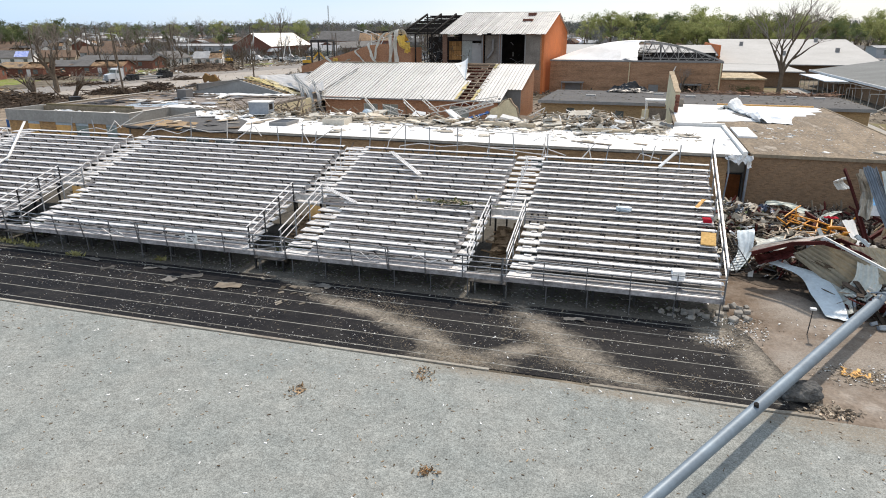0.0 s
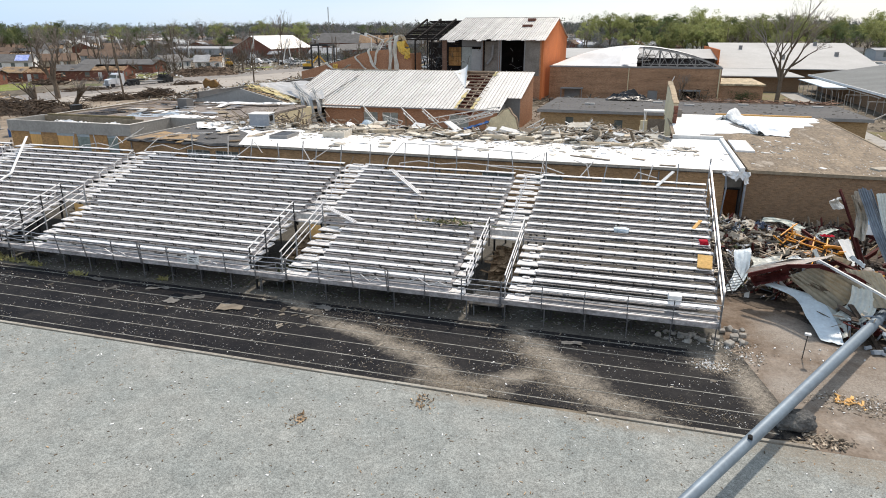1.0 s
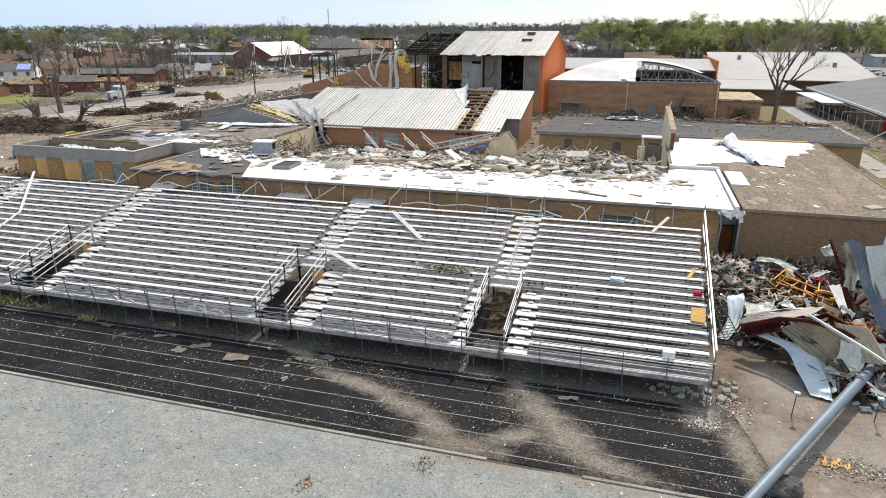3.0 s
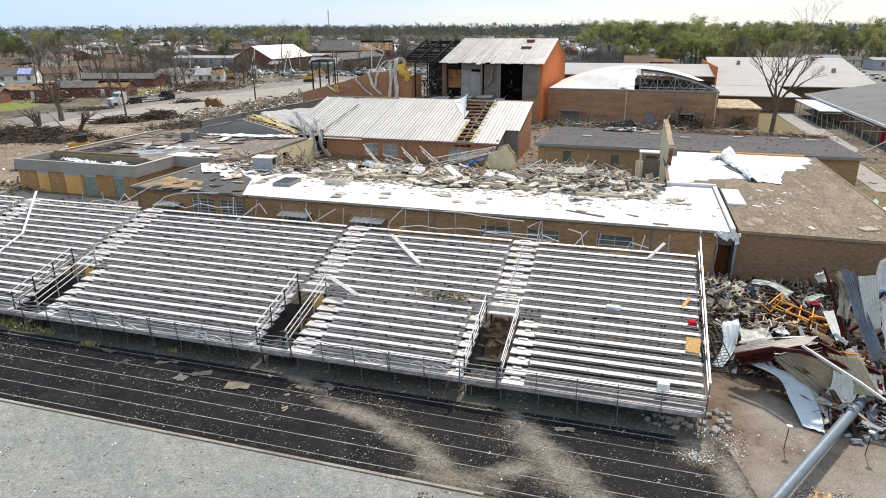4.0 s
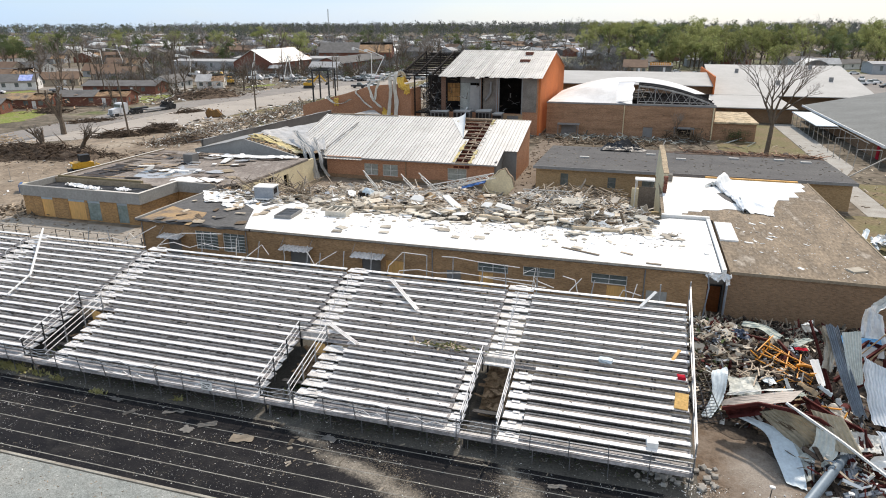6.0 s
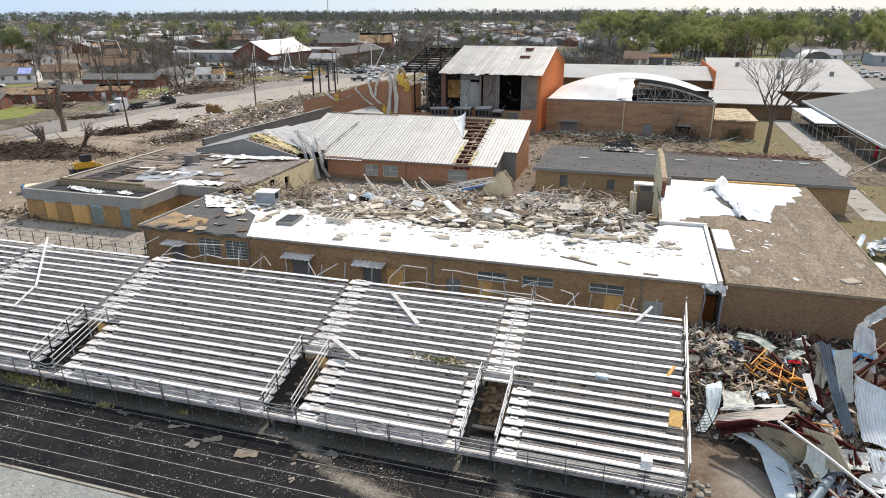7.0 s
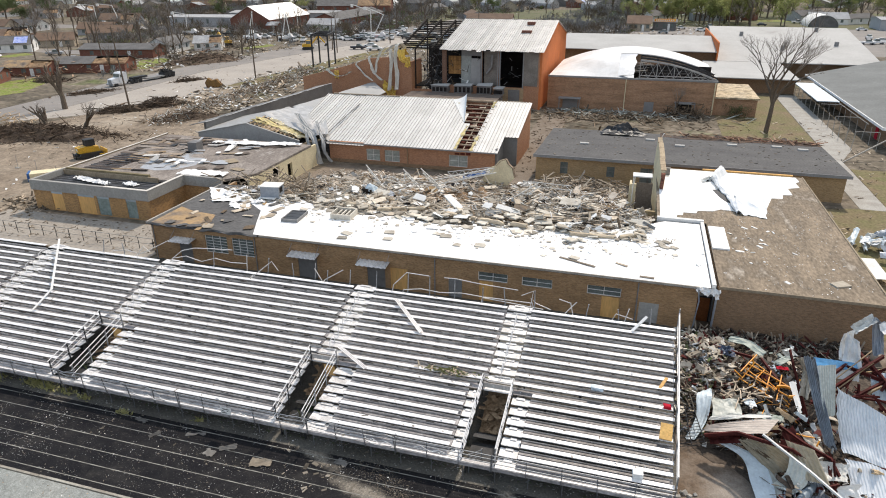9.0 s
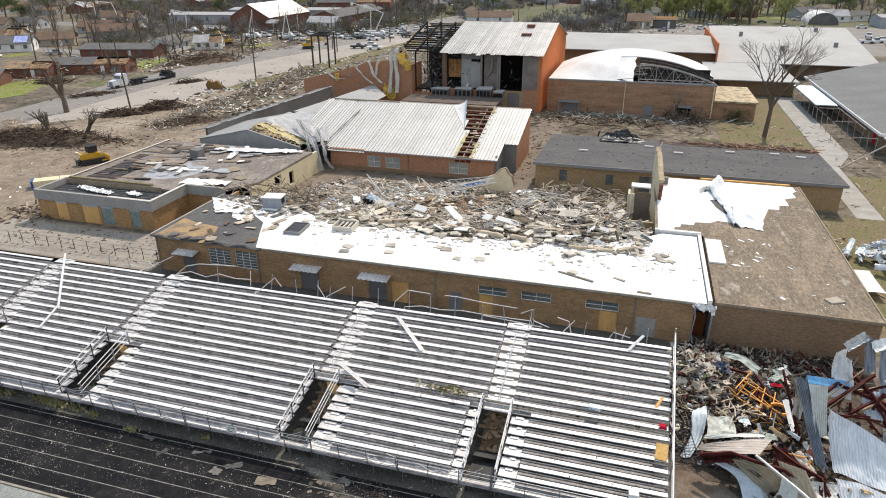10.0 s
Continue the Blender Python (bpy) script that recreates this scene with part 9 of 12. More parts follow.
for x, y, s, rz in ((5.9, 41.6, 1.25, 20), (6.8, 42.4, 1.4, 70), (7.6, 41.0, 1.2, 10), (6.4, 40.0, 1.3, 130), (7.4, 39.2, 1.1, 45), (5.6, 43.4, 1.1, 160), (8.2, 39.9, 1.2, 80), (7.9, 38.2, 1.3, 25), (6.9, 44.2, 0.9, 110)):
    place("concrete_block", with_mat(shard_mesh(int(x * 10), 0.75, 0.6, 0.1), M_CHUNKD), None, pl, pose(x, y, pile_z(x, y) + 0.25, RND.gauss(0, 18), RND.gauss(0, 18), rz) @ Matrix.Scale(s, 4))


def in_pile():
    x, y = 4.8 + abs(RND.gauss(0, 2.6)), RND.uniform(34.5, 46.6)
    return x, y, pile_z(x, y) + RND.uniform(-0.05, 0.2)


for nm, cnt, sz, fl, ti, lg, m in (("chunk_litter", 450, 0.18, 0.6, 1, 1.2, I_CHUNKD), ("dark_litter", 900, 0.24, 0.3, 0.8, 2.5, I_DARKW), ("green_litter", 200, 0.2, 0.3, 0.8, 2.5, island(M_LEAFD, 0.5)), ("splinter_litter", 700, 0.16, 0.3, 0.6, 6, I_WOOD), ("scrap", 260, 0.25, 0.15, 0.8, 2.5, I_GREY), ("pale_scrap", 160, 0.22, 0.15, 0.8, 2.0, I_WHITE), ("rust_scrap", 240, 0.18, 0.3, 0.7, 5, island(M_RUST, 0.6))):
    bm = bmesh.new()
    scatter(bm, cnt, in_pile, sz, fl, ti, lg)
    part(nm, bm, m, pl, "", "stuff")
def in_wreck():
    x, y = RND.uniform(6.2, 17.6), RND.uniform(29.2, 42)
    z = max(0.05, 1.6 - 0.22 * abs(x - 10.5) - 0.12 * abs(y - 34)) * RND.uniform(0.05, 1.0)
    return (x, y, z) if not (x < 9.3 and y < 33.4) else (x + 4.5, y + 2.5, z)


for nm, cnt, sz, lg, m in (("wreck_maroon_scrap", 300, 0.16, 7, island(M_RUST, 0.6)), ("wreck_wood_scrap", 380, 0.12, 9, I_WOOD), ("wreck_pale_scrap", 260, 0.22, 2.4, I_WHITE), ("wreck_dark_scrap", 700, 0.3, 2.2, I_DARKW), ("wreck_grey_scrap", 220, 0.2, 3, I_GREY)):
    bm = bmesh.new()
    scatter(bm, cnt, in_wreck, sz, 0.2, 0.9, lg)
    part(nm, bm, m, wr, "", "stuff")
bm = bmesh.new()
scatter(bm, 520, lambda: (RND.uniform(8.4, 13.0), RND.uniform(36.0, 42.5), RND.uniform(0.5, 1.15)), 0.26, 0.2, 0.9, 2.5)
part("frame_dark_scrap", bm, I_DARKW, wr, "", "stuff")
bm = bmesh.new()
for i in range(26):
    p = Vector((RND.gauss(8.6, 0.7), RND.gauss(37.6, 0.7), RND.uniform(1.0, 1.5)))
    beam(bm, p, p + Vector((RND.gauss(0.2, 0.4), RND.gauss(0.5, 0.4), RND.gauss(0, 0.1))), 0.07, 0.04)
part("yellow_lath", bm, M_OLDWOOD, wr, "pale yellow laths", "stuff")
# Flat dark patch painted as the shade under the torn sheets.
shade_outline = slab([(5.3, 33.6), (5.9, 32.9), (6.6, 32.3), (7.4, 32.35), (8.2, 31.5), (9.3, 29.9), (10.4, 29.2), (12.6, 29.6), (13.6, 31.5), (13, 34.5), (6, 35)], -0.05, 0.03)
part("wreck_shade_patch", shade_outline, M_GRITSHADE, wr)
def by_wall():
    x, y = RND.uniform(6.4, 18.0), RND.uniform(44.2, 47.7)
    return x, y, RND.uniform(0.05, 0.25 + 0.35 * (0.5 + noise.noise((x * 0.6, 1, 4))))


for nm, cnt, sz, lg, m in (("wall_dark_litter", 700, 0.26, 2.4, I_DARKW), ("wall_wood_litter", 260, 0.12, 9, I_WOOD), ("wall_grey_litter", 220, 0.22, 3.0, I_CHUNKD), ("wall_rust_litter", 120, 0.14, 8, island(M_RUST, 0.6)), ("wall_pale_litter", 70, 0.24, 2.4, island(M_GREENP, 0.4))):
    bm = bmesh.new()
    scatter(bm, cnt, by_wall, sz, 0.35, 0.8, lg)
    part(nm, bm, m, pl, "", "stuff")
bg = thing("crumpled_dark_cloth", "crumpled dark blue plastic sheeting in the debris", "plastic sheet")
bm = bmesh.new()
sheet(bm, lambda u, v: (7.6 + 1.1 * u, 42.3 + 1.2 * v, 1.25 + 0.6 * abs(noise.noise((u * 5, v * 5, 8))) * math.sin(math.pi * u)), 12, 10, 0.02)
part("cloth", bm, mat("navy_plastic", (0.03, 0.045, 0.08), (0.06, 0.08, 0.13), scale=2, fine=8, rough=0.4), bg)
rc = thing("red_cloth", "red cloth lying on the debris", "cloth")
bm = bmesh.new()
sheet(bm, lambda u, v: (11.1 + 0.75 * u, 41.3 + 0.35 * v, 1.42 + 0.1 * noise.noise((u * 4, v * 4, 1))), 8, 5, 0.02)
part("cloth", bm, M_RED, rc)

# fallen lighting pole
fp = thing("fallen_light_pole", "fallen blue-grey steel floodlight pole lying across the field", "lighting pole")
bm = bmesh.new()
P0, P1 = Vector((12.45, 32.82, 0.71)), Vector((-3.6, 5.9, 1.0))
tube(bm, [P0.lerp(P1, i / 10) + Vector((0, 0, 0.05 * math.sin(i))) * 0.3 for i in range(11)], 0.25, 20, 0.135)
o = part("shaft", bm, M_POLE, fp)
for f in o.data.polygons:
    f.use_smooth = True
bm = bmesh.new()
tube(bm, [(4.28, 19.02, 0.95), (4.26, 18.98, 1.13)], 0.075, 10)
part("hand_hole", bm, M_DARK, fp, "dark cable hole")
bm = bmesh.new()
tube(bm, [(-3.55, 6.0, 0.02), (-3.55, 6.0, 0.8)], 0.09, 8)
part("cross_arm", bm, M_POLE, fp)
lump = bmesh.new()
bmesh.ops.create_icosphere(lump, subdivisions=4, radius=1)
for v in lump.verts:
    p = v.co.copy()
    v.co = Vector((p.x * 0.75, p.y * 0.5, p.z * 0.36)) * (1 + 0.22 * noise.noise(p * 1.8) + 0.08 * noise.noise(p * 6))
o = solid("torn_footing", lump, mat("dark_clay", (0.09, 0.09, 0.09), (0.15, 0.145, 0.135), scale=1.5, fine=14, bump=0.05, grain=0.4), "dark lump of torn-out footing beside the track", "footing")
o.matrix_world = pose(6.2, 21.85, 0.22, 0, 0, 20)
for x, y in ((7.5, 27.2), (10.75, 27.7)):
    sk = thing("marker_stake", "thin steel stake with a pale cap", "stake", (x, y, 0))
    bm = bmesh.new()
    tube(bm, [(0, 0, 0), (0.05, 0, 1.15)], 0.022, 5)
    part("rod", bm, M_DARKST, sk)
    place("cap", with_mat(chunk_mesh(77, 0.2, 0.16, 0.1), M_WHITE), None, sk, pose(x + 0.05, y, 1.15))

# things lying on the seats
def loose_beam(name, label, cat, p, q, w, h, m):
    bm = bmesh.new()
    beam(bm, p, q, w, h)
    return solid(name, bm, m, label, cat)


def ribbed_plank(p, q):
    """An extruded seat plank with three raised ribs and bent-down lips."""
    lp = thing("loose_plank", "loose ribbed aluminium plank fallen across the seats", "plank")
    p, q = Vector(p), Vector(q)
    side = (q - p).cross(Vector((0, 0, 1))).normalized()
    bm = bmesh.new()
    beam(bm, p, q, 0.27, 0.02)
    part("web", bm, M_ALUDULL, lp)
    for k in (-0.115, 0.0, 0.115):
        bm = bmesh.new()
        o = side * k + Vector((0, 0, 0.025))
        beam(bm, p + o, q + o, 0.05, 0.03)
        part("rib", bm, M_ALU, lp)


ribbed_plank((-14.7, 38.1, 4.54), (-11.9, 35.35, 3.80))
ribbed_plank((-16.9, 33.1, 3.22), (-14.45, 31.75, 2.82))
bl = thing("bench_litter", "leaves, papers and splinters scattered over the footboards", "litter", kind="stuff")
for nm, cnt, sz, lg, m in (("dark_leaves", 420, 0.07, 1.8, M_BRUSH), ("pale_papers", 170, 0.085, 1.5, M_WHITE), ("splinters", 150, 0.05, 7, M_OLDWOOD), ("grey_scraps", 160, 0.1, 1.8, M_SHEETG)):
    bm = bmesh.new()

    def on_benches():
        s_ = RND.choice(SECTIONS[:4])
        k = RND.randrange(ROWS_N)
        x = RND.uniform(*(s_[2:4] if k < 7 else s_[0:2]))
        on_seat = RND.random() < 0.2
        return (x, seat_y(k) + RND.uniform(-0.1, 0.1), seat_z(k) + 0.012) if on_seat else (x, seat_y(k) - RND.uniform(0.2, 0.5), seat_z(k) - 0.415)
    scatter(bm, cnt, on_benches, sz, 0.15, 0.15, lg)
    part(nm, bm, m, bl, "", "stuff")
loose_beam("loose_board", "white board sticking up from the top row", "board", (1.5, 38.2, 4.5), (2.35, 39.1, 5.2), 0.2, 0.05, M_WHITE)
bm = bmesh.new()
beam(bm, (-45.6, 39.4, 5.1), (-41.4, 34.0, 3.55), 0.15, 0.06), beam(bm, (-41.4, 34.0, 3.55), (-41.0, 31.6, 2.95), 0.14, 0.06)
solid("bent_rail", bm, M_WHITE, "long bent white rail lying down the seat rows", "rail")
bm = boxes((-0.26, 0.26, -0.25, 0.25, 0, 0.28))
o = solid("white_box", bm, M_WHITE, "white carton on the front bench", "carton")
o.matrix_world = pose(2.35, 28.15, 1.655, 0, 0, 5)
o = solid("foam_sheet", board_mesh(0.66, 1.1, 0.05), mat("tan_foam", (0.62, 0.40, 0.15), (0.52, 0.32, 0.12), scale=1.5, fine=8), "ragged yellow foam sheet on the benches", "foam")
o.matrix_world = pose(3.72, 30.95, 2.62, 15, 0, -4)
o = solid("red_bag", chunk_mesh(5, 0.4, 0.3, 0.22), M_RED, "small red bag on a bench", "bag")
o.matrix_world = pose(3.75, 32.67, 3.06)
o = solid("wood_scrap", boxes((-0.09, 0.09, -0.5, 0.5, -0.03, 0.03)), M_BOARD, "splintered wooden board on the benches", "board")
o.matrix_world = pose(3.5, 34.4, 3.42, 15, 0, -25)
o = solid("plastic_bag", chunk_mesh(6, 0.7, 0.45, 0.18, 0.4), M_SHEETB, "pale plastic sheet snagged on a bench", "plastic bag")
o.matrix_world = pose(-0.2, 33.2, 3.2)
TOPRAILS = (
    ((-40.1, 39.3, 4.7), (-38.8, 39.4, 4.9), (-37.8, 39.4, 4.75)), ((-37.8, 39.3, 4.6), (-36.8, 39.4, 5.0), (-34.5, 39.5, 6.2)), ((-37.6, 39.3, 4.7), (-36.9, 39.3, 5.5), (-36.5, 39.4, 5.0)),
    ((-34.3, 39.2, 4.7), (-33.3, 39.4, 5.5), (-32.1, 39.4, 5.85), (-30.4, 39.4, 6.0), (-28.6, 39.4, 6.1)), ((-34.2, 39.2, 4.8), (-33.0, 39.4, 5.05), (-31.6, 39.4, 4.75), (-30.3, 39.4, 5.2), (-28.9, 39.4, 5.0), (-27.4, 39.3, 5.15)),
    ((-27.4, 39.2, 4.5), (-27.3, 39.3, 5.9)), ((-26.6, 38.2, 4.4), (-25.8, 38.9, 5.1), (-25.2, 39.3, 5.6), (-24.7, 39.3, 4.9)), ((-21.0, 39.2, 4.6), (-21.6, 39.3, 5.5)), ((-20.8, 39.3, 4.65), (-19.3, 39.4, 5.6)), ((-15.3, 39.3, 5.0), (-14.3, 39.4, 6.05), (-13.4, 39.4, 6.02), (-12.6, 39.4, 6.0)),
    ((-14.5, 39.2, 4.75), (-13.2, 39.3, 4.95), (-11.8, 39.4, 4.8), (-10.2, 39.4, 4.98), (-8.6, 39.4, 4.9), (-5.3, 39.4, 4.92)), ((-8.7, 39.3, 4.9), (-5.8, 39.4, 4.65), (-4.4, 39.3, 4.6)),
    ((-5.3, 39.3, 4.6), (-5.15, 39.4, 5.86), (-5.95, 39.4, 5.4)), ((-5.1, 39.3, 4.7), (-5.3, 39.4, 5.3), (-4.95, 39.4, 4.95), (-3.9, 39.3, 4.65)), ((-2.9, 39.2, 4.6), (-2.2, 39.3, 5.5)), ((-2.4, 39.2, 4.6), (-2.6, 39.4, 5.3), (-3.4, 39.4, 5.5)),
    ((0.2, 39.2, 4.6), (0.4, 39.3, 5.0), (1.5, 39.4, 4.7)), ((1.0, 39.2, 4.6), (1.2, 39.3, 5.5)))
M_PIPEW = mat("pale_pipe", (0.70, 0.67, 0.63), (0.52, 0.49, 0.46), scale=1.5, fine=8, rough=0.45, grain=0.15)
br_ = thing("back_rail", "remains of the back rail with bent galvanised posts", "railing")
for x, z, ln in ((-41.0, 5.6, 0.1), (-38.9, 5.5, -0.2), (-30.4, 6.0, 0.05), (-25.6, 5.8, 0.15), (-23.4, 5.6, -0.1), (-21.6, 5.85, 0.08), (-20.6, 5.4, 0.05), (-18.75, 5.7, 0.06), (-16.65, 5.85, 0.04), (-14.2, 6.05, 0.03), (-12.55, 6.0, 0.0), (-10.7, 6.05, 0.0), (-8.65, 5.65, -0.02), (-7.05, 5.85, -0.15), (-5.0, 5.9, -0.05), (-1.5, 5.4, 0.1), (0.6, 5.3, -0.1), (2.6, 5.6, 0.0)):
    bm = bmesh.new()
    tube(bm, [(x, 39.02, 4.2), (x, 39.3, 4.7), (x + ln, 39.4, z)], 0.036, 6)
    part("post", bm, M_GALV, br_)
bm = bmesh.new()
tube(bm, [(-11.5, 39.4, 6.02), (-10.6, 39.4, 6.05), (-9.0, 39.4, 5.9), (-7.2, 39.4, 5.82), (-6.2, 39.4, 5.78)], 0.03, 6)
part("rail", bm, M_PIPEW, br_)
for pts in TOPRAILS:
    bm = bmesh.new()
    tube(bm, [(pts[0][0], 38.98, 4.6), *pts], 0.032, 6)
    solid("bent_pipe", bm, M_PIPEW, "bent pale pipe of the wrecked top rail", "pipe", group="wrecked top rail")
for c in AISLES:
    for k in (8, 10, 12, 14):
        bm = bmesh.new()
        y, z = seat_y(k), seat_z(k) - 0.43
        tube(bm, [(c, y - 0.3, z - 0.05), (c + 0.02, y - 0.25, z + 0.75), (c + 0.04, y + 0.1, z + 0.95), (c, y + 0.45, z + 0.85), (c, y + 0.5, z + 0.15)], 0.024, 6)
        solid("aisle_hoop", bm, M_ALU, "aluminium hoop handrail in the aisle", "handrail", group="aisle hoops")
CG = [with_mat(chunk_mesh(26 + i, 0.7, 0.55, 0.45), M_CONC) for i in range(3)]
rk = thing("broken_block_row", "broken concrete blocks along the bleacher end", "rubble")
for i in range(34):
    x, y = RND.uniform(1.4, 5.6), RND.uniform(27.4, 28.4)
    if x > 4.3:
        y = RND.uniform(27.4, 29.6)
    place("block", CG[i % 3], None, rk, pose(x, y, 0.06, RND.gauss(0, 20), RND.gauss(0, 20), RND.uniform(0, 360)) @ Matrix.Scale(RND.uniform(0.15, 0.5), 4))
for x, y, k, s_ in ((5.05, 28.4, 0, 0.5), (4.75, 27.6, 1, 0.55), (5.3, 27.9, 2, 0.35), (4.6, 28.9, 0, 0.35)):
    place("block", CG[k], None, rk, pose(x, y, 0.12, 8, -10, 40 * k) @ Matrix.Scale(s_, 4))
for i in range(9):
    place("block", CHB[i % 3], None, rk, pose(RND.uniform(10.0, 12.4), RND.uniform(28.3, 30.2), 0.1, RND.gauss(0, 20), RND.gauss(0, 20), RND.uniform(0, 360)) @ Matrix.Scale(RND.uniform(0.25, 0.5), 4))
bm = bmesh.new()
scatter(bm, 320, lambda: (RND.gauss(5.2, 0.5), RND.gauss(27.3, 0.7), 0.03), 0.04, 0.4, 0.5, 1.5)
scatter(bm, 420, lambda: (RND.gauss(4.1, 0.45), RND.gauss(25.4, 0.3), 0.045), 0.045, 0.3, 0.5, 1.5)
scatter(bm, 600, lambda: (RND.gauss(9.0, 0.9), RND.gauss(23.9, 0.35), 0.03), 0.045, 0.3, 0.5, 1.8)
scatter(bm, 160, lambda: (RND.gauss(7.0, 0.5), RND.gauss(21.1, 0.25), 0.04), 0.08, 0.3, 0.5, 1.8)
part("crumb_litter", bm, island(M_OLDWOOD, 0.8), rk, "", "stuff")
bm = bmesh.new()
for cx, cy, s, n in ((4.6, 27.5, 0.5, 80), (5.3, 26.6, 0.4, 40), (8.8, 24.0, 0.8, 70), (3.9, 25.5, 0.35, 130), (8.0, 27.6, 1.2, 30)):
    scatter(bm, n, lambda: (RND.gauss(cx, s), RND.gauss(cy, s * 0.6), 0.045), 0.05, 0.3, 0.4, 1.5)
part("pale_crumb_litter", bm, I_WHITE, rk, "", "stuff")
bm = bmesh.new()
scatter(bm, 30, lambda: (RND.gauss(8.5, 0.3), RND.gauss(24.0, 0.2), 0.06), 0.1, 0.2, 0.4, 1.6)
part("orange_crumb_litter", bm, island(M_BOARD, 0.4), rk, "", "stuff")

# litter on the track and field
def clumpy():
    while True:
        x, y = RND.uniform(-56, 5), RND.uniform(20.9, 28.0)
        if noise.noise((x * 0.35, y * 0.6, 3)) + 0.5 * noise.noise((x * 1.6, y * 1.6, 8)) > RND.uniform(-0.3, 0.55):
            return x, y, 0.04


I_LEAFC = island(mat("dry_leaf_clump", (0.27, 0.165, 0.085), (0.42, 0.33, 0.23), scale=1, fine=8, grain=0.3), 0.5)
lt = thing("ground_litter", "pale chips and straw strewn over the track", "litter", kind="stuff")
bm = bmesh.new()
scatter(bm, 4200, clumpy, 0.019, 0.25, 0.2, 1.6)
scatter(bm, 380, clumpy, 0.045, 0.2, 0.2, 1.6)
scatter(bm, 220, lambda: (RND.uniform(-40, 12), 20.4 - abs(RND.gauss(0, 5)), 0.03), 0.06, 0.25, 0.2, 1.6)
part("chips", bm, I_WHITE, lt, "", "stuff")
bm = bmesh.new()
scatter(bm, 900, lambda: (RND.uniform(-45, 14), 20.4 - abs(RND.gauss(0, 6)), 0.03), 0.04, 0.25, 0.2, 1.8)
part("dark_leaf_bits", bm, I_BRUSH, lt, "", "stuff")
bm = bmesh.new()
scatter(bm, 900, lambda: (RND.uniform(-45, 14), 20.4 - abs(RND.gauss(0, 6)), 0.03), 0.035, 0.25, 0.2, 2.4)
part("tan_leaf_bits", bm, I_LEAFC, lt, "", "stuff")
bm = bmesh.new()
scatter(bm, 2600, clumpy, 0.03, 0.2, 0.2, 2.2)
scatter(bm, 60, lambda: (RND.uniform(-30, 4), RND.uniform(23, 28.2), 0.05), 0.13, 0.12, 0.2, 1.8)
scatter(bm, 7, lambda: (RND.gauss(-14.6, 0.8), RND.gauss(24.9, 0.6), 0.05), 0.26, 0.08, 0.25, 1.3)
part("grey_chips", bm, I_CHUNKD, lt, "", "stuff")
bm = bmesh.new()
for cx, cy, sx, sy, ang, n in ((-9.5, 24.6, 2.4, 0.5, -35, 900), (-6.0, 21.4, 1.6, 0.5, -8, 500), (-2.9, 23.2, 2.3, 0.5, -52, 900), (0.6, 21.6, 1.6, 0.4, -15, 300), (-5.4, 21.1, 0.9, 0.3, 0, 420), (3.2, 21.9, 1.0, 0.2, -20, 120), (8.8, 23.9, 1.5, 0.6, 0, 300)):
    ca, sa = math.cos(radians(ang)), math.sin(radians(ang))

    def spot():
        u, v = RND.gauss(0, sx), RND.gauss(0, sy)
        return cx + u * ca - v * sa, cy + u * sa + v * ca, 0.05
    scatter(bm, n * 2, spot, 0.009, 0.5, 0.2, 9)
part("straw", bm, I_STRAW, lt, "", "stuff")
for x, y, s in ((-4.77, 14.45, 0.15), (-10.4, 17.4, 0.22), (-6.6, 19.65, 0.24)):
    bm = bmesh.new()
    scatter(bm, 45, lambda: (RND.gauss(x, s), RND.gauss(y, s), 0.04 + abs(RND.gauss(0, 0.02))), 0.07, 0.15, 1.0, 2.0)
    solid("leaf_clump", bm, I_LEAFC, "clump of dry brown leaves on the turf", "leaves", "stuff")

M_FELTDK = mat("dirty_grey_felt", (0.19, 0.18, 0.165), (0.11, 0.105, 0.097), scale=2, fine=8, grain=0.3, spread=0.3)
ts = thing("torn_tan_board", "torn tan sheet of wet cardboard lying on the track", "cardboard", (-18.25, 25.0, 0.04), rz=12)
bm = bmesh.new()
sheet(bm, lambda u, v: (1.25 * (u - 0.5) + 0.12 * noise.noise((v * 4, u, 3)), 0.75 * (v - 0.5) * (1 - 0.4 * u) + 0.12 * noise.noise((u * 4, v, 6)), 0.05 + 0.1 * abs(noise.noise((u * 3, v * 3, 1)))), 12, 8, 0.015)
part("sheet", bm, mat("wet_cardboard", (0.30, 0.255, 0.195), (0.20, 0.168, 0.13), scale=2, fine=8, grain=0.25), ts)
for x, y, l, w, a in ((-20.8, 25.6, 1.0, 0.45, 30), (-21.6, 24.9, 0.7, 0.5, -10), (-23.4, 26.1, 1.2, 0.2, 20), (-25.8, 25.4, 0.7, 0.35, 60), (-13.8, 26.3, 0.8, 0.4, -20), (-1.8, 25.9, 0.9, 0.3, 10), (-27.5, 26.3, 0.9, 0.25, -14)):
    bm = bmesh.new()
    sheet(bm, lambda u, v: (l * (u - 0.5) + 0.1 * noise.noise((v * 4, u, x)), w * (v - 0.5) + 0.12 * noise.noise((u * 4, v, y)), 0.02 + 0.08 * abs(noise.noise((u * 3, v * 3, x)))), 8, 6, 0.012)
    solid("torn_felt_piece", bm, M_FELTDK, "torn grey piece of felt on the track", "felt scrap", group="felt scraps on the track").matrix_world = pose(x, y, 0.04, 0, 0, a)

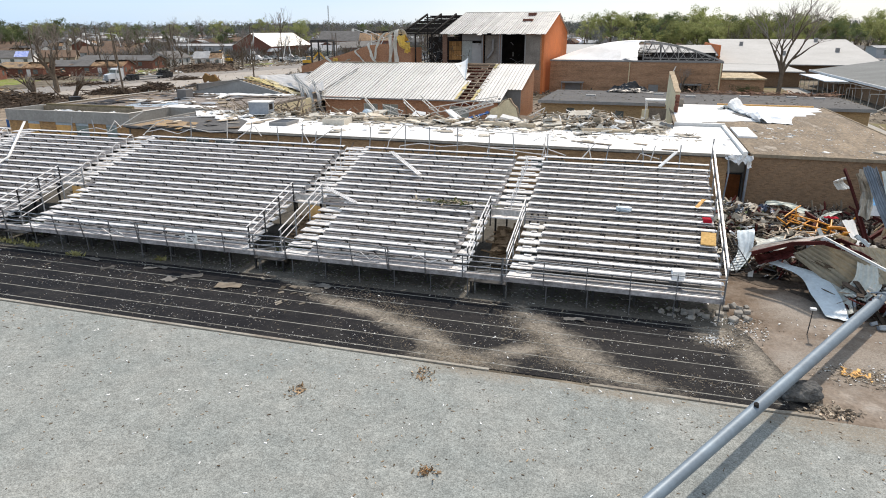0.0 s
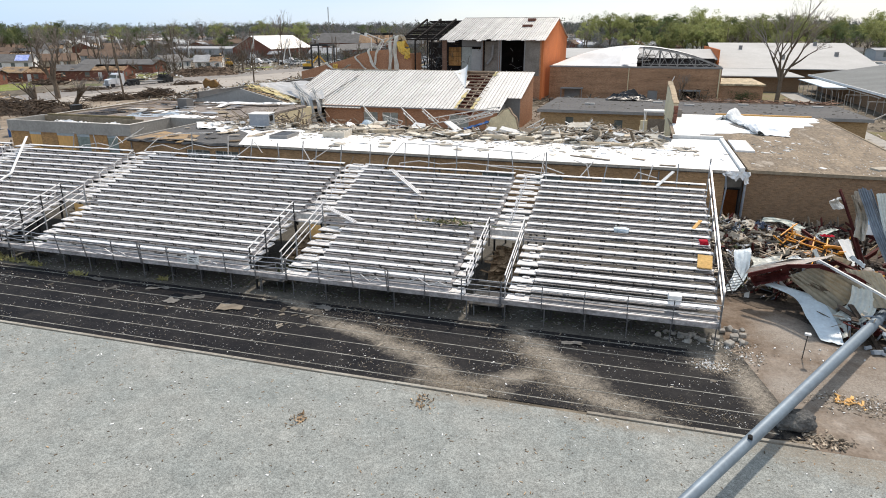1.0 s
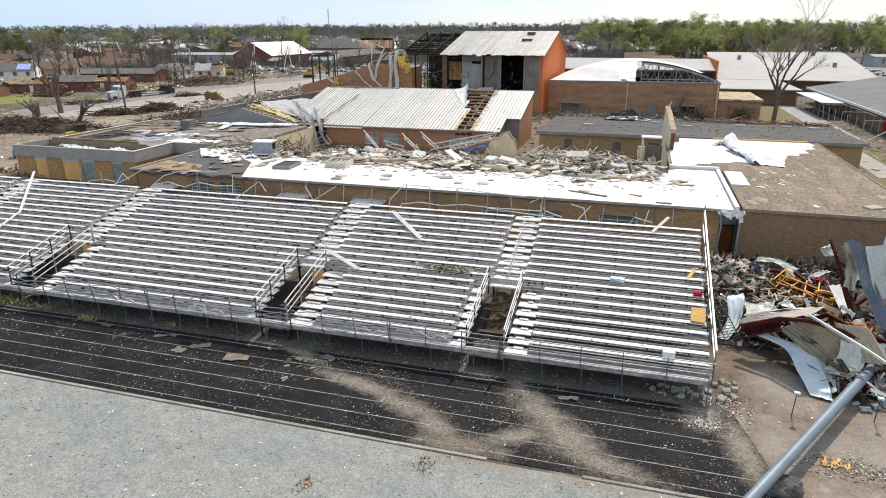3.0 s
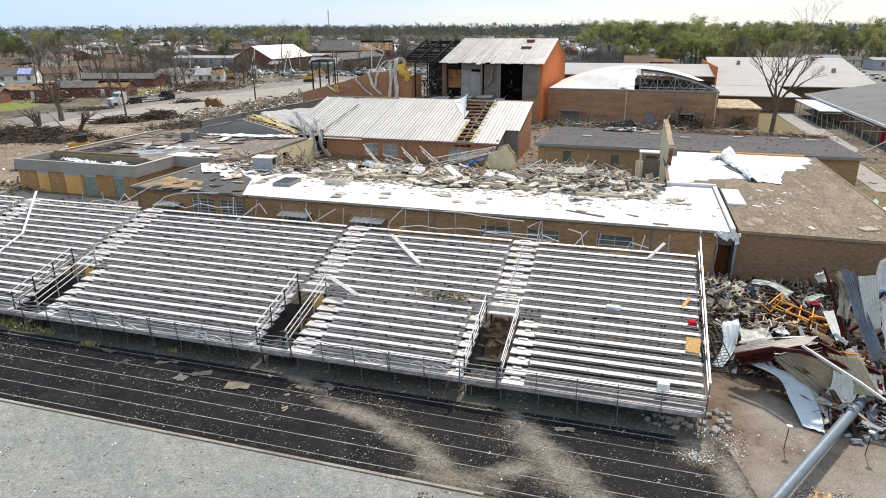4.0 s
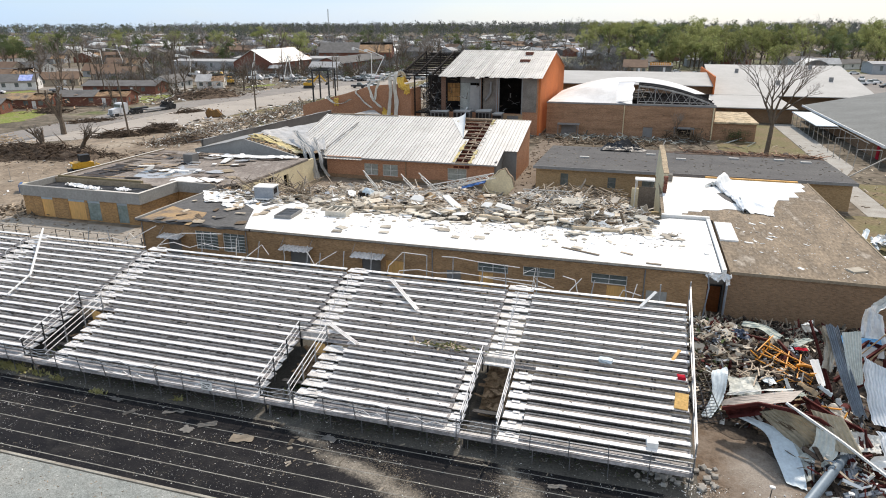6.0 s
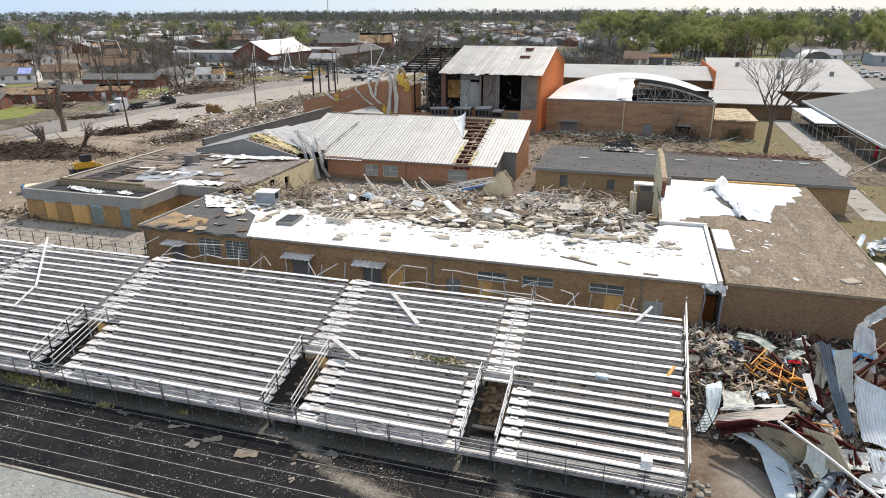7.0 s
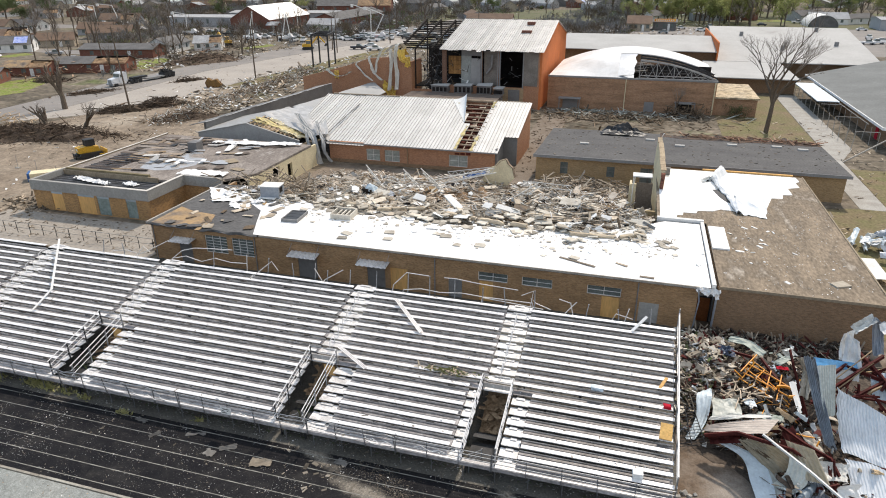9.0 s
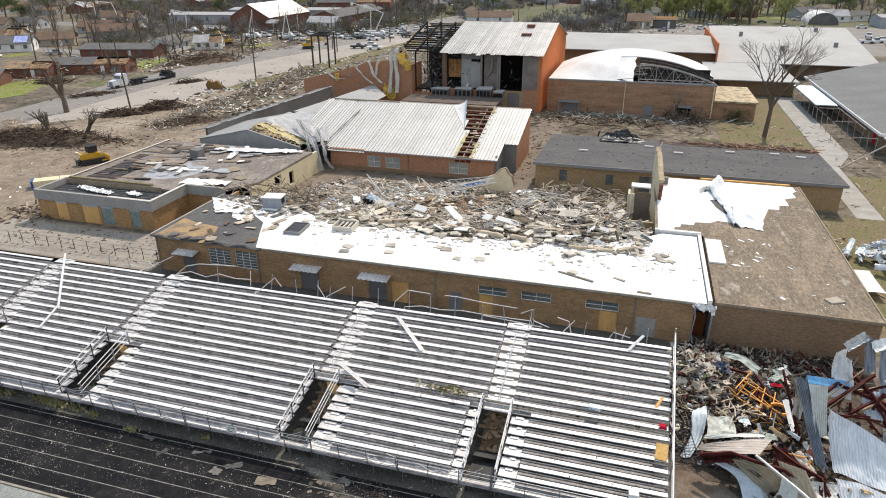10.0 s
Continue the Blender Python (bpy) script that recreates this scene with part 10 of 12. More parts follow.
# debris in the yard before the gymnasium and on the dark roof
I_PALEG = island(mat("pale_green_grey_board", (0.42, 0.44, 0.40), (0.32, 0.32, 0.29), scale=0.8, fine=5), 0.5)
yd = thing("yard_debris", "boards and bent metal strewn along the gymnasium wall", "debris")
for nm, cnt, fn, sz, lg, m in (("board_litter", 260, lambda: (RND.gauss(-2, 10), 131.0 - abs(RND.gauss(0, 4)), 0.15), 0.3, 9, I_WOOD), ("metal_litter", 150, lambda: (RND.gauss(-3, 9), 131.3 - abs(RND.gauss(0, 2.5)), 0.25), 0.26, 11, I_PALEG), ("dark_board_litter", 160, lambda: (RND.gauss(-4, 9), 128 - abs(RND.gauss(0, 5)), 0.2), 0.3, 9, I_BRUSH), ("brick_litter", 300, lambda: (RND.uniform(-14, 26), RND.uniform(100, 131), 0.04), 0.16, 1.6, island(M_BRICKBR, 0.6)), ("path_litter", 240, lambda: (RND.uniform(20, 40), RND.uniform(60, 130), 0.07), 0.22, 4, I_WOOD)):
    bm = bmesh.new()
    scatter(bm, cnt, fn, sz, 0.25, 0.4, lg)
    part(nm, bm, m, yd, "", "stuff")
bm = bmesh.new()
scatter(bm, 260, lambda: (RND.uniform(-11, 25), RND.uniform(84, 99), 3.53), 0.16, 0.2, 0.1, 1.8)
part("roof_crumb_litter", bm, I_CHUNKD, yd, "", "stuff")
bm = bmesh.new()
scatter(bm, 190, lambda: (RND.uniform(7, 25), RND.gauss(98.6, 0.5), 3.6 + abs(RND.gauss(0, 0.12))), 0.16, 0.3, 0.3, 9.0, 12)
part("edge_board_litter", bm, island(mat("reddish_brown_boards", (0.23, 0.12, 0.08), (0.34, 0.23, 0.16), scale=1, fine=6, grain=0.3), 0.6), yd, "", "stuff")
sh = thing("evergreen_shrub", "dark green shrub beside the side room", "shrub", (18.3, 132.2, 0))
bm = bmesh.new()
r_ = random.Random(4)
for k in range(26):
    cc = Vector((r_.gauss(0, 0.9), r_.gauss(0, 0.5), 0.3 + 1.8 * r_.random()))
    for q in range(46):
        d = Vector((r_.gauss(0, 0.3), r_.gauss(0, 0.3), r_.gauss(0, 0.3)))
        a_ = Vector((r_.gauss(0, 1), r_.gauss(0, 1), r_.gauss(0, 1))).normalized() * 0.09
        b_ = a_.cross(Vector((r_.gauss(0, 1), r_.gauss(0, 1), 1))).normalized() * 0.06
        bm.faces.new([bm.verts.new(cc + d + v) for v in (a_, b_, -a_, -b_)])
part("foliage", bm, M_LEAFD, sh, "", "stuff")
bm = bmesh.new()
for k in range(5):
    tube(bm, [(0, 0, 0), (r_.gauss(0, 0.4), r_.gauss(0, 0.3), 1.4)], 0.05, 5, 0.02)
part("stem", bm, M_BARK, sh)

# wreckage on the lawn beyond the gravel-roofed wing
wl = thing("lawn_wreckage", "crumpled blue-grey metal and a white panel on the lawn", "wreckage")
part("white_panel", ribbed(((20.0, 64.5, 0.7), (23.2, 64.5, 0.9), (23.4, 60.0, 0.8), (20.0, 60.0, 0.7)), 2, 0.01, 6, 0.06, 3), M_WHITE, wl)
for i in range(26):
    x, y = RND.gauss(25.4, 1.5), RND.gauss(68.5, 2.0)
    l, w = RND.uniform(0.8, 3.0), RND.uniform(0.3, 1.1)
    o = part("metal_scrap", ribbed(((-l / 2, -w / 2, 0), (l / 2, -w / 2, 0), (l / 2, w / 2, 0.1), (-l / 2, w / 2, 0)), 3, 0.02, 6, RND.uniform(0.1, 0.4), i), RND.choice((M_SHEETG, M_PALEBW, M_PALEBL, M_PALEG, M_PALEG)), wl)
    o.matrix_world = pose(x, y, RND.uniform(0.2, 0.9), RND.gauss(0, 22), RND.gauss(0, 22), RND.uniform(0, 360))

# ---- town, road and trees ----
solid("road", slab([(-150, 66), (-113, 92), (-113.2, 106.5), (-114.7, 135.4), (-116.6, 158.7), (-112, 190), (-98, 262), (-80, 420), (-96, 420), (-116, 262), (-125.2, 196), (-127.6, 162), (-127.6, 134), (-125.8, 115), (-124.7, 101.7), (-165, 78)], -0.2, 0.03), M_ASPH, "wide worn asphalt road with muddy edges", "road", "structure")
solid("paved_lot", slab([(-112.9, 92), (-100.9, 103.7), (-95.6, 123.8), (-96.5, 150), (-92, 190), (-84, 262), (-97.8, 262), (-111.8, 190), (-116.4, 158.7), (-114.5, 135.4), (-113, 106.5)], -0.2, 0.026), mat("dusty_asphalt", (0.33, 0.30, 0.265), (0.40, 0.36, 0.315), (0.27, 0.24, 0.205), scale=0.1, fine=3, grain=0.18), "dusty paved lot beside the road", "parking lot", "structure")
solid("sandy_lot", slab([(-150, 36), (-44.2, 47), (-44.2, 55), (-66.8, 55.5), (-67.0, 82), (-63, 96), (-78, 104), (-93, 150), (-97, 136), (-106, 88), (-118, 60), (-150, 60)], -0.2, 0.02), M_LOT, "sandy parking lot strewn with debris", "parking lot", "structure")
solid("side_walk", slab([(-70, 47.1), (-44.3, 47.3), (-44.3, 54.9), (-70, 54.9)], -0.2, 0.035), mat("grimy_walk", (0.27, 0.24, 0.205), (0.36, 0.325, 0.28), (0.2, 0.165, 0.13), scale=0.25, fine=4, grain=0.2), "dusty concrete walk beside the annex", "pavement", "structure")
solid("verge", slab([(-96.5, 136), (-91, 136), (-84, 190), (-76, 262), (-84, 262), (-92, 190)], -0.2, 0.025), M_DRYGRASS, "dry grass verge", "verge", "structure")
for poly in ([(-138.5, 113.6), (-137.1, 118.3), (-144.6, 133.9), (-152.8, 136.1), (-154.5, 130.7), (-150.5, 118)], [(-139.2, 158.3), (-135.7, 159.2), (-141.6, 176.3), (-146.9, 182.8), (-150.1, 172.5)], [(-197.8, 168.9), (-197, 177.6), (-203.4, 180.6), (-204, 170)], [(-193.8, 218.6), (-194.6, 229.2), (-203.3, 236.8), (-203, 222)], [(-139, 210), (-134, 209), (-131, 222), (-136, 227)]):
    solid("front_lawn", slab(poly, -0.2, 0.03), M_GRASS, "bright green front lawn", "lawn", "structure")
solid("town_street", slab([(-400, 262), (300, 300), (300, 318), (-400, 280)], -0.2, 0.035), M_ASPH, "grey town street", "road", "structure")
solid("rear_car_park", slab([(-60, 240), (120, 240), (140, 345), (-70, 345)], -0.2, 0.02), M_ASPH, "grey asphalt car park", "parking lot", "structure")
# The trees' shade is put into this lawn's dark colour.
solid("rear_lawn", slab([(-120, 346), (230, 346), (260, 470), (-140, 470)], -0.2, 0.018), mat("shaded_lawn", (0.10, 0.115, 0.055), (0.155, 0.14, 0.09), (0.19, 0.175, 0.14), scale=0.08, fine=1.2, grain=0.4), "shaded grass and leaf litter under the trees", "lawn", "structure")
solid("side_street", slab([(-400, 196), (-118, 178), (-117, 186), (-400, 206)], -0.2, 0.034), M_ASPH, "grey residential street", "road", "structure")

M_SHING = [mat("shingles_grey", (0.17, 0.165, 0.16), (0.12, 0.115, 0.11), scale=0.4, fine=4), mat("shingles_brown", (0.20, 0.14, 0.10), (0.15, 0.105, 0.08), scale=0.4, fine=4), mat("shingles_pale", (0.42, 0.42, 0.42), (0.33, 0.33, 0.33), scale=0.4, fine=4)]
M_SIDING = [M_WHITE, mat("tan_siding", (0.42, 0.36, 0.28), (0.36, 0.31, 0.24), scale=0.5, fine=4), M_BRICKRED, mat("grey_siding", (0.40, 0.41, 0.42), (0.33, 0.34, 0.35), scale=0.5, fine=4)]


I_DECKS = mat("torn_roof_decking", (0.36, 0.24, 0.14), (0.22, 0.15, 0.10), (0.10, 0.08, 0.065), scale=0.7, fine=3, grain=0.3)
I_HOUSE = island(mat("house_debris", (0.40, 0.24, 0.14), (0.30, 0.22, 0.16), (0.55, 0.5, 0.44), scale=0.6, fine=3), 0.5)


def house(x, y, rz, w, d, h, ridge, wall_m, roof_m, label, torn=False, tarp=False, wins=3):
    """A gabled house with separate windows and a door."""
    ho = thing("house", label, "house", (x, y, 0), rz=rz)
    bm = bmesh.new()
    prof = [(-d / 2, 0), (-d / 2, h), (0, h + ridge), (d / 2, h), (d / 2, 0)]
    a = [bm.verts.new((-w / 2, yy, z)) for yy, z in prof]
    b = [bm.verts.new((w / 2, yy, z)) for yy, z in prof]
    bm.faces.new(a[::-1]), bm.faces.new(b)
    for i in range(5):
        if i not in (1, 2):
            bm.faces.new((a[i], a[(i + 1) % 5], b[(i + 1) % 5], b[i]))
    bmesh.ops.recalc_face_normals(bm, faces=bm.faces)
    part("wall", bm, wall_m, ho)
    e = 0.5
    for s in (-1, 1):
        bm = bmesh.new()
        span = 1.0 if not (torn and s < 0) else 0.55
        sheet(bm, lambda u, v: (-w / 2 - e + (w + 2 * e) * u * span, s * (d / 2 + e) * (1 - v), h - e * ridge / (d / 2) + (ridge + e * ridge / (d / 2)) * v + 0.05 + (0.0 if not torn else 0.25 * noise.noise((u * 6, v * 4, x)))), 6 if torn else 1, 4 if torn else 1, 0.12)
        part("roof", bm, roof_m, ho)
    if torn:
        rr = random.Random(int(x * 5 + y))
        bm = bmesh.new()
        sheet(bm, lambda u, v: (w * 0.05 + (w * 0.45 + 0.4) * u + 0.4 * noise.noise((v * 5, u, x)), -(d / 2 + 0.2) * (1 - v * (0.75 + 0.5 * noise.noise((u * 7, 1, y)))), h + ridge * v * 0.8 - 0.15 + 0.3 * noise.noise((u * 5, v * 4, x + 2))), 9, 5, 0.06)
        part("torn_decking", bm, I_DECKS, ho, "bare torn roof decking")
        for i in range(4):
            bm = bmesh.new()
            xx, vv = w * rr.uniform(0.05, 0.48), rr.uniform(0.1, 0.8)
            beam(bm, (xx - 1.0, -d / 2 * (1 - vv), h + ridge * vv + 0.1), (xx + rr.uniform(0.3, 1.4), -d / 2 * (1 - vv) + rr.gauss(0, 0.5), h + ridge * vv + 0.2), 0.3, 0.06)
            part("loose_board", bm, M_WOOD, ho)
        bm = bmesh.new()
        for i in range(90):
            p = Vector((rr.gauss(w * 0.1, w * 0.35), rr.gauss(-d * 0.45, d * 0.3), 0.1 + abs(rr.gauss(0, 0.5)) + (h * rr.random() if i % 3 == 0 else 0)))
            beam(bm, p, p + Vector((rr.gauss(0, 0.9), rr.gauss(0, 0.9), rr.gauss(0, 0.3))), rr.uniform(0.1, 0.5), 0.06)
        part("house_wreckage", bm, I_HOUSE, ho, "splintered boards and shingles", "stuff")
    if tarp:
        bm = bmesh.new()
        sheet(bm, lambda u, v: (w * 0.05 + w * 0.35 * u, -(d / 2) * (1 - 0.8 * v) , h + ridge * 0.8 * v + 0.16 + 0.04 * math.sin(u * 9)), 6, 3, 0.02)
        part("tarp", bm, M_TARP, ho, "blue tarpaulin over the roof")
    for i in range(wins):
        xx = -w / 2 + w * (i + 0.5) / wins
        part("window", boxes((xx - 0.6, xx + 0.6, -d / 2 - 0.04, -d / 2 + 0.02, h * 0.35, h * 0.8)), M_GLASS, ho)
    for i in range(2):
        yy = -d / 4 + d / 2 * i
        part("window", boxes((w / 2 - 0.02, w / 2 + 0.04, yy - 0.5, yy + 0.5, h * 0.35, h * 0.8)), M_GLASS, ho)
    part("door", boxes((w * 0.18 - 0.5, w * 0.18 + 0.5, -d / 2 - 0.05, -d / 2 + 0.01, 0, h * 0.8)), M_WHITE, ho)
    return ho


for a in (
    (-211, 184, 34, 12, 9, 3.0, 2.2, M_WHITE, M_SHING[0], "white bungalow with a blue tarpaulin on its roof", False, True),
    (-212, 202, 36, 14, 9, 2.6, 2.2, M_SIDING[1], M_SHING[1], "tan bungalow with a brown shingle roof", False, False),
    (-214, 233, 34, 17, 9, 2.6, 2.4, M_SIDING[1], M_SHING[1], "beige bungalow with a brown roof", False, False),
    (-159, 142, 17, 12, 8, 2.5, 1.2, M_BRICKRED, M_DECK, "red brick ranch house with its roof torn off", True, False),
    (-147, 152, 21, 19, 9, 2.7, 1.3, M_BRICKRED, M_SHING[0], "red brick ranch house with a damaged grey roof", True, False),
    (-163.5, 182, 14, 24, 10, 2.8, 1.3, M_BRICKRED, M_SHING[0], "low house with a dark grey shingle roof", False, False),
    (-157.6, 197, 100, 15, 8, 3.0, 2.0, M_WHITE, M_SHING[0], "small white house with boarded walls", False, False),
    (-147.5, 206, 25, 9, 8, 2.8, 2.0, M_WHITE, M_SHING[2], "white house with a pale battered roof", True, False),
    (-159.5, 127.5, 30, 10, 8, 2.6, 1.0, M_BRICKRED, M_SHING[0], "red brick house with a low dark roof", False, False),
    (-232, 246, 22, 15, 9, 2.8, 2.3, M_SIDING[3], M_SHING[1], "grey bungalow with a brown roof", False, False),
    (-246, 214, 22, 14, 9, 2.8, 2.3, M_WHITE, M_SHING[0], "white bungalow with a grey roof", True, False),
):
    house(*a)
# brick hall with the pale gable roof, and the low brick shops
house(-176.5, 299, 92, 42, 20, 5.0, 5.6, M_BRICKRED, M_ROOFMET, "brick hall with a big pale metal gable roof", False, False, 6)
house(-163.8, 279.0, 4, 5, 5, 2.8, 1.2, M_BRICKRED, M_SHING[2], "small pale-roofed brick porch beside the hall", False, False, 1)
house(-151, 336, 91, 62, 15, 3.6, 2.6, M_BRICKRED, M_SHING[0], "long low brick shop with a grey roof", False, False, 12)
house(-141, 285, 6, 13, 10, 3.2, 2.2, M_WHITE, M_SHING[2], "small building with a pale hipped roof", False, False, 2)
house(-172, 392, 16, 44, 22, 6.0, 5.5, M_BRICKRED, M_SHING[0], "large brick hall with half of its roof torn off", True, False, 6)
house(-205, 300, 8, 50, 16, 4.5, 0.8, M_SIDING[3], M_SHING[2], "long low shed with a flat pale roof", False, False, 6)
house(-190, 340, 8, 60, 18, 4.5, 0.8, M_SIDING[3], M_SHING[2], "long low shed with a flat pale roof", False, False, 6)
house(-2.5, 322, 0, 10, 12, 3.4, 2.8, M_SIDING[1], M_SHING[1], "brown roadside restaurant with a steep roof", False, False, 4)
house(8.5, 327, 0, 10, 10, 3.6, 1.0, M_SHING[0], M_SHING[0], "dark roadside shop with a flat roof", False, False, 3)
sg = thing("shop_sign_band", "bright orange sign band over a roadside shop", "sign")
part("band", boxes((4, 13, 321.3, 321.7, 3.9, 5.0)), M_ORST, sg)
for i in range(9):
    part("letter_bar", boxes((4.6 + 0.9 * i, 5.1 + 0.9 * i, 321.2, 321.29, 4.2, 4.7)), M_WHITE, sg)
qh = thing("quonset_hut", "round-roofed metal hut with a pale roof", "hut", (80, 356, 0))
qh.scale = (0.72, 0.72, 0.72)
bm = bmesh.new()
sheet(bm, lambda u, v: (-9 * math.cos(math.pi * u), 24 * v, 7.5 * math.sin(math.pi * u)), 18, 1, 0.2)
part("arched_roof", bm, M_WHITE, qh)
bm = bmesh.new()
c0 = bm.verts.new((0, 0.3, 0))
arc = [bm.verts.new((-8.8 * math.cos(math.pi * i / 18), 0.3, 7.2 * math.sin(math.pi * i / 18))) for i in range(19)]
for p, q in zip(arc, arc[1:]):
    bm.faces.new((c0, p, q))
part("end_wall", bm, M_SHING[0], qh)
house(118, 352, 0, 36, 16, 4.5, 0.8, M_SIDING[3], M_SHING[2], "low grey workshop beside the round hut", False, False, 5)
R2 = random.Random(21)
for i in range(95):
    x, y = R2.uniform(-520, 60), R2.uniform(330, 760)
    if x > -20 and y < 380:
        continue
    torn = R2.random() < 0.4
    wm, rm = R2.choice(M_SIDING), R2.choice(M_SHING)
    house(x, y, R2.uniform(-30, 30) + R2.choice((0, 90)), R2.uniform(12, 24), R2.uniform(8, 12), R2.uniform(2.8, 4.0), R2.uniform(1.5, 3.5), wm, rm, "distant damaged house among bare trees" if torn else "distant bungalow among bare trees", torn, R2.random() < 0.1, 2)
for i in range(22):
    x, y = R2.uniform(-460, -235), R2.uniform(140, 330)
    house(x, y, R2.uniform(0, 30), R2.uniform(12, 20), R2.uniform(8, 11), 3.0, R2.uniform(1.5, 2.6), R2.choice(M_SIDING), R2.choice(M_SHING), "bungalow on a residential street", R2.random() < 0.4, False, 3)
for i in range(18):
    x, y = R2.uniform(40, 420), R2.uniform(370, 560)
    house(x, y, R2.uniform(0, 90), R2.uniform(12, 20), R2.uniform(8, 11), 3.0, R2.uniform(1.5, 2.6), R2.choice(M_SIDING), R2.choice(M_SHING), "house half hidden among leafy trees", False, False, 3)

# vehicles
M_PAINT = {c: mat("car_paint_" + c, v, tuple(k * 0.9 for k in v), scale=1, fine=4, rough=0.35, grain=0.03, spec=0.5) for c, v in (("white", (0.75, 0.75, 0.75)), ("black", (0.03, 0.03, 0.035)), ("grey", (0.28, 0.29, 0.3)), ("red", (0.4, 0.04, 0.03)), ("blue", (0.06, 0.12, 0.28)))}


def wheel_mesh(r, w):
    bm = bmesh.new()
    tube(bm, [(0, -w / 2, 0), (0, -w / 2 + 0.03, 0), (0, w / 2 - 0.03, 0), (0, w / 2, 0)], r, 14)
    return mesh_of("wheel", bm)


WH, WHT = wheel_mesh(0.36, 0.24), wheel_mesh(0.52, 0.35)


def extrude_profile(pts, w, inset=0.0):
    bm = bmesh.new()
    a = [bm.verts.new((x, -w / 2 + inset * (z > 1.0), z)) for x, z in pts]
    b = [bm.verts.new((x, w / 2 - inset * (z > 1.0), z)) for x, z in pts]
    bm.faces.new(a), bm.faces.new(b[::-1])
    for i in range(len(pts)):
        j = (i + 1) % len(pts)
        bm.faces.new((a[j], a[i], b[i], b[j]))
    bmesh.ops.recalc_face_normals(bm, faces=bm.faces)
    return bm


def car(kind, colour):
    c = thing("car" if kind == "car" else "pickup_truck", "%s %s parked on the asphalt" % (colour, "car" if kind == "car" else "pickup truck"), "car" if kind == "car" else "pickup", group="parked vehicles")
    if kind == "car":
        body = [(-2.2, 0.35), (-2.2, 0.85), (-1.5, 0.95), (1.1, 0.95), (2.1, 0.8), (2.2, 0.35)]
        cab = [(-1.7, 0.95), (-1.1, 1.45), (0.3, 1.45), (1.1, 0.95)]
    else:
        body = [(-2.7, 0.5), (-2.7, 1.1), (-0.5, 1.1), (1.2, 1.15), (2.5, 1.05), (2.6, 0.5)]
        cab = [(-0.6, 1.1), (-0.45, 1.8), (0.8, 1.8), (1.4, 1.13)]
    part("body", extrude_profile(body, 1.8), M_PAINT[colour], c)
    part("cabin", extrude_profile(cab, 1.7, 0.12), M_GLASS, c)
    bm = boxes((cab[1][0] + 0.05, cab[2][0] - 0.05, -0.7, 0.7, cab[1][1] + 0.003, cab[1][1] + 0.05))
    part("roof", bm, M_PAINT[colour], c)
    for x in (-1.45, 1.4):
        for y in (-0.85, 0.85):
            place("wheel", WH, M_BLACK, c, pose(x, y, 0.36))
    return c


CARS = [car(k, c) for k, c in (("car", "white"), ("car", "grey"), ("car", "red"), ("pickup", "white"), ("pickup", "black"), ("pickup", "grey"), ("car", "black"), ("car", "blue"))]
FLEET = [CARS[k] for k in (0, 0, 0, 1, 3, 3, 3, 3, 3, 4, 5, 6)]
for i, c in enumerate(CARS):
    c.matrix_world = pose(-112 + 5 * i, 246 + 3 * i, 0.04, 0, 0, 20 + 30 * i)
for i in range(34):
    c = R2.choice(FLEET)
    if i < 20:
        x, y = R2.uniform(-128, -62), R2.uniform(226, 300)
    elif i < 28:
        x, y = R2.uniform(-30, 110), R2.uniform(262, 340)
    else:
        x, y = R2.uniform(-190, -135), R2.uniform(240, 262)
    copy_thing(c, pose(x, y, 0.04, 0, 0, R2.choice((10, 15, 100, 190)) + R2.uniform(-10, 10)))
copy_thing(CARS[3], pose(-210, 166, 0.04, 0, 0, 20))


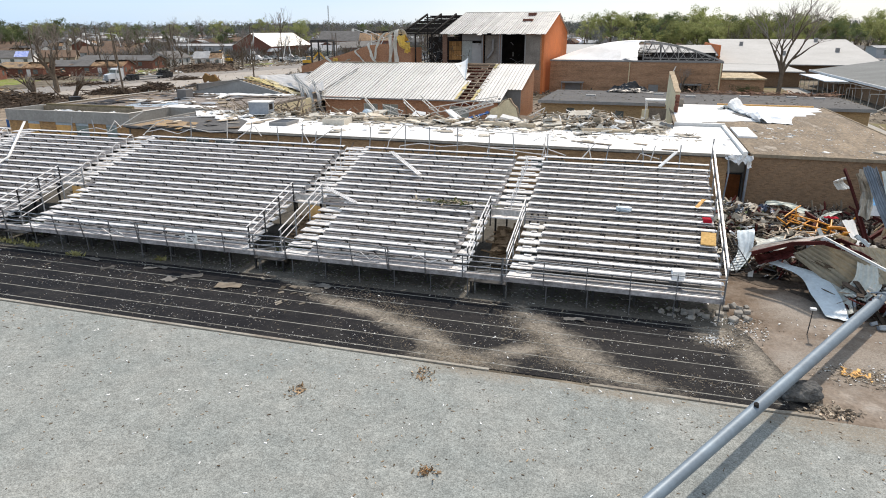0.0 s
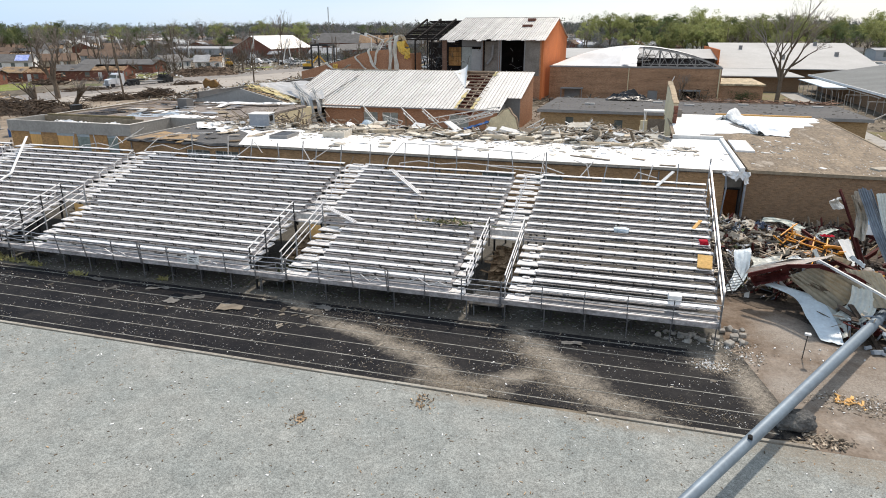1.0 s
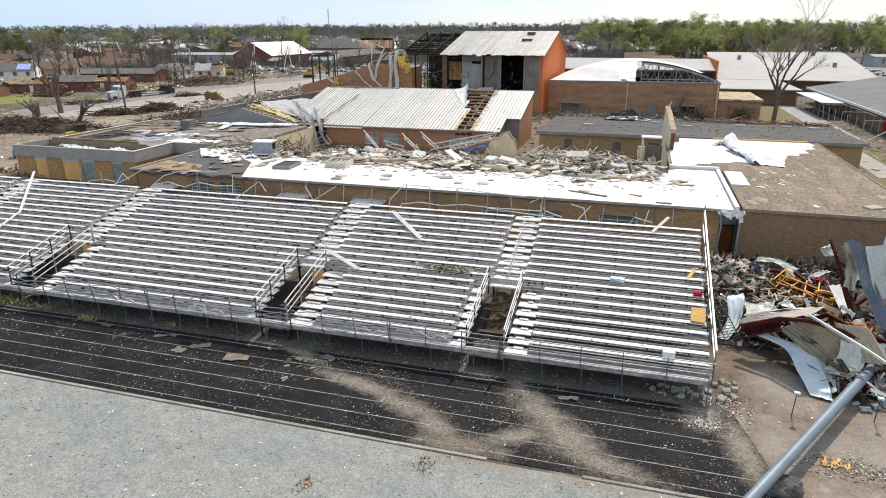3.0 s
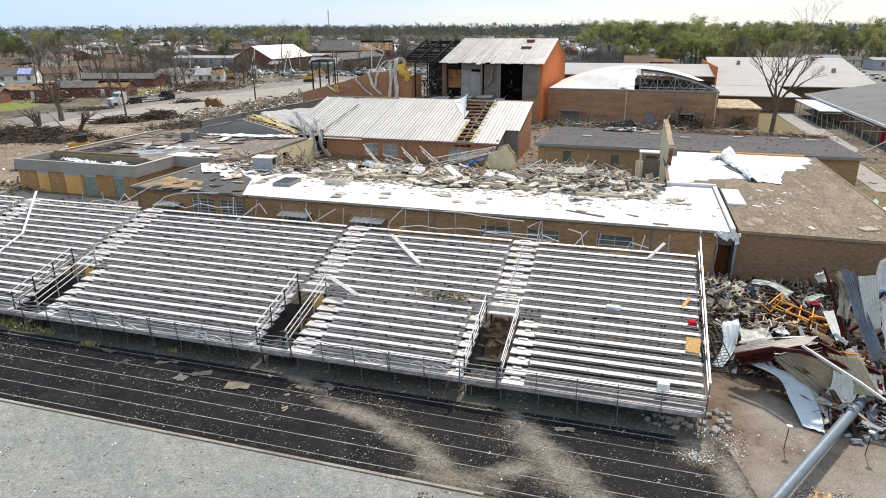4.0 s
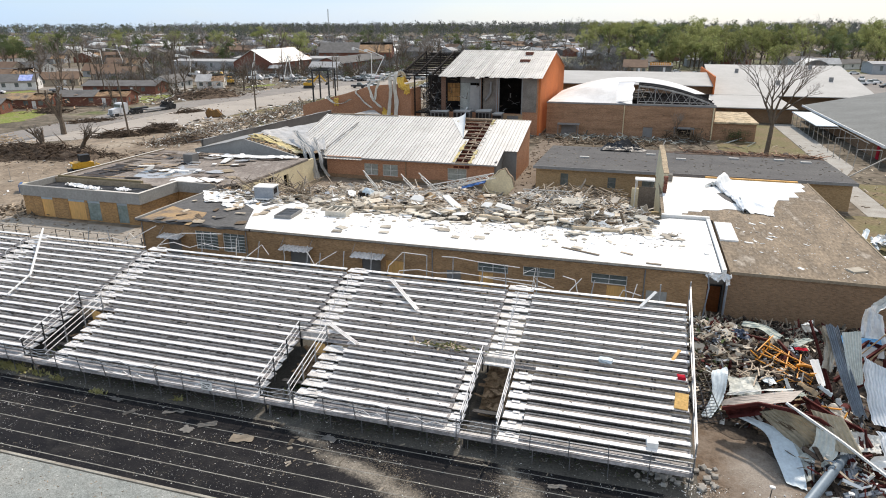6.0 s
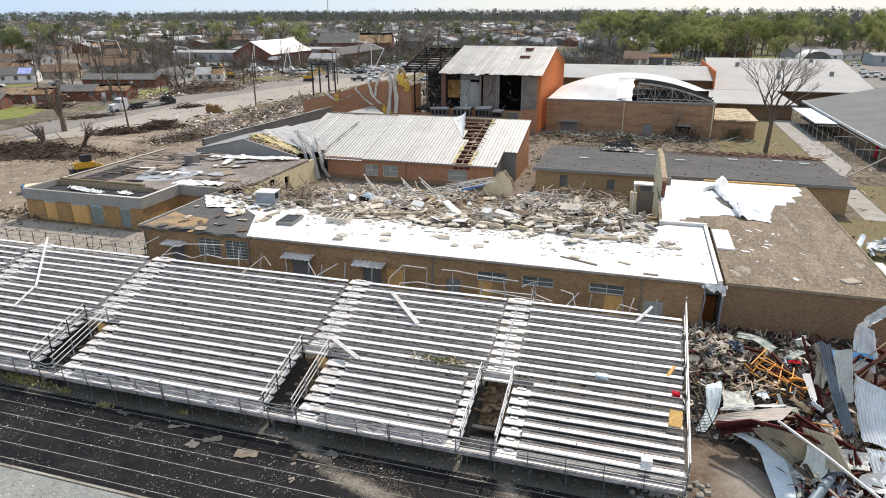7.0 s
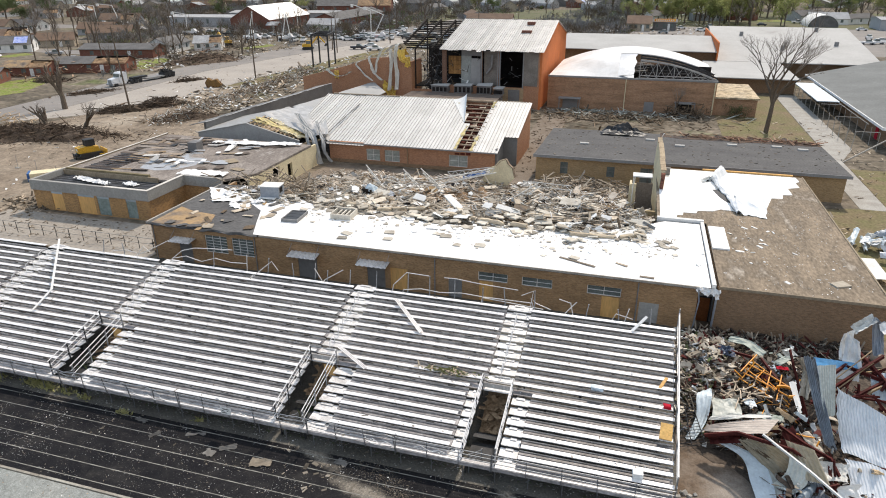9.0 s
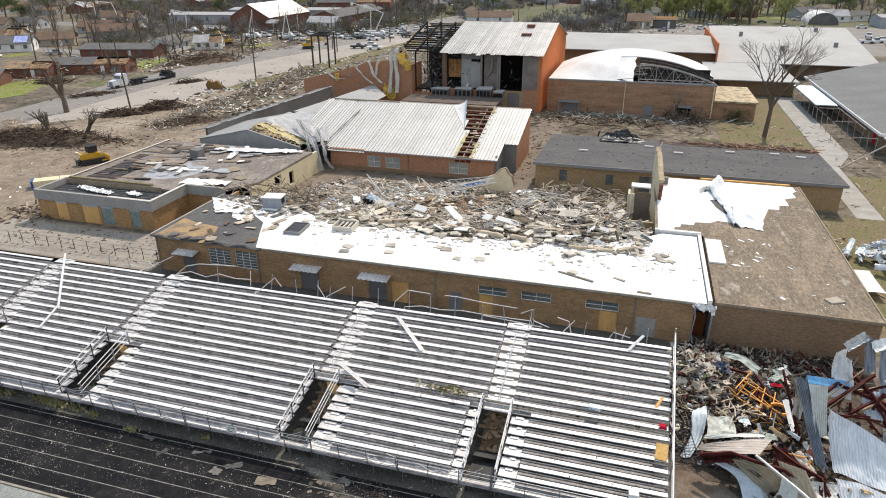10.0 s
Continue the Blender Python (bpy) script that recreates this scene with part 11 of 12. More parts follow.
def semi():
    """A long-nosed tractor with a low trailer."""
    t = thing("lowboy_truck", "white semi truck with a low flatbed trailer", "truck", rz=62)
    part("sleeper", extrude_profile([(0.2, 0.8), (0.2, 3.0), (0.5, 3.3), (1.9, 3.3), (2.3, 3.0), (2.5, 2.2), (2.5, 0.8)], 2.3), M_PAINT["white"], t)
    part("hood", extrude_profile([(2.5, 0.8), (2.5, 2.15), (4.5, 1.85), (4.65, 1.6), (4.65, 0.8)], 1.7), M_PAINT["white"], t)
    part("windscreen", slab([(2.36, -1.0), (2.54, -1.0), (2.54, 1.0), (2.36, 1.0)], 2.2, 2.95), M_GLASS, t)
    for s in (-1, 1):
        part("side_window", boxes((1.5, 2.2, s * 1.16 - 0.02, s * 1.16 + 0.02, 2.1, 2.8)), M_GLASS, t)
        part("fender", extrude_profile([(2.9, 0.8), (3.1, 1.3), (4.2, 1.3), (4.6, 0.8)], 0.4), M_PAINT["white"], t).location = (0, s * 1.05, 0)
        part("exhaust_stack", boxes((0.0, 0.15, s * 1.0 - 0.08, s * 1.0 + 0.08, 1.0, 3.7)), M_GALV, t)
        part("fuel_tank", boxes((0.6, 2.2, s * 1.0 - 0.2, s * 1.0 + 0.2, 0.45, 0.95)), M_ALU, t)
    part("grille", boxes((4.66, 4.72, -0.6, 0.6, 0.8, 1.7)), M_GALV, t)
    part("bumper", boxes((4.73, 4.9, -1.2, 1.2, 0.4, 0.8)), M_GALV, t)
    part("frame_rail", boxes((-4.8, 0.2, -0.5, 0.5, 0.75, 1.05)), M_DARKST, t)
    part("gooseneck", boxes((-6.6, -1.8, -0.7, 0.7, 1.1, 1.5)), M_DARKST, t)
    part("trailer_deck", boxes((-12.0, -5.8, -1.3, 1.3, 0.55, 0.8)), M_FASCIA, t)
    part("rear_bogie", boxes((-15.6, -12.0, -1.2, 1.2, 0.75, 1.35)), M_DARKST, t)
    bm = bmesh.new()
    scatter(bm, 90, lambda: (R2.uniform(-15.4, -12.2), R2.uniform(-1, 1), 1.4 + abs(R2.gauss(0, 0.35))), 0.3, 0.4, 0.8, 4)
    part("load", bm, M_DARKST, t, "dark scrap on the trailer", "stuff")
    for x in (3.7, -1.2, -2.5, -3.8, -12.6, -13.8, -15.0):
        for y in (-1.05, 1.05):
            part("wheel", WHT, M_BLACK, t).location = (x, y, 0.52)
    return t


s_ = semi()
s_.matrix_world = pose(-121.9, 134.4, 0.04, 0, 0, 261) @ Matrix.Scale(0.95, 4)


def digger(x, y, rz, arm=True, label="yellow tracked excavator at work", name="excavator"):
    d = thing(name, label, "excavator" if arm else "bulldozer", (x, y, 0), rz=rz)
    for s in (-1, 1):
        part("track", extrude_profile([(-1.7, 0.1), (-2.0, 0.5), (-1.6, 0.95), (1.6, 0.95), (2.0, 0.5), (1.7, 0.1)], 0.5), M_BLACK, d).location = (0, s * 1.0, 0)
    part("body", extrude_profile([(-1.9, 0.98), (-1.9, 1.9), (-0.6, 2.0), (1.4, 1.8), (1.5, 0.98)], 1.7), M_YELLOW, d)
    part("cab", boxes((-0.5, 0.9, -0.6, 0.6, 2.0, 3.0)), M_DARKST if not arm else M_GLASS, d, "dark glazed cab")
    part("cab_roof", boxes((-0.6, 1.0, -0.7, 0.7, 3.0, 3.1)), M_YELLOW if arm else M_DARKST, d)
    for cx, cy in ((-0.56, -0.66), (-0.56, 0.6), (0.9, -0.66), (0.9, 0.6)):
        part("cab_post", boxes((cx, cx + 0.07, cy, cy + 0.06, 1.9, 3.0)), M_YELLOW if arm else M_BLACK, d)
    if not arm:
        part("ripper", boxes((-2.5, -1.9, -0.7, 0.7, 0.5, 0.8), (-2.5, -2.35, -0.6, -0.45, 0.1, 0.9), (-2.5, -2.35, 0.45, 0.6, 0.1, 0.9)), M_DARKST, d)
        part("tail_panel", boxes((-1.94, -1.9, -0.3, 0.3, 1.3, 1.7)), M_WHITE, d)
        bm = bmesh.new()
        tube(bm, [(1.1, 0.35, 1.8), (1.1, 0.35, 2.7)], 0.07, 8)
        part("exhaust", bm, M_DARKST, d)
    if arm:
        bm = bmesh.new()
        beam(bm, (1.2, 0.5, 1.8), (3.8, 0.5, 4.6), 0.35, 0.5), beam(bm, (3.8, 0.5, 4.6), (6.0, 0.5, 2.2), 0.3, 0.4)
        part("arm", bm, M_YELLOW, d)
        part("bucket", extrude_profile([(5.6, 1.2), (6.3, 2.2), (6.8, 1.6), (6.3, 1.0)], 0.9), M_DARKST, d).location = (0, 0.5, 0)
    else:
        part("blade", extrude_profile([(2.3, 0.1), (2.2, 0.7), (2.35, 1.2), (2.5, 1.2), (2.4, 0.6), (2.5, 0.1)], 3.2), M_YELLOW, d)
        part("push_arm", boxes((1.2, 2.25, -1.3, -1.15, 0.4, 0.6), (1.2, 2.25, 1.15, 1.3, 0.4, 0.6)), M_YELLOW, d)
    return d


digger(-78.6, 76.6, 62, False, "yellow bulldozer parked on the sandy lot", "bulldozer").scale = (0.88, 0.88, 0.88)
digger(-113, 214, 20)
digger(-149, 219, 160)
gr_ = thing("grapple_bucket", "rusty yellow machine attachment lying on the road", "machine part", (-98, 136.5, 0.03), rz=25)
part("shell", extrude_profile([(-1.6, 0), (-1.9, 1.2), (-1.2, 2.2), (-0.3, 1.6), (0.8, 1.9), (1.8, 0.7), (1.6, 0)], 1.6), mat("rusty_yellow", (0.24, 0.14, 0.05), (0.14, 0.09, 0.05), scale=1.5, fine=8), gr_)
bm = bmesh.new()
for i in range(5):
    beam(bm, (-1.4 + 0.7 * i, -0.9, 0.2), (-1.1 + 0.7 * i, 0.9, 2.0 - 0.1 * i), 0.12, 0.12)
part("tines", bm, M_RUST, gr_, "", "stuff")


def bucket_truck(x, y, rz, a, b):
    t = thing("bucket_truck", "white utility truck with its boom raised", "utility truck", (x, y, 0.04), rz=rz, group="utility trucks")
    part("chassis", boxes((-3.2, 1.0, -1.1, 1.1, 0.7, 1.5)), M_PAINT["white"], t)
    part("cab", extrude_profile([(1.0, 0.6), (1.0, 2.4), (2.2, 2.4), (2.7, 1.6), (3.4, 1.4), (3.4, 0.6)], 2.1), M_PAINT["white"], t)
    for wx in (-2.2, 2.4):
        for wy in (-0.95, 0.95):
            part("wheel", WHT, M_BLACK, t).location = (wx, wy, 0.52)
    bm = bmesh.new()
    beam(bm, (-1.5, 0, 1.5), a, 0.24, 0.3)
    part("lower_boom", bm, M_WHITE, t)
    bm = bmesh.new()
    beam(bm, a, b, 0.2, 0.26)
    part("upper_boom", bm, M_WHITE, t)
    part("bucket", boxes((b[0] - 0.5, b[0] + 0.5, b[1] - 0.5, b[1] + 0.5, b[2] - 1.1, b[2])), M_WHITE, t)
    return t


bucket_truck(-266, 284, 20, (-2.0, 0, 9.6), (-9.0, 0, 10.4))
bucket_truck(-254, 286, 20, (-4.0, 0, 9.8), (-11.0, 0, 10.6))
bucket_truck(-190, 253, 10, (-1.0, 0, 8.4), (-7.0, 0, 9.4))
bucket_truck(-150, 238, 10, (1.0, 0, 11.0), (0.2, 0, 3.8))
bucket_truck(-136, 240, 10, (0.6, 0, 10.0), (1.6, 0, 2.8))
bucket_truck(-104, 258, 10, (2.5, 0, 9.0), (-5.0, 0, 12.0))
bucket_truck(-112, 266, 200, (-1.6, 0, 10.0), (6.0, 0, 12.5))

gt_ = thing("steel_gantry", "bare dark steel frame standing in the road debris", "steel frame", (-90, 172.8, 0), rz=14)
for x in (0, 4.6):
    for y in (0, 9):
        bm = bmesh.new()
        beam(bm, (x, y, 0), (x, y, 9.0), 0.4, 0.4, (0, 1, 0))
        part("column", bm, M_DARKST, gt_)
for p, q in (((0, 0, 9), (4.6, 0, 9)), ((0, 9, 9), (4.6, 9, 9)), ((0, 0, 9), (0, 9, 9)), ((4.6, 0, 9), (4.6, 9, 9)), ((0, 4.5, 9), (4.6, 4.5, 9))):
    bm = bmesh.new()
    beam(bm, p, q, 0.35, 0.5)
    part("girder", bm, M_DARKST, gt_)


def utility_pole(x, y, h, lean=0.0, arm=True):
    p = thing("utility_pole", "dark wooden utility pole", "utility pole", (x, y, 0), "utility poles")
    bm = bmesh.new()
    tube(bm, [(0, 0, 0), (lean * h / 2, 0, h / 2), (lean * h, 0, h)], 0.2, 7, 0.13)
    part("shaft", bm, M_BARK, p)
    if arm:
        bm = bmesh.new()
        beam(bm, (lean * h - 1.1, 0, h - 0.6), (lean * h + 1.1, 0, h - 0.6), 0.12, 0.14)
        part("crossarm", bm, M_BARK, p)
    return p


for a in ((-96.6, 106.4, 10, -0.06, False), (-95.4, 150.8, 13, 0, True), (-148.2, 156.3, 13, -0.03, True), (-139, 152, 12, -0.03, True), (-152.4, 193, 14, -0.01, False), (-128.2, 204, 13, 0, True), (-134.5, 233.6, 13, 0.01, False), (-104, 215, 11, 0.02, False), (-92, 240, 13, 0, True), (-99, 208, 11, 0, False), (-78, 262, 13, 0, True), (-72, 300, 13, 0, True), (-62, 345, 13, 0, True), (-200, 200, 13, 0.02, True), (-181, 186, 13, 0, True), (-235, 262, 12, 0, True), (-166, 150, 12, 0.04, False), (36, 330, 14, 0, True), (60, 280, 12, 0, True)):
    utility_pole(*a)
tw = thing("radio_mast", "thin distant lattice radio mast", "mast", (-420, 862, 0))
for s in (-0.5, 0.5):
    bm = bmesh.new()
    beam(bm, (s, 0, 0), (s, 0, 44), 0.35, 0.35, (0, 1, 0))
    part("leg", bm, M_FASCIA, tw)
bm = bmesh.new()
for i in range(22):
    beam(bm, (-0.5, 0, 2 * i), (0.5, 0, 2 * i + 2), 0.15)
part("lacing", bm, M_FASCIA, tw, "", "stuff")


# trees
def bare_tree(seed, h, r0, depth=5, lean=0.05, broken=False):
    r = random.Random(seed)
    wood, twig = bmesh.new(), bmesh.new()

    def grow(p, d, l, rad, lev):
        q = p + d * l
        mid = p.lerp(q, 0.5) + Vector((r.uniform(-1, 1), r.uniform(-1, 1), 0)) * l * 0.05
        tube(wood if lev < 3 else twig, [p, mid, q], rad, 6 if lev < 2 else (4 if lev < 4 else 3), rad * 0.68)
        if lev >= depth or (broken and lev >= 2 and r.random() < 0.45):
            return
        for k in range(r.choice((2, 3, 3)) if lev else r.choice((4, 5))):
            nd = (d + Vector((r.uniform(-1, 1), r.uniform(-1, 1), r.uniform(-0.15, 0.75))) * (0.75 if lev else 0.6)).normalized()
            grow(p.lerp(q, r.uniform(0.6, 1.0)) if k else q, nd, l * r.uniform(0.55, 0.82), rad * r.uniform(0.45, 0.66), lev + 1)
    grow(Vector((0, 0, -0.1)), Vector((lean, r.uniform(-0.05, 0.05), 1)).normalized(), h * 0.33, r0, 0)
    return wood, twig


def bare(name_label, seed, h, r0, depth, at, lean=0.05, broken=False):
    t = thing("bare_tree", name_label, "tree", at, "bare trees")
    w, g = bare_tree(seed, h, r0, depth, lean, broken)
    part("trunk", w, M_BARK, t)
    part("twig_mass", g, M_TWIG, t, "", "stuff")
    return t


bare("large leafless tree in the courtyard", 3, 21.0, 0.40, 7, (22.0, 121, 0), 0.03)
bare("storm-broken leafless tree beside the road", 11, 15, 0.55, 4, (-111.8, 105.3, 0), -0.10, True)
bare("small leafless tree against the gymnasium wall", 5, 6.5, 0.14, 5, (7.5, 131.3, 0))
T1 = bare("leafless street tree beside a house", 8, 13, 0.3, 5, (-147, 190, 0))
T2 = bare("leafless street tree beside a house", 9, 15, 0.35, 5, (-205, 262, 0))
T3_ = bare("storm-stripped leafless street tree", 10, 12, 0.35, 4, (-128, 196, 0), 0.05, True)
for x, y, s, k in ((-226, 150, 1.1, 1), (-235, 178, 1.2, 0), (-180, 210, 1.0, 1), (-163, 236, 0.9, 2), (-250, 240, 1.2, 1), (-140, 150, 0.8, 2), (-118, 232, 0.7, 2), (-60, 220, 0.5, 0), (40, 330, 1.0, 0), (48, 352, 1.1, 1), (-188, 320, 1.1, 0), (-30, 380, 1.0, 1), (-60, 430, 1.1, 0), (-95, 420, 1.1, 2), (-150, 420, 1.2, 1), (-280, 280, 1.2, 0), (-300, 330, 1.2, 1), (-66, 470, 1.2, 0)):
    copy_thing((T1, T2, T3_)[k], pose(x, y, 0, 0, 0, R2.uniform(0, 360)) @ Matrix.Scale(s, 4))
for i in range(26):
    x, y = R2.uniform(-500, 30), R2.uniform(330, 600)
    copy_thing(R2.choice((T1, T2, T3_)), pose(x, y, 0, 0, 0, R2.uniform(0, 360)) @ Matrix.Scale(R2.uniform(0.8, 1.4), 4))


def leaf_cloud(bm, r, centre, rad, n, size):
    for i in range(n):
        d = Vector((r.gauss(0, 1), r.gauss(0, 1), r.gauss(0, 1))).normalized() * rad * (r.random() ** 0.4)
        p = centre + Vector((d.x, d.y, d.z * 0.8))
        a = Vector((r.gauss(0, 1), r.gauss(0, 1), r.gauss(0, 1))).normalized()
        b = a.cross(Vector((r.gauss(0, 1), r.gauss(0, 1), r.gauss(0, 1)))).normalized()
        s = size * r.uniform(0.5, 1.3)
        v = [bm.verts.new(p + a * s * i_ + b * s * 0.7 * j_) for i_, j_ in ((-1, 0), (0, -1), (1, 0), (0, 1))]
        bm.faces.new(v)


def twig_cloud(bm, r, centre, rad, n, size):
    """Many thin upward twigs round a centre."""
    for i in range(n):
        d = Vector((r.gauss(0, 1), r.gauss(0, 1), r.gauss(0, 1))).normalized() * rad * (r.random() ** 0.4)
        p = centre + d
        a = (d * 0.7 / rad + Vector((r.gauss(0, 0.4), r.gauss(0, 0.4), r.uniform(0.1, 1.0)))).normalized()
        b = a.cross(Vector((r.gauss(0, 1), r.gauss(0, 1), r.gauss(0, 1)))).normalized()
        s = size * r.uniform(1.5, 4.0)
        w = size * r.uniform(0.1, 0.24)
        bm.faces.new([bm.verts.new(v) for v in (p - b * w, p + b * w, p + a * s + b * w * 0.3, p + a * s - b * w * 0.3)])


def leafy(seed, h, material, at, label, dens=1.0):
    r = random.Random(seed)
    t = thing("leafy_tree", label, "tree", at, "leafy trees")
    wood, crown = bmesh.new(), bmesh.new()
    tube(wood, [(0, 0, -0.1), (0.2, 0, h * 0.25), (0.1, 0.2, h * 0.55)], h * 0.022, 7, h * 0.012)
    for k in range(13):
        a, z = r.uniform(0, 6.28), h * r.uniform(0.12, 0.55)
        e = Vector((math.cos(a) * h * r.uniform(0.14, 0.3), math.sin(a) * h * r.uniform(0.14, 0.3), z + h * r.uniform(0.12, 0.38)))
        tube(wood, [(0.1, 0.1, z), e * 0.6 + Vector((0, 0, z * 0.4)), e], h * 0.009, 5, h * 0.003)
        for j in range(5):
            c = e + Vector((r.gauss(0, 1), r.gauss(0, 1), r.gauss(0, 0.7))) * h * 0.075
            leaf_cloud(crown, r, c, h * r.uniform(0.05, 0.11), int(70 * dens), h * 0.0125)
    part("trunk", wood, M_BARK, t)
    part("crown", crown, material, t, "", "stuff")
    return t


LT = [leafy(31, 22, M_LEAF, (30, 420, 0), "tall tree with fresh spring leaves"), leafy(32, 20, M_LEAF, (70, 430, 0), "broad tree with fresh spring leaves"), leafy(33, 21, M_LEAFD, (110, 440, 0), "dark dense evergreen tree"), leafy(34, 18, M_LEAF, (150, 425, 0), "thin tree in early leaf", 0.55)]
for i in range(190):
    x = R2.uniform(-40, 460)
    y = R2.uniform(400, 640) - 0.12 * max(0, x - 150)
    copy_thing(R2.choice((LT[0], LT[1], LT[0], LT[2], LT[3])), pose(x, y, 0, 0, 0, R2.uniform(0, 360)) @ Matrix.Scale(R2.uniform(0.85, 1.3), 4))
for i in range(26):
    x, y = R2.uniform(-560, -40), R2.uniform(400, 800)
    copy_thing(R2.choice((LT[2], LT[3], LT[3], LT[3])), pose(x, y, 0, 0, 0, R2.uniform(0, 360)) @ Matrix.Scale(R2.uniform(0.6, 1.0), 4))
for x, y, s in ((-5, 395, 1.1), (8, 400, 1.15), (-260, 300, 0.8), (-290, 260, 0.8), (-330, 230, 0.9), (-340, 290, 0.9), (-225, 330, 0.7), (-300, 200, 0.8)):
    copy_thing(R2.choice(LT[:3]), pose(x, y, 0, 0, 0, R2.uniform(0, 360)) @ Matrix.Scale(s, 4))
for i in range(16):
    y = R2.uniform(290, 440)
    copy_thing(R2.choice((LT[2], LT[3], LT[3], T2)), pose(-1.02 * y - R2.uniform(0, 0.3 * y), y, 0, 0, 0, R2.uniform(0, 360)) @ Matrix.Scale(R2.uniform(0.8, 1.2), 4))
# far woods to the horizon; distance haze is mixed into their greyed colours
M_FAR = [leafy_mat(mat("hazed_green", (0.10, 0.115, 0.105), (0.135, 0.147, 0.125), scale=0.02, fine=0.3, grain=0.25), 0.3), leafy_mat(mat("hazed_spring", (0.125, 0.145, 0.08), (0.17, 0.18, 0.10), scale=0.02, fine=0.3, grain=0.25), 0.3), mat("hazed_twigs", (0.165, 0.165, 0.165), (0.22, 0.215, 0.21), scale=0.05, fine=0.5)]
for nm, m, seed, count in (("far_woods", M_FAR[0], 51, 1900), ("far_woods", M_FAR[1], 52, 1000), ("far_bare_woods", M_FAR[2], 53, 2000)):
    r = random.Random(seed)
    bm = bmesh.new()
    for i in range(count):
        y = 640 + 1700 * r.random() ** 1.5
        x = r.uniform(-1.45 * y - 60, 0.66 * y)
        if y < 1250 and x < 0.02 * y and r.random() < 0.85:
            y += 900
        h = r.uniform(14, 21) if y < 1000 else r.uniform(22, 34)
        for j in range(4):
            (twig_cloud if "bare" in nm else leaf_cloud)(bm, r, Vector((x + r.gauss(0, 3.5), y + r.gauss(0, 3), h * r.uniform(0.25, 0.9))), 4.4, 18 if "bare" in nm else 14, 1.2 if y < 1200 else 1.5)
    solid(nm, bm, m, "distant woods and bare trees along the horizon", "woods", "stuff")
# far roofs of the town
r = random.Random(57)
for nm, m, count in (("far_rooftops", M_SHING[0], 260), ("far_pale_rooftops", M_SHING[2], 240), ("far_brown_rooftops", M_SHING[1], 180), ("far_white_houses", M_WHITE, 120)):
    bm = bmesh.new()
    for i in range(count):
        y = 470 + 900 * r.random() ** 1.2
        x = r.uniform(-1.2 * y, 0.04 * y)
        a, l, d, h, k = r.uniform(0, 3.14), r.uniform(5, 11), r.uniform(4, 6), r.uniform(2.6, 4), r.uniform(1.5, 3)
        ux, uy = Vector((math.cos(a), math.sin(a), 0)), Vector((-math.sin(a), math.cos(a), 0))
        o = Vector((x, y, 0))
        ends = [[bm.verts.new(o + ux * e * l + uy * p + Vector((0, 0, z))) for p, z in ((-d, 0), (-d, h), (0, h + k), (d, h), (d, 0))] for e in (-1, 1)]
        bm.faces.new(ends[0]), bm.faces.new(ends[1][::-1])
        for q in range(4):
            bm.faces.new((ends[0][q], ends[1][q], ends[1][q + 1], ends[0][q + 1]))
    solid(nm, bm, m, "roofs of the far town among bare trees", "houses", "stuff")
# storm debris over the town
def in_town(y0, y1):
    """A spot in the town that is off the main road."""
    def f():
        while True:
            y = R2.uniform(y0, y1)
            x = R2.uniform(-1.0 * y + 20, 0.1 * y if y > 200 else -62)
            edge = -129 + max(0, 0.2 * (y - 162))
            if not edge < x < edge + 31:
                return x, y, 0.12
    return f


bm = bmesh.new()
scatter(bm, 4200, in_town(112, 520), 0.6, 0.25, 0.5, 3.0)
scatter(bm, 300, lambda: (R2.uniform(-128, -84), R2.uniform(92, 240), 0.06), 0.2, 0.25, 0.4, 2.5)
scatter(bm, 500, lambda: (R2.uniform(-112, -66), R2.uniform(56, 96), 0.05), 0.11, 0.25, 0.4, 2.0)
scatter(bm, 420, lambda: (R2.uniform(-110, -68), R2.uniform(74, 102), 0.05), 0.14, 0.3, 0.4, 4.0)
solid("town_debris", bm, island(M_OLDWOOD, 0.8), "splintered boards and debris strewn over the town", "debris", "stuff")
bm = bmesh.new()
scatter(bm, 2600, in_town(112, 520), 0.55, 0.2, 0.5, 2.0)
scatter(bm, 160, lambda: (R2.uniform(-126, -68), R2.uniform(60, 170), 0.06), 0.25, 0.2, 0.4, 1.8)
solid("town_scrap", bm, I_WHITE, "pale scraps strewn over the town", "debris", "stuff")


def verge_spot():
    t = R2.random()
    return -84 - 3.5 * t + R2.gauss(0, 2.1), 97 + 72 * t, abs(R2.gauss(0, 0.4)) + 0.06


vd = thing("verge_debris", "long windrow of boards, branches and torn metal", "debris", kind="stuff")
for nm, cnt, sz, lg, m in (("board_litter", 800, 0.16, 7, island(mat("grey_driftwood", (0.36, 0.295, 0.23), (0.22, 0.175, 0.135), scale=0.8, fine=5), 0.6)), ("pale_litter", 300, 0.2, 4, I_WHITE), ("branch_litter", 900, 0.1, 12, I_BRUSH), ("brick_litter", 600, 0.22, 1.6, island(M_BRICKBR, 0.6)), ("metal_litter", 180, 0.2, 6, I_PALEG), ("grit_litter", 900, 0.16, 1.6, I_CHUNK)):
    bm = bmesh.new()
    scatter(bm, cnt, verge_spot, sz, 0.3, 0.6, lg)
    part(nm, bm, m, vd, "", "stuff")
M_DARKBR = island(mat("dark_branches", (0.075, 0.055, 0.042), (0.13, 0.098, 0.072), scale=1, fine=8, grain=0.4), 0.6)


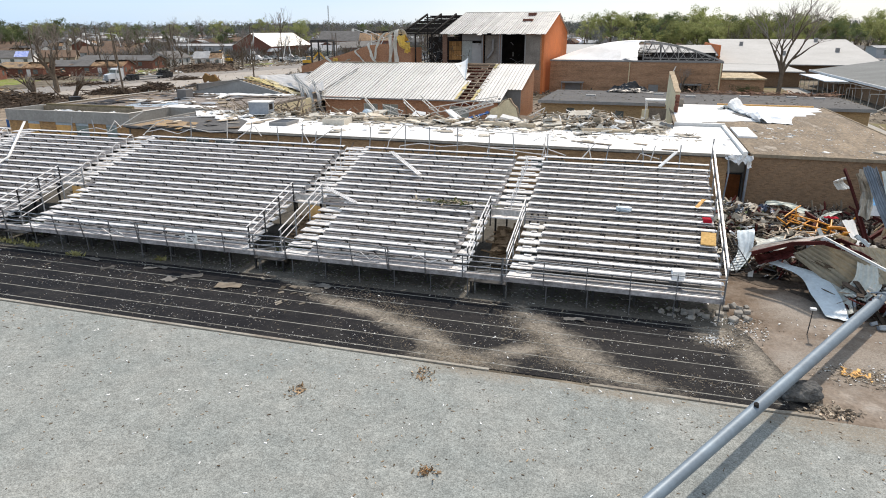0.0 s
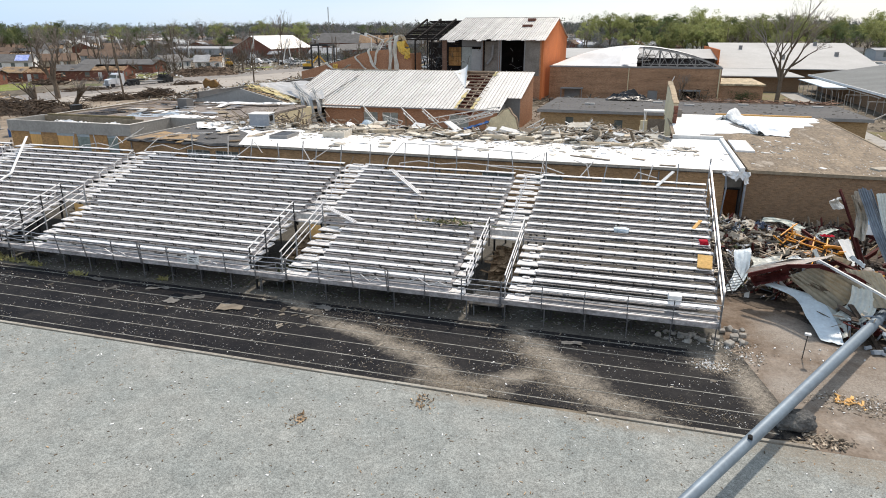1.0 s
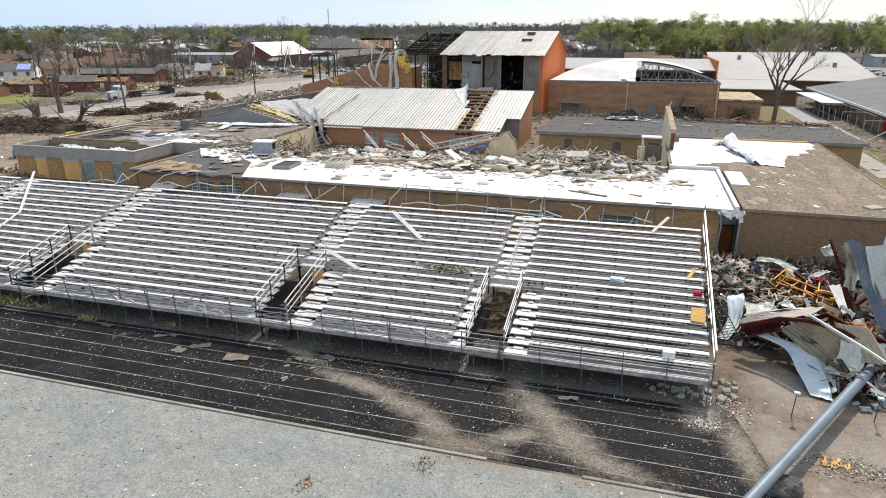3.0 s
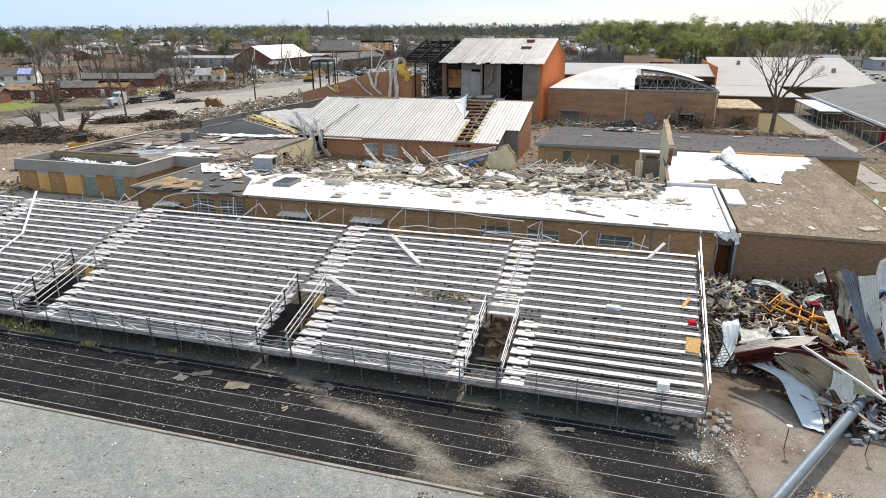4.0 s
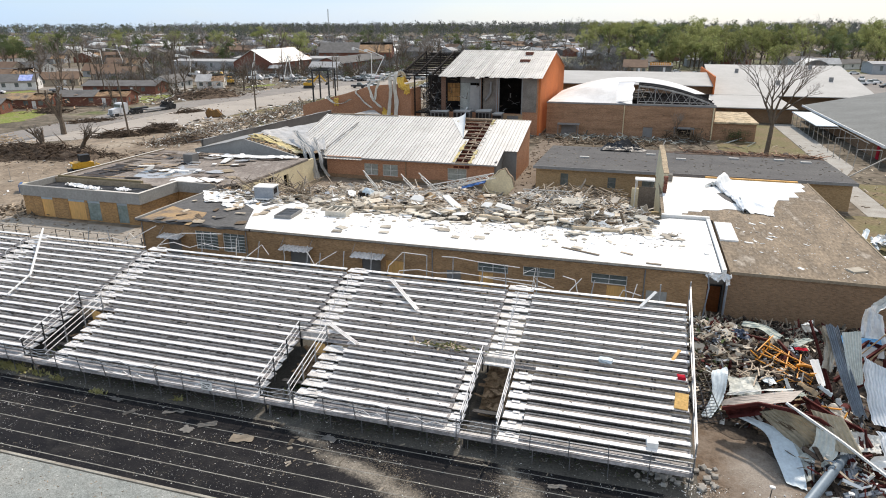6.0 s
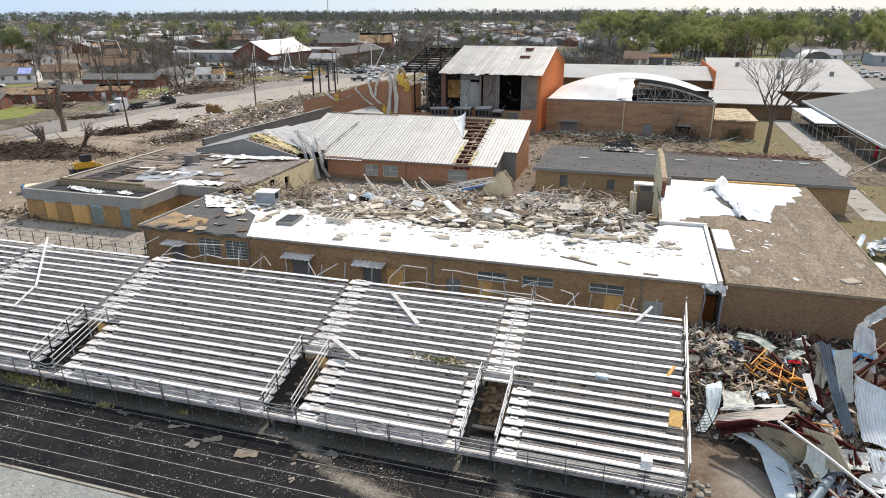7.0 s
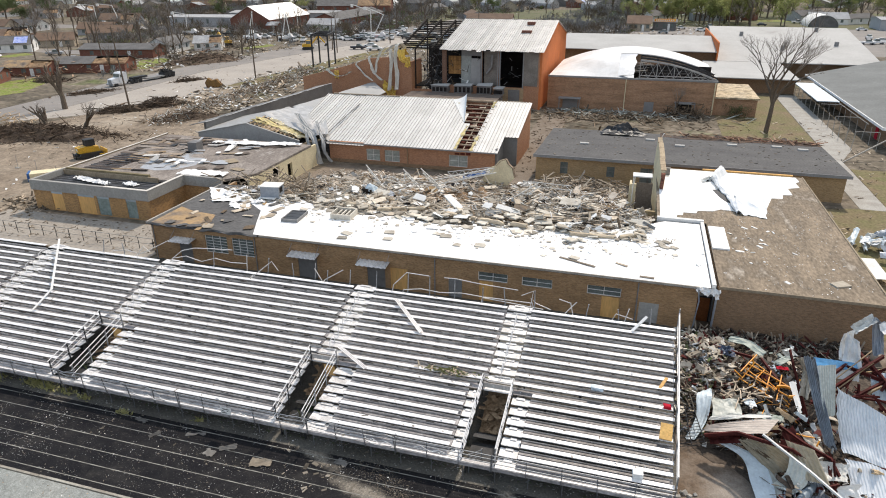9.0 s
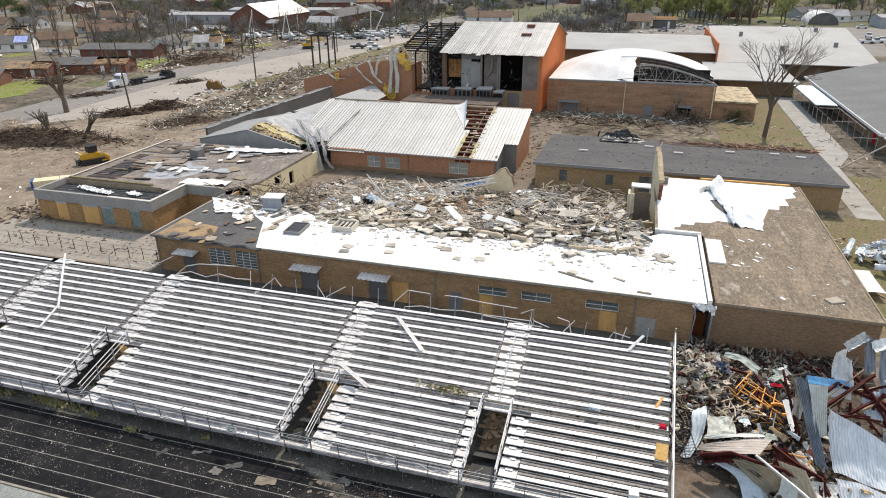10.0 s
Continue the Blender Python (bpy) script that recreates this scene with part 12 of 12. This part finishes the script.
def brush_pile(x, y, w, d, h, n, label, ang=0.0):
    """A heap of bent branches and stubs round a low core of earth."""
    bm = bmesh.new()
    ca, sa = math.cos(radians(ang)), math.sin(radians(ang))

    def put(a, b, z):
        return Vector((x + a * ca - b * sa, y + a * sa + b * ca, z))
    for i in range(n):
        a, b = R2.gauss(0, 0.27), R2.gauss(0, 0.27)
        z = h * max(0.04, 1 - a * a * 3 - b * b * 3) * R2.uniform(0.1, 1.0)
        p = put(a * w, b * d, z)
        dr = Vector((R2.gauss(0, 1), R2.gauss(0, 1), R2.gauss(0.1, 0.4)))
        l = R2.uniform(0.5, 1.6) if i % 9 else R2.uniform(1.5, 3.0)
        q = p + dr * l * 0.7
        tube(bm, [p, p.lerp(q, 0.5) + Vector((R2.gauss(0, 0.15), R2.gauss(0, 0.15), R2.uniform(-0.1, 0.25))), q], R2.uniform(0.03, 0.09) if i % 9 else R2.uniform(0.1, 0.22), 4, 0.015)
    k = R2.uniform(0, 90)

    def core(u, v):
        a, b = 2 * u - 1, 2 * v - 1
        e = 1 - math.sqrt(a * a + b * b) + 0.45 * noise.noise((u * 3, v * 3, k))
        p = put(a * w * 0.5, b * d * 0.5, 0)
        p.z = max(-0.06, h * 0.62 * min(1, e * 1.3) + 0.5 * h * noise.noise((u * 9, v * 9, k)) * max(0, min(1, e * 2)))
        return p
    sheet(bm, core, 34, 22, 0)
    solid("brush_pile", bm, M_DARKBR, label, "brush pile", "stuff")


brush_pile(-98, 84.5, 26, 9, 2.2, 1900, "big heap of torn branches and tree roots", 15)
brush_pile(-99, 106, 9, 3.5, 1.4, 420, "heap of branches and rubble on the roadside", 40)
brush_pile(-95, 113.5, 9, 4.5, 1.8, 500, "heap of torn branches beside the road", 40)
brush_pile(-121, 122, 10, 3, 0.7, 260, "low heap of debris on the kerb", 60)
brush_pile(-110, 143, 9, 2.5, 0.7, 160, "low heap of debris on the lot", 60)
brush_pile(-128, 176, 22, 9, 2.8, 1100, "dark heap of branches beside the street", 60)
brush_pile(-82, 104, 12, 5, 1.0, 300, "tangle of broken boards and branches", 50)
brush_pile(-144, 133, 9, 4, 1.4, 260, "heap of branches on a front lawn", 20)
bare("uprooted leafless tree lying in the brush", 15, 7, 0.45, 5, (-91, 88.5, 0.2), 0.5, True)
bare("broken leafless tree stump in the brush", 16, 6, 0.5, 5, (-98, 88.0, 0.2), -0.3, True)
ln = thing("lumber_stack", "stack of pale broken lumber on the lot", "lumber", (-107.5, 90.0, 0))
for i in range(60):
    o = part("board", BD[1], None, ln)
    o.location, o.rotation_euler = (R2.gauss(0, 1.6), R2.gauss(0, 1.6), 0.1 + 0.04 * i), (R2.gauss(0, 0.15), R2.gauss(0, 0.15), R2.uniform(0, 3))
# temporary fence and clutter beside the annex
fc = thing("chain_link_fence", "low galvanised fence behind the bleachers", "fence", (0, 0, 0))
for i in range(14):
    bm = bmesh.new()
    x = -66 + 1.75 * i
    tube(bm, [(x, 49.2, 0), (x, 49.2, 1.25)], 0.035, 6)
    part("post", bm, M_DARKST, fc)
for z in (0.65, 1.25):
    bm = bmesh.new()
    tube(bm, [(-66, 49.2, z), (-43.3, 49.2, z)], 0.028, 6)
    part("rail", bm, M_CONC, fc)
cb = thing("supply_crate", "tan topped crate with a blue end on the lot", "crate", (-75.6, 66.2, 0.03), rz=40)
part("crate_body", boxes((-2.2, 2.2, -0.9, 0.9, 0, 1.0)), M_CREAM, cb)
part("blue_end", boxes((-2.5, -2.21, -0.92, 0.92, 0, 1.05)), M_BLUE, cb)

# trees and parked cars beyond the halls
for i in range(34):
    x, y = R2.uniform(-70, 190), R2.uniform(352, 410)
    copy_thing(R2.choice((LT[0], LT[1], LT[3], T1, T2)), pose(x, y, 0, 0, 0, R2.uniform(0, 360)) @ Matrix.Scale(R2.uniform(0.55, 0.95), 4))
for i in range(38):
    y = R2.uniform(300, 520)
    x = R2.uniform(-1.35 * y, -0.25 * y)
    copy_thing(R2.choice((T1, T2, T2, T3_)), pose(x, y, 0, 0, 0, R2.uniform(0, 360)) @ Matrix.Scale(R2.uniform(0.9, 1.5), 4))
for i in range(34):
    x, y = R2.uniform(-320, -134), R2.uniform(140, 330)
    copy_thing(R2.choice((T1, T2, T3_, T3_)), pose(x, y, 0, 0, 0, R2.uniform(0, 360)) @ Matrix.Scale(R2.uniform(0.5, 1.0), 4))
for i in range(40):
    x, y = R2.uniform(-40, 150), R2.uniform(262, 345)
    if not (-24 < x < 14 and 308 < y < 336):
        copy_thing(R2.choice(FLEET), pose(x, y, 0.04, 0, 0, R2.choice((0, 90, 180)) + R2.uniform(-8, 8)))
for x, y, a in ((-168, 262, 20), (-160, 258, 15), (-152, 256, 10), (-140, 252, 12), (-133, 256, 100), (-128, 262, 12), (-186, 262, 0), (-112, 246, 12), (-100, 250, 190)):
    copy_thing(R2.choice((CARS[3], CARS[0], CARS[1])), pose(x, y, 0.04, 0, 0, a))

# leafless scrub and hedges among the houses
for nm, m, seed, n in (("bare_scrub", M_FAR[2], 71, 900), ("brown_scrub", mat("brown_scrub", (0.10, 0.08, 0.06), (0.15, 0.12, 0.085), scale=0.1, fine=1), 72, 900), ("green_scrub", M_LEAFD, 73, 260)):
    r = random.Random(seed)
    bm = bmesh.new()
    k = 0
    while k < n:
        y = r.uniform(135, 620)
        x = r.uniform(-1.0 * y + 10, 0.05 * y - 20 if y > 230 else -118)
        edge = -129 + max(0, 0.2 * (y - 162))
        if edge - 3 < x < edge + 40 or (x > -185 and y < 245 and r.random() < 0.95):
            continue
        k += 1
        h = r.uniform(1.0, 5.0)
        for j in range(3):
            (leaf_cloud if "green" in nm else twig_cloud)(bm, r, Vector((x + r.gauss(0, 1.6), y + r.gauss(0, 1.6), h * r.uniform(0.3, 0.7))), h * 0.45, 30 if "green" in nm else 42, (0.14 if "green" in nm else 0.3) + 0.0006 * y)
    solid(nm, bm, m, "tangled scrub and hedges among the houses", "scrub", "stuff")

# painted bays on the lot
pb = thing("parking_lines", "worn white bay lines on the lot", "lane marking", kind="structure")
for i in range(9):
    part("bay_line", slab([(-84 + 2.7 * i, 54.2), (-83.9 + 2.7 * i, 54.2), (-84.7 + 2.7 * i, 59.4), (-84.8 + 2.7 * i, 59.4)], 0.022, 0.028), M_LINE, pb)
for i in range(5):
    bs = thing("barrier_stand", "small concrete fence foot with a steel upright", "fence foot", (-74 - 5.0 * i, 66 + 1.4 * (i % 3), 0.02), "fence feet")
    part("foot", boxes((-0.35, 0.35, -0.2, 0.2, 0, 0.12)), M_CONC, bs)
    bm = bmesh.new()
    tube(bm, [(0, 0, 0.1), (0.05, 0, 1.9)], 0.03, 5)
    part("upright", bm, M_GALV, bs)

for i in range(16):
    x, y = R2.uniform(-140, -98), R2.uniform(225, 330)
    copy_thing(R2.choice(FLEET), pose(x, y, 0.04, 0, 0, R2.choice((15, 100, 195, 60)) + R2.uniform(-10, 10)))
for x, y, a in ((-203, 168, 30), (-211, 171, 30), (-150, 166, 25), (-170, 168, 30), (-188, 178, 30)):
    copy_thing(R2.choice(FLEET), pose(x, y, 0.04, 0, 0, a))

# tall leafless trees over the town
for i in range(16):
    y = R2.uniform(190, 340)
    x = -0.72 * y - R2.uniform(0, 0.62 * y) - 10
    copy_thing(R2.choice((T1, T2, T2)), pose(x, y, 0, 0, 0, R2.uniform(0, 360)) @ Matrix.Scale(R2.uniform(0.8, 1.3), 4))
for i in range(8):
    y = R2.uniform(330, 480)
    x = R2.uniform(-0.75 * y, -0.3 * y)
    copy_thing(R2.choice((T1, T2)), pose(x, y, 0, 0, 0, R2.uniform(0, 360)) @ Matrix.Scale(R2.uniform(1.3, 1.8), 4))

bm = bmesh.new()
scatter(bm, 260, lambda: (R2.uniform(-68, -44.5), R2.uniform(48, 55), 0.07), 0.14, 0.3, 0.4, 2.2)
scatter(bm, 200, lambda: (R2.gauss(-69, 2.0), R2.gauss(57, 2.0), 0.1), 0.3, 0.3, 0.6, 3.0)
scatter(bm, 120, lambda: (R2.gauss(-44.6, 0.6), R2.uniform(49, 60), 0.12), 0.3, 0.3, 0.6, 2.5)
solid("walk_debris", bm, island(M_OLDWOOD, 0.7), "broken boards and dirt along the annex", "debris", "stuff")
bm = bmesh.new()
scatter(bm, 260, lambda: (R2.uniform(-17, 26), R2.uniform(99.5, 131), 0.06), 0.13, 0.3, 0.4, 4.0)
scatter(bm, 240, lambda: (R2.gauss(9.2, 2.0), R2.gauss(130.2, 0.9), 0.2 + abs(R2.gauss(0, 0.8))), 0.16, 0.3, 1.2, 8.0)
scatter(bm, 200, lambda: (R2.uniform(-17, -11.6), R2.uniform(84, 132), 0.08), 0.18, 0.3, 0.5, 3.0)
solid("court_debris", bm, island(M_BRUSH, 0.8), "dark splinters and scraps over the courtyard", "debris", "stuff")

# more working vehicles and trees at the far lots
for x, y, a, k in ((-156, 246, 20, 3), (-137, 241, 30, 3), (-147, 283, 100, 0), (-139, 294, 20, 3), (-120, 299, 12, 3), (-119, 322, 15, 0), (-113, 261, 15, 3), (-110, 247, 190, 4), (-101, 259, 15, 3), (-105, 278, 10, 0), (-96, 219, 12, 4), (-89, 217, 15, 3), (-98, 288, 100, 0), (-242, 323, 10, 3), (-238, 334, 10, 0), (-172, 146, 25, 0), (16, 331, 30, 0), (24, 321, 10, 0), (75, 406, 0, 3), (73, 378, 0, 3), (92, 340, 0, 0), (86, 289, 0, 0), (107, 375, 0, 7), (54, 359, 0, 6), (112, 372, 0, 3), (118, 368, 0, 1)):
    copy_thing(CARS[k], pose(x, y, 0.04, 0, 0, a))
for i in range(22):
    copy_thing(R2.choice((LT[0], LT[1], LT[3])), pose(R2.uniform(8, 52), R2.uniform(350, 385), 0, 0, 0, R2.uniform(0, 360)) @ Matrix.Scale(R2.uniform(0.6, 0.95), 4))
for i in range(26):
    copy_thing(R2.choice((LT[0], LT[1], LT[2], T1)), pose(R2.uniform(95, 230), R2.uniform(375, 430), 0, 0, 0, R2.uniform(0, 360)) @ Matrix.Scale(R2.uniform(0.55, 0.95), 4))
solid("roadside_lawn", slab([(56, 388), (84, 388), (88, 402), (58, 402)], -0.2, 0.03), M_GRASS, "small bright green roadside lawn", "lawn", "structure")
for i in range(14):
    y = R2.uniform(360, 620)
    copy_thing(R2.choice((LT[2], LT[3], LT[3], LT[0])), pose(R2.uniform(-1.0 * y, -0.5 * y), y, 0, 0, 0, R2.uniform(0, 360)) @ Matrix.Scale(R2.uniform(0.7, 1.15), 4))
for i in range(14):
    y = R2.uniform(150, 330)
    copy_thing(R2.choice((T1, T2, T3_, T3_)), pose(R2.uniform(-1.05 * y - 20, -0.78 * y - 20), y, 0, 0, 0, R2.uniform(0, 360)) @ Matrix.Scale(R2.uniform(0.7, 1.3), 4))
bm, r = bmesh.new(), random.Random(88)
for i in range(240):
    y = r.uniform(400, 900)
    x = r.uniform(-1.15 * y, 0.05 * y)
    h = r.uniform(9, 15)
    tube(bm, [(x, y, 0), (x + 0.3, y, h * 0.6)], 0.22, 4, 0.1)
    for j in range(5):
        twig_cloud(bm, r, Vector((x + r.gauss(0, 1.6), y + r.gauss(0, 1.6), h * r.uniform(0.35, 0.9))), 2.4, 26, 0.6)
# Twigs in the haze-greyed colour of the far woods.
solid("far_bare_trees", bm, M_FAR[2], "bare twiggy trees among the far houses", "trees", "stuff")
